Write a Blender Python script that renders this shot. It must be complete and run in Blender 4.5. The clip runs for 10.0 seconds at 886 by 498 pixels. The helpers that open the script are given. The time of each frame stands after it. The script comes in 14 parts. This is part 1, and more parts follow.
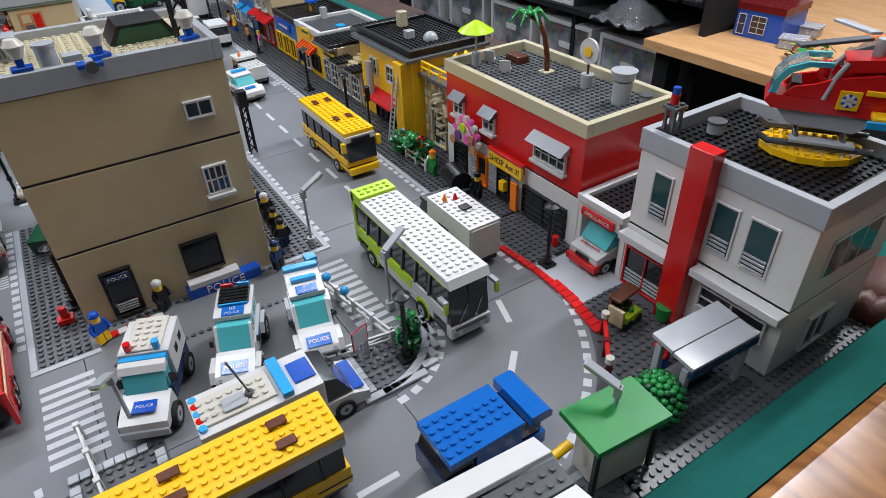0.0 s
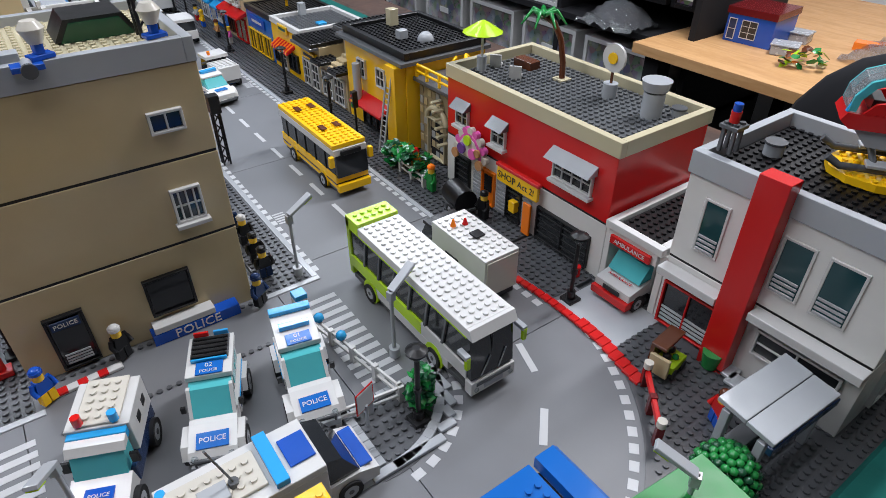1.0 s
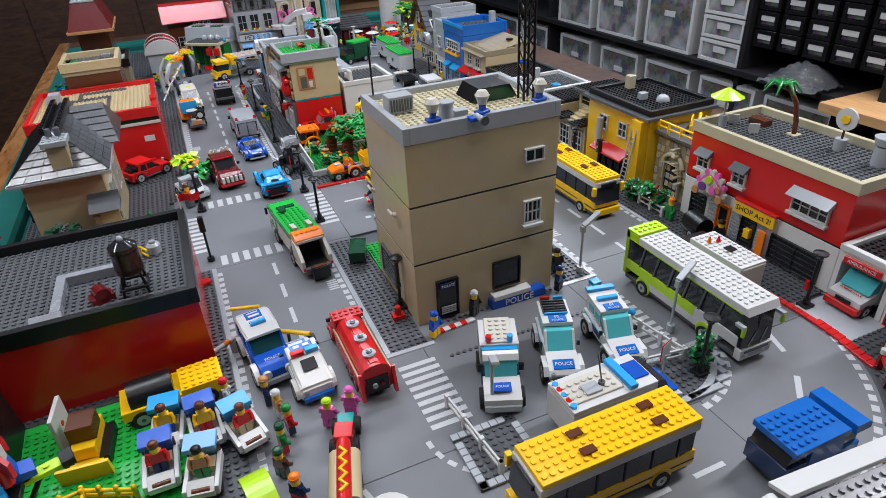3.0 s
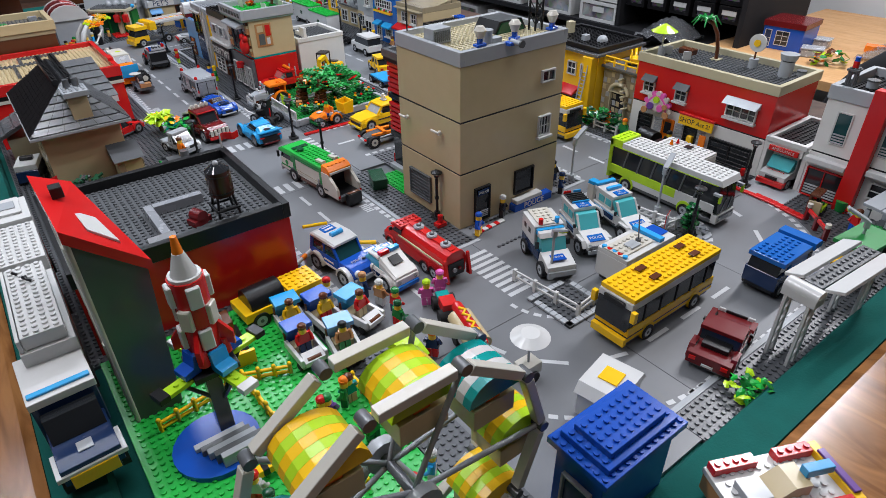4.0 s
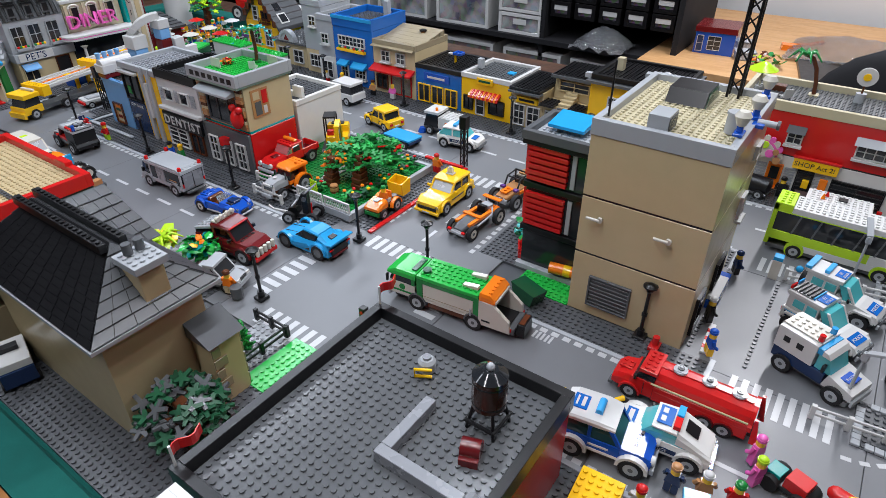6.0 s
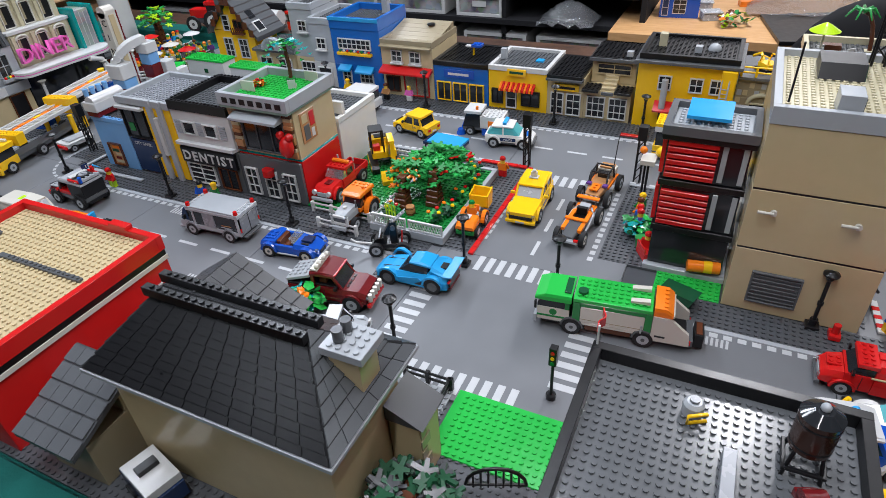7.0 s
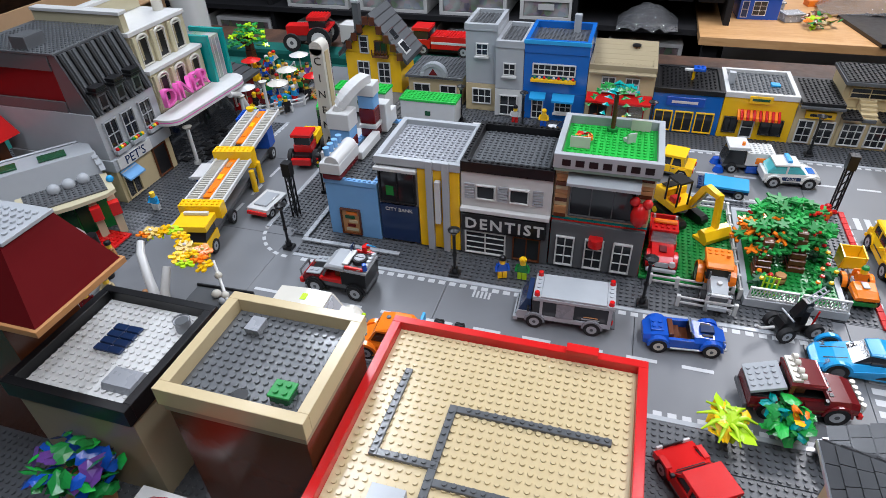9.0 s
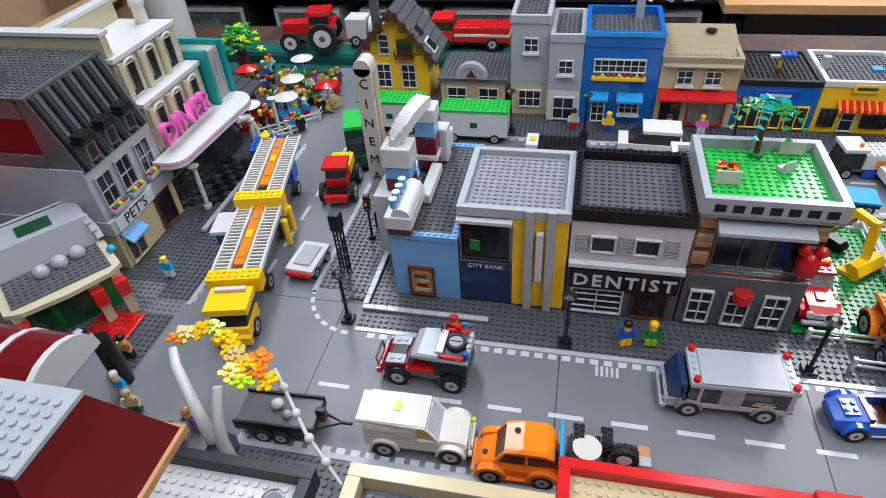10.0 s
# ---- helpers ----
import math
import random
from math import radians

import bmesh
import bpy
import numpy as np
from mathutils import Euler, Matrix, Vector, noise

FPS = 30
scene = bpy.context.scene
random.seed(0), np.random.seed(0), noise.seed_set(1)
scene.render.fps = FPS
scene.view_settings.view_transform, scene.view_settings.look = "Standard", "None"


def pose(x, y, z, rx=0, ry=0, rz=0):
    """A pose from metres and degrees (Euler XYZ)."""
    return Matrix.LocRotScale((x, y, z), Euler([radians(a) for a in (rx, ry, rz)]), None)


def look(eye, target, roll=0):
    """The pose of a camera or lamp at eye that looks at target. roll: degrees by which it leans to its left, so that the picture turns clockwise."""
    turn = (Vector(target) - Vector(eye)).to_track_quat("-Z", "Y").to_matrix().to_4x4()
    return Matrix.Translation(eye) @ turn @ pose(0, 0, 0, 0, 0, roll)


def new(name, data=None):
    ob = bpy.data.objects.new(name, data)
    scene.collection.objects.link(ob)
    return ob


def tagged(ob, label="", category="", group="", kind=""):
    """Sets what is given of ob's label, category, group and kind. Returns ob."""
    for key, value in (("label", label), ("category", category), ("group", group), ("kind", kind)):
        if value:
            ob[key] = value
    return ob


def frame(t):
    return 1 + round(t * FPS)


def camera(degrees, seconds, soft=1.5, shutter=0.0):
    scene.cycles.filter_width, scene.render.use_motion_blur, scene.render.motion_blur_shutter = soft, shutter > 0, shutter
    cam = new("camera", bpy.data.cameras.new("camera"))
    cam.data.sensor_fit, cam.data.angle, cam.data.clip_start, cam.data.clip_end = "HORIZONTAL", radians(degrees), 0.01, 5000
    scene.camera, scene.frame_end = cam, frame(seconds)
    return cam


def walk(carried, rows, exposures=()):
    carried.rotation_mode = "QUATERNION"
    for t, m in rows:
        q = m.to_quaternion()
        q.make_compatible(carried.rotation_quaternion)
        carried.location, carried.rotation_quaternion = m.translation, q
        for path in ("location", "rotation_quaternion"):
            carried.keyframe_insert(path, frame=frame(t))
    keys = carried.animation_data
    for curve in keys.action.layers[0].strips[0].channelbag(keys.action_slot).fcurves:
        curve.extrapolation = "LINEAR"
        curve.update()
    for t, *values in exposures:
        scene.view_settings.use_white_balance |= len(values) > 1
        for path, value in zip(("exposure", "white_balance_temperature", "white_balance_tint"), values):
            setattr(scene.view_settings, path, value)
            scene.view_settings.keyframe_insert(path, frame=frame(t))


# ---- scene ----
cam = camera(72.3, 10.0, soft=0.8)
PATH = [
    (0, (0.002, 0.085, 0.418), (0.865, 1.468, -0.741), -2.1),
    (0.5, (0.016, 0.133, 0.396), (1.014, 1.419, -0.766), -1.2),
    (1, (0.018, 0.185, 0.395), (0.967, 1.506, -0.768), -0.0),
    (1.5, (-0.047, 0.222, 0.429), (0.939, 1.593, -0.643), -0.5),
    (2, (-0.136, 0.25, 0.447), (0.752, 1.708, -0.594), -1.9),
    (2.5, (-0.223, 0.221, 0.463), (0.608, 1.713, -0.578), -3.1),
    (3, (-0.259, 0.094, 0.476), (0.392, 1.686, -0.546), -3.1),
    (3.2, (-0.277, 0.057, 0.468), (0.308, 1.624, -0.628), -1.6),
    (4.3, (-0.617, 0.098, 0.475), (0.503, 1.357, -0.603), -1.1),
    (4.5, (-0.63, 0.139, 0.48), (0.503, 1.389, -0.595), -1.2),
    (5, (-0.637, 0.3, 0.491), (0.515, 1.555, -0.556), -3.9),
    (5.5, (-0.615, 0.459, 0.499), (0.548, 1.654, -0.605), -4.1),
    (5.7, (-0.627, 0.507, 0.496), (0.619, 1.617, -0.607), -2.8),
    (6.8, (-0.737, 0.826, 0.546), (0.708, 1.554, -0.63), -0.6),
    (7, (-0.718, 0.867, 0.512), (0.733, 1.612, -0.645), -3.8),
    (7.5, (-0.683, 1.015, 0.545), (0.675, 1.824, -0.681), -4.7),
    (8, (-0.689, 1.163, 0.538), (0.686, 1.939, -0.69), -3.4),
    (8.5, (-0.745, 1.35, 0.561), (0.768, 1.9, -0.625), -3.5),
    (9, (-0.749, 1.515, 0.554), (0.774, 2.005, -0.646), -2.2),
    (9.5, (-0.649, 1.657, 0.555), (0.839, 2.183, -0.674), -6.1),
    (10, (-0.584, 1.719, 0.545), (0.904, 2.105, -0.734), -4.4),
]
walk(cam, [(t, look(eye, target, roll)) for t, eye, target, roll in PATH])

# ---- world and light ----
world = bpy.data.worlds.new("room_air")
world.use_nodes = True
world.node_tree.nodes["Background"].inputs[0].default_value = (0.8, 0.85, 0.9, 1)
world.node_tree.nodes["Background"].inputs[1].default_value = 0.02
scene.world = world
scene.view_settings.exposure = 0.05


def lamp(x, y, z, sx, sy, power, rgb=(0.875, 0.91, 1.0)):
    d = bpy.data.lights.new("tube_and_fill_light", "AREA")
    d.shape, d.size, d.size_y, d.energy, d.color = "RECTANGLE", sx, sy, power, rgb
    o = new("tube_and_fill_light", d)
    o.matrix_world = Matrix.Translation((x, y, z))
    return o


# Tubes at y 2.19 and 2.60 follow reflections; the rest are added fill.
for lx, ly, pw in ((0.15, 2.19, 13), (0.0, 2.60, 5), (-1.05, 2.1, 6.5), (-1.05, 0.90, 15), (-0.10, 1.20, 10), (-0.05, 0.40, 5), (-0.20, -0.30, 3.5), (1.50, 0.60, 42), (1.35, 2.50, 22)):
    lamp(lx, ly, 1.52, 1.25, 0.07, pw, (0.835, 0.905, 1.03) if ly > 1.0 else (0.90, 0.905, 0.965))

# ---- materials ----


def plastic(name, rgb, rough=0.20, spec=0.5, trans=0.0, metal=0.0, scale=60.0, bump=0.01, vary=0.05):
    m = bpy.data.materials.new(name)
    m.use_nodes = True
    nt = m.node_tree
    b = nt.nodes["Principled BSDF"]
    tc = nt.nodes.new("ShaderNodeTexCoord")
    n1 = nt.nodes.new("ShaderNodeTexNoise")
    n1.inputs["Scale"].default_value = scale
    n1.inputs["Detail"].default_value = 6
    n2 = nt.nodes.new("ShaderNodeTexNoise")
    n2.inputs["Scale"].default_value = scale * 9
    n2.inputs["Detail"].default_value = 3
    nt.links.new(tc.outputs["Object"], n1.inputs["Vector"])
    nt.links.new(tc.outputs["Object"], n2.inputs["Vector"])
    oi = nt.nodes.new("ShaderNodeObjectInfo")
    mul = nt.nodes.new("ShaderNodeMath")
    mul.operation = "MULTIPLY_ADD"
    mul.inputs[1].default_value, mul.inputs[2].default_value = vary * 2, 1 - vary * 1.5
    nt.links.new(n1.outputs["Fac"], mul.inputs[0])
    add = nt.nodes.new("ShaderNodeMath")
    add.operation = "MULTIPLY_ADD"
    add.inputs[1].default_value = vary
    nt.links.new(oi.outputs["Random"], add.inputs[0])
    nt.links.new(mul.outputs[0], add.inputs[2])
    mix = nt.nodes.new("ShaderNodeMix")
    mix.data_type, mix.blend_type = "RGBA", "MULTIPLY"
    mix.inputs[0].default_value = 1.0
    mix.inputs[6].default_value = (*rgb, 1)
    nt.links.new(add.outputs[0], mix.inputs[7])
    nt.links.new(mix.outputs[2], b.inputs["Base Color"])
    rr = nt.nodes.new("ShaderNodeMapRange")
    rr.inputs[3].default_value, rr.inputs[4].default_value = rough * 0.75, rough * 1.35
    nt.links.new(n1.outputs["Fac"], rr.inputs[0])
    nt.links.new(rr.outputs[0], b.inputs["Roughness"])
    bp = nt.nodes.new("ShaderNodeBump")
    bp.inputs["Strength"].default_value = bump * 4
    bp.inputs["Distance"].default_value = 0.0004
    nt.links.new(n2.outputs["Fac"], bp.inputs["Height"])
    nt.links.new(bp.outputs[0], b.inputs["Normal"])
    b.inputs["Specular IOR Level"].default_value = spec
    b.inputs["Transmission Weight"].default_value = trans
    b.inputs["Metallic"].default_value = metal
    return m


M = dict(
    red=plastic("red_plastic", (0.55, 0.012, 0.012)),
    dred=plastic("dark_red_plastic", (0.13, 0.008, 0.010)),
    blue=plastic("blue_plastic", (0.008, 0.075, 0.42)),
    dblue=plastic("dark_blue_plastic", (0.012, 0.03, 0.09)),
    rblue=plastic("bright_blue_plastic", (0.009, 0.115, 0.43), 0.14),
    azure=plastic("azure_plastic", (0.02, 0.30, 0.62)),
    mblue=plastic("sky_blue_plastic", (0.16, 0.36, 0.64)),
    mgrey=plastic("medium_grey_plastic", (0.24, 0.25, 0.27), 0.26),
    # Lit copy of the white plastic: lighter to offset dim light on walls.
    bwhite=plastic("lit_white_plastic", (0.66, 0.655, 0.63)),
    lgrey=plastic("light_grey_plastic", (0.36, 0.38, 0.40)),
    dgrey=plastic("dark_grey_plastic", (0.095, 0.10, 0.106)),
    tan=plastic("tan_plastic", (0.51, 0.41, 0.24)),
    cream=plastic("cream_plastic", (0.50, 0.45, 0.305)),
    dtan=plastic("dark_tan_plastic", (0.30, 0.25, 0.16)),
    white=plastic("white_plastic", (0.56, 0.56, 0.55)),
    ivory=plastic("aged_white_plastic", (0.56, 0.535, 0.47)),
    yellow=plastic("yellow_plastic", (0.85, 0.50, 0.01)),
    lime=plastic("lime_plastic", (0.42, 0.66, 0.02)),
    bgreen=plastic("bright_green_plastic", (0.02, 0.42, 0.06)),
    green=plastic("green_plastic", (0.012, 0.20, 0.04)),
    dgreen=plastic("dark_green_plastic", (0.008, 0.07, 0.028)),
    tank_brown=plastic("dark_brown_plastic", (0.042, 0.017, 0.011), 0.16),
    leaf=plastic("leaf_green", (0.014, 0.22, 0.045), 0.42, 0.4, vary=0.2),
    pale_leaf=plastic("pale_leaf_green", (0.022, 0.36, 0.07), 0.42, 0.4, vary=0.2),
    dark_leaf=plastic("dark_leaf_green", (0.010, 0.075, 0.032), 0.45, 0.4, vary=0.25),
    orange=plastic("orange_plastic", (0.85, 0.20, 0.012)),
    brown=plastic("brown_plastic", (0.10, 0.030, 0.012)),
    nougat=plastic("nougat_plastic", (0.45, 0.22, 0.09)),
    pink=plastic("pink_plastic", (0.72, 0.12, 0.42)),
    purple=plastic("purple_plastic", (0.13, 0.05, 0.25)),
    sand=plastic("sand_green_plastic", (0.20, 0.29, 0.24)),
    teal=plastic("teal_plastic", (0.0, 0.26, 0.25)),
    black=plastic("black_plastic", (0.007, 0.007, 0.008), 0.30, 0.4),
    tyre=plastic("tyre_rubber", (0.016, 0.016, 0.017), 0.7, 0.3),
    skin=plastic("doll_yellow_plastic", (0.82, 0.52, 0.04)),
    road=plastic("road_plate_grey", (0.150, 0.156, 0.166), 0.36, 0.38, scale=25.0, vary=0.08),
    rstud=plastic("road_plate_studs", (0.072, 0.076, 0.083), 0.34),
    mark=plastic("road_marking_print", (0.46, 0.47, 0.48), 0.35),
    glass=plastic("smoked_clear_plastic", (0.018, 0.020, 0.023), 0.08, 0.6),
    aqua=plastic("aqua_clear_plastic", (0.12, 0.62, 0.66), 0.06, 0.6, trans=0.35),
    daqua=plastic("dim_aqua_clear_plastic", (0.012, 0.055, 0.062), 0.08, 0.6),
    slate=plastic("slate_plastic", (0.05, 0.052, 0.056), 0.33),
    tblue=plastic("clear_blue_plastic", (0.04, 0.35, 0.75), 0.08, 0.6),
    tred=plastic("clear_red_plastic", (0.6, 0.01, 0.01), 0.08, 0.6),
    clear=plastic("clear_plastic", (0.75, 0.82, 0.85), 0.06, 0.5, trans=0.85),
    gold=plastic("pearl_gold_plastic", (0.55, 0.36, 0.05), 0.3),
    cloth=plastic("green_table_cloth", (0.012, 0.10, 0.085), 0.95, 0.1, scale=40, bump=0.2, vary=0.2),
    card=plastic("cardboard", (0.36, 0.22, 0.12), 0.9, 0.1, scale=12, vary=0.15),
    wall=plastic("wall_paint", (0.70, 0.70, 0.70), 0.9, 0.1, scale=3),
    dark=plastic("dark_paint", (0.015, 0.015, 0.017), 0.7, 0.2, scale=3),
    carpet=plastic("dark_carpet", (0.05, 0.05, 0.055), 0.95, 0.1, scale=30),
    frost=plastic("frosted_box_plastic", (0.42, 0.43, 0.45), 0.35, 0.4, scale=14, vary=0.35),
    bagp=plastic("film_bag", (0.72, 0.74, 0.78), 0.10, 0.8, trans=0.9, scale=25, bump=1.2, vary=0.3),
    tubp=plastic("milky_tub_plastic", (0.50, 0.52, 0.55), 0.25, 0.5, trans=0.3),
    leather=plastic("pocket_leather", (0.075, 0.022, 0.012), 0.45, 0.4, scale=35, bump=0.3, vary=0.25),
    roomgrey=plastic("grey_room_paint", (0.085, 0.085, 0.088), 0.9, 0.1, scale=3),
)


def wood_mat(name, a, b, scale, rough):
    m = plastic(name, a, rough)
    nt = m.node_tree
    p = nt.nodes["Principled BSDF"]
    tc = nt.nodes.new("ShaderNodeTexCoord")
    mp = nt.nodes.new("ShaderNodeMapping")
    mp.inputs["Scale"].default_value = scale
    w = nt.nodes.new("ShaderNodeTexNoise")
    w.inputs["Scale"].default_value = 6
    w.inputs["Detail"].default_value = 8
    w.inputs["Distortion"].default_value = 1.2
    r = nt.nodes.new("ShaderNodeValToRGB")
    r.color_ramp.elements[0].color, r.color_ramp.elements[1].color = (*a, 1), (*b, 1)
    r.color_ramp.elements[0].position, r.color_ramp.elements[1].position = 0.35, 0.65
    nt.links.new(tc.outputs["Object"], mp.inputs[0])
    nt.links.new(mp.outputs[0], w.inputs["Vector"])
    nt.links.new(w.outputs["Fac"], r.inputs[0])
    nt.links.new(r.outputs[0], p.inputs["Base Color"])
    return m


M["rail"] = wood_mat("varnished_rail_wood", (0.17, 0.068, 0.021), (0.33, 0.15, 0.052), (8, 1.5, 8), 0.18)
M["desk"] = wood_mat("beech_desk_laminate", (0.50, 0.27, 0.11), (0.60, 0.35, 0.16), (6, 1, 6), 0.45)
M["dwood"] = wood_mat("dark_brown_wood", (0.035, 0.015, 0.008), (0.075, 0.032, 0.016), (2, 2, 8), 0.5)


def mixed_contents(name, dim):
    """Clear drawer plastic with a jumble of small coloured pieces showing through."""
    m = plastic(name, (0.4, 0.4, 0.42), 0.28)
    nt = m.node_tree
    tc = nt.nodes.new("ShaderNodeTexCoord")
    vo = nt.nodes.new("ShaderNodeTexVoronoi")
    vo.inputs["Scale"].default_value = 42
    no = nt.nodes.new("ShaderNodeTexNoise")
    no.inputs["Scale"].default_value = 9
    ra = nt.nodes.new("ShaderNodeValToRGB")
    ra.color_ramp.elements[0].position, ra.color_ramp.elements[1].position = 0.42, 0.60
    ra.color_ramp.elements[0].color, ra.color_ramp.elements[1].color = (dim * 0.35, dim * 0.36, dim * 0.38, 1), (dim * 1.6, dim * 1.62, dim * 1.66, 1)
    mx = nt.nodes.new("ShaderNodeMix")
    mx.data_type, mx.blend_type = "RGBA", "MIX"
    mx.inputs[0].default_value = 0.09
    nt.links.new(tc.outputs["Object"], vo.inputs["Vector"])
    nt.links.new(tc.outputs["Object"], no.inputs["Vector"])
    nt.links.new(no.outputs["Fac"], ra.inputs[0])
    nt.links.new(ra.outputs[0], mx.inputs[6])
    nt.links.new(vo.outputs["Color"], mx.inputs[7])
    nt.links.new(mx.outputs[2], nt.nodes["Principled BSDF"].inputs["Base Color"])
    return m


M["frost"] = mixed_contents("clear_drawer_plastic", 0.20)
M["dfrost"] = mixed_contents("dark_clear_drawer_plastic", 0.07)

# ---- geometry kit ----
S, BR, PL = 0.008, 0.0096, 0.0032


class Geo:
    """Collects boxes, studs and other solids, with their materials, for one mesh."""

    def __init__(self):
        self.v, self.f, self.mi, self.keys, self.sm = [], [], [], [], []
        self.n = 0

    def add(self, vs, fs, mat, smooth=False):
        if mat not in self.keys:
            self.keys.append(mat)
        k = self.keys.index(mat)
        vs = np.asarray(vs, float).reshape(-1, 3)
        self.v.append(vs)
        for q in fs:
            self.f.append(tuple(int(i) + self.n for i in q))
        self.mi += [k] * len(fs)
        self.sm += [smooth] * len(fs)
        self.n += len(vs)
        return self

    def box(self, x0, y0, z0, x1, y1, z1, mat, b=0.0004):
        x0, x1, y0, y1, z0, z1 = min(x0, x1), max(x0, x1), min(y0, y1), max(y0, y1), min(z0, z1), max(z0, z1)
        b = min(b, 0.3 * (x1 - x0), 0.3 * (y1 - y0), 0.3 * (z1 - z0))
        vs, ix = [], {}
        for sx in (0, 1):
            for sy in (0, 1):
                for sz in (0, 1):
                    px, py, pz = (x0, x1)[sx], (y0, y1)[sy], (z0, z1)[sz]
                    ax, ay, az = (b, -b)[sx], (b, -b)[sy], (b, -b)[sz]
                    for k, p in enumerate(((px, py + ay, pz + az), (px + ax, py, pz + az), (px + ax, py + ay, pz))):
                        ix[sx, sy, sz, k] = len(vs)
                        vs.append(p)
        fs = []
        for k in range(3):
            u, w = [(1, 2), (2, 0), (0, 1)][k]
            for e in (0, 1):
                loop = []
                for cu, cw in ((0, 0), (1, 0), (1, 1), (0, 1)):
                    c = [0, 0, 0]
                    c[k], c[u], c[w] = e, cu, cw
                    loop.append(ix[(*c, k)])
                fs.append(loop if e else loop[::-1])
        for k in range(3):
            u, w = [(1, 2), (2, 0), (0, 1)][k]
            for eu in (0, 1):
                for ew in (0, 1):
                    c0, c1 = [0, 0, 0], [0, 0, 0]
                    c0[u], c0[w], c1[u], c1[w], c1[k] = eu, ew, eu, ew, 1
                    q = [ix[(*c0, u)], ix[(*c1, u)], ix[(*c1, w)], ix[(*c0, w)]]
                    fs.append(q[::-1] if eu == ew else q)
        for sx in (0, 1):
            for sy in (0, 1):
                for sz in (0, 1):
                    t = [ix[sx, sy, sz, k] for k in range(3)]
                    fs.append(t if (sx + sy + sz) % 2 else t[::-1])
        return self.add(vs, fs, mat)

    def studs(self, x0, y0, z, nx, ny, mat, seg=8, keep=None, r=0.0024, h=0.0018):
        cx, cy = np.meshgrid(x0 + S * (np.arange(nx) + 0.5), y0 + S * (np.arange(ny) + 0.5))
        c = np.stack([cx.ravel(), cy.ravel()], 1)
        if keep is not None:
            c = np.array([p for p in c if keep(p[0], p[1])]).reshape(-1, 2)
        if len(c) == 0:
            return self
        a = np.arange(seg) * 2 * np.pi / seg
        ring = np.stack([np.cos(a) * r, np.sin(a) * r], 1)
        vs = np.zeros((len(c), 2 * seg, 3))
        vs[:, :seg, :2] = c[:, None] + ring
        vs[:, seg:, :2] = c[:, None] + ring
        vs[:, :seg, 2], vs[:, seg:, 2] = z, z + h
        one = [[i, (i + 1) % seg, seg + (i + 1) % seg, seg + i] for i in range(seg)] + [list(range(seg, 2 * seg))]
        fs = [[i + k * 2 * seg for i in q] for k in range(len(c)) for q in one]
        return self.add(vs.reshape(-1, 3), fs, mat)

    def cyl(self, c, r, h, mat, seg=14, r2=None, axis="z", cap=True):
        r2 = r if r2 is None else r2
        a = np.arange(seg) * 2 * np.pi / seg
        lo = np.stack([np.cos(a) * r, np.sin(a) * r, np.zeros(seg)], 1)
        hi = np.stack([np.cos(a) * r2, np.sin(a) * r2, np.full(seg, h)], 1)
        vs = np.concatenate([lo, hi])
        if axis == "x":
            vs = vs[:, [2, 0, 1]]
        elif axis == "y":
            vs = vs[:, [1, 2, 0]]
        vs = vs + np.array(c)
        side = [[i, (i + 1) % seg, seg + (i + 1) % seg, seg + i] for i in range(seg)]
        self.add(vs, side, mat, True)
        if cap:
            self.add(vs, [list(range(seg))[::-1], list(range(seg, 2 * seg))], mat)
        return self

    def prism(self, poly, a0, a1, mat, axis="y"):
        """A polygon extruded along an axis. poly: (x, z) for y, (y, z) for x, (x, y) for z."""
        n = len(poly)
        vs = []
        for a in (a0, a1):
            for p, q in poly:
                vs.append({"y": (p, a, q), "x": (a, p, q), "z": (p, q, a)}[axis])
        area = sum(poly[i][0] * poly[(i + 1) % n][1] - poly[(i + 1) % n][0] * poly[i][1] for i in range(n))
        flip = (area > 0) == (axis == "y")
        if a1 < a0:
            flip = not flip
        fs = [[i, (i + 1) % n, n + (i + 1) % n, n + i] for i in range(n)] + [list(range(n))[::-1], list(range(n, 2 * n))]
        return self.add(vs, [q[::-1] for q in fs] if flip else fs, mat)

    def ball(self, c, r, mat, seg=10, rings=6, sz=1.0):
        vs, fs = [(0, 0, -1)], []
        for i in range(1, rings):
            t = -np.pi / 2 + np.pi * i / rings
            for j in range(seg):
                p = 2 * np.pi * j / seg
                vs.append((np.cos(t) * np.cos(p), np.cos(t) * np.sin(p), np.sin(t)))
        vs.append((0, 0, 1))
        top = len(vs) - 1
        for j in range(seg):
            fs.append([0, 1 + (j + 1) % seg, 1 + j])
            fs.append([top, top - seg + j, top - seg + (j + 1) % seg])
            for i in range(rings - 2):
                a, b2 = 1 + i * seg + j, 1 + i * seg + (j + 1) % seg
                fs.append([a, b2, b2 + seg, a + seg])
        return self.add(np.array(vs) * (r, r, r * sz) + np.array(c), fs, mat, True)

    def tube(self, pts, r, mat, seg=8, r2=None):
        pts = [Vector(p) for p in pts]
        r2 = r if r2 is None else r2
        vs = []
        for i, p in enumerate(pts):
            d = (pts[min(i + 1, len(pts) - 1)] - pts[max(i - 1, 0)]).normalized()
            u = d.orthogonal().normalized() if i == 0 else (u - d * u.dot(d)).normalized()
            w = d.cross(u)
            rr = r + (r2 - r) * i / (len(pts) - 1)
            for k in range(seg):
                a = 2 * math.pi * k / seg
                vs.append(p + (u * math.cos(a) + w * math.sin(a)) * rr)
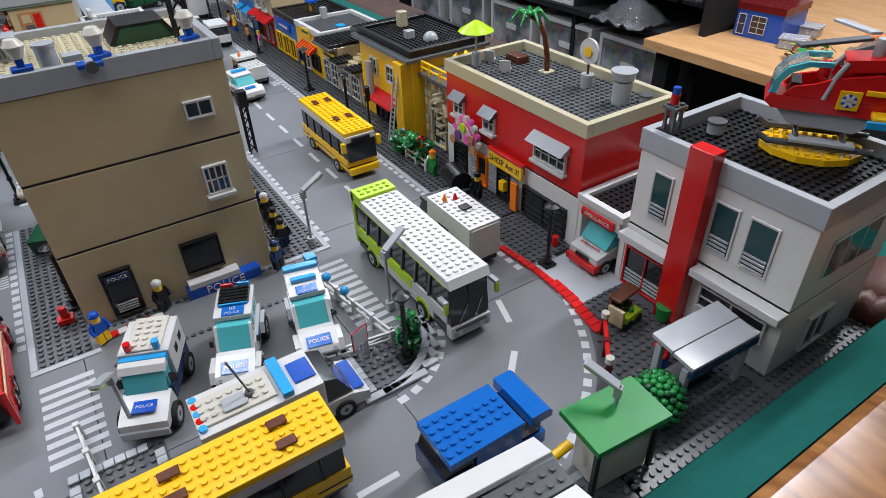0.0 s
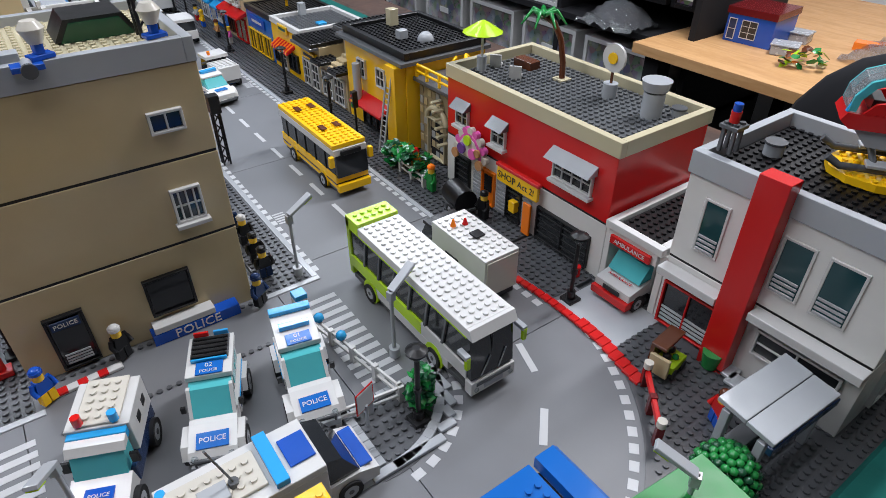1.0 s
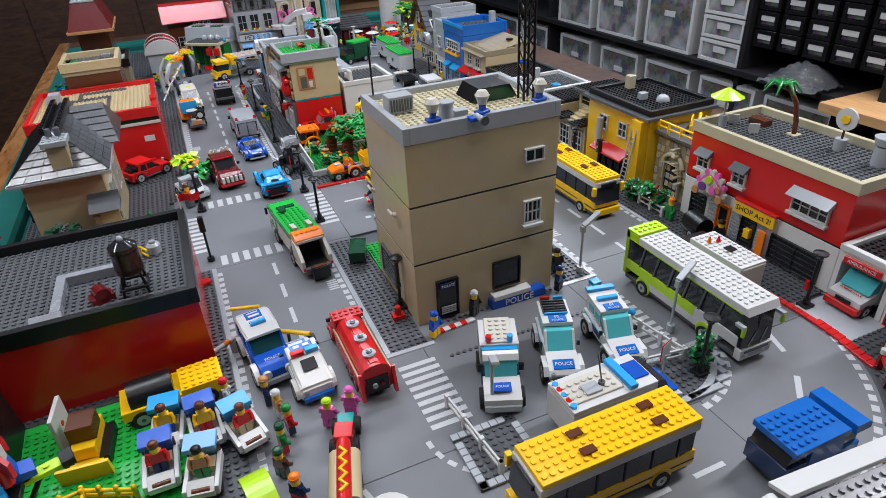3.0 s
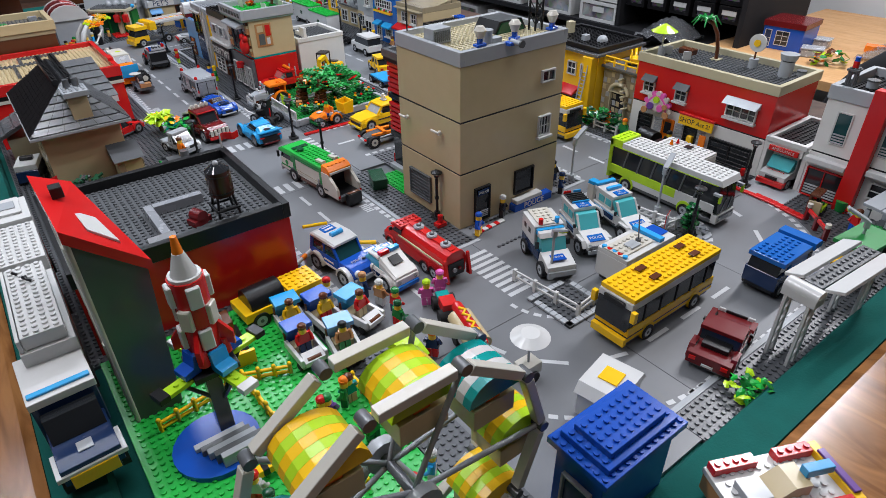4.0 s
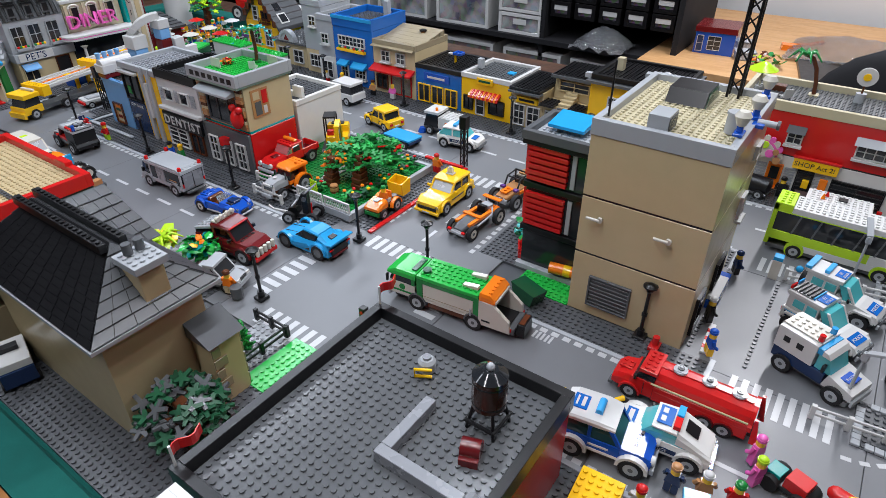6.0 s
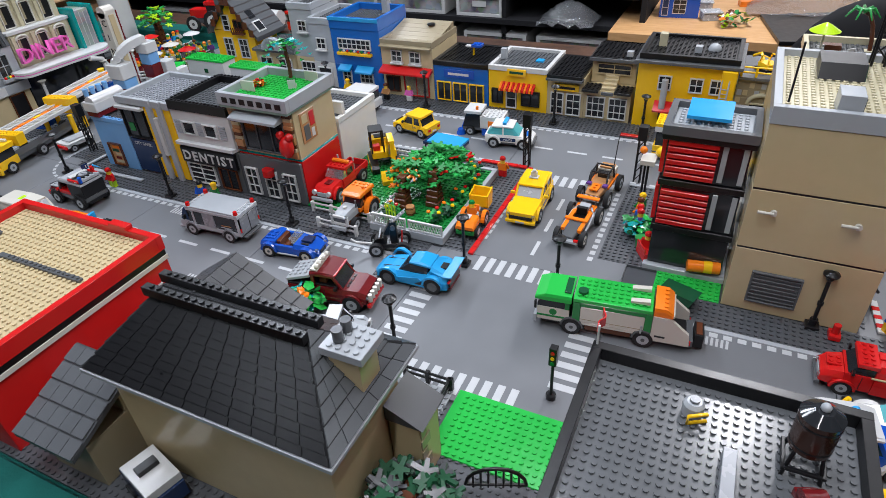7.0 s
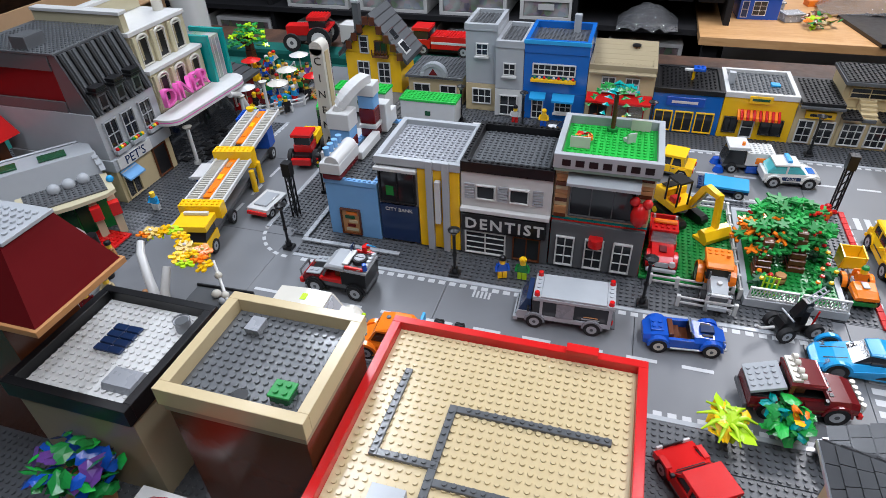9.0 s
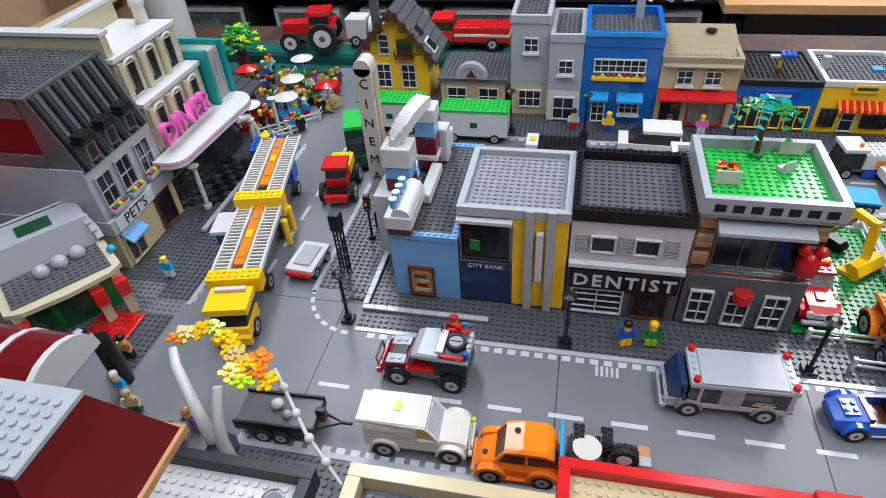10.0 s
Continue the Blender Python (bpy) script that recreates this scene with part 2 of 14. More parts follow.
        fs = [[i * seg + k, i * seg + (k + 1) % seg, (i + 1) * seg + (k + 1) % seg, (i + 1) * seg + k] for i in range(len(pts) - 1) for k in range(seg)]
        self.add([tuple(v) for v in vs], fs, mat, True)
        return self.add([tuple(v) for v in vs[:seg]] + [tuple(v) for v in vs[-seg:]], [list(range(seg))[::-1], list(range(seg, 2 * seg))], mat)

    def turn(self, m, since=0):
        """Moves all points added after `since` chunks by the matrix m."""
        mm = np.array(m)
        for i in range(since, len(self.v)):
            self.v[i] = self.v[i] @ mm[:3, :3].T + mm[:3, 3]
        return self

    def mesh(self, name):
        me = bpy.data.meshes.new(name)
        me.from_pydata(np.concatenate(self.v).tolist(), [], self.f)
        for k in self.keys:
            me.materials.append(M[k])
        me.polygons.foreach_set("material_index", self.mi)
        me.polygons.foreach_set("use_smooth", self.sm)
        me.update()
        return me


def part(name, g, parent=None, label=""):
    o = new(name, g.mesh(name))
    if parent is not None:
        o.parent = parent
    if label:
        tagged(o, label)
    return o


def thing(name, label, category, x=0.0, y=0.0, z=0.0, rz=0.0, group="", kind=""):
    o = new(name)
    o.empty_display_size = 0.01
    o.matrix_basis = pose(x, y, z, 0, 0, rz)
    return tagged(o, label, category, group, kind)


def single(name, g, label, category, x=0.0, y=0.0, z=0.0, rz=0.0, group="", kind=""):
    o = new(name, g.mesh(name))
    o.matrix_basis = pose(x, y, z, 0, 0, rz)
    return tagged(o, label, category, group, kind)


def B(*a, **k):
    return Geo().box(*a, **k)


def words(parent, text, size, m, mat, depth=0.0004, name="lettering", label="", space=1.0, bold=0.0):
    """Raised or printed letters as a mesh, upright in their own x and y."""
    c = bpy.data.curves.new("text", "FONT")
    c.body, c.size, c.extrude, c.align_x, c.align_y = text, size, depth, "CENTER", "CENTER"
    c.resolution_u = 2
    c.space_character = space
    c.offset = bold
    tmp = bpy.data.objects.new("text", c)
    scene.collection.objects.link(tmp)
    me = bpy.data.meshes.new_from_object(tmp.evaluated_get(bpy.context.evaluated_depsgraph_get()))
    bpy.data.objects.remove(tmp)
    bpy.data.curves.remove(c)
    me.materials.clear()
    me.materials.append(M[mat])
    o = new(name, me)
    o.parent = parent
    o.matrix_basis = m
    if label:
        tagged(o, label)
    return o


UP_W = pose(0, 0, 0, 90, 0, -90)   # letters on a wall that faces -x
UP_S = pose(0, 0, 0, 90, 0, 0)     # letters on a wall that faces -y

# ---- the room ----
g = B(-2.4, -2.0, -0.87, 2.6, 4.8, -0.85, "carpet")
tagged(part("floor", g), "dark carpeted floor of the room", "floor", kind="structure")
for nm, a in (("wall_west", (-2.5, -2.0, -0.85, -2.4, 4.8, 1.6)), ("wall_east", (2.6, -2.0, -0.85, 2.7, 4.8, 1.6)),
              ("wall_south", (-2.5, -2.1, -0.85, 2.7, -2.0, 1.6)), ("wall_north", (-2.5, 4.8, -0.85, 2.7, 4.9, 1.6))):
    tagged(part(nm, B(*a, {"wall_east": "wall", "wall_north": "dwood"}.get(nm, "roomgrey"))), "plain painted room wall", "wall", kind="structure")
tagged(part("ceiling", B(-2.4, -2.0, 1.6, 2.6, 4.8, 1.65, "roomgrey")), "plain painted room ceiling", "ceiling", kind="structure")

# ---- the pool table under the town ----
TX0, TX1, TY0, TY1 = -0.575, 0.665, 0.225, 2.76
table = thing("pool_table", "green cloth pool table with varnished wooden rails, used as a base", "table", kind="structure")
part("bed", B(TX0 - 0.04, TY0 - 0.04, -0.05, TX1 + 0.04, TY1 + 0.04, -0.0045, "cloth"), table, "green cloth bed")
CU = [(0, -0.005), (0, 0.012), (-0.004, 0.020), (-0.045, 0.026), (-0.045, -0.005)]
RL = [(-0.046, -0.09), (-0.046, 0.024), (-0.055, 0.028), (-0.145, 0.028), (-0.16, 0.018), (-0.165, -0.09)]


def rail(poly, mat, nm, side, lab):
    gg = Geo()
    if side == "west":
        gg.prism([(TX0 + max(p, -0.083 if p < -0.14 else (-0.076 if p < -0.12 else p)), q) for p, q in poly], TY0 - 0.16, TY1 + 0.16, mat, "y")
    elif side == "east":
        gg.prism([(TX1 - p, q) for p, q in poly], TY0 - 0.16, TY1 + 0.16, mat, "y")
    elif side == "south":
        gg.prism([(TY0 + p, q) for p, q in poly], TX0 - 0.04, TX1 + 0.04, mat, "x")
    else:
        gg.prism([(TY1 - p, q) for p, q in poly], TX0 - 0.04, TX1 + 0.04, mat, "x")
    part(nm, gg, table, lab)


for side in ("west", "east", "south", "north"):
    rail(CU, "cloth", "cushion", side, "green cloth cushion")
    rail(RL, "dwood" if side in ("east", "north") else "rail", "rail", side, "worn varnished wooden rail")
part("skirt", B(TX0 - 0.06, TY0 - 0.13, -0.3, TX1 + 0.13, TY1 + 0.13, -0.06, "dwood"), table, "dark wooden skirt")
pk_ = Geo()
for k in range(7):
    a = radians(180 + 15 * k)
    pk_.tube([(TX1 - 0.012 + 0.062 * math.cos(a + 0.13 * j), TY0 + 0.030 + 0.062 * math.sin(a + 0.13 * j), 0.004 + 0.010 * (j % 2)) for j in range(3)], 0.016, "leather", 8)
part("pocket", pk_.ball((TX1 - 0.01, TY0 + 0.015, 0.006), 0.05, "leather", 14, 8, 0.5), table, "creased dark red-brown leather pocket")
for lx in (TX0, TX1 - 0.1):
    for ly in (TY0, TY1 - 0.1):
        part("leg", B(lx, ly, -0.85, lx + 0.1, ly + 0.1, -0.3, "dwood"), table, "dark wooden leg")

# ---- roads: plates, markings, studded pavements ----
AX0, AX1 = -0.328, -0.072      # the avenue past the bank and the dentist
BX0, BX1 = 0.157, 0.413        # the avenue past the shops
CY0, CY1 = 0.944, 1.200        # the cross street
DY0, DY1 = 0.232, 0.476        # the south road
EY0, EY1 = 1.985, 2.241        # the north road
road = thing("road", "grey plastic road plates with white printed markings", "road", kind="structure")


def plate(x0, y0, x1, y1, mat="road", nm="road_plate", z=0.0, lab=""):
    part(nm, B(x0 + 0.0003, y0 + 0.0003, z - 0.004, x1 - 0.0003, y1 - 0.0003, z, mat, b=0.0003), road, lab)


ys = [DY0, DY1, 0.70, CY0, CY1, 1.456, 1.712, EY0, EY1]
for a, b in zip(ys, ys[1:]):
    plate(AX0, a, AX1, b)
    plate(BX0, a, BX1, b)
plate(AX1, DY0, BX0, DY1)
plate(AX1, CY0, BX0, CY1)
plate(AX1, EY0, BX0, EY1)
plate(BX1, EY0, 0.64, EY1)
plate(AX1, DY1, BX0, 0.70)
plate(AX0, EY1, AX1, 2.5)

marks = Geo()


def mk(x0, y0, x1, y1, z=0.0):
    marks.box(x0, y0, z - 0.0005, x1, y1, z + 0.0003, "mark", b=0.0001)


def dashes_y(x, y0, y1, w=0.0055, dash=0.036, gap=0.028):
    y = y0
    while y + dash < y1:
        mk(x - w / 2, y, x + w / 2, y + dash)
        y += dash + gap


def kerb_y(x, y0, y1, w=0.0075):
    y = y0
    while y + 0.009 < y1:
        mk(x - w / 2, y, x + w / 2, y + 0.0095)
        y += 0.0155


def kerb_x(y, x0, x1, w=0.0075):
    x = x0
    while x + 0.009 < x1:
        mk(x, y - w / 2, x + 0.0095, y + w / 2)
        x += 0.0155


def arc(cx, cy, r, a0, a1, w=0.0055, dash=0.0095, gap=0.006):
    n = int(abs(radians(a1 - a0)) * r / (dash + gap))
    for i in range(n):
        a = radians(a0 + (a1 - a0) * (i + 0.5) / n)
        since = len(marks.v)
        marks.box(-w / 2, -dash / 2, -0.0005, w / 2, dash / 2, 0.0003, "mark", b=0.0001)
        marks.turn(Matrix.Translation((cx + r * math.cos(a), cy + r * math.sin(a), 0)) @ Matrix.Rotation(a, 4, "Z"), since)


def zebra_x(x0, x1, y0, y1, n):
    for i in range(n):
        x = x0 + (x1 - x0) * (i + 0.22) / n
        mk(x, y0, x + (x1 - x0) * 0.56 / n, y1)


def zebra_y(y0, y1, x0, x1, n):
    for i in range(n):
        y = y0 + (y1 - y0) * (i + 0.22) / n
        mk(x0, y, x1, y + (y1 - y0) * 0.56 / n)


AC, BC, CC, DC, EC = -0.2, 0.285, 1.072, 0.35, 2.113
HW = 0.078
dashes_y(AC, 0.50, 0.93)
dashes_y(AC, 1.235, 2.03)
dashes_y(BC, 0.50, 2.0)
for x0, x1 in ((-0.045, 0.14),):
    x = x0
    while x < x1:
        mk(x, CC - 0.0027, x + 0.036, CC + 0.0027)
        mk(x, DC - 0.0027, x + 0.036, DC + 0.0027)
        x += 0.064
x = -0.04
while x < 0.35:
    mk(x, EC - 0.0027, x + 0.036, EC + 0.0027)
    x += 0.064
kerb_y(AC + HW, 0.68, 0.94)
kerb_y(AC + HW, 1.235, 1.95)
kerb_y(AC - HW, 0.47, 0.94)
kerb_y(AC - HW, 1.235, 2.05)
kerb_y(BC - HW, 0.68, 0.99)
kerb_y(BC - HW, 1.2, 1.95)
kerb_y(BC + HW, 0.50, 1.98)
kerb_x(CC - HW, -0.03, 0.18)
kerb_x(CC + HW, -0.03, 0.18)
kerb_x(DC - HW, -0.08, 0.17)
kerb_x(DC + HW, -0.02, 0.15)
kerb_x(EC - HW, -0.06, 0.16)
kerb_x(EC + HW, -0.1, 0.3)
arc(-0.05, 0.50, 0.072, 180, 270)
arc(-0.05, 0.50, 0.228, 180, 270)
arc(-0.05, 0.50, 0.15, 185, 265, dash=0.036, gap=0.028)
arc(0.148, 0.506, 0.0945, 272, 358, w=0.0075)
arc(0.148, 0.506, 0.233, 275, 362, w=0.0075)
arc(0.148, 0.506, 0.164, 275, 355, w=0.0065, dash=0.036, gap=0.028)
arc(-0.05, 1.963, 0.072, 90, 180)
zebra_x(AC - 0.075, AC + 0.075, 1.165, 1.195, 9)
zebra_x(AC - 0.075, AC + 0.075, 0.95, 0.98, 9)
zebra_y(CC - 0.07, CC + 0.07, -0.105, -0.072, 9)
zebra_y(CC - 0.07, CC + 0.07, -0.32, -0.288, 9)
zebra_y(0.505, 0.615, -0.112, -0.066, 9)
zebra_y(0.505, 0.64, 0.168, 0.206, 11)
zebra_y(CC - 0.07, CC + 0.07, 0.157, 0.19, 9)
part("markings", marks, road, "white printed road markings")
for dx, dy in ((AC + 0.066, 1.66), (AC - 0.066, 1.50), (BC - 0.066, 0.80), (BC + 0.066, 1.25), (AC + 0.066, 0.82)):
    dg = Geo()
    for k in range(5):
        dg.box(dx - 0.007, dy - 0.013 + k * 0.0055, -0.0005, dx + 0.007, dy - 0.010 + k * 0.0055, 0.00035, "mark", b=0.0001)
    part("drain_print", dg, road, "printed drain grating")

pave = thing("pavement", "dark grey studded plastic pavement plates with light grey edging", "pavement", kind="structure")


def pavement(x0, y0, x1, y1, mat="rstud", edge="", z=0.0):
    nx, ny = max(1, int(round((x1 - x0) / S))), max(1, int(round((y1 - y0) / S)))
    gg = Geo()
    gg.box(x0, y0, z - 0.0035, x0 + nx * S, y0 + ny * S, z + 0.0006, mat, b=0.0002)
    gg.studs(x0, y0, z + 0.0006, nx, ny, mat)
    o = part("studded_plate", gg, pave)
    X1, Y1 = x0 + nx * S, y0 + ny * S
    for e in edge:
        gg = Geo()
        if e == "w":
            gg.box(x0 - 0.007, y0, -0.001, x0 - 0.0003, Y1, z + 0.0012, "lgrey")
        if e == "e":
            gg.box(X1 + 0.0003, y0, -0.001, X1 + 0.007, Y1, z + 0.0012, "lgrey")
        if e == "s":
            gg.box(x0 - 0.007, y0 - 0.007, -0.001, X1 + 0.007, y0 - 0.0003, z + 0.0012, "lgrey")
        if e == "n":
            gg.box(x0 - 0.007, Y1 + 0.0003, -0.001, X1 + 0.007, Y1 + 0.007, z + 0.0012, "lgrey")
        part("kerb", gg, pave, "light grey kerb edging")
    return o


def round_plate(cx, cy, r, x0, y0, x1, y1, inside, a0, a1, rest):
    """Studded plate cut by an arc of radius r round (cx, cy); rest closes its outline."""
    pts = [(cx + r * math.cos(radians(a0 + (a1 - a0) * i / 24)), cy + r * math.sin(radians(a0 + (a1 - a0) * i / 24))) for i in range(25)] + list(rest)
    gg = Geo().prism(pts, -0.0035, 0.0006, "rstud", "z")
    for i in range(int((x1 - x0) / S)):
        for j in range(int((y1 - y0) / S)):
            u, v = x0 + (i + 0.5) * S, y0 + (j + 0.5) * S
            d_ = math.hypot(u - cx, v - cy)
            if (d_ < r - 0.005) if inside else (d_ > r + 0.005 and v < 0.415):
                gg.studs(u - S / 2, v - S / 2, 0.0006, 1, 1, "rstud")
    part("studded_plate", gg, pave)


part("base_plate", B(-0.335, 0.30, -0.0052, 0.436, 2.30, -0.0038, "rstud"), pave, "dark grey plate under the blocks")
round_plate(0.148, 0.506, 0.241, 0.260, 0.226, 0.434, 0.498, False, 297, 357, ((0.436, 0.493), (0.436, 0.226), (0.2575, 0.226)))
round_plate(0.148, 0.506, 0.086, 0.136, 0.432, 0.232, 0.496, True, 272, 352, ((0.152, 0.496), (0.136, 0.496), (0.136, 0.421)))
for k, (x, y, wx, wy) in enumerate(((0.129, 0.423, 0.064, 0.008), (0.193, 0.431, 0.016, 0.008), (0.206, 0.439, 0.008, 0.012), (0.214, 0.448, 0.008, 0.016), (0.220, 0.464, 0.008, 0.020), (0.224, 0.484, 0.008, 0.012), (0.129, 0.431, 0.0075, 0.040))):
    part("kerb", B(x, y, 0.0007, x + wx - 0.0003, y + wy - 0.0003, 0.0040, "lgrey"), pave, "light grey kerb tile")
pavement(-0.110, 0.640, -0.062, 0.940, edge="ws")
pavement(-0.110, 1.216, -0.062, 1.960, edge="w")
pavement(-0.336, 0.640, -0.288, 0.945, edge="e")
pavement(-0.336, 1.225, -0.288, 2.05, edge="e")
pavement(0.150, 0.672, 0.198, 0.985, edge="es")
pavement(0.150, 1.2, 0.198, 1.96, edge="e")
pavement(0.372, 0.60, 0.436, 1.98, edge="w")
pavement(-0.05, 1.96, 0.19, 2.03, edge="n")
pavement(-0.12, 0.226, 0.26, 0.266, edge="n")
pavement(-0.10, 2.196, 0.30, 2.24, edge="s")
pavement(-0.32, 2.2, -0.13, 2.30)
pavement(-0.10, 0.42, -0.03, 0.49)
pavement(-0.02, 0.905, 0.15, 0.985)
pavement(-0.062, 1.225, 0.15, 1.45)

pavement(-0.568, 0.700, -0.336, 2.20, z=-0.0012)
pavement(-0.062, 1.450, 0.155, 1.99, z=-0.0012)
pavement(0.436, 0.226, 0.588, 2.0, z=-0.0012)
pavement(-0.30, 2.30, 0.60, 2.70, z=-0.0012)
pavement(-0.50, 2.20, -0.10, 2.30, z=-0.0020)
pavement(-0.568, 2.30, -0.30, 2.70, z=-0.0012)
pavement(-0.060, 0.824, -0.020, 0.905, "bgreen")
pavement(0.380, 0.500, 0.436, 0.600)
pavement(-0.13, 2.244, 0.60, 2.310, z=-0.0016)

for i in range(10):
    part("kerb_tile", B(-0.0825, 1.800 + i * 0.0161, 0.0026, -0.075, 1.8158 + i * 0.0161, 0.0055, "lgrey"), pave)
for i in range(8):
    part("kerb_tile", B(-0.0745 + i * 0.0161, 1.9545, 0.0026, -0.0587 + i * 0.0161, 1.9618, 0.0055, "lgrey"), pave)

# ---- helpers for buildings ----


def opening(parent, face, pos, a0, z0, a1, z1, style="white", glass="glass", bars=(2, 2), nm="window", depth=0.004, sill=False, lab=""):
    """A framed window or door on a wall. face: w (at x = pos, looks to -x) or s (at y = pos, looks to -y)."""
    t = 0.0022

    def bx(gg, u0, v0, u1, v1, d0, d1, mat):
        if face == "w":
            gg.box(pos - d1, u0, v0, pos - d0, u1, v1, mat, b=0.0003)
        elif face == "e":
            gg.box(pos + d0, u0, v0, pos + d1, u1, v1, mat, b=0.0003)
        elif face == "s":
            gg.box(u0, pos - d1, v0, u1, pos - d0, v1, mat, b=0.0003)
        else:
            gg.box(u0, pos + d0, v0, u1, pos + d1, v1, mat, b=0.0003)

    fr = Geo()
    bx(fr, a0, z0, a1, z0 + t, -0.002, depth, style)
    bx(fr, a0, z1 - t, a1, z1, -0.002, depth, style)
    bx(fr, a0, z0 + t, a0 + t, z1 - t, -0.002, depth, style)
    bx(fr, a1 - t, z0 + t, a1, z1 - t, -0.002, depth, style)
    o = part(nm, fr, parent, lab)
    pane = Geo()
    bx(pane, a0 + t, z0 + t, a1 - t, z1 - t, -0.001, 0.0012, glass)
    part("pane", pane, o)
    nu, nv = bars
    for i in range(1, nu):
        gg = Geo()
        u = a0 + (a1 - a0) * i / nu
        bx(gg, u - 0.0008, z0 + t, u + 0.0008, z1 - t, 0.0013, depth - 0.0006, style)
        part("bar", gg, o)
    for i in range(1, nv):
        gg = Geo()
        v = z0 + (z1 - z0) * i / nv
        bx(gg, a0 + t, v - 0.0008, a1 - t, v + 0.0008, 0.0013, depth - 0.001, style)
        part("bar", gg, o)
    if sill:
        gg = Geo()
        bx(gg, a0 - 0.002, z0 - 0.004, a1 + 0.002, z0 - 0.0003, -0.001, depth + 0.004, style)
        part("sill", gg, o)
    return o


def wallbox(parent, x0, y0, z0, x1, y1, z1, mat, nm="wall", lab=""):
    """One storey's block of wall, with a thin dark joint above it."""
    return part(nm, B(x0, y0, z0, x1, y1, z1 - 0.0006, mat), parent, lab)


def flat_roof(parent, x0, y0, x1, y1, z, h, rim, floor, w=0.008, nm="roof", rows=True, drop=0.008, rim_studs=False):
    """A studded roof deck sunk behind a parapet."""
    gg = B(x0 + w, y0 + w, z - 0.004, x1 - w, y1 - w, z + h - drop, floor)
    nx, ny = int((x1 - x0 - 2 * w) / S + 0.01), int((y1 - y0 - 2 * w) / S + 0.01)
    ox, oy = (x1 - x0 - nx * S) / 2, (y1 - y0 - ny * S) / 2
    gg.studs(x0 + ox, y0 + oy, z + h - drop, nx, ny, floor)
    r = part(nm, gg, parent, "studded roof deck")
    for a in ((x0, y0, x0 + w, y1), (x1 - w, y0, x1, y1), (x0 + w, y0, x1 - w, y0 + w), (x0 + w, y1 - w, x1 - w, y1)):
        gg = B(a[0], a[1], z, a[2], a[3], z + h, rim)
        if rim_studs:
            gg.studs(a[0], a[1], z + h, max(1, int((a[2] - a[0]) / S)), max(1, int((a[3] - a[1]) / S)), rim)
        part("parapet", gg, r)
    return r

# ---- police station ----
ps = thing("police_station", "tall three-storey tan plastic police station", "building")
PX0, PX1, PY0, PY1 = -0.06, 0.135, 0.675, 0.822
for z0, z1 in ((0.0, 0.088), (0.090, 0.165), (0.167, 0.241)):
    wallbox(ps, PX0, PY0, z0, PX1, PY1, z1, "tan", "storey", "smooth tan wall")
for z in (0.0875, 0.1645):
    part("joint", B(PX0 + 0.0006, PY0 + 0.0006, z, PX1 - 0.0006, PY1 - 0.0006, z + 0.003, "black", b=0.0001), ps)
flat_roof(ps, PX0 - 0.001, PY0 - 0.001, PX1 + 0.001, PY1 + 0.001, 0.241, 0.019, "lgrey", "cream")
d = opening(ps, "s", PY0, -0.034, 0.004, -0.004, 0.060, "black", "glass", (1, 1), "door", lab="black police door")
part("sign", B(-0.030, PY0 - 0.0045, 0.047, -0.008, PY0 - 0.0035, 0.056, "dblue"), d)
words(d, "POLICE", 0.0056, pose(-0.019, PY0 - 0.005, 0.0515) @ UP_S, "white", 0.0002)
for i in range(4):
    part("grille_bar", B(-0.029, PY0 - 0.0045, 0.010 + i * 0.003, -0.009, PY0 - 0.0035, 0.0118 + i * 0.003, "lgrey", b=0.0002), d)
opening(ps, "s", PY0, 0.045, 0.024, 0.085, 0.064, "black", "glass", (1, 1), lab="dark shop-size window")
opening(ps, "s", PY0, 0.088, 0.109, 0.113, 0.141, "white", "glass", (4, 2), sill=True, lab="barred window with white sill")
opening(ps, "s", PY0, 0.088, 0.191, 0.115, 0.209, "white", "glass", (2, 1), lab="small white window")
opening(ps, "w", PX0, 0.744, 0.016, 0.798, 0.060, "dgrey", "dgrey", (1, 8), lab="dark grey louvred vent")
for y in (0.795, 0.715):
    part("bracket", Geo().cyl((PX0 - 0.008, y, 0.142), 0.0018, 0.016, "ivory", axis="y").cyl((PX0 - 0.008, y, 0.142), 0.0035, 0.004, "ivory", axis="x"), ps, "small ivory bracket")
sb = B(0.038, PY0 - 0.014, 0.0, 0.118, PY0 - 0.0005, 0.012, "blue")
o = part("sign_board", sb, ps, "blue sign board with white writing")
words(o, "POLICE", 0.013, pose(0.078, PY0 - 0.0145, 0.0062) @ UP_S, "white", 0.0003)
part("ledge", B(0.041, PY0 - 0.014, 0.0125, 0.096, PY0 - 0.0005, 0.019, "white"), ps)

# things on the police roof


def floodlight(x, y, z, rz, base="blue", head="ivory"):
    t = thing("floodlight", "white floodlight on a blue bracket on the roof edge", "lamp", x, y, z, rz, "roof floodlights")
    part("bracket", B(-0.008, -0.005, 0, 0.008, 0.005, 0.0032, base).box(-0.003, -0.003, 0.0032, 0.003, 0.003, 0.010, base), t)
    part("head", Geo().cyl((0, 0, 0.010), 0.0045, 0.010, head, r2=0.0085).cyl((0, 0, 0.020), 0.0085, 0.005, "ivory", r2=0.005), t)


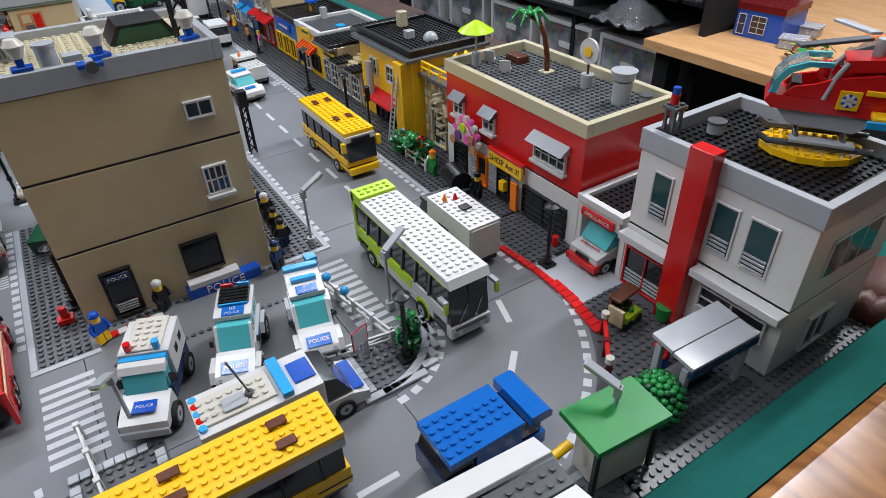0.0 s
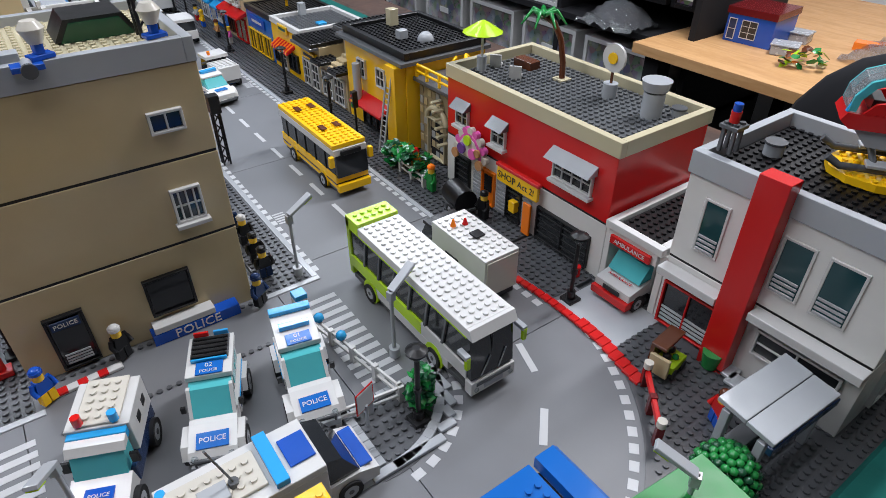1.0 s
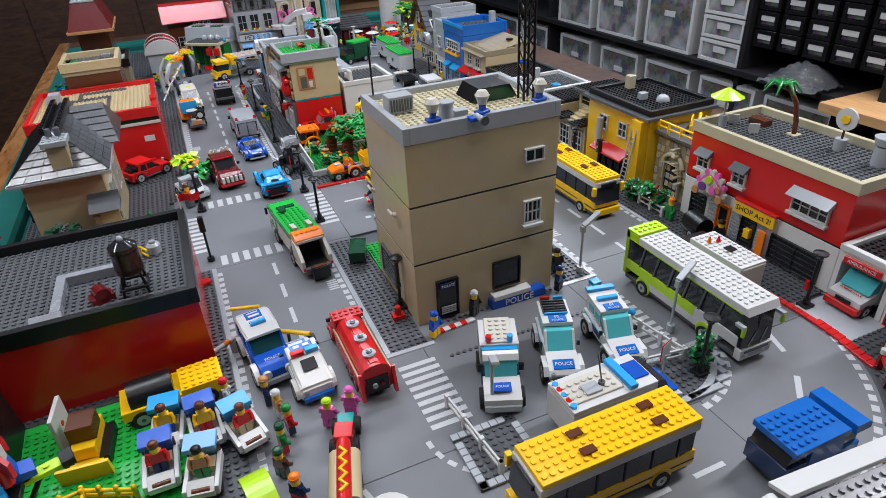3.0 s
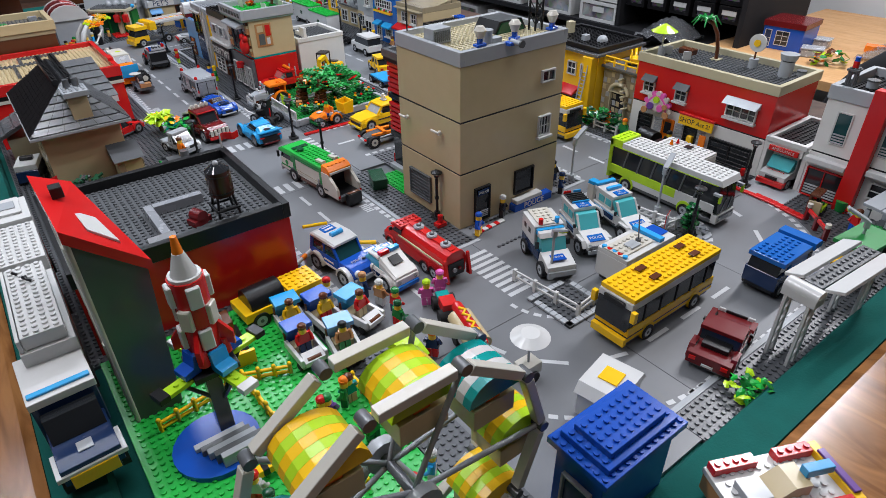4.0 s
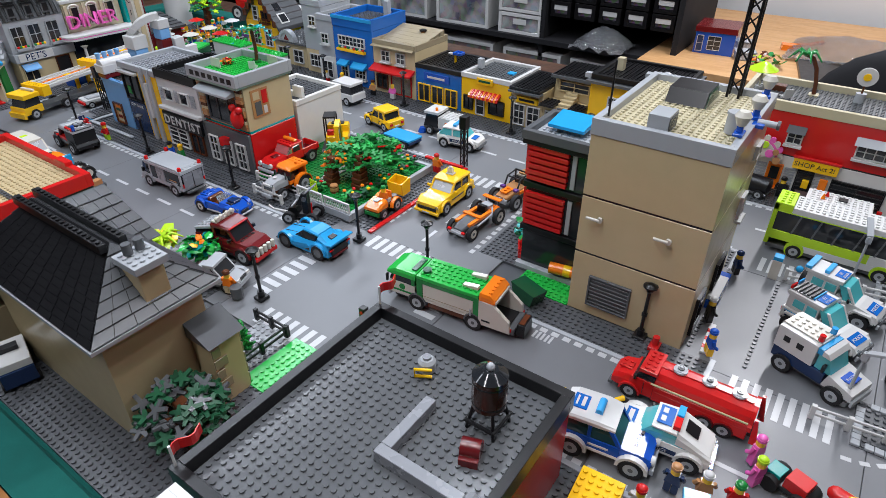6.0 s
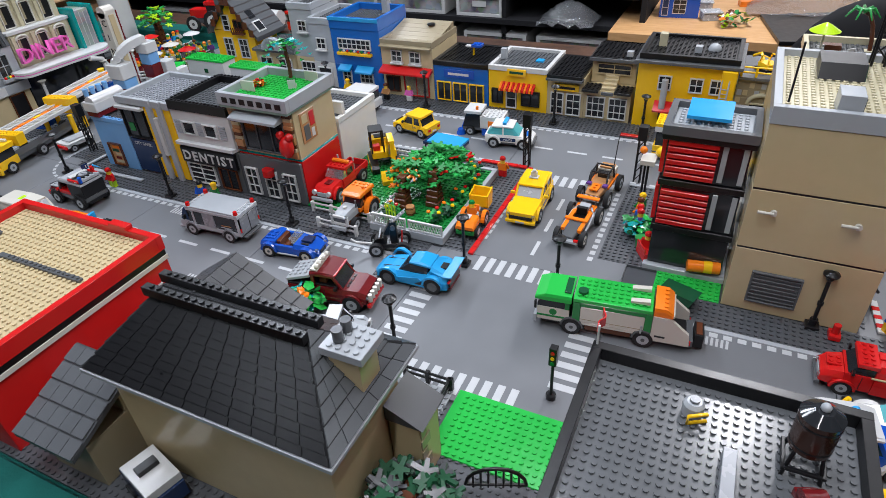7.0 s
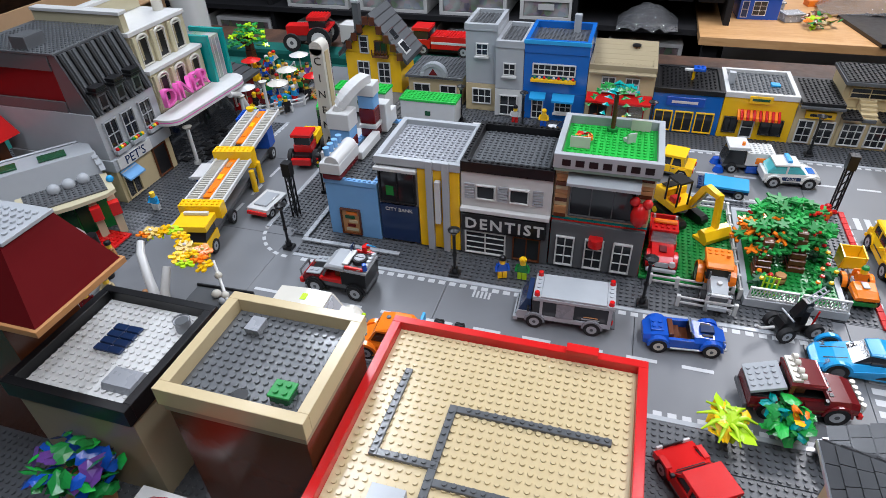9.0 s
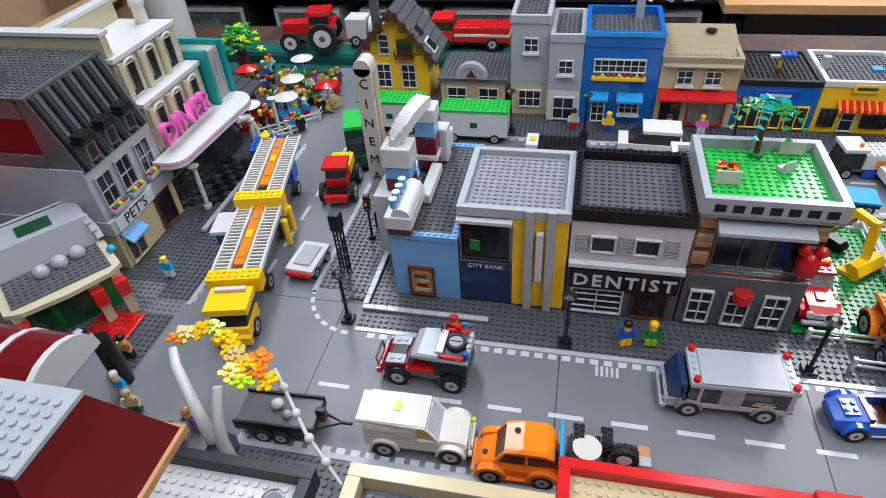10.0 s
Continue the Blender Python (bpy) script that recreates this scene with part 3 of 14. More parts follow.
RZ = 0.2605
floodlight(-0.022, 0.682, RZ, 0)
floodlight(0.036, 0.679, RZ, 20)
floodlight(0.112, 0.684, RZ, 10)
g = Geo().cyl((0, -0.018, 0.004), 0.0035, 0.02, "lgrey", axis="y").box(-0.01, -0.006, 0.0, 0.01, 0.006, 0.004, "blue").cyl((0, -0.020, 0.004), 0.005, 0.003, "dgrey", axis="y")
single("security_camera", g, "grey camera on a blue bracket at the roof edge", "camera", 0.026, 0.672, RZ - 0.004)
g = B(0, 0, 0, 0.030, 0.022, 0.020, "lgrey")
t = thing("air_conditioner", "grey roof air conditioner with a slatted grille", "air conditioner", -0.050, 0.745, 0.2535)
part("housing", g, t)
for i in range(8):
    part("slat", B(0.002 + i * 0.0034, -0.001, 0.003, 0.004 + i * 0.0034, 0.0005, 0.017, "dgrey", b=0.0002), t)
single("roof_vent", Geo().cyl((0, 0, 0), 0.008, 0.02, "lgrey").cyl((0, 0, 0.02), 0.009, 0.003, "lgrey"), "round light grey roof vent", "vent", -0.002, 0.692, 0.2535)
single("roof_vent_box", B(0, 0, 0, 0.016, 0.012, 0.010, "lgrey"), "low light grey roof box", "vent", 0.008, 0.690, 0.2535)
t = thing("skylight", "black framed roof skylight with green glass", "skylight", 0.050, 0.735, 0.2535)
part("base", Geo().prism([(0, 0), (0.062, 0), (0.052, 0.016), (0.010, 0.016)], 0, 0.045, "black"), t)
part("glazing", Geo().prism([(0.004, -0.0006), (0.058, -0.0006), (0.049, 0.0135), (0.013, 0.0135)], -0.0012, 0.0002, "dgreen"), t)
t = thing("lattice_mast", "tall black lattice mast on the roof", "mast", 0.108, 0.712, 0.2535)
for sx, sy in ((0, 0), (1, 0), (0, 1), (1, 1)):
    part("upright", Geo().cyl((sx * 0.013, sy * 0.013, 0), 0.0016, 0.13, "black", 8), t)
for i in range(7):
    z = 0.008 + i * 0.018
    part("brace", Geo().tube([(0, 0, z), (0.013, 0, z + 0.015)], 0.001, "black", 6).tube([(0.013, 0, z), (0, 0, z + 0.015)], 0.001, "black", 6)
         .tube([(0, 0, z), (0, 0.013, z + 0.015)], 0.001, "black", 6).tube([(0.013, 0.013, z), (0.013, 0, z + 0.015)], 0.001, "black", 6), t)
part("head", B(-0.004, -0.004, 0.13, 0.017, 0.017, 0.145, "black"), t)
single("aerial", Geo().cyl((0, 0, 0), 0.0012, 0.06, "black", 6), "thin black roof aerial", "aerial", -0.048, 0.81, RZ)

# ---- building with red slats north of the police station ----
rs = thing("slatted_building", "narrow black and grey building with red slatted shutters", "building")
wallbox(rs, -0.020, 0.8225, 0.0, 0.062, 0.925, 0.008, "lgrey", "plinth")
wallbox(rs, -0.012, 0.828, 0.008, 0.058, 0.920, 0.062, "glass", "storey", "glazed ground floor")
wallbox(rs, -0.016, 0.825, 0.062, 0.060, 0.923, 0.071, "black", "band")
wallbox(rs, -0.012, 0.828, 0.071, 0.058, 0.920, 0.128, "glass", "storey", "dark glazed storey")
wallbox(rs, -0.016, 0.825, 0.128, 0.060, 0.923, 0.137, "black", "band")
wallbox(rs, -0.012, 0.828, 0.137, 0.058, 0.920, 0.190, "glass", "storey", "dark glazed storey")
wallbox(rs, -0.020, 0.8235, 0.190, 0.062, 0.926, 0.197, "black", "band")
flat_roof(rs, -0.022, 0.8232, 0.064, 0.927, 0.197, 0.012, "dgrey", "lgrey")
for zb in (0.074, 0.141):
    for i in range(6):
        part("red_slat", B(-0.0185, 0.862, zb + i * 0.0085, -0.0125, 0.918, zb + 0.0060 + i * 0.0085, "red"), rs)
    for i in range(4):
        part("red_slat", B(-0.008 + i * 0.017, 0.9205, zb, 0.004 + i * 0.017, 0.9255, zb + 0.048, "red"), rs)
    part("mullion", B(-0.0150, 0.830, zb, -0.0125, 0.836, zb + 0.050, "lgrey").box(-0.0150, 0.852, zb, -0.0125, 0.858, zb + 0.050, "lgrey"), rs)
part("rooflight", Geo().prism([(0.004, 0.209), (0.046, 0.209), (0.046, 0.219), (0.004, 0.213)], 0.856, 0.905, "azure"), rs, "sky-blue roof panel")

# ---- red shop ----
FX = 0.440
rb = thing("red_shop", "two-storey red and white plastic corner shop with cream roof edge", "building")
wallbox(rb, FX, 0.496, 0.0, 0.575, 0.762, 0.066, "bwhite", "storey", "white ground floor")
part("joint", B(FX + 0.0006, 0.4966, 0.0655, 0.5744, 0.7614, 0.0685, "black", b=0.0001), rb)
wallbox(rb, FX, 0.496, 0.068, 0.575, 0.762, 0.140, "red", "storey", "red upper storey")
flat_roof(rb, FX - 0.002, 0.494, 0.577, 0.764, 0.140, 0.016, "cream", "dgrey", w=0.008, drop=0.011)
w = opening(rb, "w", FX, 0.520, 0.088, 0.574, 0.112, "white", "glass", (4, 2), sill=True)
part("awning", Geo().prism([(0, 0.112), (-0.014, 0.112), (0, 0.122)], 0.517, 0.578, "lgrey").turn(Matrix.Translation((FX - 0.0005, 0, 0))), w, "light grey awning")
for y in (0.650, 0.718):
    w = opening(rb, "w", FX, y, 0.088, y + 0.024, 0.112, "white", "glass", (2, 2), sill=True)
    part("awning", Geo().prism([(0, 0.110), (-0.012, 0.110), (0, 0.120)], y - 0.002, y + 0.026, "dgrey").turn(Matrix.Translation((FX - 0.0005, 0, 0))), w, "dark grey awning")
d = opening(rb, "w", FX, 0.664, 0.004, 0.688, 0.050, "orange", "orange", (1, 1), "door", lab="orange shop door")
part("door_window", B(FX - 0.0028, 0.669, 0.022, FX - 0.002, 0.683, 0.044, "glass"), d)
opening(rb, "w", FX, 0.712, 0.004, 0.742, 0.048, "black", "glass", (1, 6), "shop_window", lab="dark slatted window")
opening(rb, "w", FX, 0.616, 0.004, 0.642, 0.048, "black", "glass", (1, 6), "shop_window", lab="dark slatted window")
opening(rb, "w", FX, 0.512, 0.004, 0.590, 0.044, "black", "glass", (2, 5), "roller_door", lab="dark glazed shutter")
for y in (0.645, 0.690, 0.600):
    for i in range(9):
        part("stone_band", B(FX - 0.0016, y, 0.003 + i * 0.005, FX - 0.0002, y + 0.016, 0.0068 + i * 0.005, "lgrey", b=0.0003), rb)
sg = part("shop_sign", B(FX - 0.010, 0.585, 0.052, FX - 0.006, 0.652, 0.072, "yellow").box(FX - 0.011, 0.583, 0.070, FX - 0.005, 0.654, 0.074, "red")
          .box(FX - 0.006, 0.590, 0.056, FX - 0.0003, 0.594, 0.066, "red").box(FX - 0.006, 0.640, 0.056, FX - 0.0003, 0.644, 0.066, "red"), rb, "yellow hanging sign with dark writing")
words(sg, "SHOP", 0.012, pose(FX - 0.0103, 0.635, 0.061) @ UP_W, "black", 0.0002)
words(sg, "Act 2!", 0.011, pose(FX - 0.0103, 0.603, 0.061) @ UP_W, "black", 0.0002)
cake = part("flower_sign", Geo().prism([(0.700 + 0.027 * math.cos(math.pi * k / 14), 0.060 + 0.034 * math.sin(math.pi * k / 14)) for k in range(15)], FX - 0.013, FX - 0.007, "ivory", "x"), rb, "rounded pastel shop sign")
part("band", Geo().prism([(0.700 + 0.023 * math.cos(math.pi * k / 14), 0.062 + 0.029 * math.sin(math.pi * k / 14)) for k in range(15)], FX - 0.0142, FX - 0.0132, "pink", "x"), cake)
part("inner", Geo().prism([(0.700 + 0.019 * math.cos(math.pi * k / 14), 0.063 + 0.024 * math.sin(math.pi * k / 14)) for k in range(15)], FX - 0.0154, FX - 0.0144, "ivory", "x"), cake)
for i in range(9):
    a = math.pi * (i + 0.5) / 9
    part("scallop", Geo().cyl((FX - 0.0135, 0.700 + 0.027 * math.cos(a), 0.060 + 0.034 * math.sin(a)), 0.0048, 0.006, ("ivory", "pink")[i % 2], 10, axis="x"), cake)
for yy, zz, rr_, m_ in ((0.677, 0.060, 0.0062, "nougat"), (0.723, 0.060, 0.0062, "nougat"), (0.681, 0.074, 0.005, "nougat"), (0.700, 0.084, 0.0062, "lime"), (0.690, 0.070, 0.0068, "pink"), (0.711, 0.070, 0.0068, "purple")):
    part("disc", Geo().cyl((FX - 0.0185, yy, zz), rr_, 0.003, m_, 12, axis="x"), cake)
part("stem", B(FX - 0.007, 0.696, 0.056, FX - 0.0004, 0.704, 0.064, "ivory"), cake)

# roof of the red shop
t = thing("parasol", "lime green parasol on a thin pole", "parasol", 0.475, 0.742, 0.145)
part("pole", Geo().cyl((0, 0, 0), 0.0016, 0.05, "ivory", 8).cyl((0, 0, 0), 0.006, 0.018, "lgrey"), t)
part("canopy", Geo().cyl((0, 0, 0.046), 0.024, 0.010, "lime", 12, r2=0.008, cap=False).cyl((0, 0, 0.056), 0.008, 0.003, "lime", 12, r2=0.002).cyl((0, 0, 0.0455), 0.024, 0.0006, "lime", 12), t)
for xx, yy in ((0.500, 0.735), (0.492, 0.690)):
    single("roof_chair", Geo().prism([(0, 0), (0.014, 0), (0.014, 0.003), (0.004, 0.004), (0.001, 0.016), (-0.002, 0.016)], 0, 0.014, "white"), "white plastic lounge chair on the roof", "chair", xx, yy, 0.145, 40, "roof chairs")
single("planter", B(0, 0, 0, 0.016, 0.03, 0.010, "brown"), "brown planter box with flowers", "planter", 0.520, 0.705, 0.145)
t = thing("palm_tree", "small palm with a curved brown trunk", "tree", 0.530, 0.662, 0.145)
part("trunk", Geo().tube([(0, 0, 0), (0.001, 0.002, 0.02), (0.000, 0.008, 0.045), (-0.004, 0.017, 0.062), (-0.010, 0.028, 0.068)], 0.0035, "brown", 8).box(-0.008, -0.008, 0, 0.008, 0.008, 0.003, "cream"), t)
gl = Geo()
for i in range(7):
    a = i * 0.9
    c, s_ = math.cos(a), math.sin(a)
    gl.tube([(-0.010, 0.028, 0.068), (-0.010 + 0.014 * c, 0.028 + 0.014 * s_, 0.074), (-0.010 + 0.026 * c, 0.028 + 0.026 * s_, 0.060)], 0.004, "green", 5, 0.001)
part("frond_crown", gl, t)
t = thing("satellite_dish", "white round dish on a dark pole", "dish", 0.535, 0.595, 0.145)
part("pole", Geo().cyl((0, 0, 0), 0.0016, 0.045, "brown", 8).cyl((0, 0, 0), 0.008, 0.016, "lgrey"), t)
part("dish", Geo().cyl((-0.002, 0, 0.043), 0.015, 0.003, "white", 18, axis="x").cyl((-0.004, 0, 0.043), 0.006, 0.002, "yellow", 10, axis="x"), t)
t = thing("chimney", "tall round light grey roof chimney", "chimney", 0.530, 0.535, 0.145)
part("shaft", Geo().cyl((0, 0, 0), 0.011, 0.026, "lgrey", 16), t)
part("cap", Geo().cyl((0, 0, 0.028), 0.0125, 0.010, "lgrey", 16, r2=0.015), t)
part("collar", Geo().cyl((0, 0, 0.026), 0.009, 0.002, "dgrey", 16), t)
single("roof_vent", Geo().cyl((0, 0, 0), 0.007, 0.008, "lgrey").cyl((0, 0, 0.008), 0.008, 0.002, "dgrey"), "short grey roof vent", "vent", 0.552, 0.518, 0.145)

# ---- fire station with ambulance bay ----
fs = thing("fire_station", "white two-storey fire and ambulance station with red pillar", "building")
WX = 0.440
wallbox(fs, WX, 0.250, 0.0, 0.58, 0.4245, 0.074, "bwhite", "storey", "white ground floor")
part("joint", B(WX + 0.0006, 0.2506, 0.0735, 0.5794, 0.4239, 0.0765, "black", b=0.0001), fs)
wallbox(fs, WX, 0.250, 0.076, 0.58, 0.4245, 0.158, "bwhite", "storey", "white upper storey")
flat_roof(fs, WX - 0.002, 0.248, 0.582, 0.4265, 0.158, 0.020, "lgrey", "black", drop=0.013)
part("pillar", B(WX - 0.016, 0.340, 0.0, WX - 0.0003, 0.364, 0.188, "red"), fs, "tall red pillar")
part("canopy_edge", B(WX - 0.014, 0.250, 0.066, WX - 0.0003, 0.338, 0.074, "white"), fs)
part("canopy_edge", B(WX - 0.014, 0.366, 0.060, WX - 0.0003, 0.4245, 0.068, "white"), fs)
for y0, y1 in ((0.277, 0.304), (0.313, 0.338), (0.382, 0.405)):
    w = opening(fs, "w", WX, y0, 0.092, y1, 0.143, "white", "daqua", (1, 1), lab="tall dark window", depth=0.0016)
    for i in range(4):
        part("slat", B(WX - 0.0025, y0 + 0.003, 0.095 + i * 0.0042, WX - 0.0013, y1 - 0.003, 0.0972 + i * 0.0042, "lgrey", b=0.0002), w)
d = opening(fs, "w", WX, 0.366, 0.002, 0.420, 0.050, "red", "glass", (2, 1), "door", lab="red framed double door")
for i in range(4):
    part("slat", B(WX - 0.0028, 0.369, 0.006 + i * 0.0045, WX - 0.0014, 0.417, 0.0085 + i * 0.0045, "lgrey", b=0.0002), d)
opening(fs, "w", WX, 0.262, 0.030, 0.330, 0.056, "white", "glass", (2, 2), lab="wide white window")
opening(fs, "s", 0.250, 0.47, 0.095, 0.55, 0.135, "white", "daqua", (3, 1), depth=0.0016)
opening(fs, "s", 0.250, 0.48, 0.01, 0.52, 0.05, "white", "glass", (2, 1))
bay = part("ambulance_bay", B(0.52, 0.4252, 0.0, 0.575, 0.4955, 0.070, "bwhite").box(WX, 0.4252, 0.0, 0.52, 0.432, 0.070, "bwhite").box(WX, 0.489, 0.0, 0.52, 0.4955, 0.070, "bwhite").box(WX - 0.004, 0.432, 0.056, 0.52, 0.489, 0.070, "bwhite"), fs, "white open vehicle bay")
flat_roof(fs, WX - 0.006, 0.4272, 0.575, 0.4935, 0.070, 0.008, "white", "black", drop=0.005, nm="bay_roof")
sg = part("bay_sign", B(WX - 0.008, 0.437, 0.057, WX - 0.0045, 0.484, 0.066, "red"), fs, "red sign with white writing")
words(sg, "AMBULANCE", 0.0062, pose(WX - 0.0083, 0.4605, 0.0615) @ UP_W, "white", 0.0002)
pl = part("apron", B(0.375, 0.415, 0.0, WX - 0.0003, 0.492, 0.0022, "lgrey"), fs, "light grey tiled apron")

# ---- row of shops on the far side ----


def shop(nm, lab, y0, y1, h, wall, rim, deck, x0=FX, x1=0.57, z0=0.0, floors=None, drop=0.006):
    t = thing(nm, lab, "building", group="row of shops")
    fl = floors or [h - 0.010]
    z = z0
    for i, f in enumerate(fl):
        wallbox(t, x0, y0 + 0.0005, z, x1, y1 - 0.0005, f, wall if isinstance(wall, str) else wall[i], "storey")
        z = f
    flat_roof(t, x0 - 0.002, y0 + 0.0003, x1, y1 - 0.0003, z, h - z, rim, deck, drop=drop)
    return t


yb = shop("yellow_shop", "tall yellow plastic shop with black tiled roof", 0.856, 1.028, 0.142, "yellow", "black", "black", x1=0.575)
part("roof_ledge", B(FX - 0.012, 0.850, 0.126, 0.58, 1.034, 0.1315, "dgrey"), yb)
for y in (0.965, 0.91, 0.875):
    opening(yb, "w", FX, y, 0.076, y + 0.024, 0.104, "white", "glass", (2, 2))
part("awning", Geo().prism([(0, 0.055), (-0.02, 0.042), (-0.02, 0.039), (0, 0.048)], 0.90, 0.99, "red").turn(Matrix.Translation((FX - 0.0005, 0, 0))), yb, "red awning")
opening(yb, "w", FX, 0.90, 0.003, 0.98, 0.038, "black", "glass", (4, 1), "shop_window")
part("porch", B(FX - 0.018, 0.858, 0.0, FX - 0.0004, 0.882, 0.125, "yellow"), yb)
part("pipe", Geo().cyl((FX - 0.012, 0.975, 0.045), 0.006, 0.055, "lgrey"), yb)
single("roof_chimney", B(0, 0, 0, 0.014, 0.014, 0.024, "cream"), "square cream roof chimney", "chimney", 0.500, 0.99, 0.137)
single("roof_vent", B(0, 0, 0, 0.014, 0.012, 0.012, "lgrey"), "light grey roof vent", "vent", 0.475, 0.925, 0.137)
single("roof_dome", Geo().ball((0, 0, 0), 0.012, "lgrey", 12, 8), "light grey roof dome", "dome", 0.505, 0.905, 0.137)
t = thing("ladder", "grey ladder leaning on the yellow shop", "ladder", FX - 0.036, 0.868, 0.0)
for s_ in (0, 0.012):
    part("rail", Geo().tube([(0, s_, 0), (0.020, s_, 0.115)], 0.0014, "lgrey", 6), t)
for i in range(15):
    part("rung", Geo().tube([(0.0014 * i + 0.001, 0, 0.004 + i * 0.0075), (0.0014 * i + 0.001, 0.012, 0.004 + i * 0.0075)], 0.0009, "lgrey", 5), t)

cas = thing("stone_yard", "tan stone yard with arch and yellow digger on top", "building", group="row of shops")
wallbox(cas, FX + 0.02, 0.767, 0.0, 0.57, 0.855, 0.105, "dtan", "storey", "dark tan stone wall")
for i in range(9):
    for k in range(7):
        if (i * 5 + k * 3) % 4 != 1:
            part("stone", B(FX + 0.0185, 0.769 + i * 0.0095, 0.004 + k * 0.014, FX + 0.0199, 0.777 + i * 0.0095, 0.014 + k * 0.014, ("tan", "lgrey", "dtan")[(i + k) % 3], b=0.0003), cas)
opening(cas, "w", FX + 0.02, 0.79, 0.004, 0.83, 0.062, "cream", "dark", (1, 1), "archway", depth=0.006)
for i in range(6):
    part("step", B(FX + 0.002, 0.784 + i * 0.003, 0.035 + i * 0.011, FX + 0.018, 0.790 + i * 0.003, 0.038 + i * 0.011, "cream"), cas)
part("deck", B(FX + 0.01, 0.766, 0.105, 0.575, 0.856, 0.110, "dgrey"), cas)
for yy in (0.772, 0.800, 0.828, 0.852):
    part("yellow_post", Geo().cyl((FX + 0.014, yy, 0.1103), 0.0022, 0.018, "yellow", 8), cas)
part("yellow_rail", Geo().tube([(FX + 0.014, 0.770, 0.127), (FX + 0.014, 0.854, 0.127)], 0.0018, "yellow", 6), cas)
part("yellow_rail", Geo().tube([(FX + 0.014, 0.770, 0.118), (FX + 0.014, 0.854, 0.118)], 0.0018, "yellow", 6), cas)
part("arch_head", Geo().tube([(FX + 0.016, 0.810 + 0.022 * math.cos(math.pi * k / 10), 0.060 + 0.018 * math.sin(math.pi * k / 10)) for k in range(11)], 0.004, "cream", 8), cas)

bs = thing("shop_row_tan", "tan shop with black studded roof", "building", group="row of shops")
wallbox(bs, FX, 1.125, 0.0, 0.57, 1.2, 0.082, "tan", "storey")
part("roof", B(FX - 0.014, 1.1272, 0.0823, 0.556, 1.1988, 0.0885, "black").studs(FX - 0.013, 1.128, 0.0885, 15, 8, "black"), bs, "black studded roof")
part("eave", B(FX - 0.018, 1.1262, 0.0775, FX - 0.0004, 1.1995, 0.0820, "dgrey"), bs)
opening(bs, "w", FX, 1.165, 0.004, 1.192, 0.05, "white", "glass", (2, 3))
opening(bs, "w", FX, 1.130, 0.004, 1.160, 0.05, "white", "glass", (2, 3))
part("sign", B(FX - 0.006, 1.135, 0.055, FX - 0.0004, 1.185, 0.068, "yellow"), bs, "yellow sign with dark bars")
part("bar", B(FX - 0.0066, 1.142, 0.059, FX - 0.006, 1.178, 0.064, "black"), bs)
br = thing("shop_row_brown", "tan two-level shop with black studded roofs", "building", group="row of shops")
wallbox(br, FX, 1.034, 0.0, 0.57, 1.1245, 0.062, "tan", "storey")
wallbox(br, FX + 0.045, 1.036, 0.062, 0.57, 1.1225, 0.108, "tan", "storey")
for y0_, ny in ((1.0325, 4), (1.0945, 4)):
    part("awning_roof", B(FX - 0.018, y0_, 0.0622, FX + 0.022, y0_ + ny * S, 0.0670, "black").studs(FX - 0.018, y0_, 0.0670, 5, ny, "black"), br, "black studded awning roof")
for k in range(4):
    part("step", B(FX + 0.004 + k * 0.010, 1.0660, 0.0622 + k * 0.0048, FX + 0.0445, 1.0930, 0.0668 + k * 0.0048, "tan"), br)
part("grille", B(FX - 0.004, 1.068, 0.054, FX - 0.0004, 1.091, 0.060, "dgrey"), br)
part("roof", B(FX + 0.030, 1.0315, 0.1083, 0.574, 1.1268, 0.1150, "dgrey").box(FX + 0.033, 1.0340, 0.1153, 0.572, 1.1245, 0.1165, "black").studs(FX + 0.035, 1.0360, 0.1165, 12, 11, "black"), br, "black studded roof with grey edge")
part("roof_vent", B(FX + 0.040, 1.046, 0.1182, FX + 0.052, 1.058, 0.128, "lgrey"), br)
opening(br, "w", FX, 1.040, 0.006, 1.075, 0.050, "white", "glass", (3, 3))
opening(br, "w", FX, 1.082, 0.006, 1.118, 0.050, "white", "glass", (3, 3))
opening(br, "w", FX + 0.045, 1.045, 0.080, 1.112, 0.102, "tan", "glass", (2, 2))

ys_ = shop("corner_shop_yellow", "low yellow shop with white parapet", 1.2, 1.328, 0.092, "yellow", "white", "dgrey")
for k in range(14):
    part("awning_slat", Geo().prism([(0, 0.060), (-0.016, 0.050), (-0.017, 0.045), (0, 0.054)], 1.225 + k * 0.0054, 1.2294 + k * 0.0054, ("red", "orange")[k % 2]).turn(Matrix.Translation((FX - 0.0005, 0, 0))), ys_)
part("sign", B(FX - 0.005, 1.245, 0.074, FX - 0.0025, 1.285, 0.088, "yellow"), ys_, "yellow sign with a green bar")
part("bar", B(FX - 0.0057, 1.25, 0.079, FX - 0.005, 1.28, 0.084, "dgreen"), ys_)
opening(ys_, "w", FX, 1.265, 0.004, 1.288, 0.046, "white", "glass", (1, 2), "door")
opening(ys_, "w", FX, 1.215, 0.012, 1.255, 0.044, "black", "glass", (2, 1), "shop_window")
opening(ys_, "w", FX, 1.295, 0.012, 1.320, 0.044, "black", "glass", (2, 1), "shop_window")
bsh = shop("blue_corner_shop", "low blue shop with black roof", 1.328, 1.456, 0.090, "rblue", "black", "black", drop=0.003)
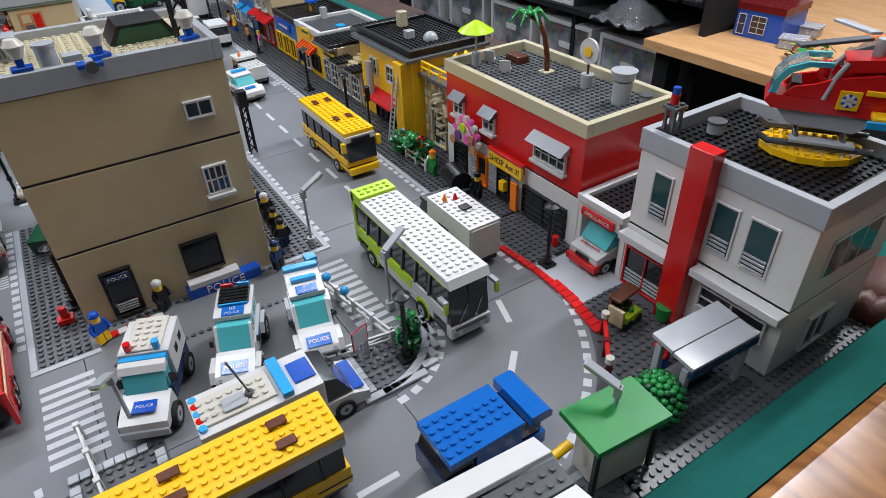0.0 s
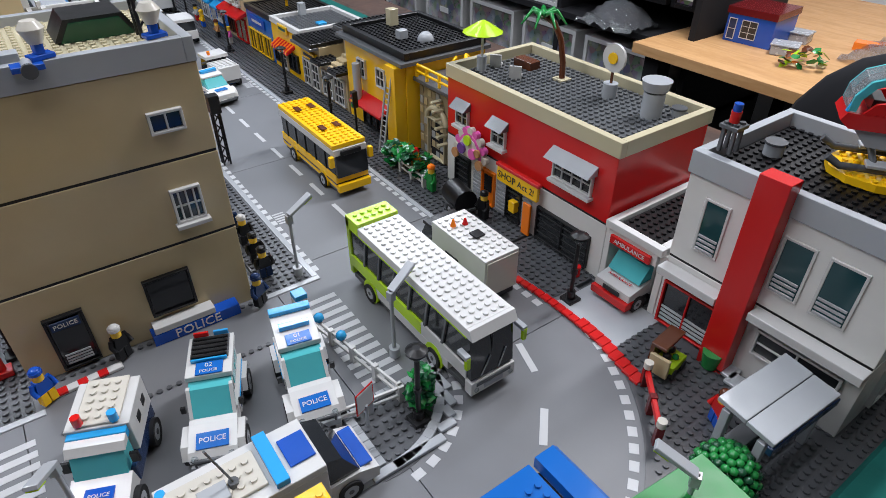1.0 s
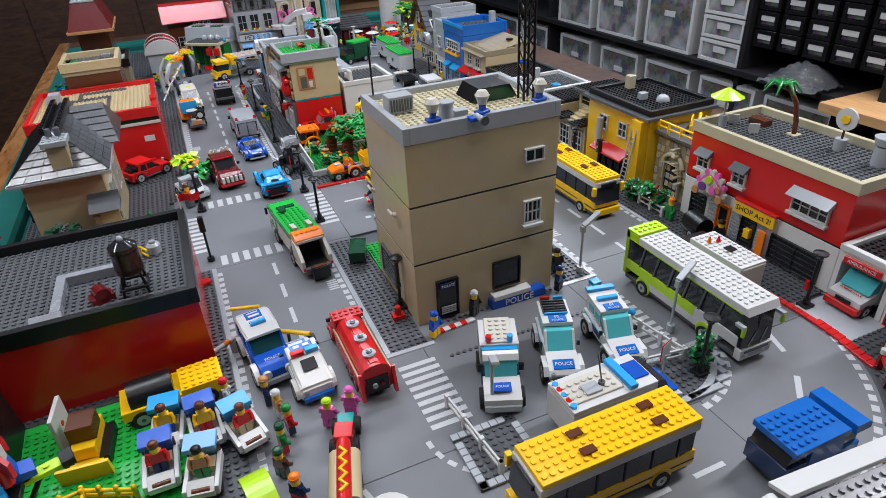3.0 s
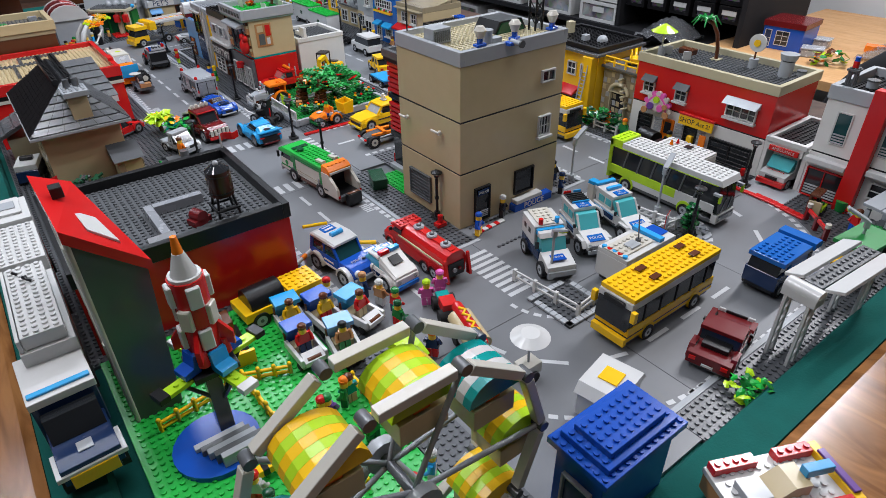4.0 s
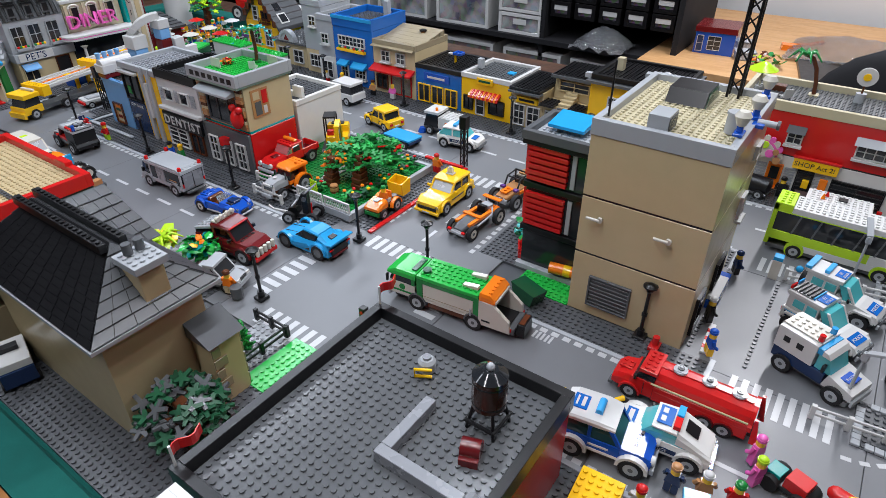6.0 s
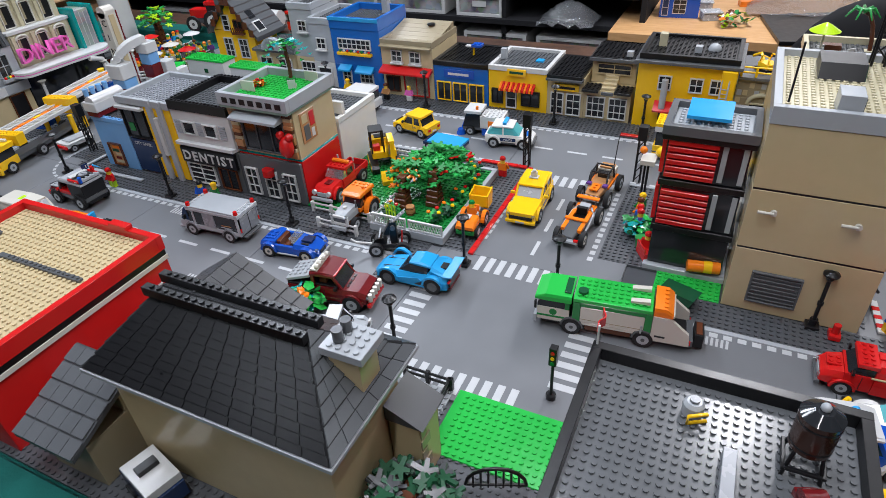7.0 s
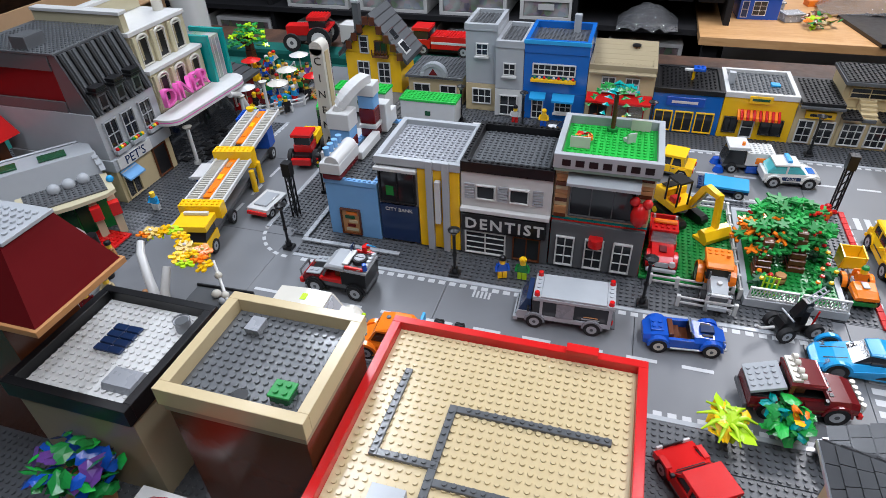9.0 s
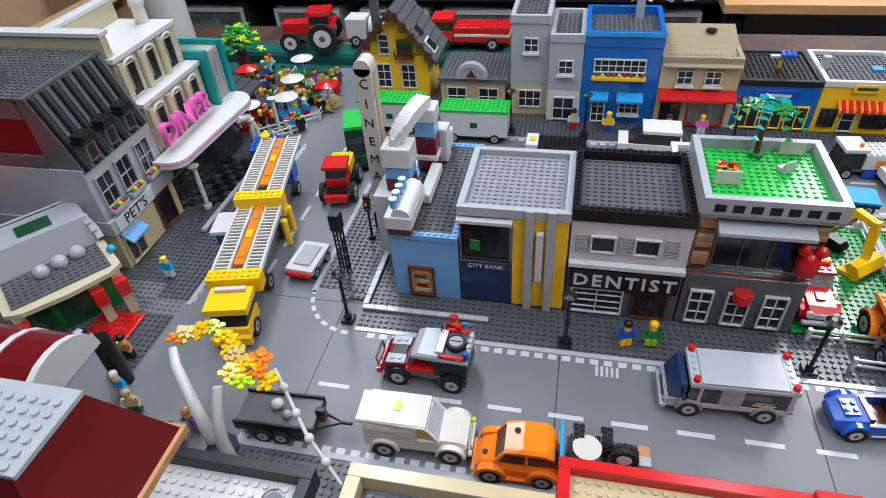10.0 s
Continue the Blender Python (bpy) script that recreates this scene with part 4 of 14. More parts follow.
for y in (1.338, 1.376, 1.414):
    opening(bsh, "w", FX, y, 0.004, y + 0.034, 0.046, "yellow", "glass", (2, 1), "shop_window")
part("sign", B(FX - 0.003, 1.36, 0.056, FX - 0.0004, 1.43, 0.074, "blue"), bsh, "blue sign with pale bars")
part("bar", B(FX - 0.0036, 1.372, 0.062, FX - 0.003, 1.42, 0.067, "white"), bsh)
tb = shop("tan_shop", "tan shop with tiled brown roof and red awning", 1.456, 1.584, 0.126, "tan", "dtan", "dtan", floors=[0.064, 0.112])
for i in range(7):
    part("roof_tile", Geo().prism([(FX - 0.012 + i * 0.018, 0.114 + i * 0.0035), (FX + 0.010 + i * 0.018, 0.118 + i * 0.0035), (FX + 0.010 + i * 0.018, 0.114), (FX - 0.012 + i * 0.018, 0.112)], 1.458, 1.582, "dtan"), tb, "long tan roof tile")
part("awning", Geo().prism([(0, 0.070), (-0.022, 0.060), (-0.022, 0.056), (0, 0.062)], 1.458, 1.582, "red").turn(Matrix.Translation((FX - 0.0005, 0, 0))), tb, "red awning")
opening(tb, "w", FX, 1.485, 0.078, 1.512, 0.104, "white", "glass", (2, 2), sill=True)
opening(tb, "w", FX, 1.530, 0.078, 1.557, 0.104, "white", "glass", (2, 2), sill=True)
opening(tb, "w", FX, 1.468, 0.004, 1.530, 0.052, "red", "clear", (2, 1), "double_door")
opening(tb, "w", FX, 1.540, 0.010, 1.575, 0.046, "brown", "glass", (2, 1), "shop_window")
bb = shop("blue_house", "three-storey bright blue house with white windows", 1.584, 1.712, 0.166, "rblue", "rblue", "dgrey", floors=[0.060, 0.140], drop=0.014)
part("rim_trim", B(FX - 0.004, 1.583, 0.158, FX - 0.0023, 1.713, 0.166, "azure"), bb)
opening(bb, "w", FX, 1.608, 0.096, 1.694, 0.120, "white", "glass", (7, 2), lab="wide window with planters")
part("planter", B(FX - 0.010, 1.606, 0.084, FX - 0.0004, 1.696, 0.090, "yellow"), bb)
for i in range(9):
    part("flower", Geo().ball((FX - 0.006, 1.612 + i * 0.0095, 0.093), 0.0032, ("red", "white", "green")[i % 3], 6, 4), bb)
opening(bb, "w", FX, 1.610, 0.020, 1.645, 0.044, "white", "glass", (3, 2), sill=True)
part("awning", Geo().prism([(0, 0.060), (-0.016, 0.050), (-0.016, 0.046), (0, 0.050)], 1.606, 1.65, "azure").turn(Matrix.Translation((FX - 0.0005, 0, 0))), bb)
opening(bb, "w", FX, 1.668, 0.003, 1.692, 0.048, "white", "glass", (2, 3), "door")
part("awning", Geo().prism([(0, 0.060), (-0.016, 0.052), (-0.016, 0.048), (0, 0.052)], 1.664, 1.696, "azure").turn(Matrix.Translation((FX - 0.0005, 0, 0))), bb)
t = thing("roof_crane_sign", "blue plate on a yellow post on the shop roof", "roof sign", 0.500, 1.385, 0.0865)
part("post", Geo().cyl((0, 0, 0), 0.0028, 0.020, "yellow", 8), t)
part("plate", B(-0.010, -0.020, 0.0203, 0.010, 0.002, 0.026, "blue").studs(-0.008, -0.018, 0.026, 2, 2, "blue"), t)
part("white_arm", B(-0.004, 0.0023, 0.018, 0.004, 0.018, 0.022, "white"), t)
single("roof_chimney", B(-0.007, -0.007, 0, 0.007, 0.007, 0.036, "lgrey"), "tall square light grey roof chimney", "chimney", 0.545, 1.622, 0.152)
single("roof_chimney", Geo().cyl((0, 0, 0), 0.006, 0.012, "nougat", 10).cyl((0, 0, 0.012), 0.009, 0.003, "black", 12), "small brown roof vent with black cap", "chimney", 0.53, 1.50, 0.124)
single("roof_hatch", B(-0.008, -0.008, 0, 0.008, 0.008, 0.004, "azure"), "small azure tile on the roof", "hatch", 0.50, 1.235, 0.0865)
single("roof_chimney", B(-0.006, -0.006, 0, 0.006, 0.006, 0.022, "lgrey"), "short square light grey roof chimney", "chimney", 0.50, 1.315, 0.0865)
gh = thing("grey_house", "tall two-part light grey house with white ground floor", "building", group="row of shops")
wallbox(gh, FX, 1.7125, 0.0, 0.57, 1.770, 0.060, "white", "storey")
wallbox(gh, FX, 1.7125, 0.060, 0.57, 1.770, 0.146, "lgrey", "storey")
wallbox(gh, FX + 0.02, 1.7705, 0.0, 0.57, 1.838, 0.060, "tan", "storey")
wallbox(gh, FX + 0.02, 1.7705, 0.060, 0.57, 1.838, 0.170, "lgrey", "storey")
flat_roof(gh, FX - 0.002, 1.7115, 0.57, 1.7700, 0.146, 0.014, "lgrey", "dgrey")
flat_roof(gh, FX + 0.018, 1.7705, 0.57, 1.840, 0.170, 0.014, "lgrey", "dgrey")
opening(gh, "w", FX, 1.728, 0.090, 1.754, 0.116, "white", "glass", (2, 2), sill=True)
opening(gh, "w", FX + 0.02, 1.790, 0.120, 1.816, 0.146, "white", "glass", (2, 2), sill=True)
opening(gh, "w", FX, 1.722, 0.004, 1.760, 0.048, "white", "glass", (2, 2), "door")
opening(gh, "w", FX + 0.02, 1.782, 0.016, 1.824, 0.05, "white", "glass", (3, 2))

# museum-like low building with a dome, and the yellow house
ml = thing("domed_hall", "low tan hall with grey roof and round gable", "building", group="row of shops")
wallbox(ml, 0.47, 1.850, 0.0, 0.58, 1.972, 0.060, "tan", "storey")
part("roof", B(0.462, 1.846, 0.060, 0.585, 1.976, 0.066, "dgrey").studs(0.464, 1.848, 0.066, 15, 16, "dgrey"), ml)
part("gable", Geo().prism([(1.911 + 0.030 * math.cos(math.pi * k / 16), 0.0662 + 0.030 * math.sin(math.pi * k / 16)) for k in range(17)], 0.459, 0.472, "lgrey", "x"), ml, "light grey round gable")
for k in range(9):
    a = math.pi * (k + 0.5) / 9
    part("arch_stone", B(0.4572, -0.0042, 0.022, 0.4588, 0.0042, 0.030, "lgrey").turn(Matrix.Translation((0, 1.911, 0.0662)) @ Matrix.Rotation(a - math.pi / 2, 4, "X")), ml)
part("emblem", Geo().prism([(1.901, 0.070), (1.921, 0.070), (1.911, 0.084)], 0.4575, 0.4588, "dred", "x"), ml)
opening(ml, "w", 0.47, 1.862, 0.010, 1.90, 0.046, "white", "glass", (2, 2))
opening(ml, "w", 0.47, 1.922, 0.010, 1.96, 0.046, "white", "glass", (2, 2))
yh = thing("yellow_house", "yellow house with steep dark tiled roof and roof windows", "house")
wallbox(yh, 0.512, 2.005, 0.0, 0.60, 2.138, 0.088, "yellow", "storey")
part("gable", Geo().prism([(2.005, 0.0882), (2.138, 0.0882), (2.068, 0.166)], 0.514, 0.598, "yellow", "x"), yh)
for s_, yl, dz in ((-1, 1.985, 0.070), (1, 2.150, 0.078)):
    part("roof_slope", Geo().prism([(yl, dz), (2.068, 0.170), (2.068, 0.178), (yl, dz + 0.008)], 0.500, 0.612, "slate", "x"), yh, "dark tiled roof slope")
    for k in range(7):
        y0_, z0_ = yl + (2.068 - yl) * k / 7, dz + (0.170 - dz) * k / 7
        y1_, z1_ = yl + (2.068 - yl) * (k + 0.95) / 7, dz + (0.170 - dz) * (k + 0.95) / 7
        part("roof_tile", Geo().prism([(y0_, z0_ + 0.0082), (y1_, z1_ + 0.0082), (y1_, z1_ + 0.0092), (y0_, z0_ + 0.0112)], 0.499, 0.613, "dgrey", "x"), yh)
for k in range(9):
    yy = 2.000 + k * 0.015
    part("bargeboard", B(0.4965, yy - 0.007, 0.072 + 0.092 * (1 - abs(yy - 2.068) / 0.075), 0.4988, yy + 0.007, 0.090 + 0.092 * (1 - abs(yy - 2.068) / 0.075), "brown"), yh)
for y0_, z0_ in ((2.030, 0.122), (2.006, 0.096)):
    w = part("roof_window", Geo().prism([(y0_ - 0.012, z0_ - 0.010), (y0_ + 0.008, z0_ + 0.014), (y0_ + 0.005, z0_ + 0.017), (y0_ - 0.015, z0_ - 0.007)], 0.520, 0.550, "white", "x"), yh, "white framed roof window")
    part("pane", Geo().prism([(y0_ - 0.0128, z0_ - 0.0042), (y0_ + 0.0020, z0_ + 0.0135), (y0_ + 0.0010, z0_ + 0.0145), (y0_ - 0.0138, z0_ - 0.0032)], 0.524, 0.546, "glass", "x"), w)
opening(yh, "w", 0.512, 2.078, 0.088, 2.100, 0.128, "white", "glass", (1, 3))
opening(yh, "w", 0.512, 2.034, 0.090, 2.064, 0.118, "brown", "glass", (2, 1))
part("balcony", B(0.500, 2.030, 0.082, 0.5115, 2.068, 0.087, "brown"), yh)
for k in range(6):
    part("baluster", B(0.500, 2.031 + k * 0.007, 0.0872, 0.502, 2.034 + k * 0.007, 0.100, "brown"), yh)
opening(yh, "w", 0.512, 2.030, 0.020, 2.060, 0.070, "white", "glass", (2, 3))
opening(yh, "w", 0.512, 2.080, 0.020, 2.110, 0.070, "white", "glass", (2, 3))
part("chimney", B(0.505, 2.092, 0.13, 0.520, 2.106, 0.198, "dgrey").box(0.503, 2.090, 0.1982, 0.522, 2.108, 0.204, "lgrey"), yh)

# ---- bank, dentist and corner block ----
NX = -0.045
ci = thing("corner_cinema", "low sky-blue corner cinema with studded grey roof", "building")
wallbox(ci, NX, 1.8405, 0.0, 0.17, 1.925, 0.092, "mblue", "storey", "sky-blue wall")
flat_roof(ci, NX - 0.001, 1.8405, 0.171, 1.926, 0.092, 0.008, "mblue", "dgrey", w=0.008, drop=0.004, rim_studs=True)
opening(ci, "w", NX, 1.872, 0.004, 1.905, 0.050, "brown", "nougat", (1, 1), "poster_case", lab="brown framed poster case")
for k, m_ in enumerate(("cream", "dred", "tan", "dgreen", "orange")):
    part("poster_bar", B(NX - 0.0022, 1.878 + (k % 2) * 0.004, 0.010 + k * 0.0075, NX - 0.0013, 1.898 - (k % 3) * 0.003, 0.015 + k * 0.0075, m_, b=0.0001), ci)
part("wing", B(0.028, 1.9265, 0.0, 0.125, 1.966, 0.099, "white"), ci, "white corner wing")
for nm_, x0_, y0_, x1_, y1_, stack in (
        ("parapet_tower", 0.040, 1.916, 0.070, 1.950, (("dred", 0.100), ("mblue", 0.118), ("white", 0.136), ("", 0.164))),
        ("parapet_tower", 0.094, 1.894, 0.118, 1.921, (("dred", 0.100), ("white", 0.116), ("dred", 0.124), ("mblue", 0.150), ("white", 0.172), ("", 0.192))),
        ("parapet_tower", 0.120, 1.886, 0.140, 1.906, (("white", 0.100), ("", 0.150))),
        ("parapet_wall", 0.020, 1.889, 0.0925, 1.899, (("white", 0.100), ("", 0.114))),
        ("parapet_wall", 0.141, 1.889, 0.171, 1.899, (("white", 0.100), ("", 0.126))),
        ("low_parapet", -0.050, 1.895, 0.018, 1.924, (("dred", 0.100), ("white", 0.110), ("", 0.128)))):
    for (m_, z0_), (_, z1_) in zip(stack, stack[1:]):
        e_ = 0.002 if m_ == "white" else 0.0
        part(nm_, B(x0_ - e_, y0_ - e_, z0_ + 0.0002, x1_ + e_, y1_ + e_, z1_, m_, b=0.0012), ci)
part("parapet_cap", Geo().cyl((-0.050, 1.9055, 0.1270), 0.0120, 0.066, "white", 14, axis="x"), ci, "rounded white parapet cap")
sweep = [(0.055 + 0.051 * (1 - math.cos(q_ * math.pi / 16)), 1.938 - 0.030 * q_ / 8, 0.164 + 0.034 * math.sin(q_ * math.pi / 16)) for q_ in range(9)]
for p0, p1 in zip(sweep, sweep[1:]):
    d_ = Vector(p1) - Vector(p0)
    part("arch_segment", B(-0.0008, -0.0100, -0.0070, d_.length + 0.0008, 0.0100, 0.0070, "white").turn(Matrix.Translation(p0) @ d_.to_track_quat("X", "Z").to_matrix().to_4x4()), ci, "white curved arch")
for k in range(4):
    part("crown_knob", Geo().cyl((-0.044 + k * 0.014, 1.914, 0.138), 0.0042, 0.012, "mblue", 10, r2=0.005), ci)
sg = part("cinema_sign", B(0.088, 1.968, 0.030, 0.112, 1.990, 0.245, "ivory").cyl((0.088, 1.979, 0.245), 0.011, 0.024, "ivory", 18, axis="x").box(0.094, 1.9665, 0.060, 0.106, 1.9678, 0.240, "tan"), ci, "tall rounded cream cinema sign")
part("sign_edge", B(0.1122, 1.970, 0.05, 0.117, 1.988, 0.245, "dred"), ci, "dark red sign edge")
for i, ch in enumerate("CINEMA"):
    words(ci, ch, 0.018, pose(0.0876, 1.979, 0.225 - i * 0.027) @ UP_W, "black", 0.0003, "letter")
part("sign_foot", B(0.084, 1.967, 0.002, 0.116, 1.992, 0.0297, "dred"), ci)
bk = thing("bank", "grey, dark blue and yellow bank with a stepped roof edge", "building")
wallbox(bk, NX + 0.004, 1.7125, 0.0, 0.085, 1.8395, 0.136, "lgrey", "storey")
flat_roof(bk, NX - 0.002, 1.7122, 0.086, 1.8398, 0.136, 0.012, "lgrey", "mgrey", drop=0.008)
part("dark_front", B(NX, 1.778, 0.004, NX + 0.0038, 1.838, 0.068, "dblue"), bk, "dark blue glossy front")
words(bk, "CITY BANK", 0.0085, pose(NX - 0.0004, 1.808, 0.060) @ UP_W, "white", 0.0002)
opening(bk, "w", NX + 0.002, 1.780, 0.072, 1.836, 0.126, "black", "glass", (2, 1), "shop_window")
part("ledge", B(NX - 0.008, 1.776, 0.128, NX + 0.003, 1.840, 0.133, "white"), bk)
part("poster", B(NX - 0.0005, 1.814, 0.084, NX + 0.0006, 1.826, 0.100, "green"), bk)
part("yellow_panel", B(NX, 1.714, 0.002, NX + 0.0038, 1.776, 0.136, "yellow"), bk)
for y in (1.733, 1.757):
    part("pilaster", B(NX - 0.006, y - 0.005, 0.0, NX - 0.0003, y + 0.005, 0.150, "lgrey"), bk)
part("white_tube", B(NX - 0.008, 1.741, 0.050, NX - 0.0003, 1.749, 0.120, "white"), bk)
de = thing("dentist_office", "white and grey dentist office with black sign and roof", "building")
wallbox(de, NX, 1.5845, 0.0, 0.082, 1.7115, 0.078, "dgrey", "storey")
wallbox(de, NX, 1.5845, 0.078, 0.082, 1.7115, 0.140, "white", "storey")
flat_roof(de, NX - 0.002, 1.5842, 0.082, 1.7118, 0.140, 0.016, "black", "dgrey", drop=0.012, rim_studs=True)
part("canopy", B(NX - 0.009, 1.5848, 0.079, NX - 0.0003, 1.7112, 0.085, "white"), de)
sg = part("sign_board", B(NX - 0.006, 1.588, 0.046, NX - 0.0003, 1.709, 0.074, "black"), de, "black board with white letters")
words(sg, "DENTIST", 0.0245, pose(NX - 0.0064, 1.648, 0.0585) @ UP_W, "white", 0.0004, space=1.24, bold=0.0005)
for y in (1.615, 1.662):
    opening(de, "w", NX, y, 0.098, y + 0.028, 0.122, "white", "glass", (1, 1))
for y in (1.596, 1.645, 1.692):
    for i in range(6):
        part("shutter_slat", B(NX - 0.0018, y, 0.098 + i * 0.0042, NX - 0.0003, y + 0.014, 0.1012 + i * 0.0042, "lgrey", b=0.0002), de)
opening(de, "w", NX, 1.645, 0.004, 1.706, 0.044, "white", "glass", (2, 4), "shop_window", lab="white multi-pane window")
opening(de, "w", NX, 1.595, 0.003, 1.635, 0.044, "brown", "glass", (2, 1), "door")
en = thing("garden_roof_shop", "end building with brick front and green roof garden", "building")
wallbox(en, NX + 0.006, 1.4565, 0.0, 0.066, 1.5835, 0.079, "red", "storey", "red ground floor")
part("front", B(NX, 1.4575, 0.002, NX + 0.0055, 1.5825, 0.077, "dgrey"), en, "dark grey front")
wallbox(en, NX + 0.006, 1.4565, 0.079, 0.066, 1.5835, 0.083, "teal", "band")
wallbox(en, NX + 0.006, 1.4565, 0.083, 0.066, 1.5835, 0.162, "tan", "storey", "tan upper storey")
for k, y0 in enumerate((1.4585, 1.565)):
    for i in range(12):
        part("brick", B(NX + 0.002 - (i % 3) * 0.0008, y0, 0.085 + i * 0.0062, NX + 0.0057, y0 + 0.016, 0.0908 + i * 0.0062, ("nougat", "brown", "tan", "nougat")[(i * 7 + k) % 4], b=0.0003), en)
opening(en, "w", NX + 0.006, 1.476, 0.088, 1.562, 0.154, "dgrey", "glass", (3, 1), "shop_window", lab="wide dark window")
part("canopy", Geo().prism([(NX + 0.005, 0.146), (NX - 0.018, 0.146), (NX - 0.018, 0.150), (NX + 0.005, 0.157)], 1.474, 1.566, "lgrey"), en)
part("ledge", B(NX - 0.009, 1.4535, 0.1622, 0.070, 1.5845, 0.1662, "sand"), en, "sand green ledge")
flat_roof(en, NX - 0.010, 1.452, 0.072, 1.586, 0.1665, 0.020, "lgrey", "bgreen", drop=0.012)
for i in range(7):
    part("vent_slot", B(NX - 0.0107, 1.462 + i * 0.017, 0.171, NX - 0.0101, 1.473 + i * 0.017, 0.180, "black"), en)
for y in (1.470, 1.508, 1.548):
    opening(en, "w", NX, y, 0.006, y + 0.026, 0.056, "white", "glass", (2, 3), "door")
part("mailbox", Geo().cyl((NX - 0.006, 1.520, 0.050), 0.010, 0.012, "red"), en)
part("lobster", Geo().ball((NX - 0.006, 1.470, 0.108), 0.012, "red", 10, 6, 1.5).ball((NX - 0.006, 1.478, 0.128), 0.007, "red", 8, 5).ball((NX - 0.006, 1.462, 0.126), 0.007, "red", 8, 5), en, "red lobster ornament")
pm = part("mural", B(-0.026, 1.4552, 0.104, 0.012, 1.4562, 0.154, "nougat"), en, "painted panel in red and brown")
part("patch", B(-0.020, 1.4545, 0.108, -0.006, 1.4551, 0.132, "dgrey"), pm)
part("patch", B(-0.003, 1.4545, 0.126, 0.009, 1.4551, 0.150, "red"), pm)
part("patch", B(-0.022, 1.4545, 0.136, -0.008, 1.4551, 0.150, "tan"), pm)
part("patch", B(-0.002, 1.4545, 0.108, 0.006, 1.4551, 0.122, "white"), pm)
wb = thing("white_hall", "plain white building behind the row", "building")
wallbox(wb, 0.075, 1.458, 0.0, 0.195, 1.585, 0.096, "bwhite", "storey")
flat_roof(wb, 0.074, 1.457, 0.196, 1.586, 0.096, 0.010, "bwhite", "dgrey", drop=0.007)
for i, (y0_, y1_, h_) in enumerate(((1.458, 1.482, 0.022), (1.482, 1.505, 0.010), (1.556, 1.585, 0.014))):
    part("parapet_step", B(0.0915, y0_ + 0.0003, 0.1062, 0.099, y1_, 0.106 + h_, "bwhite"), wb)
for i in range(3):
    part("back_wall", B(0.092, 1.5855 + i * 0.085, 0.0, 0.15, 1.6695 + i * 0.085, 0.09, "lgrey"), wb)

# ---- near side: red-rimmed, tan, white and slated roofs ----
rr = thing("red_hall", "large red hall with a tan roof edged in red", "building")
wallbox(rr, -0.56, 1.4555, 0.0, -0.322, 1.706, 0.100, "red", "storey", "glossy red wall")
part("white_stripe", B(-0.5615, 1.4535, 0.086, -0.3205, 1.4552, 0.092, "ivory", b=0.0002), rr)
part("dark_band", B(-0.5605, 1.4543, 0.0922, -0.3215, 1.4553, 0.0998, "black", b=0.0002), rr)
part("sign", B(-0.36, 1.4545, 0.05, -0.34, 1.4553, 0.062, "white"), rr, "small white sign")
flat_roof(rr, -0.562, 1.4535, -0.320, 1.708, 0.100, 0.020, "red", "tan", drop=0.010, w=0.009)
part("raised_edge", B(-0.331, 1.50, 0.1201, -0.3202, 1.53, 0.126, "red"), rr)
for a in ((-0.479, 1.668, -0.381, 1.675), (-0.479, 1.615, -0.472, 1.668), (-0.517, 1.615, -0.479, 1.622), (-0.472, 1.615, -0.412, 1.622), (-0.419, 1.480, -0.412, 1.615), (-0.494, 1.521, -0.487, 1.615)):
    gw = B(a[0], a[1], 0.1105, a[2], a[3], 0.1140, "dgrey")
    gw.studs(a[0], a[1], 0.1140, max(1, int((a[2] - a[0]) / S)), max(1, int((a[3] - a[1]) / S)), "dgrey", r=0.0022)
    part("roof_strip", gw, rr, "dark grey studded strip")
single("roof_hatch", Geo().prism([(0, 0), (0.03, 0), (0.03, 0.02), (0.008, 0.020), (0, 0.008)], 0, 0.028, "lgrey"), "light grey sloped roof hatch", "hatch", -0.542, 1.628, 0.110)
tn = thing("brown_hall", "brown building with a tan parapet and dark roof", "building")
wallbox(tn, -0.503, 1.714, 0.0, -0.387, 1.843, 0.150, "brown", "storey", "dark brown wall")
part("band", B(-0.505, 1.7122, 0.146, -0.385, 1.8448, 0.1545, "dtan"), tn)
flat_roof(tn, -0.507, 1.710, -0.382, 1.847, 0.155, 0.020, "tan", "dgrey", drop=0.014, w=0.010)
single("green_box", B(0, 0, 0, 0.016, 0.018, 0.008, "dgreen").box(-0.001, -0.001, 0.0082, 0.017, 0.019, 0.0105, "leaf").studs(0, 0.001, 0.0105, 2, 2, "leaf"), "small dark green roof box", "box", -0.485, 1.735, 0.161)
single("roof_pot", Geo().cyl((0, 0, 0), 0.006, 0.004, "black", 12).cyl((0, 0, 0.004), 0.0045, 0.006, "black", 12, r2=0.0075), "small black pot on the roof", "pot", -0.492, 1.775, 0.161)
single("grey_box", Geo().prism([(0, 0), (0.014, 0), (0.016, 0.009), (-0.002, 0.009)], 0, 0.014, "mgrey"), "small grey tapered roof box", "box", -0.42, 1.80, 0.161)
wr = thing("black_rim_building", "building with white studded roof and black parapet", "building")
wallbox(wr, -0.508, 1.888, 0.0, -0.378, 2.018, 0.118, "dtan", "storey")
flat_roof(wr, -0.513, 1.884, -0.372, 2.022, 0.118, 0.020, "black", "white", drop=0.012, w=0.009)
t = thing("solar_panel", "dark blue tiled solar panel on the roof", "solar panel", -0.43, 1.945, 0.1275)
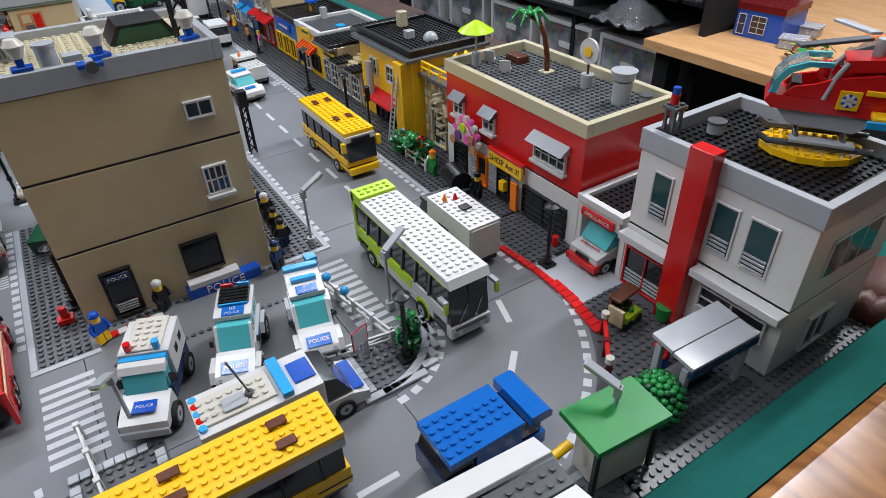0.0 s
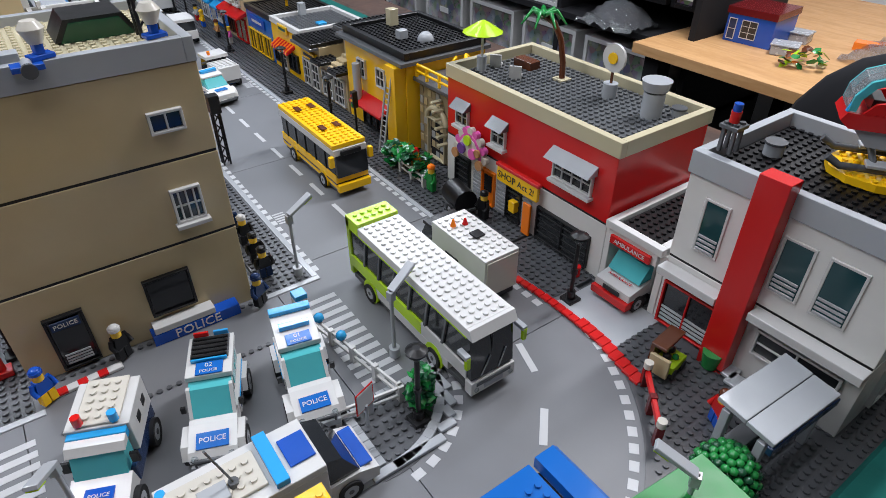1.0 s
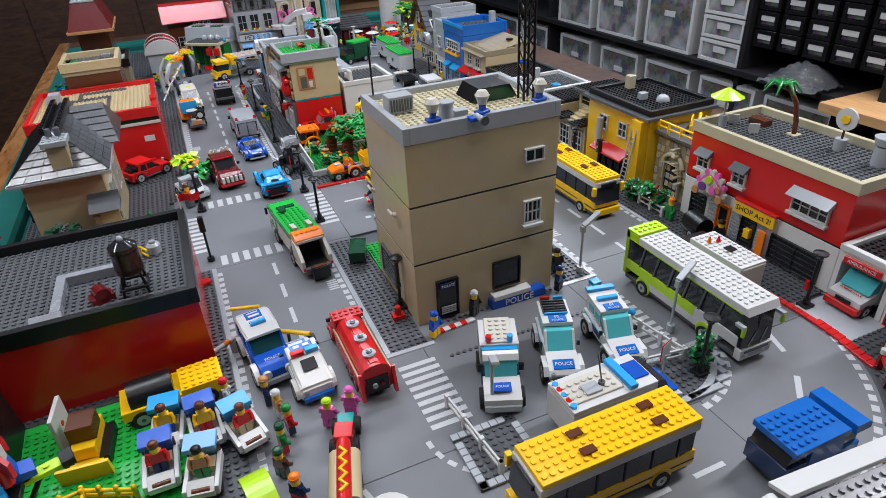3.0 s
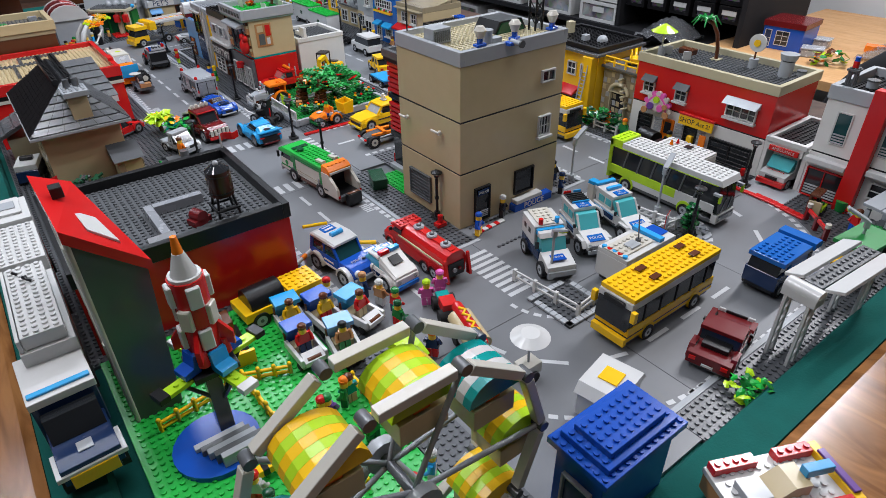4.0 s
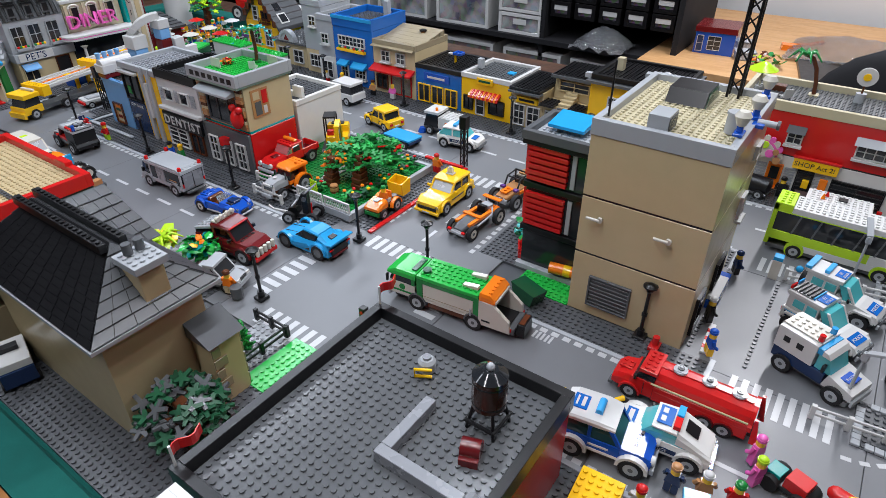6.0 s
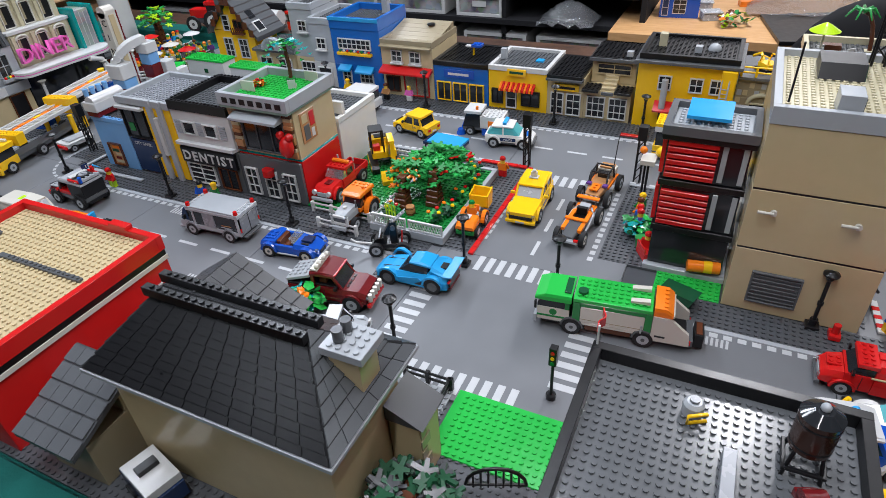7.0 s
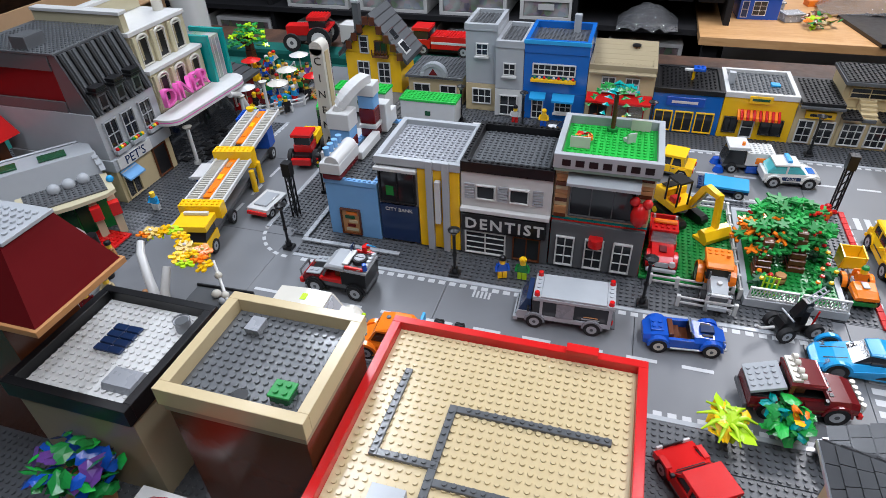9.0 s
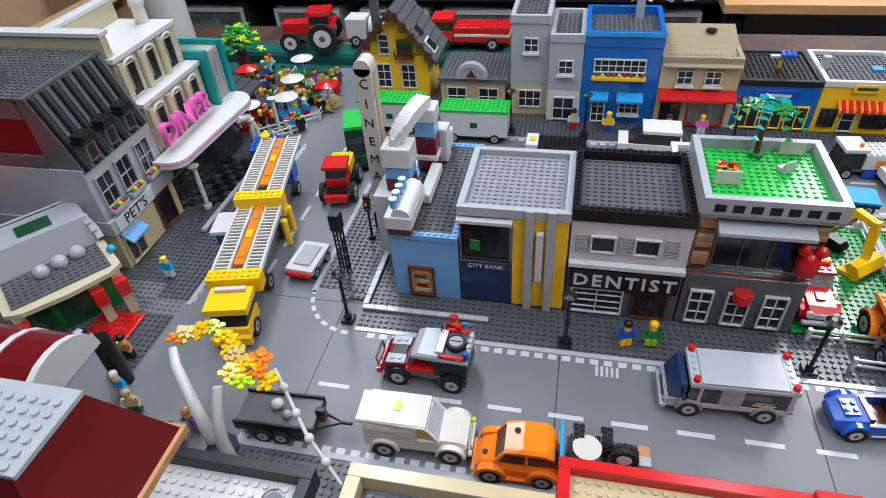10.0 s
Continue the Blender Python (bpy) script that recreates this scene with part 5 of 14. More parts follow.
for i in range(4):
    for k in range(2):
        part("tile", B(-0.02 + i * 0.0095, k * 0.016, 0, -0.012 + i * 0.0095, 0.015 + k * 0.016, 0.003, "dblue"), t)
single("roof_drum", Geo().cyl((0, 0, 0), 0.0080, 0.0115, "mgrey", 16).cyl((0, 0, 0.0115), 0.0086, 0.0022, "mgrey", 16, cap=False).cyl((0, 0, 0.0117), 0.0065, 0.0006, "dgrey", 16), "round grey roof drum", "vent", -0.402, 1.905, 0.1275)
single("roof_hatch", Geo().prism([(0, 0), (0.026, 0), (0.023, 0.007), (0.003, 0.007)], 0, 0.032, "mgrey"), "flat grey roof hatch", "hatch", -0.49, 1.90, 0.1275)
dr = thing("slope_roof_house", "tall house with light grey studded top and dark red slopes", "building")
wallbox(dr, -0.486, 2.024, 0.0, -0.41, 2.16, 0.195, "brown", "storey")
part("roof", Geo().add([(-0.497, 1.960, 0.203), (-0.393, 1.960, 0.203), (-0.393, 2.175, 0.203), (-0.497, 2.175, 0.203), (-0.473, 1.985, 0.268), (-0.418, 1.985, 0.268), (-0.418, 2.150, 0.268), (-0.473, 2.150, 0.268)],
                        [(0, 1, 5, 4), (1, 2, 6, 5), (2, 3, 7, 6), (3, 0, 4, 7), (4, 5, 6, 7), (3, 2, 1, 0)], "dred"), dr, "steep dark red roof slopes")
part("top", B(-0.473, 1.982, 0.2682, -0.418, 2.150, 0.272, "lgrey").studs(-0.4730, 1.986, 0.272, 6, 20, "lgrey"), dr, "studded light grey top")
part("eave", B(-0.500, 1.957, 0.196, -0.390, 2.178, 0.2028, "nougat"), dr)

ho = thing("slate_house", "tan stone house with a steep dark slate roof", "house")
wallbox(ho, -0.512, 1.082, 0.0, -0.405, 1.315, 0.135, "tan", "storey", "tan wall")
EZ, RZT = 0.140, 0.196
hv = [(-0.524, 1.068, EZ), (-0.391, 1.068, EZ), (-0.391, 1.326, EZ), (-0.524, 1.326, EZ), (-0.456, 1.125, RZT), (-0.456, 1.276, RZT)]
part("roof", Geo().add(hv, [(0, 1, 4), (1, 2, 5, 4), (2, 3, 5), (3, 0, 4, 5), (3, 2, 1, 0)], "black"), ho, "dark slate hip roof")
part("gutter", B(-0.526, 1.066, 0.135, -0.389, 1.328, 0.1396, "lgrey"), ho)
gv = [(-0.378, 1.185, 0.142), (-0.378, 1.320, 0.142), (-0.392, 1.248, 0.194), (-0.452, 1.248, 0.194), (-0.452, 1.185, 0.142), (-0.452, 1.320, 0.142)]
part("cross_gable", Geo().add(gv, [(0, 1, 2), (0, 2, 3, 4), (1, 5, 3, 2), (4, 5, 1, 0), (5, 4, 3)], "slate"), ho, "dark slate cross gable")
A, Bv, Cv, Dv = Vector(hv[1]), Vector(hv[2]), Vector(hv[5]), Vector(hv[4])


def slates(a, b, c, dd, rows, n, lift=0.0022, mat="slate", parent=None):
    """Rows of single slates between an eave a-b and a ridge dd-c."""
    nrm = (b - a).cross(dd - a).normalized()
    for i in range(rows):
        t0, t1 = i / rows, (i + 0.90) / rows
        l0, r0, l1, r1 = a.lerp(dd, t0), b.lerp(c, t0), a.lerp(dd, t1), b.lerp(c, t1)
        off = 0.5 / n if i % 2 else 0
        for k in range(n):
            u0, u1 = max(0, (k - off) / n), min(1, (k + 0.96 - off) / n)
            if u1 <= u0 + 0.02:
                continue
            lo = [l0.lerp(r0, u0), l0.lerp(r0, u1), l1.lerp(r1, u1), l1.lerp(r1, u0)]
            up = [p + nrm * (lift if j < 2 else lift * 0.5) for j, p in enumerate(lo)]
            gg = Geo().add([tuple(p) for p in lo + up], [(4, 5, 6, 7), (0, 1, 5, 4), (1, 2, 6, 5), (2, 3, 7, 6), (3, 0, 4, 7)], mat)
            part("slate", gg, parent or ho)


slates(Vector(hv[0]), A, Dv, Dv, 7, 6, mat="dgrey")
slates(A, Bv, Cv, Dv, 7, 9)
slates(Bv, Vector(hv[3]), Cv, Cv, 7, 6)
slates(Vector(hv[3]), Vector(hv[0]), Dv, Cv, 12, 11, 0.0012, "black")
slates(Vector(gv[1]), Vector(gv[5]), Vector(gv[3]), Vector(gv[2]), 6, 5)
slates(Vector(gv[4]), Vector(gv[0]), Vector(gv[2]), Vector(gv[3]), 6, 5)
part("ridge", B(-0.470, 1.118, RZT - 0.004, -0.462, 1.286, RZT + 0.005, "black").studs(-0.470, 1.120, RZT + 0.005, 1, 20, "black"), ho, "black studded ridge")
part("ridge", B(-0.450, 1.118, RZT - 0.004, -0.442, 1.286, RZT + 0.005, "black").studs(-0.450, 1.120, RZT + 0.005, 1, 20, "black"), ho, "black studded ridge")
ch = part("chimney", B(-0.462, 1.076, 0.13, -0.436, 1.104, 0.184, "tan"), ho, "tan chimney with grey cap")
part("chimney_cap", B(-0.466, 1.070, 0.1843, -0.432, 1.108, 0.192, "lgrey").studs(-0.465, 1.073, 0.192, 4, 4, "lgrey"), ch)
part("chimney_pot", Geo().cyl((-0.455, 1.096, 0.194), 0.0045, 0.011, "dgrey"), ch)
part("chimney_pot", Geo().cyl((-0.443, 1.096, 0.194), 0.0045, 0.011, "dgrey"), ch)
bay = part("bay_wall", B(-0.430, 1.050, 0.0, -0.394, 1.081, 0.084, "tan"), ho)
part("bay_roof", Geo().prism([(1.044, 0.0843), (1.081, 0.0843), (1.081, 0.102)], -0.434, -0.390, "slate", "x"), bay, "small slate bay roof")
for i in range(5):
    part("quoin", B(-0.3938, 1.051, 0.006 + i * 0.015, -0.3918, 1.061 + (i % 2) * 0.008, 0.018 + i * 0.015, "dtan"), ho)
    part("quoin", B(-0.430, 1.0482, 0.006 + i * 0.015, -0.420 + (i % 2) * 0.006, 1.0498, 0.018 + i * 0.015, "dtan"), ho)
opening(ho, "e", -0.405, 1.12, 0.05, 1.16, 0.1, "white", "glass", (2, 2))
opening(ho, "e", -0.405, 1.21, 0.05, 1.25, 0.1, "white", "glass", (2, 2))
av = [(-0.568, 1.330, 0.062), (-0.568, 1.412, 0.062), (-0.480, 1.412, 0.100), (-0.480, 1.330, 0.100)]
part("annex_roof", Geo().add(av + [(p_[0], p_[1], p_[2] - 0.005) for p_ in av], [(0, 3, 2, 1), (4, 5, 6, 7), (0, 1, 5, 4), (1, 2, 6, 5), (2, 3, 7, 6), (3, 0, 4, 7)], "slate"), ho, "low slate annex roof")
slates(Vector(av[1]), Vector(av[0]), Vector(av[3]), Vector(av[2]), 5, 5, 0.002, "dgrey")
part("annex", B(-0.552, 1.334, 0.0, -0.482, 1.408, 0.058, "dtan").box(-0.506, 1.334, 0.0582, -0.482, 1.408, 0.082, "dtan"), ho)

bl = thing("red_garage", "red building with black edged studded roof", "building")
GX0, GX1, GY0, GY1 = -0.548, -0.300, 0.712, 0.932
wallbox(bl, GX0 + 0.002, GY0 + 0.002, 0.0, GX1 - 0.002, GY1 - 0.002, 0.094, "red", "storey", "glossy red wall")
flat_roof(bl, GX0, GY0, GX1, GY1, 0.094, 0.020, "black", "dgrey", w=0.009, drop=0.013)
part("roof_wall", B(-0.446, 0.735, 0.101, -0.436, 0.815, 0.1135, "mgrey"), bl, "grey block wall on the roof")
part("roof_wall", B(-0.4358, 0.805, 0.101, -0.376, 0.815, 0.1135, "mgrey"), bl, "grey block wall on the roof")
part("roof_box", Geo().prism([(0.718, 0.101), (0.734, 0.101), (0.734, 0.113), (0.728, 0.117), (0.718, 0.110)], -0.463, -0.433, "mgrey", "x"), bl)
t = thing("water_tank", "dark brown water tank on a black frame", "water tank", -0.363, 0.761, 0.101)
part("tank", Geo().cyl((0, 0, 0.026), 0.0145, 0.032, "tank_brown", 24), t, "glossy dark brown tank")
part("tank_cone", Geo().cyl((0, 0, 0.0582), 0.0148, 0.006, "glass", 24, r2=0.0065), t, "smoked conical cap")
for z_ in (0.030, 0.052):
    part("band", Geo().cyl((0, 0, z_), 0.0148, 0.0016, "black", 24), t)
part("knob", Geo().ball((0, 0, 0.066), 0.0038, "lgrey", 8, 5), t)
for sx in (-1, 1):
    for sy in (-1, 1):
        part("leg", Geo().tube([(sx * 0.013, sy * 0.013, 0), (sx * 0.009, sy * 0.009, 0.026)], 0.0016, "black", 6), t)
part("frame", B(-0.015, -0.015, 0.008, 0.015, -0.012, 0.011, "black").box(-0.015, 0.012, 0.008, 0.015, 0.015, 0.011, "black").box(-0.015, -0.012, 0.008, -0.012, 0.012, 0.011, "black").box(0.012, -0.012, 0.008, 0.015, 0.012, 0.011, "black"), t)
single("red_pump", B(-0.012, -0.008, 0, 0.012, 0.008, 0.008, "dred").cyl((0, -0.008, 0.01), 0.008, 0.016, "dred", axis="y"), "dark red pump on the roof", "pump", -0.398, 0.755, 0.101, 20)
t = thing("roof_barrow", "white drum with yellow handle on the roof", "drum", -0.342, 0.840, 0.101, 30)
part("drum", Geo().cyl((0, 0, 0.002), 0.0085, 0.010, "lgrey", 16).cyl((0, 0, 0.012), 0.0085, 0.003, "lgrey", 16, r2=0.0060), t)
part("drum_cap", Geo().cyl((0, 0, 0.0152), 0.0040, 0.0025, "mgrey", 12), t)
part("handle", Geo().tube([(-0.012, -0.006, 0.004), (-0.012, 0.010, 0.004), (-0.012, 0.010, 0.012), (-0.012, -0.006, 0.012)], 0.0016, "yellow", 6), t)
for x, y in ((-0.304, 0.928), (-0.543, 0.928)):
    t = thing("flag", "red flag on a white pole at the roof corner", "flag", x, y, 0.114, group="roof flags")
    part("pole", Geo().cyl((0, 0, 0), 0.0012, 0.022, "white", 6), t)
    wave = [(0.004 * k, 0.0022 * math.sin(k * 1.1), 0.0012 * math.sin(k * 0.9)) for k in range(8)]
    cv = [(p_[0], p_[1] + e_, 0.010 + p_[2] + q_) for p_ in wave for q_ in (0.0, 0.010) for e_ in (-0.0006, 0.0006)]
    cf = [(0, 1, 3, 2), (28, 30, 31, 29)]
    for k in range(7):
        b_ = 4 * k
        cf += [(b_, b_ + 2, b_ + 6, b_ + 4), (b_ + 1, b_ + 5, b_ + 7, b_ + 3), (b_, b_ + 4, b_ + 5, b_ + 1), (b_ + 2, b_ + 3, b_ + 7, b_ + 6)]
    part("cloth", Geo().add(cv, cf, "red"), t, "waving red cloth")

# ---- vehicles ----


def bx(x0, x1, w, z0, z1, m, st=False, yc=0.0):
    gg = B(x0, yc - w / 2, z0, x1, yc + w / 2, z1, m)
    if st:
        nx, ny = int((x1 - x0) / S + 0.01), int(w / S + 0.01)
        gg.studs((x0 + x1 - nx * S) / 2, yc - ny * S / 2, z1, nx, ny, m)
    return gg


def sl(pts, w, m, yc=0.0):
    return Geo().prism(pts, yc - w / 2, yc + w / 2, m)


WHEELS = {}


def wheel(parent, x, y, r, w=0.007, rim="lgrey"):
    key = (round(r, 4), w, rim)
    if key not in WHEELS:
        ty = Geo().cyl((0, -w / 2, 0), r, w, "tyre", 16, axis="y", cap=False)
        a = np.arange(16) * 2 * np.pi / 16
        for s_, yy in ((1, -w / 2), (-1, w / 2)):
            ro = [(math.sin(t) * r, yy, math.cos(t) * r) for t in a]
            ri = [(math.sin(t) * r * 0.62, yy * 0.9, math.cos(t) * r * 0.62) for t in a]
            ty.add(ro + ri, [[i, (i + 1) % 16, 16 + (i + 1) % 16, 16 + i][::s_] for i in range(16)], "tyre")
        hub = Geo().cyl((0, -w * 0.45, 0), r * 0.62, w * 0.9, rim, 12, axis="y").cyl((0, -w * 0.5, 0), r * 0.22, w, "dgrey", 8, axis="y")
        WHEELS[key] = (ty.mesh("tyre"), hub.mesh("rim"))
    t_me, h_me = WHEELS[key]
    t = new("tyre", t_me)
    t.parent = parent
    t.location = (x, y, r)
    h = new("rim", h_me)
    h.parent = t
    return t


def vehicle(nm, lab, cat, x, y, rz, parts, wheels=(), z=0.0, group="", rim="lgrey", size=1.0):
    """parts: (name, Geo) or (name, Geo, label); wheels: (x, half track, radius)."""
    t = thing(nm, lab, cat, x, y, z, rz, group)
    t.matrix_basis = pose(x, y, z, 0, 0, rz) @ Matrix.Scale(size, 4)
    for p in parts:
        part(p[0], p[1], t, p[2] if len(p) > 2 else "")
    for wx, wy, r in wheels:
        for s_ in (-1, 1):
            wheel(t, wx, s_ * wy, r, rim=rim)
    return t


def flat_words(t, text, size, x, y, z, turn, mat, nm="lettering"):
    words(t, text, size, pose(x, y, z, 0, 0, turn), mat, 0.0002, nm)


# city buses
def city_bus(x, y, rz, lab):
    L, W = 0.164, 0.046
    p = [("chassis", bx(-L / 2 + 0.004, L / 2 - 0.004, W - 0.004, 0.006, 0.012, "dgrey")),
         ("lower_body", bx(-L / 2, L / 2, W, 0.012, 0.030, "yellow"), "yellow lower side"),
         ("black_stripe", bx(-L / 2 - 0.0004, L / 2 + 0.0004, W + 0.0008, 0.0175, 0.0195, "black")),
         ("window_band", bx(-L / 2 + 0.003, L / 2 - 0.003, W - 0.002, 0.030, 0.055, "glass"), "dark clear windows"),
         ("roof_band", bx(-L / 2, L / 2, W, 0.055, 0.064, "white"), "white band under the roof"),
         ("roof", bx(-L / 2, L / 2 - 0.002, W, 0.0643, 0.070, "yellow", True), "yellow studded roof"),
         ("windscreen", sl([(L / 2 - 0.003, 0.028), (L / 2 + 0.004, 0.028), (L / 2 + 0.001, 0.056), (L / 2 - 0.003, 0.056)], W - 0.003, "glass")),
         ("bumper", bx(L / 2, L / 2 + 0.006, W, 0.008, 0.018, "yellow")),
         ("route_sign", B(L / 2, -0.014, 0.056, L / 2 + 0.003, 0.014, 0.062, "black"))]
    for xx in (-0.052, 0.022):
        for s_ in (-1, 1):
            p.append(("roof_vent", B(xx, s_ * 0.010 - 0.004, 0.0716, xx + 0.014, s_ * 0.010 + 0.004, 0.0735, "brown")))
    for s_ in (-1, 1):
        p.append(("mirror", B(L / 2 - 0.002, s_ * (W / 2 + 0.004) - 0.003, 0.044, L / 2 + 0.004, s_ * (W / 2 + 0.004) + 0.003, 0.058, "yellow")))
        for xx in (-0.045, 0.045):
            p.append(("wheel_arch", Geo().cyl((xx, s_ * (W / 2 - 0.004) - 0.0045, 0.012), 0.012, 0.009, "yellow", 16, axis="y")))
        for k in range(5):
            xx = -0.062 + k * 0.029
            p.append(("window_post", B(xx, s_ * (W / 2 - 0.0008) - 0.001, 0.030, xx + 0.002, s_ * (W / 2 - 0.0008) + 0.001, 0.055, "black")))
    return vehicle("city_bus", lab, "bus", x, y, rz, p, [(-0.045, W / 2 - 0.001, 0.0095), (0.045, W / 2 - 0.001, 0.0095)], group="city buses")


city_bus(0.321, 0.885, -90, "yellow city bus with dark windows on the avenue")
city_bus(0.002, 0.379, 180, "yellow city bus with roof vents beside the police lot")

L, W = 0.200, 0.046
p = [("chassis", bx(-0.096, 0.096, 0.042, 0.006, 0.012, "dgrey")),
     ("lower_body", bx(-0.06, 0.07, W, 0.012, 0.022, "white"), "white lower side"),
     ("green_side", bx(-0.098, 0.03, W + 0.0004, 0.022, 0.036, "lime"), "lime green side"),
     ("front_side", bx(0.03, 0.095, W, 0.022, 0.036, "white")),
     ("window_band", bx(-0.094, 0.094, W - 0.003, 0.036, 0.066, "glass"), "dark clear windows"),
     ("rear", bx(-0.100, -0.094, W, 0.012, 0.078, "lime")),
     ("roof", bx(-0.076, 0.094, W, 0.068, 0.0765, "white", True), "white studded roof"),
     ("roof_rear", bx(-0.100, -0.0763, W, 0.068, 0.080, "lime", True), "lime rear roof"),
     ("roof_frame", bx(-0.094, 0.094, W, 0.0662, 0.0678, "lime")),
     ("windscreen", sl([(0.094, 0.024), (0.101, 0.024), (0.097, 0.068), (0.092, 0.068)], W - 0.002, "glass")),
     ("bumper", bx(0.094, 0.103, W, 0.008, 0.022, "white")),
     ("number_bar", B(0.103, -0.010, 0.011, 0.1036, 0.010, 0.016, "lgrey")),
     ("grille", B(0.103, -0.018, 0.017, 0.1038, 0.018, 0.0205, "dgrey")),
     ("headlight", Geo().cyl((0.1028, -0.018, 0.0135), 0.0024, 0.0012, "clear", 8, axis="x")), ("headlight", Geo().cyl((0.1028, 0.018, 0.0135), 0.0024, 0.0012, "clear", 8, axis="x")),
     ("wiper", Geo().tube([(0.1015, -0.012, 0.025), (0.1002, -0.002, 0.042)], 0.0006, "lgrey", 5)), ("wiper", Geo().tube([(0.1015, 0.006, 0.025), (0.1002, 0.014, 0.042)], 0.0006, "lgrey", 5)),
     ("screen_bar", B(0.0985, -0.0005, 0.026, 0.0995, 0.0005, 0.066, "black")),
     ("brow", sl([(0.0941, 0.068), (0.102, 0.068), (0.0975, 0.0765), (0.0941, 0.0765)], W, "white"), "sloping white brow")]
for s_ in (-1, 1):
    for xx in (-0.058, 0.050):
        p.append(("wheel_arch", Geo().cyl((xx, s_ * (W / 2 - 0.004) - 0.0045, 0.012), 0.013, 0.009, "lime", 16, axis="y")))
    for k in range(6):
        xx = -0.07 + k * 0.026
        p.append(("window_post", Geo().prism([(xx, 0.036), (xx + 0.0025, 0.036), (xx + 0.0085, 0.066), (xx + 0.006, 0.066)], s_ * (W / 2 - 0.0006) - 0.0009, s_ * (W / 2 - 0.0006) + 0.0009, "dgrey")))
    p.append(("mirror", B(0.094, s_ * (W / 2 + 0.006) - 0.003, 0.056, 0.106, s_ * (W / 2 + 0.006) + 0.002, 0.060, "lgrey").box(0.103, s_ * (W / 2 + 0.006) - 0.0025, 0.046, 0.1065, s_ * (W / 2 + 0.006) + 0.0015, 0.058, "lime")))
vehicle("coach", "white and lime green coach with dark windows", "bus", 0.254, 0.545, -90, p, [(-0.058, W / 2 - 0.001, 0.010), (0.050, W / 2 - 0.001, 0.010)])

# white delivery truck
t = vehicle("delivery_truck", "white delivery truck with a plain box body", "truck", 0.333, 0.580, 90, [
    ("chassis", bx(-0.052, 0.062, 0.036, 0.006, 0.013, "black")),
    ("box", bx(-0.053, 0.034, 0.042, 0.013, 0.058, "white", True), "white box body with studs"),
    ("cab", bx(0.036, 0.060, 0.040, 0.013, 0.030, "white")),
    ("cab_window", sl([(0.036, 0.0303), (0.058, 0.0303), (0.050, 0.046), (0.036, 0.046)], 0.036, "glass")),
    ("cab_roof", bx(0.034, 0.052, 0.040, 0.0463, 0.050, "black")),
    ("rear_door", B(-0.0542, -0.019, 0.015, -0.0532, 0.019, 0.055, "ivory")),
    ("grille", B(-0.020, -0.006, 0.0598, -0.008, 0.006, 0.0615, "black")),
    ("cone", Geo().cyl((0.012, 0.010, 0.0598), 0.0032, 0.008, "orange", 8, r2=0.001)),
    ("cone", Geo().cyl((0.008, -0.002, 0.0598), 0.0032, 0.007, "red", 8, r2=0.001))],
    [(-0.034, 0.019, 0.0085), (0.046, 0.019, 0.0085)])
part("marking", B(-0.012, 0.0212, 0.032, 0.010, 0.0216, 0.036, "black"), t)


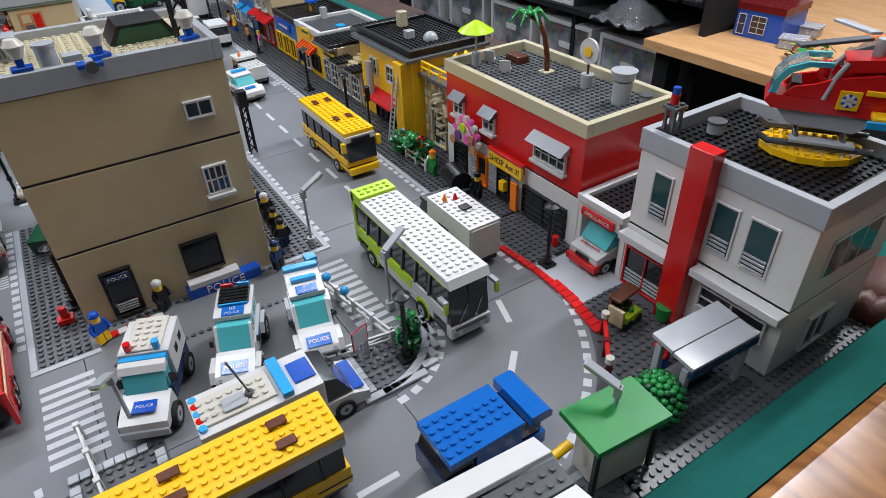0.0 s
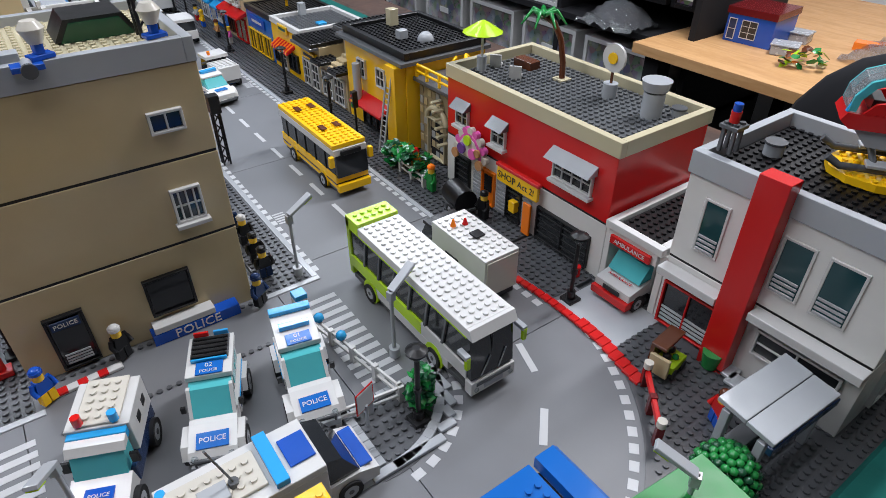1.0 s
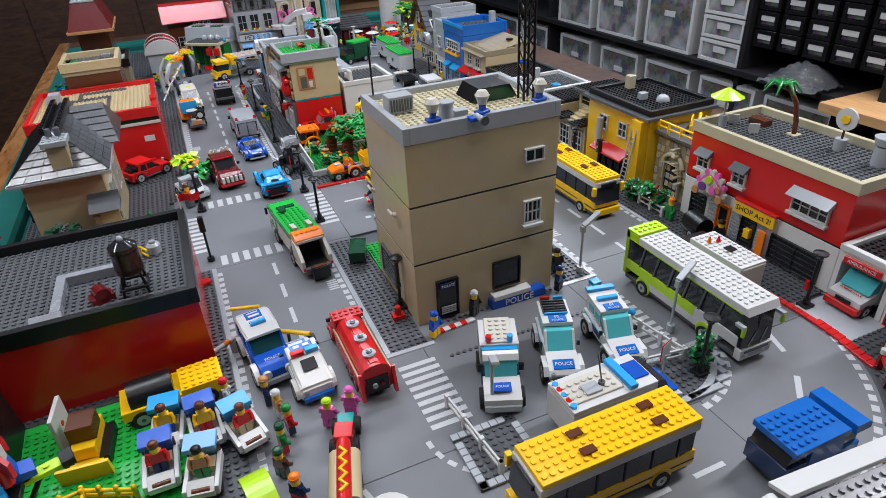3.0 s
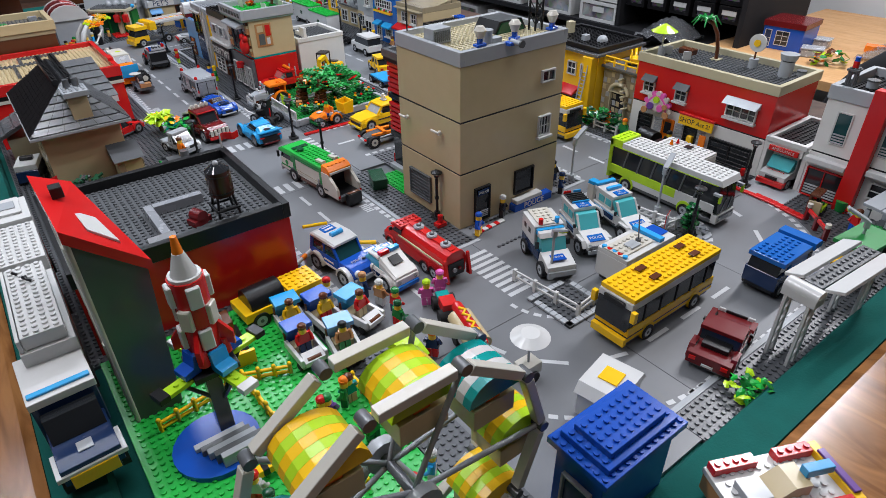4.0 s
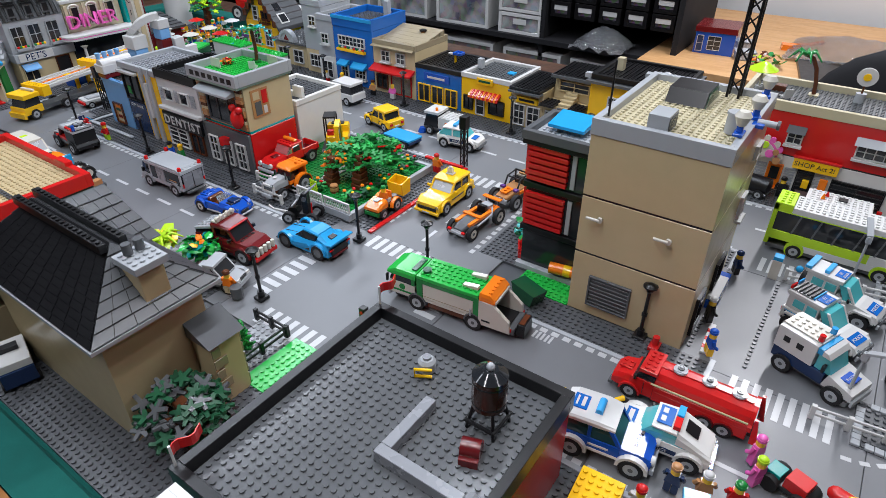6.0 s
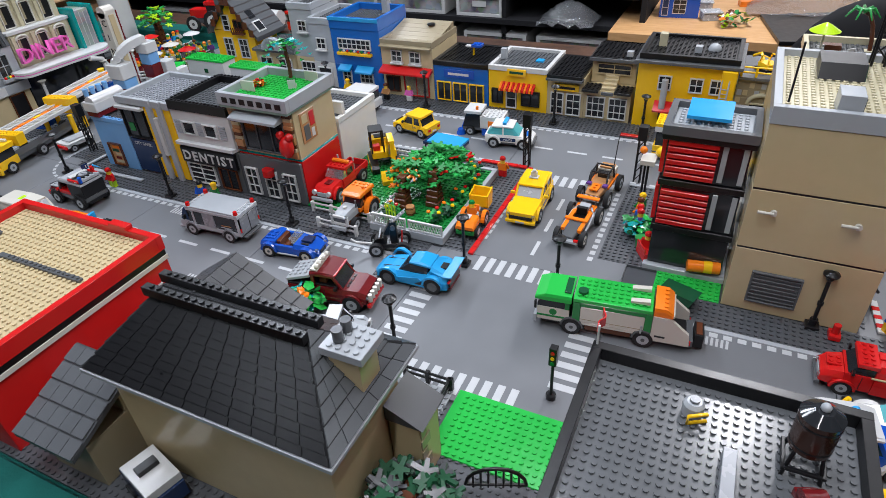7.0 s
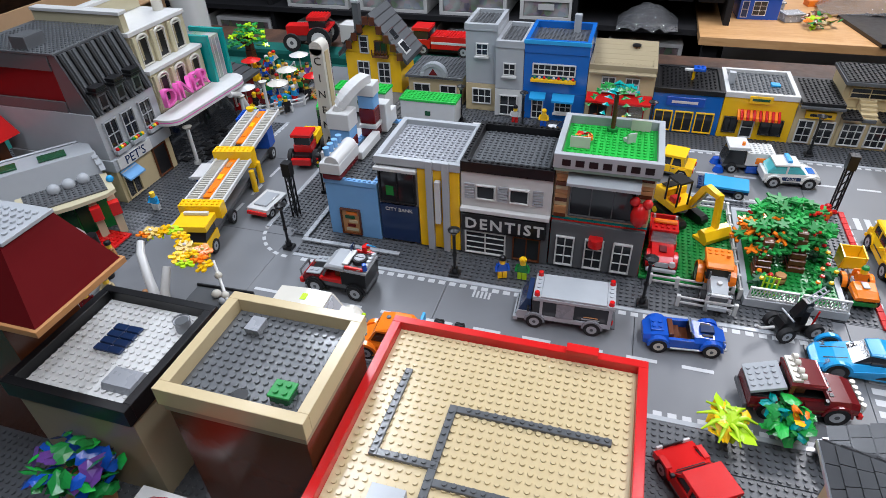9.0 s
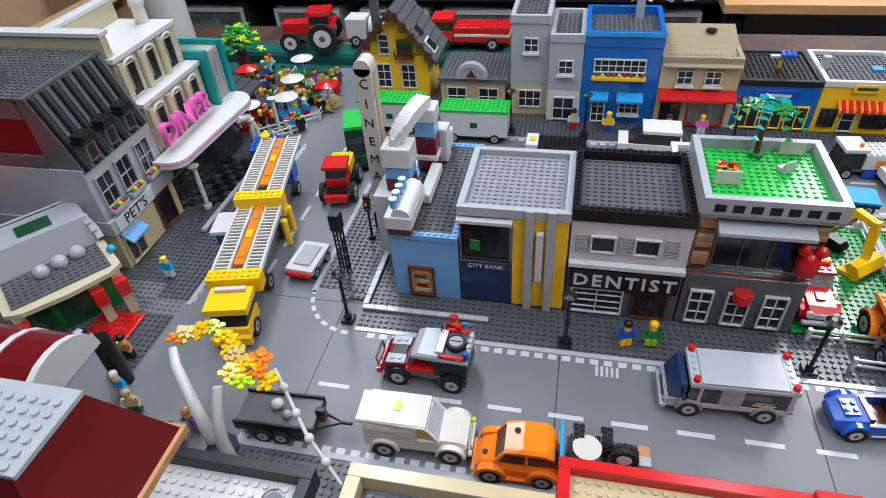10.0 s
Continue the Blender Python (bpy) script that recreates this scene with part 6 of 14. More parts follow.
# police vehicles
def police_suv(x, y, rz, lab, rack=False, number="01"):
    p = [("chassis", bx(-0.047, 0.047, 0.032, 0.010, 0.016, "dgrey")),
         ("body", bx(-0.048, 0.006, 0.038, 0.016, 0.031, "white"), "white body"),
         ("bonnet", sl([(0.0062, 0.016), (0.049, 0.016), (0.050, 0.021), (0.046, 0.026), (0.024, 0.031), (0.0062, 0.031)], 0.036, "white"), "white bonnet"),
         ("bonnet_plate", sl([(0.032, 0.0291), (0.045, 0.0263), (0.0454, 0.0276), (0.0324, 0.0304)], 0.024, "rblue")),
         ("windscreen", sl([(0.004, 0.0312), (0.0185, 0.0312), (0.006, 0.0505), (-0.006, 0.0505)], 0.0325, "aqua"), "aqua clear windscreen"),
         ("cabin", bx(-0.046, -0.0062, 0.032, 0.0312, 0.051, "white")),
         ("side_window", bx(-0.038, -0.024, 0.0335, 0.036, 0.047, "aqua")), ("side_window", bx(-0.021, -0.008, 0.0335, 0.036, 0.047, "aqua")),
         ("roof", bx(-0.048, -0.002, 0.036, 0.0513, 0.0565, "white"), "white roof"),
         ("roof_plate", B(-0.016, -0.010, 0.0567, -0.0025, 0.011, 0.0578, "rblue"), "blue plate with white writing"),
         ("side_stripe", B(-0.044, -0.0193, 0.019, 0.004, 0.0193, 0.027, "dblue")),
         ("stripe_trim", B(-0.044, -0.0195, 0.0275, 0.004, 0.0195, 0.0285, "azure")),
         ("front_bar", Geo().tube([(0.051, -0.013, 0.013), (0.053, -0.013, 0.023), (0.053, 0.013, 0.023), (0.051, 0.013, 0.013)], 0.0016, "dgrey", 6)),
         ("bumper", bx(0.0502, 0.053, 0.034, 0.010, 0.0165, "lgrey")),
         ("steering_seat", bx(-0.002, 0.004, 0.022, 0.0313, 0.040, "dgrey"))]
    for s_ in (-1, 1):
        p.append(("pillar", Geo().prism([(0.0160, 0.0312), (0.0190, 0.0312), (0.0062, 0.0512), (0.0030, 0.0512)], s_ * 0.0162 - 0.0014, s_ * 0.0162 + 0.0014, "white")))
        p.append(("headlight", Geo().cyl((0.0488, s_ * 0.0135, 0.0225), 0.0026, 0.003, "clear", 8, axis="x")))
        p.append(("mirror", B(0.010, s_ * 0.022 - 0.002, 0.033, 0.013, s_ * 0.022 + 0.002, 0.039, "black")))
        p.append(("tail_light", B(-0.0495, s_ * 0.015 - 0.002, 0.022, -0.048, s_ * 0.015 + 0.002, 0.028, "tred")))
    if rack:
        p.append(("rack", B(-0.046, -0.015, 0.0567, -0.019, 0.015, 0.0582, "dgrey")))
        for k in range(5):
            p.append(("rack_bar", B(-0.043 + k * 0.0052, -0.014, 0.0583, -0.0405 + k * 0.0052, 0.014, 0.0605, "black")))
        p.append(("light_bar", B(-0.0185, -0.014, 0.0567, -0.0165, 0.014, 0.0600, "azure")))
        p.append(("rear_light", B(-0.0485, 0.002, 0.0567, -0.0463, 0.014, 0.062, "tblue")))
        p.append(("rear_light", B(-0.0485, -0.014, 0.0567, -0.0463, -0.002, 0.062, "tred")))
    else:
        p.append(("spoiler", B(-0.051, -0.018, 0.0567, -0.043, 0.018, 0.061, "azure"), "azure rear spoiler"))
        p.append(("light_bar", B(-0.028, -0.013, 0.0567, -0.022, 0.013, 0.0615, "tblue")))
        p.append(("spare_wheel", Geo().cyl((-0.054, 0, 0.030), 0.011, 0.006, "tyre", 16, axis="x").cyl((-0.0545, 0, 0.030), 0.005, 0.007, "lgrey", 10, axis="x")))
    for s_ in (-1, 1):
        for xx in (-0.031, 0.031):
            p.append(("wheel_arch", sl([(xx - 0.016, 0.018), (xx - 0.010, 0.0275), (xx + 0.010, 0.0275), (xx + 0.016, 0.018), (xx + 0.0135, 0.018), (xx + 0.0085, 0.0248), (xx - 0.0085, 0.0248), (xx - 0.0135, 0.018)], 0.006, "white", s_ * 0.0205)))
    t = vehicle("police_car", lab, "car", x, y, rz, p, [(-0.031, 0.0205, 0.0118), (0.031, 0.0205, 0.0118)], group="police cars in the lot", rim="lgrey", size=0.95)
    words(t, "POLICE", 0.0062, pose(0.0389, 0, 0.0292, 0, 12.2, 0) @ pose(0, 0, 0, 0, 0, 90), "white", 0.0002)
    flat_words(t, "POLICE", 0.0042, -0.0058, 0, 0.0579, 90, "white")
    flat_words(t, number, 0.0062, -0.0118, 0, 0.0579, 90, "white")
    return t


police_suv(0.058, 0.542, -112, "white police off-roader with a black roof rack", True, "02")
police_suv(0.128, 0.532, -103, "white police off-roader with blue roof plates", False, "01")
t = vehicle("police_van", "white prisoner van with box body and blue stripes", "van", -0.020, 0.535, -113, [
    ("chassis", bx(-0.046, 0.044, 0.034, 0.009, 0.015, "dgrey")),
    ("body", bx(-0.048, 0.014, 0.043, 0.015, 0.030, "dblue"), "dark blue lower body"),
    ("box", bx(-0.049, -0.002, 0.044, 0.030, 0.060, "white"), "white box body"),
    ("box_roof", bx(-0.049, -0.004, 0.030, 0.0602, 0.0622, "ivory", True)),
    ("rear_mesh", B(-0.0498, -0.010, 0.036, -0.0491, 0.010, 0.054, "black")),
    ("blue_band", bx(-0.0022, 0.004, 0.040, 0.050, 0.058, "azure")),
    ("cab", sl([(0.0, 0.030), (0.020, 0.030), (0.012, 0.050), (0.0, 0.050)], 0.036, "aqua")),
    ("cab_roof", sl([(0.004, 0.0503), (0.014, 0.0503), (0.010, 0.056), (0.004, 0.057)], 0.040, "white")),
    ("bonnet", sl([(0.014, 0.015), (0.048, 0.015), (0.048, 0.024), (0.018, 0.032)], 0.041, "white")),
    ("bonnet_plate", B(0.026, -0.010, 0.028, 0.040, 0.010, 0.030, "blue")),
    ("bumper", bx(0.048, 0.051, 0.040, 0.009, 0.017, "lgrey")),
    ("beacon", Geo().cyl((-0.006, 0.012, 0.0618), 0.0035, 0.008, "tblue", 8)),
    ("beacon", Geo().cyl((-0.006, -0.012, 0.0618), 0.0035, 0.008, "tred", 8)),
    ("side_window", B(-0.040, -0.0224, 0.042, -0.032, 0.0224, 0.050, "black").box(-0.024, -0.0224, 0.042, -0.016, 0.0224, 0.050, "black")),
    ("mirror", B(0.010, -0.026, 0.034, 0.013, -0.020, 0.044, "black")), ("mirror", B(0.010, 0.020, 0.034, 0.013, 0.026, 0.044, "black"))],
    [(-0.032, 0.0215, 0.0115), (0.030, 0.0215, 0.0115)], size=0.95)
flat_words(t, "POLICE", 0.0045, 0.033, 0, 0.0301, 90, "white")
t = vehicle("police_command_van", "long white police command van with aerial on the roof", "van", 0.060, 0.446, 0, [
    ("chassis", bx(-0.058, 0.064, 0.036, 0.006, 0.013, "black")),
    ("body", bx(-0.062, 0.036, 0.046, 0.013, 0.046, "white"), "white box body"),
    ("roof", bx(-0.062, 0.036, 0.046, 0.0463, 0.052, "white", False), "white smooth roof"),
    ("roof_trim", bx(-0.062, 0.0, 0.030, 0.0522, 0.0545, "ivory", True)),
    ("cab_window", sl([(0.0363, 0.024), (0.060, 0.024), (0.048, 0.046), (0.0363, 0.050)], 0.040, "glass")),
    ("bonnet", sl([(0.0363, 0.008), (0.074, 0.008), (0.074, 0.018), (0.058, 0.0235), (0.0363, 0.0235)], 0.044, "white")),
    ("bonnet_stripe", B(0.061, -0.018, 0.0215, 0.071, 0.018, 0.0236, "blue")),
    ("light_bar", B(0.003, -0.022, 0.0525, 0.012, 0.022, 0.058, "tblue")),
    ("roof_plate", B(0.016, -0.012, 0.0523, 0.034, 0.012, 0.0537, "blue")),
    ("vent", B(-0.040, -0.012, 0.0548, -0.022, 0.002, 0.057, "lgrey")),
    ("aerial", Geo().cyl((-0.018, -0.004, 0.0547), 0.0035, 0.004, "dgrey", 8).tube([(-0.018, -0.004, 0.058), (-0.028, -0.006, 0.098)], 0.0009, "dgrey", 6)),
    ("red_stripe", B(-0.060, -0.0234, 0.020, 0.03, 0.0234, 0.026, "dred"))],
    [(-0.036, 0.0205, 0.0095), (0.050, 0.0205, 0.0095)])
for i in range(5):
    part("roof_light", Geo().cyl((-0.058, -0.016 + i * 0.008, 0.0522), 0.0032, 0.003, ("tblue", "tred")[i % 2], 10), t)

def hull(secs, mat):
    """A body lofted along x. secs: (x, half width, half width on top, bottom z, top z)."""
    vs, n = [], 6
    for x, w, wt, z0, z1 in secs:
        zm = z0 + (z1 - z0) * 0.62
        vs += [(x, -w, z0), (x, -w, zm), (x, -wt, z1), (x, wt, z1), (x, w, zm), (x, w, z0)]
    fs = []
    for k in range(len(secs) - 1):
        for i in range(n):
            j = (i + 1) % n
            fs.append([k * n + i, k * n + j, (k + 1) * n + j, (k + 1) * n + i])
    fs += [list(range(n))[::-1], list(range((len(secs) - 1) * n, len(secs) * n))]
    if secs[0][0] > secs[-1][0]:
        fs = [q[::-1] for q in fs]
    return Geo().add(vs, fs, mat)


def arch(xx, r, thick, yc, w, mat, zc=None, ext=0.0):
    """A wheel arch: half a ring round a wheel of radius r."""
    zc = r if zc is None else zc
    n = 9
    out = [(xx + (r + thick) * math.cos(math.pi * k / n), zc + (r + thick) * math.sin(math.pi * k / n)) for k in range(n + 1)]
    inn = [(xx + r * math.cos(math.pi * k / n), zc + r * math.sin(math.pi * k / n)) for k in range(n, -1, -1)]
    return Geo().prism(out + inn, yc - w / 2, yc + w / 2, mat)


def arches(xs, r, thick, half, w, mat, zc=None):
    return [("wheel_arch", arch(xx, r, thick, s_ * half, w, mat, zc)) for xx in xs for s_ in (-1, 1)]


def sides(nm, f, lab=""):
    """The same part on both flanks; f takes -1 or 1."""
    return [(nm, f(s_), lab) for s_ in (-1, 1)]


# police cars on the avenue
p = [("chassis", bx(-0.045, 0.045, 0.034, 0.008, 0.0135, "dgrey")),
     ("body", hull([(-0.047, 0.0205, 0.0200, 0.0137, 0.0290), (0.0160, 0.0210, 0.0205, 0.0137, 0.0290)], "blue"), "blue body"),
     ("bonnet", hull([(0.0162, 0.0205, 0.0190, 0.0137, 0.0295), (0.0380, 0.0195, 0.0175, 0.0137, 0.0275), (0.0460, 0.0185, 0.0165, 0.0137, 0.0240)], "blue"), "blue bonnet"),
     ("cabin", hull([(0.0165, 0.0190, 0.0185, 0.0292, 0.0300), (0.0040, 0.0190, 0.0165, 0.0292, 0.0465), (-0.0380, 0.0190, 0.0170, 0.0292, 0.0465), (-0.0450, 0.0190, 0.0170, 0.0292, 0.0400)], "daqua"), "dark aqua windows"),
     ("roof", hull([(0.0090, 0.0195, 0.0170, 0.0467, 0.0500), (-0.0060, 0.0205, 0.0185, 0.0467, 0.0530), (-0.0360, 0.0205, 0.0185, 0.0467, 0.0520), (-0.0440, 0.0195, 0.0170, 0.0450, 0.0490)], "white"), "rounded white roof"),
     ("light_bar", Geo().cyl((-0.0100, -0.0090, 0.0545), 0.0038, 0.018, "tblue", 10, axis="y")),
     ("roof_plate", B(-0.0370, -0.0095, 0.0523, -0.0220, 0.0095, 0.0534, "rblue"), "blue plate with pale bars"), ("plate_bar", B(-0.0340, -0.0065, 0.0534, -0.0320, 0.0065, 0.0538, "white", b=0.0001).box(-0.0285, -0.0065, 0.0534, -0.0250, 0.0065, 0.0538, "white", b=0.0001)),
     ("lower_stripe", bx(-0.0465, 0.0160, 0.0426, 0.0137, 0.0175, "bwhite")),
     ("bumper", bx(0.0460, 0.0500, 0.038, 0.0085, 0.0150, "lgrey")),
     ("tow_arm", Geo().tube([(-0.0440, 0.010, 0.0300), (-0.0500, 0.012, 0.0480), (-0.0580, -0.020, 0.0520)], 0.0024, "yellow", 6))]
p += sides("front_light", lambda s_: Geo().cyl((0.0450, s_ * 0.0125, 0.0215), 0.0050, 0.004, "white", 12, axis="x"))
p += sides("pillar", lambda s_: sl([(0.0135, 0.0290), (0.0175, 0.0290), (0.0075, 0.0468), (0.0035, 0.0468)], 0.0028, "blue", s_ * 0.0186))
p += sides("pillar", lambda s_: B(-0.0160, s_ * 0.0186 - 0.0014, 0.0290, -0.0125, s_ * 0.0186 + 0.0014, 0.0468, "blue"))
p += sides("pillar", lambda s_: sl([(-0.0470, 0.0290), (-0.0400, 0.0290), (-0.0370, 0.0468), (-0.0420, 0.0468)], 0.0028, "blue", s_ * 0.0186))
p += sides("side_marking", lambda s_: B(-0.0140, s_ * 0.0210 - 0.0003, 0.0215, 0.0060, s_ * 0.0210 + 0.0006, 0.0240, "white", b=0.0001))
p += arches((-0.029, 0.030), 0.0126, 0.0030, 0.0222, 0.0060, "bwhite", 0.0115)
t = vehicle("police_patrol_car", "blue police four-by-four with white roof and arches", "car", -0.246, 0.692, -82, p, [(-0.029, 0.0220, 0.0118), (0.030, 0.0220, 0.0118)])
words(t, "POLICE", 0.0056, pose(0.0295, 0, 0.0291, 0, 5.3, 0) @ pose(0, 0, 0, 0, 0, 90), "white", 0.0002)
p = [("chassis", bx(-0.045, 0.045, 0.034, 0.006, 0.0115, "dgrey")),
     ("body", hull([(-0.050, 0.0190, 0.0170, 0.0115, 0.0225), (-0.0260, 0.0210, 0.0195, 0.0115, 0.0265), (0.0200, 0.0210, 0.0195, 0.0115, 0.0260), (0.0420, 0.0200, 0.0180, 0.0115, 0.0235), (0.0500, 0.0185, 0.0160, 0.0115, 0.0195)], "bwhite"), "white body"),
     ("cabin", hull([(0.0230, 0.0185, 0.0175, 0.0258, 0.0268), (0.0100, 0.0180, 0.0160, 0.0262, 0.0405), (-0.0120, 0.0185, 0.0165, 0.0265, 0.0405), (-0.0300, 0.0185, 0.0160, 0.0262, 0.0310)], "aqua"), "aqua windows"),
     ("roof", hull([(0.0110, 0.0180, 0.0160, 0.0405, 0.0430), (-0.0140, 0.0190, 0.0170, 0.0405, 0.0450)], "bwhite"), "white roof"),
     ("roof_plate", B(-0.0070, -0.0130, 0.0446, 0.0080, 0.0130, 0.0456, "rblue"), "blue roof plate with pale bars"),
     ("plate_bar", B(0.0000, -0.0095, 0.0456, 0.0050, -0.0020, 0.0460, "white", b=0.0001).box(0.0000, 0.0020, 0.0456, 0.0050, 0.0095, 0.0460, "white", b=0.0001)),
     ("bonnet_plate", B(0.0290, -0.0125, 0.0248, 0.0400, 0.0125, 0.0262, "rblue")), ("plate_bar", B(0.0320, -0.0090, 0.0262, 0.0370, 0.0090, 0.0266, "white", b=0.0001)),
     ("light", B(-0.0155, -0.0160, 0.0452, -0.0085, -0.0010, 0.0505, "tblue")), ("light", B(-0.0155, 0.0010, 0.0452, -0.0085, 0.0160, 0.0505, "tred")),
     ("rear_deck", hull([(-0.0145, 0.0190, 0.0170, 0.0290, 0.0440), (-0.0300, 0.0195, 0.0170, 0.0270, 0.0365), (-0.0480, 0.0190, 0.0160, 0.0225, 0.0265)], "bwhite"), "sloping white rear deck"),
     ("engine_mesh", Geo().box(0, -0.0085, 0, 0.0150, 0.0085, 0.0010, "black").turn(pose(-0.0335, 0, 0.0358, 0, -26, 0)), "black mesh vent"),
     ("rear_bumper", bx(-0.0540, -0.0500, 0.036, 0.0080, 0.0140, "rblue")), ("bumper", bx(0.0500, 0.0535, 0.036, 0.0080, 0.0130, "lgrey"))]
p += sides("side_stripe", lambda s_: B(-0.0180, s_ * 0.0209 - 0.0003, 0.0150, 0.0160, s_ * 0.0209 + 0.0006, 0.0210, "dblue", b=0.0002))
p += sides("tail_light", lambda s_: Geo().cyl((-0.0515, s_ * 0.0135, 0.0190), 0.0026, 0.002, "clear", 8, axis="x"))
p += sides("mirror", lambda s_: B(0.0150, s_ * 0.0220 - 0.0025, 0.0280, 0.0180, s_ * 0.0220 + 0.0025, 0.0320, "black"))
p += arches((-0.031, 0.031), 0.0120, 0.0030, 0.0212, 0.0060, "bwhite", 0.0108)
t = vehicle("police_saloon", "white police car with red and blue lights and mesh vent", "car", -0.210, 0.648, 95, p, [(-0.031, 0.0212, 0.0110), (0.031, 0.0212, 0.0110)], size=0.95)
for s_ in (-1, 1):
    words(t, "POLICE", 0.0048, pose(-0.001, s_ * 0.0216, 0.0180, 90, 0, 180 if s_ > 0 else 0), "white", 0.0002)
p = [("chassis", bx(-0.042, 0.042, 0.034, 0.006, 0.0115, "dgrey")),
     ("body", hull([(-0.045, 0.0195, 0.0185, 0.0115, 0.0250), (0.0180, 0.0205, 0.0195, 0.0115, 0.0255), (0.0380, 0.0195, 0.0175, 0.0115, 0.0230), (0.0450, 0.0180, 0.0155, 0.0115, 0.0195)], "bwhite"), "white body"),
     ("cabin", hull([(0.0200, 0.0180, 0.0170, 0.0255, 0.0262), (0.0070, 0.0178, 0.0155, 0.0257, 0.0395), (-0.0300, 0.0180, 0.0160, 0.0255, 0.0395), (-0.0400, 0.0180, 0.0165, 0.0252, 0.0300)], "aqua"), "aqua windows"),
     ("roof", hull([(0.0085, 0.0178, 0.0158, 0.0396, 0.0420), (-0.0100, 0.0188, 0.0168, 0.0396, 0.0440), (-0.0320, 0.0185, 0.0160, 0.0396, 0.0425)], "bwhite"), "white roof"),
     ("light_bar", B(-0.0120, -0.0140, 0.0438, -0.0050, 0.0140, 0.0485, "tblue")),
     ("bonnet_plate", B(0.0260, -0.0100, 0.0240, 0.0370, 0.0100, 0.0252, "rblue")),
     ("bumper", bx(0.0450, 0.0480, 0.036, 0.0080, 0.0130, "dgrey"))]
p += sides("side_stripe", lambda s_: B(-0.0160, s_ * 0.0204 - 0.0003, 0.0140, 0.0140, s_ * 0.0204 + 0.0006, 0.0205, "dblue", b=0.0002))
p += sides("pillar", lambda s_: B(-0.0120, s_ * 0.0176 - 0.0014, 0.0255, -0.0090, s_ * 0.0176 + 0.0014, 0.0398, "bwhite"))
p += arches((-0.028, 0.028), 0.0112, 0.0028, 0.0205, 0.0055, "bwhite", 0.0103)
t = vehicle("police_hatchback", "white police hatchback with aqua windows", "car", 0.283, 1.222, -83, p, [(-0.028, 0.0205, 0.0103), (0.028, 0.0205, 0.0103)])
for s_ in (-1, 1):
    words(t, "POLICE", 0.0050, pose(-0.001, s_ * 0.0211, 0.0172, 90, 0, 180 if s_ > 0 else 0), "white", 0.0002)

# red tanker
tank = [(-0.0225, 0.0262), (-0.0225, 0.0330), (-0.0195, 0.0350), (-0.0180, 0.0430), (-0.0135, 0.0495), (-0.0065, 0.0525), (0.0065, 0.0525), (0.0135, 0.0495), (0.0180, 0.0430), (0.0195, 0.0350), (0.0225, 0.0330), (0.0225, 0.0262)]
p = [("chassis", bx(-0.076, 0.074, 0.036, 0.008, 0.014, "black")),
     ("side_skirt", bx(-0.080, 0.030, 0.045, 0.011, 0.026, "red"), "smooth red skirt"),
     ("tank", Geo().prism(tank, -0.078, 0.030, "red", "x"), "smooth red tank with rounded top"),
     ("tank_ridge", bx(-0.077, 0.029, 0.010, 0.0526, 0.0545, "red")),
     ("tank_end", Geo().prism([(u * 1.06, 0.026 + (v - 0.026) * 1.05) for u, v in tank], -0.0830, -0.0782, "red", "x"), "red tank rim"),
     ("rear_cabinet", bx(-0.0850, -0.0805, 0.030, 0.012, 0.036, "black")), ("rear_valve", Geo().cyl((-0.0880, 0.004, 0.0240), 0.0035, 0.004, "lgrey", 10, axis="x").cyl((-0.0880, -0.006, 0.0240), 0.0030, 0.004, "dred", 10, axis="x")),
     ("cab", hull([(0.0305, 0.0215, 0.0210, 0.0125, 0.0350), (0.0600, 0.0215, 0.0205, 0.0125, 0.0350)], "red"), "red cab"),
     ("cab_window", hull([(0.0310, 0.0190, 0.0175, 0.0352, 0.0470), (0.0480, 0.0190, 0.0170, 0.0352, 0.0470), (0.0570, 0.0190, 0.0185, 0.0352, 0.0360)], "glass"), "dark cab windows"),
     ("cab_roof", bx(0.0290, 0.0510, 0.042, 0.0472, 0.0530, "red", True), "red studded cab roof"),
     ("bonnet", hull([(0.0602, 0.0205, 0.0175, 0.0125, 0.0330), (0.0760, 0.0200, 0.0160, 0.0125, 0.0300), (0.0830, 0.0180, 0.0130, 0.0125, 0.0240)], "red"), "rounded red bonnet"),
     ("bonnet_rib", bx(0.0620, 0.0780, 0.016, 0.0315, 0.0345, "red", True)),
     ("grille", B(0.0822, -0.0100, 0.0130, 0.0838, 0.0100, 0.0200, "lgrey")), ("bumper", bx(0.0810, 0.0865, 0.040, 0.0075, 0.0120, "dgrey"))]
p += sides("hose", lambda s_: Geo().tube([(0.034, s_ * 0.0222, 0.0362), (0.020, s_ * 0.0212, 0.0358), (-0.078, s_ * 0.0212, 0.0358)], 0.0014, "tan", 6), "tan hose along the tank")
p += sides("rear_frame", lambda s_: Geo().prism([(-0.0940, 0.0100), (-0.0850, 0.0100), (-0.0832, 0.0470), (-0.0870, 0.0470)], s_ * 0.0215 - 0.0020, s_ * 0.0215 + 0.0020, "red"), "red rear plate")
p += sides("headlight", lambda s_: Geo().cyl((0.0815, s_ * 0.0145, 0.0185), 0.0028, 0.003, "clear", 10, axis="x"))
p += sides("door_seam", lambda s_: B(0.0420, s_ * 0.0214 - 0.0003, 0.0140, 0.0427, s_ * 0.0214 + 0.0005, 0.0340, "black", b=0.0001))
p += sides("mirror", lambda s_: B(0.0520, s_ * 0.0240 - 0.0030, 0.0370, 0.0550, s_ * 0.0240 + 0.0030, 0.0430, "black"))
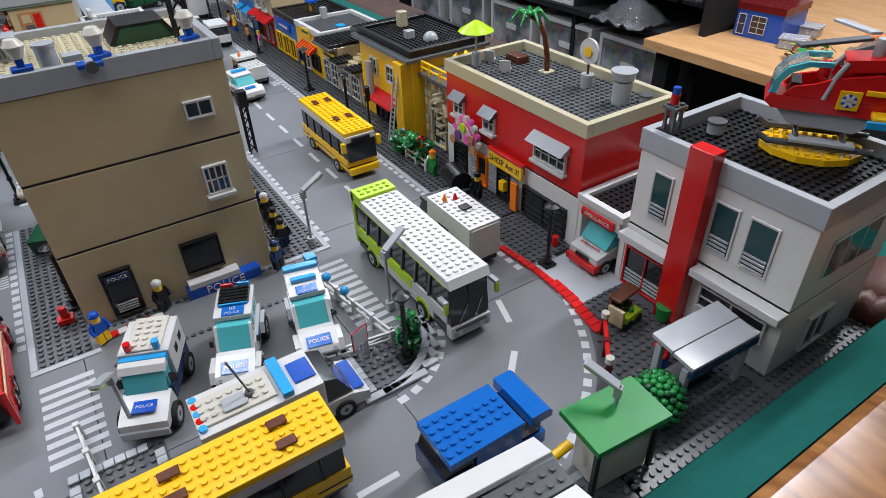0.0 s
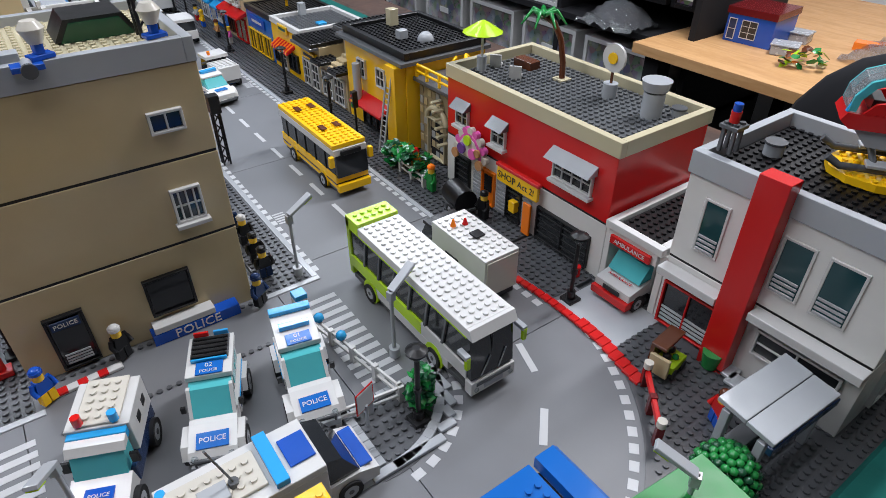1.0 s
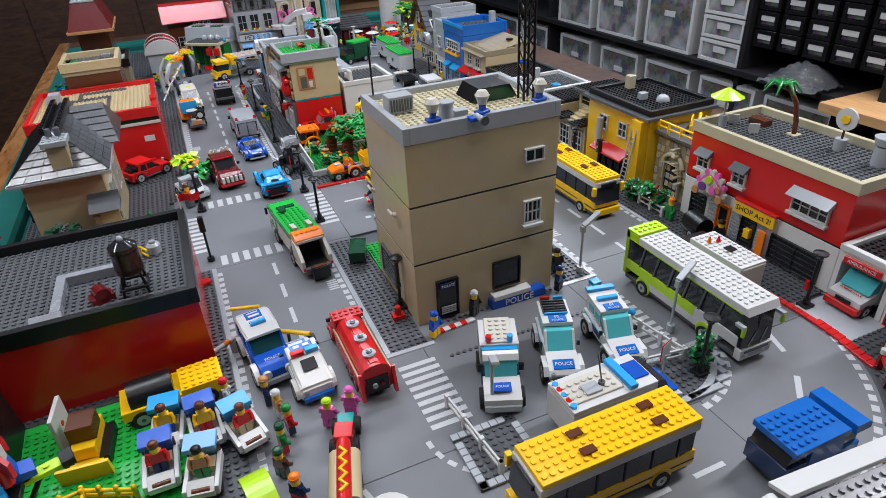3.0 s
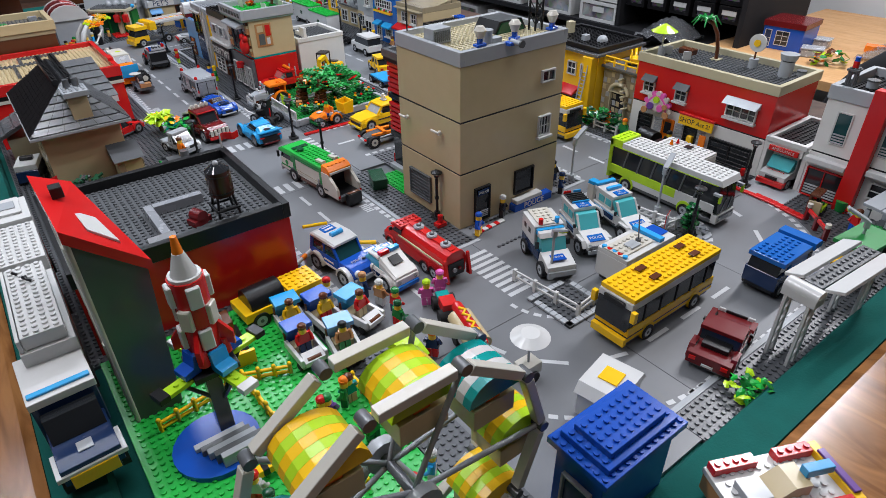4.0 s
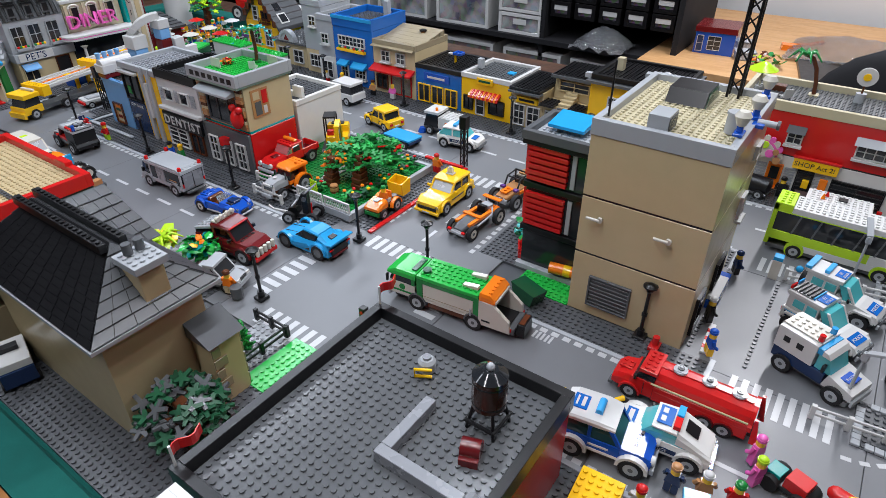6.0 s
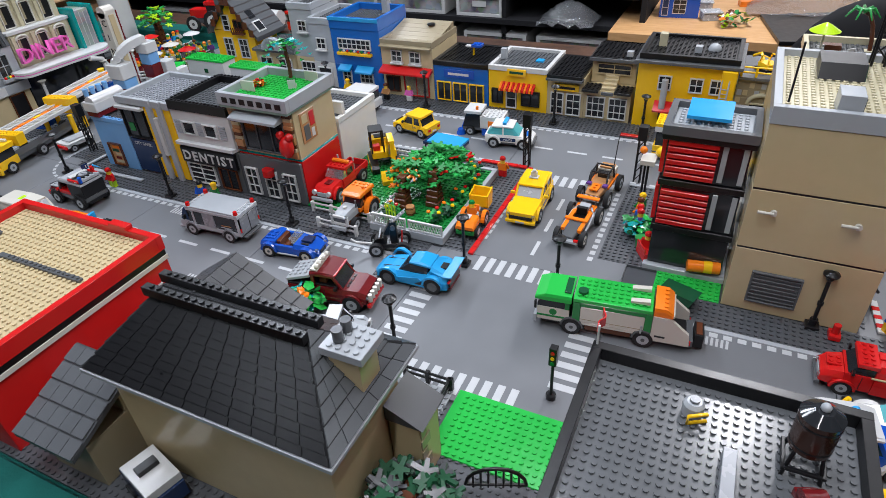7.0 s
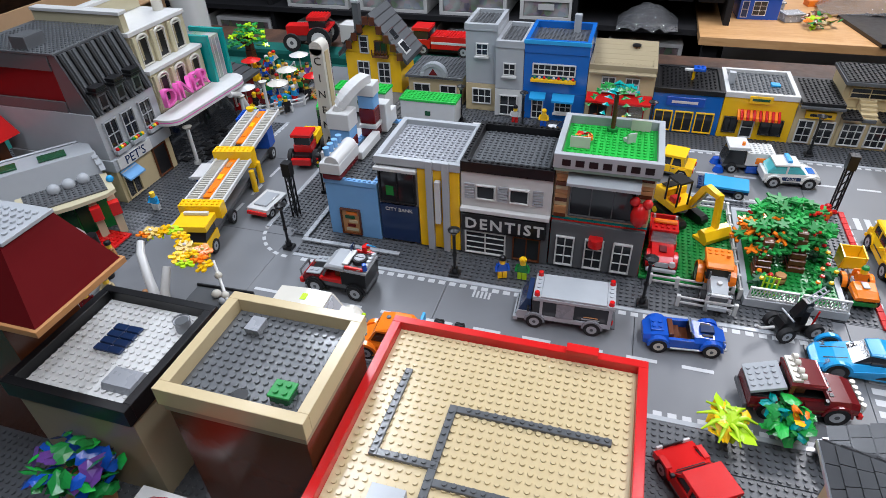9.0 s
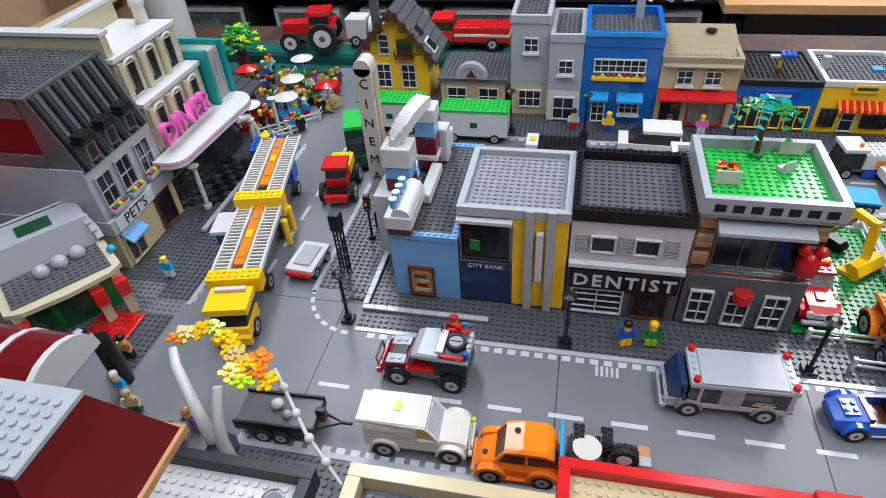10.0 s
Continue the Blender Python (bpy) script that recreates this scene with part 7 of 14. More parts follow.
p += arches((0.058,), 0.0115, 0.0026, 0.0216, 0.0050, "red", 0.0105) + arches((-0.056, -0.034), 0.0108, 0.0016, 0.0222, 0.0040, "dred", 0.0105)
t = vehicle("red_tanker", "long red tanker truck with grey filler caps", "truck", -0.147, 0.649, 91, p, [(-0.056, 0.0195, 0.0105), (-0.034, 0.0195, 0.0105), (0.058, 0.0195, 0.0105)], size=0.86)
for xx in (-0.060, -0.026, 0.008):
    fc = part("filler_cap", Geo().cyl((xx, 0, 0.0546), 0.0085, 0.0022, "lgrey", 16).box(xx - 0.0065, -0.0065, 0.0568, xx + 0.0065, 0.0065, 0.0578, "lgrey"), t, "grey filler cap")
    part("cap_knob", Geo().cyl((xx, 0, 0.0579), 0.0040, 0.0022, "dgrey", 12).cyl((xx, 0, 0.0601), 0.0018, 0.0012, "lgrey", 8), fc)

# garbage truck
p = [("chassis", bx(-0.085, 0.085, 0.034, 0.008, 0.0145, "black")),
     ("cab", hull([(0.0500, 0.0215, 0.0215, 0.0150, 0.0350), (0.0900, 0.0215, 0.0210, 0.0150, 0.0350)], "ivory"), "pale cab"),
     ("cab_stripe", bx(0.0500, 0.0902, 0.0436, 0.0200, 0.0235, "green")),
     ("cab_front", bx(0.0905, 0.0945, 0.043, 0.0085, 0.0200, "lgrey")), ("grille", B(0.0903, -0.0130, 0.0210, 0.0915, 0.0130, 0.0310, "black")),
     ("cab_window", hull([(0.0560, 0.0205, 0.0200, 0.0352, 0.0468), (0.0860, 0.0205, 0.0200, 0.0352, 0.0468), (0.0900, 0.0205, 0.0200, 0.0352, 0.0400)], "glass"), "dark cab windows"),
     ("cab_back", bx(0.0500, 0.0558, 0.043, 0.0352, 0.0468, "green")),
     ("cab_roof", hull([(0.0480, 0.0230, 0.0215, 0.0470, 0.0565), (0.0800, 0.0230, 0.0215, 0.0470, 0.0565), (0.0930, 0.0225, 0.0205, 0.0470, 0.0515)], "bgreen"), "smooth green cab roof"),
     ("roof_gap", bx(0.0500, 0.0580, 0.030, 0.0567, 0.0590, "dgreen")),
     ("body_core", bx(-0.046, 0.046, 0.041, 0.0170, 0.0520, "green")),
     ("side_step", bx(-0.040, 0.036, 0.045, 0.0170, 0.0215, "ivory"), "pale side ledge"),
     ("body_post", bx(0.0370, 0.0460, 0.0470, 0.0150, 0.0520, "green")), ("body_post", bx(-0.0470, -0.0390, 0.0470, 0.0150, 0.0520, "green")),
     ("body_frame", bx(-0.0388, 0.0368, 0.0466, 0.0460, 0.0520, "green")),
     ("roof", bx(-0.046, 0.046, 0.047, 0.0523, 0.0575, "bgreen", True), "bright green studded roof"),
     ("roof_hatch", Geo().cyl((0.0360, 0.0100, 0.0592), 0.0062, 0.0035, "dgreen", 14), "round dark roof hatch"),
     ("white_strip", Geo().prism([(-0.0420, 0.0595), (-0.0200, 0.0595), (-0.0200, 0.0620), (-0.0420, 0.0645)], -0.0160, -0.0090, "ivory")), ("white_strip", Geo().prism([(-0.0420, 0.0595), (-0.0200, 0.0595), (-0.0200, 0.0620), (-0.0420, 0.0645)], 0.0090, 0.0160, "ivory")),
     ("orange_hood", hull([(-0.0475, 0.0230, 0.0220, 0.0510, 0.0625), (-0.0620, 0.0230, 0.0220, 0.0510, 0.0620), (-0.0690, 0.0230, 0.0220, 0.0505, 0.0560)], "orange"), "orange hood with studs"),
     ("hood_studs", Geo().studs(-0.0640, -0.0200, 0.0620, 1, 5, "orange")), ("hood_edge", bx(-0.0710, -0.0690, 0.042, 0.0500, 0.0540, "ivory")),
     ("hopper_back", bx(-0.0520, -0.0480, 0.037, 0.0150, 0.0500, "black")),
     ("hopper", bx(-0.0880, -0.0522, 0.037, 0.0120, 0.0190, "black")),
     ("hopper_lip", bx(-0.0960, -0.0885, 0.040, 0.0095, 0.0190, "dgrey")),
     ("bin", B(-0.1080, -0.0130, 0.0040, -0.0970, 0.0130, 0.0240, "black").box(-0.1060, -0.0110, 0.0240, -0.0990, 0.0110, 0.0252, "brown"), "black bin at the rear"),
     ("fuel_box", bx(-0.0250, 0.0300, 0.0420, 0.0085, 0.0165, "brown"), "brown box under the body")]
p += sides("side_panel", lambda s_: B(-0.0386, s_ * 0.0218 - 0.0012, 0.0222, 0.0366, s_ * 0.0218 + 0.0012, 0.0456, "ivory"), "pale side panel")
p += sides("panel_groove", lambda s_: B(-0.0380, s_ * 0.0229 - 0.0002, 0.0262, 0.0360, s_ * 0.0229 + 0.0004, 0.0270, "dtan", b=0.0001))
p += sides("side_lever", lambda s_: Geo().tube([(-0.0360, s_ * 0.0240, 0.0220), (-0.0360, s_ * 0.0240, 0.0330)], 0.0014, "lgrey", 6))
p += sides("tail_side", lambda s_: Geo().prism([(-0.0475, 0.0130), (-0.0475, 0.0505), (-0.0660, 0.0505), (-0.0900, 0.0300), (-0.0920, 0.0130)], s_ * 0.0215 - 0.0025, s_ * 0.0215 + 0.0025, "ivory"), "pale slanted tail side")
p += sides("tail_light", lambda s_: B(-0.0930, s_ * 0.0215 - 0.0020, 0.0150, -0.0920, s_ * 0.0215 + 0.0020, 0.0200, "tred"))
p += sides("hazard_mark", lambda s_: B(-0.0640, s_ * 0.0240 - 0.0002, 0.0200, -0.0520, s_ * 0.0240 + 0.0005, 0.0225, "black", b=0.0001))
p += sides("round_mark", lambda s_: Geo().cyl((0.0700, s_ * 0.0214 - 0.0006, 0.0290), 0.0048, 0.0012, "green", 14, axis="y"))
p += sides("mirror", lambda s_: B(0.0900, s_ * 0.0250 - 0.0020, 0.0350, 0.0930, s_ * 0.0250 + 0.0020, 0.0470, "black"))
p += sides("headlight", lambda s_: B(0.0940, s_ * 0.0160 - 0.0030, 0.0120, 0.0955, s_ * 0.0160 + 0.0030, 0.0155, "clear"))
p += arches((-0.040, 0.046), 0.0124, 0.0022, 0.0218, 0.0040, "dgrey", 0.0115)
vehicle("garbage_truck", "green, pale and orange garbage truck with open rear", "truck", -0.1535, 0.938, 96, p, [(-0.040, 0.0215, 0.0118), (0.046, 0.0215, 0.0118)], size=0.95)


def car(nm, lab, x, y, rz, col, L=0.086, W=0.042, zb=0.010, hb=0.026, hc=0.042, glass="glass", roof=None, r=0.0105, cab=(-0.028, 0.020), extra=(), rim="lgrey", group=""):
    """A small car: chassis, body, bonnet, cabin, roof and four wheels."""
    a, b = cab
    roof = roof or col
    p = [("chassis", bx(-L / 2 + 0.003, L / 2 - 0.003, W - 0.008, zb - 0.004, zb, "dgrey")),
         ("body", bx(-L / 2, b, W, zb, hb, col)),
         ("bonnet", sl([(b + 0.0003, zb), (L / 2, zb), (L / 2, hb - 0.006), (b + 0.0003, hb)], W, col)),
         ("cabin", sl([(a, hb), (b, hb), (b - 0.011, hc), (a + 0.004, hc)], W - 0.004, glass)),
         ("roof", bx(a + 0.001, b - 0.010, W - 0.002, hc + 0.0002, hc + 0.005, roof)),
         ("bumper", bx(L / 2, L / 2 + 0.003, W - 0.002, zb - 0.001, zb + 0.006, "lgrey")),
         ("headlight", B(L / 2, W / 2 - 0.010, zb + 0.007, L / 2 + 0.0025, W / 2 - 0.003, zb + 0.012, "white")),
         ("headlight", B(L / 2, -W / 2 + 0.003, zb + 0.007, L / 2 + 0.0025, -W / 2 + 0.010, zb + 0.012, "white")),
         ("tail_light", B(-L / 2 - 0.0015, -W / 2 + 0.003, zb + 0.006, -L / 2, -W / 2 + 0.010, zb + 0.011, "tred")),
         ("tail_light", B(-L / 2 - 0.0015, W / 2 - 0.010, zb + 0.006, -L / 2, W / 2 - 0.003, zb + 0.011, "tred"))]
    for s_ in (-1, 1):
        for xx in (-L * 0.31, L * 0.31):
            p.append(("wheel_arch", sl([(xx - r - 0.003, zb + 0.004), (xx - r * 0.7, r * 2 + 0.002), (xx + r * 0.7, r * 2 + 0.002), (xx + r + 0.003, zb + 0.004), (xx + r * 0.9, zb + 0.004), (xx + r * 0.55, r * 2 - 0.001), (xx - r * 0.55, r * 2 - 0.001), (xx - r * 0.9, zb + 0.004)], 0.006, col, s_ * (W / 2 - 0.001))))
        p.append(("pillar", Geo().prism([(b - 0.0035, hb), (b, hb), (b - 0.0108, hc), (b - 0.0140, hc)], s_ * (W / 2 - 0.0022) - 0.0012, s_ * (W / 2 - 0.0022) + 0.0012, col)))
        p.append(("pillar", Geo().prism([((a + b) / 2 - 0.004, hb), ((a + b) / 2 - 0.001, hb), ((a + b) / 2 - 0.002, hc), ((a + b) / 2 - 0.005, hc)], s_ * (W / 2 - 0.0022) - 0.0012, s_ * (W / 2 - 0.0022) + 0.0012, col)))
        p.append(("pillar", Geo().prism([(a, hb), (a + 0.005, hb), (a + 0.0085, hc), (a + 0.004, hc)], s_ * (W / 2 - 0.0022) - 0.0012, s_ * (W / 2 - 0.0022) + 0.0012, col)))
        p.append(("door_seam", B((a + b) / 2 - 0.0030, s_ * W / 2 - 0.0003, zb + 0.003, (a + b) / 2 - 0.0022, s_ * W / 2 + 0.0003, hb - 0.001, "black", b=0.0001)))
        p.append(("door_handle", B((a + b) / 2 - 0.010, s_ * W / 2 - 0.0002, hb - 0.0055, (a + b) / 2 - 0.005, s_ * W / 2 + 0.0010, hb - 0.0040, "dgrey", b=0.0002)))
        p.append(("sill", B(-L * 0.17, s_ * (W / 2 - 0.0006) - 0.001, zb - 0.001, L * 0.17, s_ * (W / 2 - 0.0006) + 0.001, zb + 0.002, "dgrey")))
        p.append(("mirror", B(b - 0.006, s_ * (W / 2 + 0.002) - 0.002, hb + 0.001, b - 0.002, s_ * (W / 2 + 0.002) + 0.002, hb + 0.005, "black")))
    p.append(("front_grille", B(L / 2, -W / 2 + 0.011, zb + 0.0065, L / 2 + 0.0018, W / 2 - 0.011, zb + 0.0115, "black")))
    p.append(("number_bar", B(-L / 2 - 0.0012, -0.006, zb + 0.002, -L / 2, 0.006, zb + 0.005, "white", b=0.0002)))
    p.append(("bonnet_seam", B(b + 0.001, -W / 2 + 0.006, hb - 0.0004, b + 0.002, W / 2 - 0.006, hb + 0.0003, "black", b=0.0001)))
    return vehicle(nm, lab, "car", x, y, rz, p + list(extra), [(-L * 0.31, W / 2 - 0.0015, r), (L * 0.31, W / 2 - 0.0015, r)], rim=rim, group=group)


# dark red pickup
p = [("chassis", bx(-0.052, 0.052, 0.034, 0.009, 0.015, "black")),
     ("body", hull([(-0.056, 0.022, 0.021, 0.014, 0.029), (-0.020, 0.023, 0.022, 0.014, 0.032), (0.022, 0.023, 0.021, 0.014, 0.032)], "dred"), "dark red body sides"),
     ("bonnet", hull([(0.0222, 0.023, 0.020, 0.014, 0.0325), (0.044, 0.0225, 0.019, 0.014, 0.0315), (0.054, 0.0215, 0.018, 0.015, 0.028)], "dred"), "dark red bonnet with slots"),
     ("cabin_floor", bx(-0.018, 0.020, 0.036, 0.0322, 0.034, "black")),
     ("seat", bx(-0.012, -0.002, 0.028, 0.034, 0.042, "brown")),
     ("rear_window", bx(-0.0195, -0.0180, 0.034, 0.0342, 0.0475, "black")),
     ("windscreen", sl([(0.0205, 0.0325), (0.0225, 0.0325), (0.0120, 0.0480), (0.0100, 0.0480)], 0.036, "glass"), "smoked windscreen"),
     ("roof", hull([(-0.021, 0.0205, 0.0185, 0.0482, 0.0535), (-0.004, 0.0205, 0.019, 0.0482, 0.0545), (0.013, 0.0205, 0.018, 0.0482, 0.0525)], "dred"), "smooth dark red roof"),
     ("roof_edge", B(0.0125, -0.019, 0.0500, 0.0150, 0.019, 0.0522, "red")),
     ("lamp_base", B(-0.020, -0.018, 0.0540, -0.010, 0.018, 0.0572, "ivory").studs(-0.019, -0.016, 0.0572, 1, 4, "ivory")),
     ("bed_cover", Geo().box(0, -0.0195, 0, 0.036, 0.0195, 0.004, "lgrey").studs(0.001, -0.016, 0.004, 4, 4, "lgrey").turn(pose(-0.057, 0, 0.033, 0, -17, 0)), "tilted light grey studded bed cover"),
     ("bed_frame", bx(-0.056, -0.022, 0.040, 0.0292, 0.033, "black")),
     ("grille", B(0.0545, -0.016, 0.016, 0.0565, 0.016, 0.026, "black")),
     ("bumper", bx(0.055, 0.060, 0.044, 0.010, 0.0158, "red")),
     ("rear_bumper", bx(-0.060, -0.0563, 0.040, 0.011, 0.017, "dgrey"))]
for k in range(5):
    p.append(("bull_bar_tooth", Geo().cyl((0.0580, -0.016 + k * 0.008, 0.0175), 0.0030, 0.0105, "ivory", 8), "ivory round bar"))
for k in range(4):
    p.append(("bonnet_slot", B(0.0245, -0.0135 + k * 0.0075, 0.0318, 0.0285, -0.0085 + k * 0.0075, 0.0331, "black", b=0.0002)))
p += sides("roof_lamp", lambda s_: Geo().cyl((-0.0130, s_ * 0.006, 0.0600), 0.0034, 0.005, "ivory", 10, axis="x"))
p += sides("roof_lamp", lambda s_: Geo().cyl((-0.0130, s_ * 0.0145, 0.0600), 0.0034, 0.005, "ivory", 10, axis="x"))
p += sides("pillar", lambda s_: sl([(0.0195, 0.0322), (0.0228, 0.0322), (0.0128, 0.0482), (0.0095, 0.0482)], 0.003, "dred", s_ * 0.0188))
p += sides("pillar", lambda s_: B(-0.0205, s_ * 0.0188 - 0.0015, 0.0322, -0.0160, s_ * 0.0188 + 0.0015, 0.0482, "dred"))
p += sides("headlight", lambda s_: Geo().cyl((0.0535, s_ * 0.0185, 0.0225), 0.0026, 0.003, "clear", 10, axis="x"))
p += sides("running_board", lambda s_: B(-0.018, s_ * 0.0225 - 0.003, 0.0115, 0.018, s_ * 0.0225 + 0.003, 0.0138, "black"))
p += sides("side_strip", lambda s_: B(-0.055, s_ * 0.0231 - 0.0004, 0.0175, 0.050, s_ * 0.0231 + 0.0006, 0.0195, "brown"))
p += sides("door_seam", lambda s_: B(-0.0030, s_ * 0.0232 - 0.0004, 0.0150, -0.0022, s_ * 0.0232 + 0.0005, 0.0300, "black", b=0.0001))
p += sides("mirror", lambda s_: B(0.014, s_ * 0.0255 - 0.0025, 0.034, 0.018, s_ * 0.0255 + 0.0025, 0.039, "black"))
p += arches((-0.034, 0.034), 0.0132, 0.0025, 0.0225, 0.0045, "dred", 0.0125)
vehicle("pickup", "dark red pickup with a tilted grey bed cover and roof lamps", "car", -0.226, 1.283, -82, p, [(-0.034, 0.0215, 0.0125), (0.034, 0.0215, 0.0125)])

# azure sports car
p = [("chassis", bx(-0.048, 0.046, 0.036, 0.004, 0.0065, "black")),
     ("body", hull([(0.054, 0.012, 0.010, 0.007, 0.011), (0.048, 0.019, 0.015, 0.006, 0.0150), (0.032, 0.0215, 0.0165, 0.006, 0.0190), (0.014, 0.0220, 0.0180, 0.006, 0.0215),
                    (-0.012, 0.0225, 0.0185, 0.006, 0.0225), (-0.034, 0.0230, 0.0190, 0.006, 0.0250), (-0.050, 0.0220, 0.0185, 0.009, 0.0240)], "azure"), "low curved azure body"),
     ("windscreen", hull([(0.018, 0.016, 0.0150, 0.0195, 0.0212), (0.002, 0.0165, 0.0125, 0.0205, 0.0325)], "glass"), "dark raked windscreen"),
     ("side_glass", hull([(0.0018, 0.0172, 0.0130, 0.0210, 0.0318), (-0.022, 0.0172, 0.0130, 0.0220, 0.0315)], "glass")),
     ("roof", hull([(0.0035, 0.0130, 0.0110, 0.0318, 0.0345), (-0.010, 0.0145, 0.0120, 0.0322, 0.0365), (-0.026, 0.0140, 0.0115, 0.0312, 0.0340)], "azure"), "azure roof"),
     ("rear_deck", hull([(-0.0262, 0.0165, 0.0115, 0.0225, 0.0330), (-0.046, 0.0190, 0.0150, 0.0235, 0.0270)], "azure")),
     ("engine_grille", B(-0.044, -0.006, 0.0268, -0.030, 0.006, 0.0312, "black").turn(Matrix.Translation((0, 0, -0.001)))),
     ("rear_panel", B(-0.0525, -0.0165, 0.0100, -0.0500, 0.0165, 0.0205, "black"), "black tail panel"),
     ("diffuser", B(-0.0530, -0.0150, 0.0060, -0.0460, 0.0150, 0.0090, "dred")),
     ("spoiler", sl([(-0.0570, 0.0290), (-0.0440, 0.0272), (-0.0440, 0.0290), (-0.0570, 0.0310)], 0.045, "azure"), "azure rear spoiler"),
     ("splitter", B(0.0440, -0.0190, 0.0050, 0.0560, 0.0190, 0.0065, "black"))]
p += sides("tail_light", lambda s_: B(-0.0530, s_ * 0.0165 - 0.004, 0.0180, -0.0505, s_ * 0.0165 + 0.004, 0.0205, "tred"))
p += sides("headlight", lambda s_: sl([(0.0480, 0.0120), (0.0500, 0.0120), (0.0400, 0.0182), (0.0385, 0.0180)], 0.006, "clear", s_ * 0.0140))
p += sides("bonnet_line", lambda s_: B(0.020, s_ * 0.008 - 0.0005, 0.0195, 0.044, s_ * 0.008 + 0.0005, 0.0202, "black", b=0.0001).turn(pose(0.032, 0, 0.0186, 0, 8, 0) @ Matrix.Translation((-0.032, 0, -0.0195))))
p += sides("side_intake", lambda s_: sl([(-0.006, 0.0095), (-0.022, 0.0180), (-0.024, 0.0180), (-0.020, 0.0095)], 0.0012, "black", s_ * 0.0226))
p += sides("flank_blade", lambda s_: sl([(0.020, 0.0085), (-0.016, 0.0165), (-0.012, 0.0200), (0.022, 0.0140)], 0.0012, "azure", s_ * 0.0229))
p += arches((-0.031, 0.031), 0.0118, 0.0026, 0.0218, 0.0050, "azure", 0.0110)
vehicle("sports_car", "low azure sports car with dark windows and rear spoiler", "car", -0.150, 1.200, 92, p, [(-0.031, 0.0212, 0.0110), (0.031, 0.0212, 0.0110)], rim="dgrey", size=1.06)

# blue roadster with a driver
p = [("chassis", bx(-0.042, 0.042, 0.030, 0.005, 0.010, "black")),
     ("tail", hull([(-0.048, 0.0150, 0.012, 0.009, 0.019), (-0.040, 0.0190, 0.0155, 0.008, 0.0235), (-0.020, 0.0200, 0.0165, 0.008, 0.0250)], "blue"), "rounded blue tail"),
     ("door_side", B(-0.020, -0.0200, 0.009, 0.010, -0.0155, 0.0215, "blue")), ("door_side", B(-0.020, 0.0155, 0.009, 0.010, 0.0200, 0.0215, "blue")),
     ("bonnet", hull([(0.010, 0.0195, 0.0150, 0.009, 0.0245), (0.034, 0.0180, 0.0140, 0.009, 0.0225), (0.048, 0.0145, 0.0110, 0.009, 0.0170)], "blue"), "long blue bonnet"),
     ("floor", bx(-0.020, 0.010, 0.030, 0.009, 0.0115, "brown")),
     ("seat", B(-0.0190, -0.014, 0.0117, -0.0130, 0.014, 0.0250, "brown").box(-0.0128, -0.014, 0.0117, -0.004, 0.014, 0.0150, "brown")),
     ("dashboard", B(0.0060, -0.0150, 0.0117, 0.0098, 0.0150, 0.0240, "black")),
     ("windscreen", sl([(0.0090, 0.0247), (0.0104, 0.0247), (0.0050, 0.0330), (0.0036, 0.0330)], 0.030, "clear"), "clear windscreen"),
     ("air_scoop", B(0.018, -0.0060, 0.0225, 0.034, 0.0060, 0.0270, "dblue")),
     ("engine_vent", B(0.0195, -0.0115, 0.0222, 0.0320, -0.0075, 0.0246, "black").box(0.0195, 0.0075, 0.0222, 0.0320, 0.0115, 0.0246, "black")),
     ("grille", B(0.0470, -0.0080, 0.0100, 0.0490, 0.0080, 0.0150, "black")),
     ("bumper", B(0.0460, -0.0160, 0.0065, 0.0500, 0.0160, 0.0090, "lgrey")),
     ("boot_plate", B(-0.0400, -0.0100, 0.0238, -0.0250, 0.0100, 0.0262, "blue").studs(-0.0405, -0.008, 0.0262, 2, 2, "blue"))]
p += sides("headlight", lambda s_: Geo().cyl((0.0440, s_ * 0.0125, 0.0175), 0.0026, 0.003, "clear", 10, axis="x"))
p += sides("exhaust", lambda s_: Geo().tube([(0.020, s_ * 0.0208, 0.0085), (-0.016, s_ * 0.0212, 0.0085)], 0.0014, "lgrey", 6))
p += arches((-0.030, 0.031), 0.0104, 0.0032, 0.0195, 0.0065, "blue", 0.0100)
t = vehicle("roadster", "open blue roadster with rounded wheel arches", "car", -0.158, 1.400, -84, p, [(-0.030, 0.0200, 0.0100), (0.031, 0.0200, 0.0100)], rim="ivory")

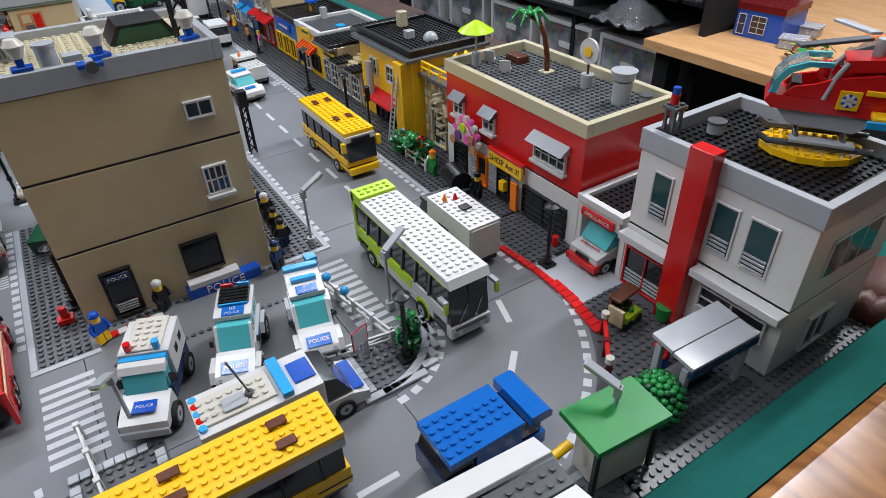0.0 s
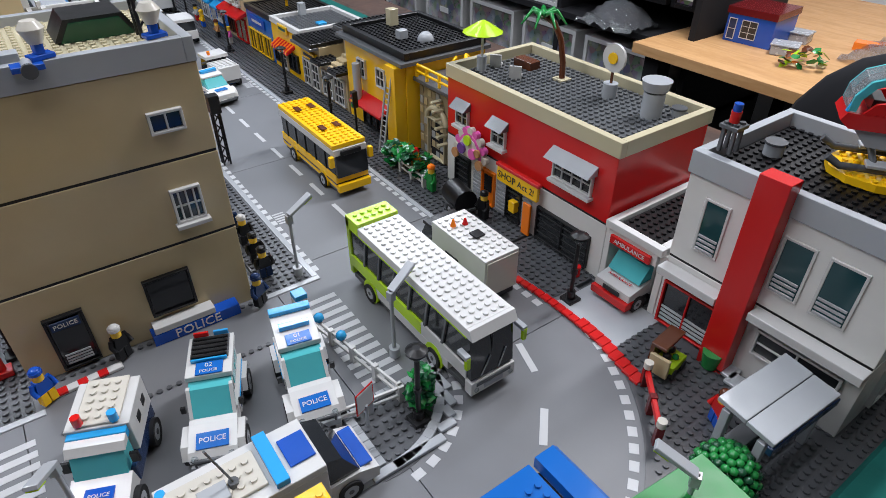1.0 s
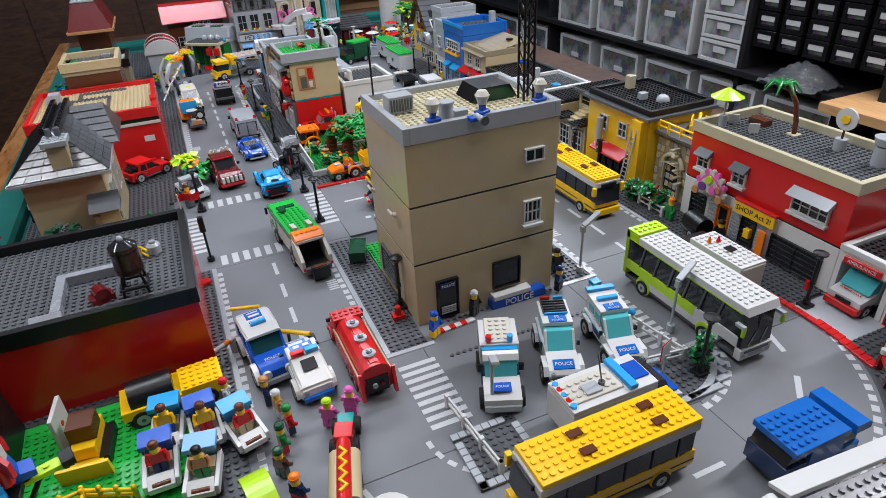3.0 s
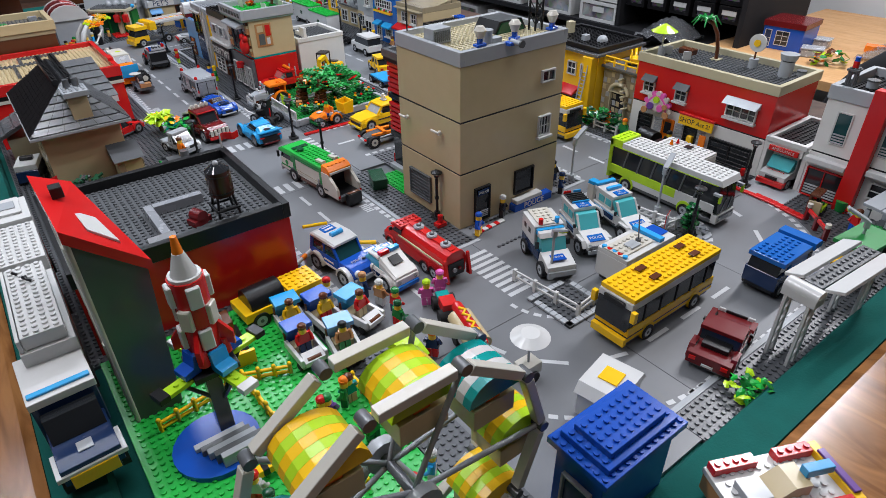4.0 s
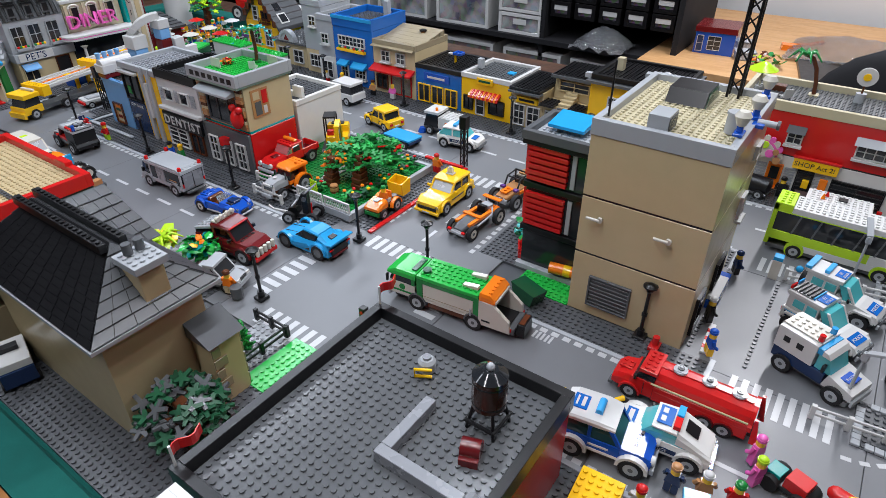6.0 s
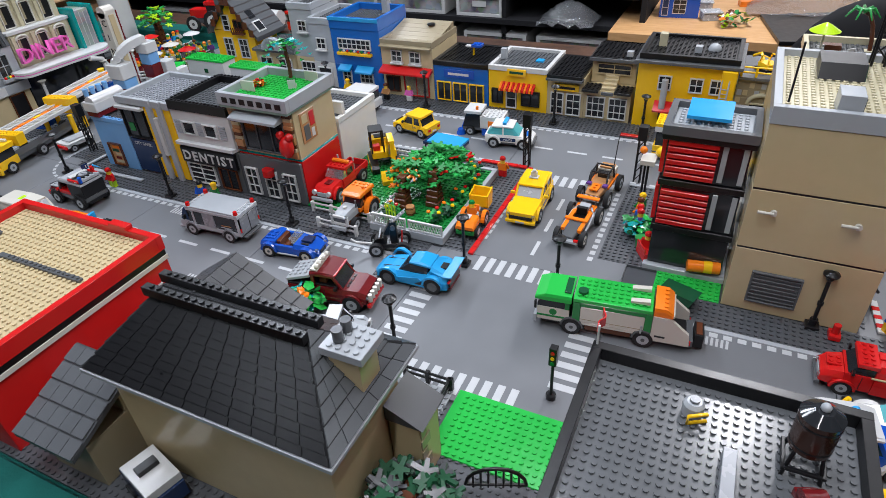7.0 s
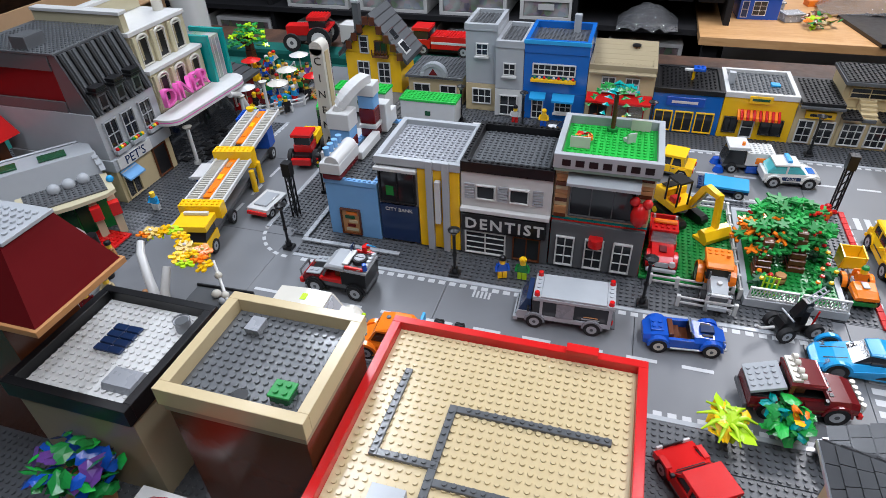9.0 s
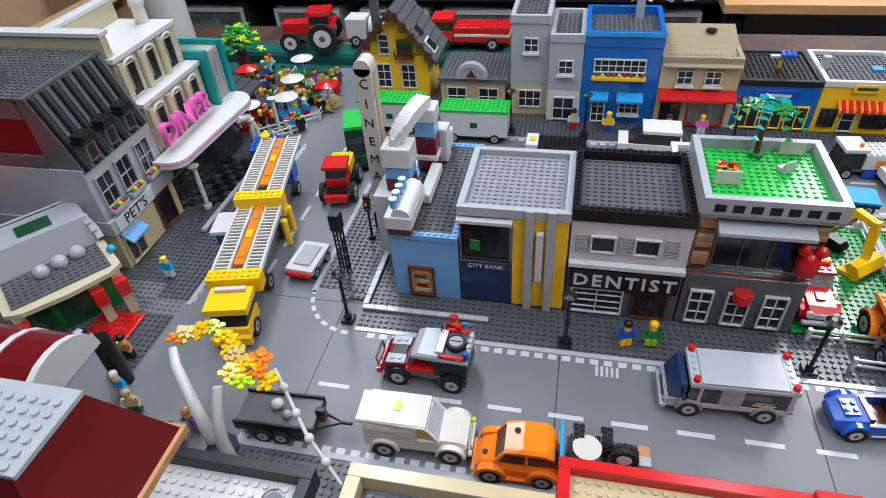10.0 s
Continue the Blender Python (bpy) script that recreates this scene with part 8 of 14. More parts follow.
# grey armoured van
p = [("chassis", bx(-0.056, 0.056, 0.036, 0.007, 0.013, "black")),
     ("sill", bx(-0.058, 0.044, 0.046, 0.013, 0.0198, "lgrey"), "light grey sill"),
     ("window_band", bx(-0.056, 0.040, 0.0445, 0.020, 0.044, "glass"), "dark side panels"),
     ("roof", bx(-0.060, 0.040, 0.048, 0.0443, 0.0490, "lgrey")),
     ("roof_tile", bx(-0.050, 0.030, 0.046, 0.0493, 0.0518, "lgrey"), "smooth light grey roof"),
     ("roof_end", B(-0.0600, -0.024, 0.0493, -0.0503, 0.024, 0.0510, "lgrey").studs(-0.0592, -0.024, 0.0510, 1, 6, "lgrey", h=0.0012)),
     ("roof_end", B(0.0303, -0.024, 0.0493, 0.0400, 0.024, 0.0510, "lgrey").studs(0.0310, -0.024, 0.0510, 1, 6, "lgrey", h=0.0012)),
     ("windscreen", sl([(0.042, 0.0235), (0.0575, 0.0235), (0.0480, 0.0440), (0.042, 0.0440)], 0.042, "dblue"), "dark blue windscreen"),
     ("front", sl([(0.042, 0.010), (0.0600, 0.010), (0.0600, 0.0190), (0.0575, 0.0233), (0.042, 0.0233)], 0.044, "lgrey")),
     ("grille", B(0.0602, -0.0120, 0.0130, 0.0612, 0.0120, 0.0185, "black")),
     ("bumper", bx(0.058, 0.064, 0.046, 0.007, 0.0125, "lgrey")),
     ("rear_door", B(-0.0592, -0.0190, 0.0150, -0.0582, 0.0190, 0.0430, "mgrey").box(-0.0597, -0.0006, 0.0150, -0.0592, 0.0006, 0.0430, "black")),
     ("rear_step", bx(-0.0640, -0.0583, 0.036, 0.009, 0.0120, "dgrey"))]
p += sides("side_door", lambda s_: B(-0.012, s_ * 0.0226 - 0.0008, 0.0205, 0.010, s_ * 0.0226 + 0.0008, 0.0435, "mgrey"), "grey sliding door")
p += sides("side_post", lambda s_: B(0.0270, s_ * 0.0226 - 0.0008, 0.0200, 0.0305, s_ * 0.0226 + 0.0008, 0.0443, "lgrey"))
p += sides("rear_post", lambda s_: B(-0.0580, s_ * 0.0226 - 0.0012, 0.0200, -0.0535, s_ * 0.0226 + 0.0010, 0.0443, "lgrey"))
p += sides("marking", lambda s_: B(-0.0420, s_ * 0.0225 - 0.0004, 0.0270, -0.0240, s_ * 0.0225 + 0.0004, 0.0282, "nougat", b=0.0001).box(-0.0440, s_ * 0.0225 - 0.0004, 0.0235, -0.0220, s_ * 0.0225 + 0.0004, 0.0250, "lgrey", b=0.0001))
p += sides("mirror", lambda s_: B(0.0430, s_ * 0.0255 - 0.0025, 0.0280, 0.0460, s_ * 0.0255 + 0.0025, 0.0350, "black"))
p += sides("headlight", lambda s_: Geo().cyl((0.0595, s_ * 0.0175, 0.0165), 0.0028, 0.002, "clear", 10, axis="x"))
p += sides("tail_light", lambda s_: B(-0.0600, s_ * 0.0210 - 0.0012, 0.0200, -0.0585, s_ * 0.0210 + 0.0012, 0.0270, "tred"))
p += [("roof_lamp", Geo().cyl((xx, s_ * 0.020, 0.0512), 0.0036, 0.0055, "tred", 10, r2=0.0030)) for xx in (-0.0555, 0.0350) for s_ in (-1, 1)]
p += arches((-0.036, 0.036), 0.0108, 0.0024, 0.0230, 0.0046, "mgrey", 0.0105)
vehicle("grey_van", "light grey armoured van with dark side windows and red lamps", "van", -0.152, 1.545, 92, p, [(-0.036, 0.0225, 0.0105), (0.036, 0.0225, 0.0105)])

# rescue jeep
p = [("chassis", bx(-0.046, 0.048, 0.034, 0.010, 0.0155, "black")),
     ("lower_body", bx(-0.047, 0.020, 0.042, 0.0157, 0.0225, "dgrey"), "dark grey lower body"),
     ("red_side", bx(-0.010, 0.020, 0.0426, 0.0227, 0.0290, "red"), "red door side"),
     ("rear_side", bx(-0.047, -0.0102, 0.0424, 0.0227, 0.0450, "black"), "black rear sides"),
     ("bonnet", hull([(0.0202, 0.0210, 0.0200, 0.0160, 0.0310), (0.0440, 0.0205, 0.0195, 0.0160, 0.0285), (0.0500, 0.0200, 0.0180, 0.0160, 0.0250)], "dred"), "dark red bonnet"),
     ("bonnet_panel", Geo().box(0, -0.0195, 0, 0.022, -0.0065, 0.0022, "lgrey").studs(0.003, -0.0172, 0.0022, 2, 1, "lgrey").box(0, 0.0065, 0, 0.022, 0.0195, 0.0022, "lgrey").studs(0.003, 0.0092, 0.0022, 2, 1, "lgrey").turn(pose(0.0225, 0, 0.0311, 0, 5.5, 0)), "light grey bonnet panels"),
     ("bonnet_vent", Geo().box(0, -0.0062, 0, 0.017, 0.0062, 0.0014, "black").turn(pose(0.0240, 0, 0.0311, 0, 5.5, 0))),
     ("bumper", bx(0.0502, 0.0560, 0.042, 0.0110, 0.0190, "red"), "red bumper"),
     ("front_bar", Geo().tube([(0.0565, -0.012, 0.012), (0.0580, -0.012, 0.026), (0.0580, 0.012, 0.026), (0.0565, 0.012, 0.012)], 0.0015, "dgrey", 6)),
     ("windscreen", sl([(0.0175, 0.0312), (0.0200, 0.0312), (0.0120, 0.0450), (0.0095, 0.0450)], 0.036, "black")),
     ("seat", bx(-0.008, 0.002, 0.028, 0.0292, 0.040, "brown")),
     ("roof", hull([(0.0140, 0.0200, 0.0165, 0.0452, 0.0480), (0.0060, 0.0210, 0.0185, 0.0452, 0.0525), (-0.0160, 0.0212, 0.0195, 0.0452, 0.0530)], "lgrey"), "sloping light grey roof"),
     ("rear_roof", bx(-0.048, -0.0162, 0.0424, 0.0452, 0.0490, "lgrey")),
     ("rack_floor", bx(-0.046, -0.0170, 0.036, 0.0492, 0.0508, "dgrey")),
     ("roof_box", B(-0.0205, -0.0160, 0.0532, -0.0120, 0.0160, 0.0560, "white")),
     ("spare_wheel", Geo().cyl((-0.0320, 0, 0.0510), 0.0105, 0.0065, "tyre", 18).cyl((-0.0320, 0, 0.0575), 0.0075, 0.0008, "mgrey", 14).box(-0.0385, -0.0006, 0.0583, -0.0255, 0.0006, 0.0588, "tyre")),
     ("rear_rack", B(-0.0480, -0.0190, 0.0510, -0.0440, 0.0190, 0.0555, "lgrey").studs(-0.0500, -0.016, 0.0555, 1, 4, "lgrey")),
     ("blue_can", Geo().cyl((-0.0460, 0.0165, 0.0515), 0.0032, 0.0100, "blue", 8)),
     ("parking_plate", B(-0.0135, -0.0240, 0.0535, -0.0125, -0.0120, 0.0635, "dblue").box(-0.0145, -0.0205, 0.0560, -0.0137, -0.0190, 0.0615, "white", b=0.0002), "small dark blue sign plate"),
     ("beacon", Geo().cyl((-0.0300, -0.0195, 0.0560), 0.0036, 0.0060, "tred", 10)),
     ("blue_arm", Geo().tube([(-0.0340, -0.0200, 0.0650), (-0.0460, -0.0250, 0.0600)], 0.0016, "azure", 6, 0.0005))]
p += sides("rack_bar", lambda s_: B(-0.0440, s_ * 0.0190 - 0.0018, 0.0510, -0.0175, s_ * 0.0190 + 0.0018, 0.0548, "red").box(-0.0420, s_ * 0.0190 - 0.0019, 0.0522, -0.0350, s_ * 0.0190 + 0.0019, 0.0536, "ivory", b=0.0002), "red rack bar")
p += sides("pillar", lambda s_: sl([(0.0170, 0.0292), (0.0205, 0.0292), (0.0128, 0.0452), (0.0092, 0.0452)], 0.003, "dgrey", s_ * 0.0192))
p += sides("mirror", lambda s_: Geo().cyl((0.0180, s_ * 0.0240 - 0.002, 0.0310), 0.0026, 0.004, "tred", 8, axis="y"))
p += sides("headlight", lambda s_: Geo().cyl((0.0495, s_ * 0.0160, 0.0215), 0.0028, 0.003, "clear", 10, axis="x"))
p += arches((-0.030, 0.031), 0.0130, 0.0024, 0.0215, 0.0050, "black", 0.0120)
vehicle("rescue_jeep", "grey, black and red jeep with a loaded roof rack", "car", -0.164, 1.853, 88, p, [(-0.030, 0.0215, 0.0120), (0.031, 0.0215, 0.0120)])

# aged white jeep
p = [("chassis", bx(-0.050, 0.050, 0.034, 0.008, 0.0125, "brown")),
     ("lower_body", hull([(-0.054, 0.0215, 0.0215, 0.0127, 0.0290), (0.0240, 0.0215, 0.0215, 0.0127, 0.0290)], "ivory"), "aged white lower body"),
     ("rear_body", hull([(-0.054, 0.0212, 0.0195, 0.0292, 0.0470), (-0.0020, 0.0212, 0.0200, 0.0292, 0.0470)], "ivory"), "closed rear body"),
     ("bonnet", hull([(0.0242, 0.0205, 0.0185, 0.0127, 0.0305), (0.0440, 0.0200, 0.0175, 0.0127, 0.0285), (0.0520, 0.0190, 0.0165, 0.0127, 0.0240)], "ivory"), "aged white bonnet"),
     ("roof", hull([(-0.0600, 0.0190, 0.0180, 0.0472, 0.0515), (-0.0200, 0.0205, 0.0190, 0.0472, 0.0525), (0.0120, 0.0205, 0.0185, 0.0472, 0.0505)], "ivory"), "smooth ivory roof"),
     ("patch", B(-0.024, -0.0045, 0.0522, -0.016, 0.0080, 0.0532, "lime"), "yellow-green roof patch"),
     ("windscreen", sl([(0.0220, 0.0300), (0.0245, 0.0300), (0.0135, 0.0472), (0.0110, 0.0472)], 0.036, "tubp"), "smoky clear windscreen"),
     ("dashboard", bx(0.0120, 0.0200, 0.034, 0.0292, 0.0330, "lgrey")),
     ("seat", bx(0.0000, 0.0080, 0.028, 0.0292, 0.0400, "gold")),
     ("grille", B(0.0522, -0.0120, 0.0140, 0.0535, 0.0120, 0.0215, "lgrey")),
     ("bumper", bx(0.0530, 0.0570, 0.040, 0.0090, 0.0135, "ivory"))]
p += sides("door_frame", lambda s_: sl([(-0.0018, 0.0292), (0.0030, 0.0292), (0.0030, 0.0472), (-0.0018, 0.0472)], 0.003, "ivory", s_ * 0.0195))
p += sides("pillar", lambda s_: sl([(0.0215, 0.0292), (0.0248, 0.0292), (0.0138, 0.0472), (0.0105, 0.0472)], 0.003, "ivory", s_ * 0.0192))
p += sides("door_window", lambda s_: sl([(0.0030, 0.0300), (0.0205, 0.0300), (0.0100, 0.0465), (0.0030, 0.0465)], 0.0010, "gold", s_ * 0.0180))
p += sides("door_handle", lambda s_: B(0.0000, s_ * 0.0216 - 0.0004, 0.0240, 0.0050, s_ * 0.0216 + 0.0012, 0.0256, "lgrey", b=0.0002))
p += sides("headlight", lambda s_: Geo().ball((0.0550, s_ * 0.0165, 0.0215), 0.0032, "lime" if s_ > 0 else "clear", 8, 5))
p += sides("body_seam", lambda s_: B(-0.0540, s_ * 0.0216 - 0.0004, 0.0287, 0.0230, s_ * 0.0216 + 0.0003, 0.0293, "dtan", b=0.0001))
p += arches((-0.033, 0.036), 0.0128, 0.0030, 0.0225, 0.0060, "ivory", 0.0115)
vehicle("white_jeep", "aged white jeep with rounded wheel arches and roof patch", "car", -0.250, 1.844, -88, p, [(-0.033, 0.0225, 0.0118), (0.036, 0.0225, 0.0118)], size=0.96)
vehicle("black_trailer", "low black trailer hitched behind the jeep", "trailer", -0.256, 1.985, -88, [
    ("bed", bx(-0.050, 0.036, 0.042, 0.014, 0.022, "black")),
    ("deck", bx(-0.049, 0.035, 0.040, 0.0222, 0.0240, "dgrey")),
    ("side_rail", bx(-0.050, 0.036, 0.003, 0.0222, 0.0275, "black", yc=0.0195)), ("side_rail", bx(-0.050, 0.036, 0.003, 0.0222, 0.0275, "black", yc=-0.0195)),
    ("drawbar", Geo().tube([(0.036, 0.010, 0.014), (0.060, 0, 0.014), (0.036, -0.010, 0.014)], 0.0015, "black", 6).tube([(0.060, 0, 0.014), (0.070, 0, 0.014)], 0.0018, "black", 6)),
    ("winch", Geo().cyl((0.040, -0.004, 0.022), 0.005, 0.008, "brown", 10, axis="y").box(0.034, -0.003, 0.0225, 0.044, 0.003, 0.034, "black"), "brown winch post"),
    ("load", Geo().ball((-0.010, 0.004, 0.0290), 0.007, "ivory", 8, 5, 0.8).ball((0.004, -0.006, 0.0275), 0.005, "lgrey", 8, 5))],
    [(-0.020, 0.021, 0.0095), (0.0, 0.021, 0.0095)])

# orange beetle-shaped car
p = [("chassis", bx(-0.034, 0.034, 0.034, 0.006, 0.0105, "black")),
     ("body", hull([(0.0400, 0.0130, 0.0090, 0.0090, 0.0150), (0.0330, 0.0180, 0.0125, 0.0085, 0.0225), (0.0200, 0.0195, 0.0150, 0.0085, 0.0275), (-0.0260, 0.0205, 0.0165, 0.0085, 0.0285), (-0.0380, 0.0190, 0.0150, 0.0085, 0.0240)], "orange"), "rounded orange body"),
     ("cabin", hull([(0.0200, 0.0160, 0.0145, 0.0270, 0.0290), (0.0100, 0.0165, 0.0145, 0.0280, 0.0440), (-0.0260, 0.0170, 0.0150, 0.0280, 0.0450), (-0.0330, 0.0165, 0.0140, 0.0270, 0.0380)], "brown"), "brown windows"),
     ("roof", hull([(0.0110, 0.0175, 0.0140, 0.0440, 0.0470), (-0.0060, 0.0182, 0.0150, 0.0440, 0.0505), (-0.0270, 0.0182, 0.0145, 0.0440, 0.0495), (-0.0350, 0.0165, 0.0120, 0.0380, 0.0420)], "orange"), "curved orange roof"),
     ("emblem", Geo().cyl((0.0000, -0.0050, 0.0500), 0.0030, 0.0008, "black", 10)), ("emblem", Geo().cyl((0.0300, 0.0050, 0.0238), 0.0028, 0.0012, "black", 10)),
     ("rear_panel", B(-0.0420, -0.0200, 0.0240, -0.0385, 0.0200, 0.0530, "azure"), "azure board on the back"), ("lime_patch", B(-0.0384, -0.0100, 0.0400, -0.0378, 0.0040, 0.0505, "lime")),
     ("bumper", bx(0.0390, 0.0430, 0.036, 0.0070, 0.0110, "orange"))]
p += sides("running_board", lambda s_: B(-0.0160, s_ * 0.0215 - 0.0020, 0.0085, 0.0160, s_ * 0.0215 + 0.0020, 0.0105, "orange"))
p += sides("pillar", lambda s_: sl([(0.0185, 0.0275), (0.0215, 0.0275), (0.0118, 0.0445), (0.0090, 0.0445)], 0.003, "orange", s_ * 0.0160))
p += sides("pillar", lambda s_: B(-0.0110, s_ * 0.0166 - 0.0015, 0.0280, -0.0080, s_ * 0.0166 + 0.0015, 0.0445, "orange"))
p += sides("headlight", lambda s_: Geo().cyl((0.0360, s_ * 0.0160, 0.0190), 0.0034, 0.003, "clear", 10, axis="x"))
p += arches((-0.025, 0.024), 0.0112, 0.0042, 0.0200, 0.0070, "orange", 0.0105)
vehicle("orange_car", "rounded orange car with brown windows and round emblems", "car", -0.262, 1.745, 92, p, [(-0.025, 0.0200, 0.0105), (0.024, 0.0200, 0.0105)])


def offroad_tyre(c, r, w, axis):
    """A knobbly tyre with a pale hub."""
    g_ = Geo().cyl((0, 0, -w / 2), r * 0.94, w, "tyre", 20).cyl((0, 0, -w / 2 - 0.0004), r * 0.55, w + 0.0008, "ivory", 14).cyl((0, 0, w / 2), r * 0.2, 0.002, "black", 8)
    for k in range(14):
        a = 2 * math.pi * k / 14
        for zz in (-w / 2, 0.0005):
            q = len(g_.v)
            g_.box(r * 0.88, -0.0012, zz, r * 1.04, 0.0012, zz + w / 2 - 0.0005, "tyre", b=0.0002)
            g_.turn(Matrix.Rotation(a + (0.2 if zz > 0 else 0), 4, "Z"), q)
    rot = {"z": Matrix.Identity(4), "x": Matrix.Rotation(radians(90), 4, "Y"), "y": Matrix.Rotation(radians(90), 4, "X")}[axis]
    return g_.turn(Matrix.Translation(c) @ rot)


vehicle("tyre_trailer", "small trailer with a white dish and knobbly spare tyres", "trailer", -0.250, 1.665, 90, [
    ("bed", bx(-0.040, 0.034, 0.036, 0.010, 0.016, "dgrey")),
    ("dish_post", Geo().cyl((0.016, 0.006, 0.0162), 0.003, 0.016, "dgrey", 8)),
    ("dish", Geo().cyl((0.016, 0.006, 0.0322), 0.005, 0.005, "ivory", 18, r2=0.0135), "round white dish"),
    ("spare_tyre", offroad_tyre((0.024, -0.010, 0.0282), 0.012, 0.010, "x")), ("spare_tyre", offroad_tyre((-0.002, -0.010, 0.0282), 0.012, 0.010, "x")),
    ("spare_tyre", offroad_tyre((-0.018, 0.004, 0.0290), 0.0128, 0.010, "y")),
    ("box", B(-0.042, -0.012, 0.0163, -0.031, 0.012, 0.026, "nougat").box(-0.042, 0.002, 0.0262, -0.031, 0.012, 0.0300, "lgrey"))], [(0.0, 0.018, 0.009)])

# yellow taxi
p = [("chassis", bx(-0.052, 0.052, 0.038, 0.005, 0.0090, "black")),
     ("body", hull([(-0.056, 0.0215, 0.0205, 0.0090, 0.0250), (-0.040, 0.0235, 0.0220, 0.0090, 0.0280), (0.0160, 0.0235, 0.0220, 0.0090, 0.0285)], "yellow"), "yellow body"),
     ("bonnet", hull([(0.0162, 0.0235, 0.0215, 0.0090, 0.0285), (0.0420, 0.0230, 0.0205, 0.0090, 0.0265), (0.0560, 0.0215, 0.0190, 0.0090, 0.0235)], "yellow"), "yellow bonnet"),
     ("windscreen", hull([(0.0150, 0.0200, 0.0195, 0.0286, 0.0290), (0.0030, 0.0195, 0.0175, 0.0286, 0.0420)], "tubp"), "milky clear windscreen"),
     ("cabin", hull([(0.0028, 0.0205, 0.0185, 0.0282, 0.0420), (-0.0400, 0.0205, 0.0185, 0.0275, 0.0420)], "glass")),
     ("roof", hull([(0.0060, 0.0205, 0.0185, 0.0422, 0.0450), (-0.0120, 0.0215, 0.0190, 0.0422, 0.0475), (-0.0440, 0.0215, 0.0190, 0.0422, 0.0455)], "yellow"), "yellow roof"),
     ("roof_sign", B(-0.0200, -0.0070, 0.0477, -0.0100, 0.0070, 0.0500, "white").box(-0.0170, -0.0050, 0.0500, -0.0120, 0.0050, 0.0580, "white").ball((-0.0145, 0, 0.0590), 0.0035, "white", 8, 5), "white roof sign"),
     ("grille", B(0.0562, -0.0180, 0.0130, 0.0575, 0.0180, 0.0185, "black")),
     ("bumper", bx(0.0555, 0.0600, 0.046, 0.0075, 0.0120, "yellow")), ("number_bar", B(0.0600, -0.0070, 0.0085, 0.0606, 0.0070, 0.0112, "lgrey")),
     ("rear_bumper", bx(-0.0600, -0.0562, 0.044, 0.0075, 0.0120, "yellow"))]
p += sides("headlight", lambda s_: B(0.0550, s_ * 0.0190 - 0.0025, 0.0190, 0.0575, s_ * 0.0190 + 0.0025, 0.0225, "clear"))
p += sides("pillar", lambda s_: sl([(0.0125, 0.0285), (0.0165, 0.0285), (0.0060, 0.0425), (0.0015, 0.0425)], 0.003, "yellow", s_ * 0.0198))
p += sides("pillar", lambda s_: B(-0.0180, s_ * 0.0202 - 0.0014, 0.0280, -0.0150, s_ * 0.0202 + 0.0014, 0.0425, "yellow"))
p += sides("pillar", lambda s_: sl([(-0.0440, 0.0270), (-0.0370, 0.0270), (-0.0370, 0.0425), (-0.0410, 0.0425)], 0.003, "yellow", s_ * 0.0200))
p += sides("mirror", lambda s_: B(0.0090, s_ * 0.0265 - 0.0035, 0.0290, 0.0120, s_ * 0.0265 + 0.0035, 0.0335, "yellow"))
p += sides("checker_strip", lambda s_: B(-0.0180, s_ * 0.0236 - 0.0004, 0.0180, 0.0160, s_ * 0.0236 + 0.0005, 0.0200, "black", b=0.0001))
p += arches((-0.034, 0.035), 0.0120, 0.0026, 0.0228, 0.0046, "yellow", 0.0112)
vehicle("taxi", "yellow taxi with a white roof sign and black grille", "car", 0.075, 1.113, 182, p, [(-0.034, 0.0222, 0.0112), (0.035, 0.0222, 0.0112)])
car("yellow_car", "small yellow car with dark windows", 0.276, 1.418, 78, "yellow", 0.088, 0.042, 0.009, 0.024, 0.038, r=0.010, cab=(-0.030, 0.020))

# orange buggies
p = [("frame", bx(-0.044, 0.044, 0.016, 0.010, 0.015, "dgrey")),
     ("nose", hull([(0.010, 0.0140, 0.0120, 0.0152, 0.0250), (0.0340, 0.0110, 0.0090, 0.0152, 0.0225), (0.0460, 0.0080, 0.0065, 0.0152, 0.0190)], "dgrey")),
     ("grille", B(0.0440, -0.0085, 0.0130, 0.0480, 0.0085, 0.0160, "lgrey")), ("front_bar", B(0.0470, -0.0150, 0.0110, 0.0510, 0.0150, 0.0150, "lgrey")),
     ("cockpit", bx(-0.020, 0.0095, 0.022, 0.0152, 0.0200, "black")), ("seat", B(-0.020, -0.008, 0.0202, -0.014, 0.008, 0.0330, "black")),
     ("rear_plate", bx(-0.044, -0.0205, 0.030, 0.0200, 0.0235, "orange", True), "orange studded rear plate"),
     ("engine", B(-0.0360, -0.0080, 0.0237, -0.0240, 0.0080, 0.0300, "lgrey")),
     ("cross_bar", B(0.0050, -0.0170, 0.0255, 0.0120, 0.0170, 0.0280, "orange")),
     ("rear_wing", B(-0.0480, -0.0170, 0.0330, -0.0400, 0.0170, 0.0355, "orange"))]
p += sides("side_rail", lambda s_: B(-0.020, s_ * 0.0120 - 0.0030, 0.0200, 0.0340, s_ * 0.0120 + 0.0030, 0.0250, "orange"), "orange side rail")
p += sides("wing_post", lambda s_: B(-0.0450, s_ * 0.0120 - 0.001, 0.0237, -0.0430, s_ * 0.0120 + 0.001, 0.0330, "dgrey"))
p += sides("rear_lamp", lambda s_: B(0.0475, s_ * 0.0130 - 0.0030, 0.0152, 0.0515, s_ * 0.0130 + 0.0030, 0.0185, "tred"))
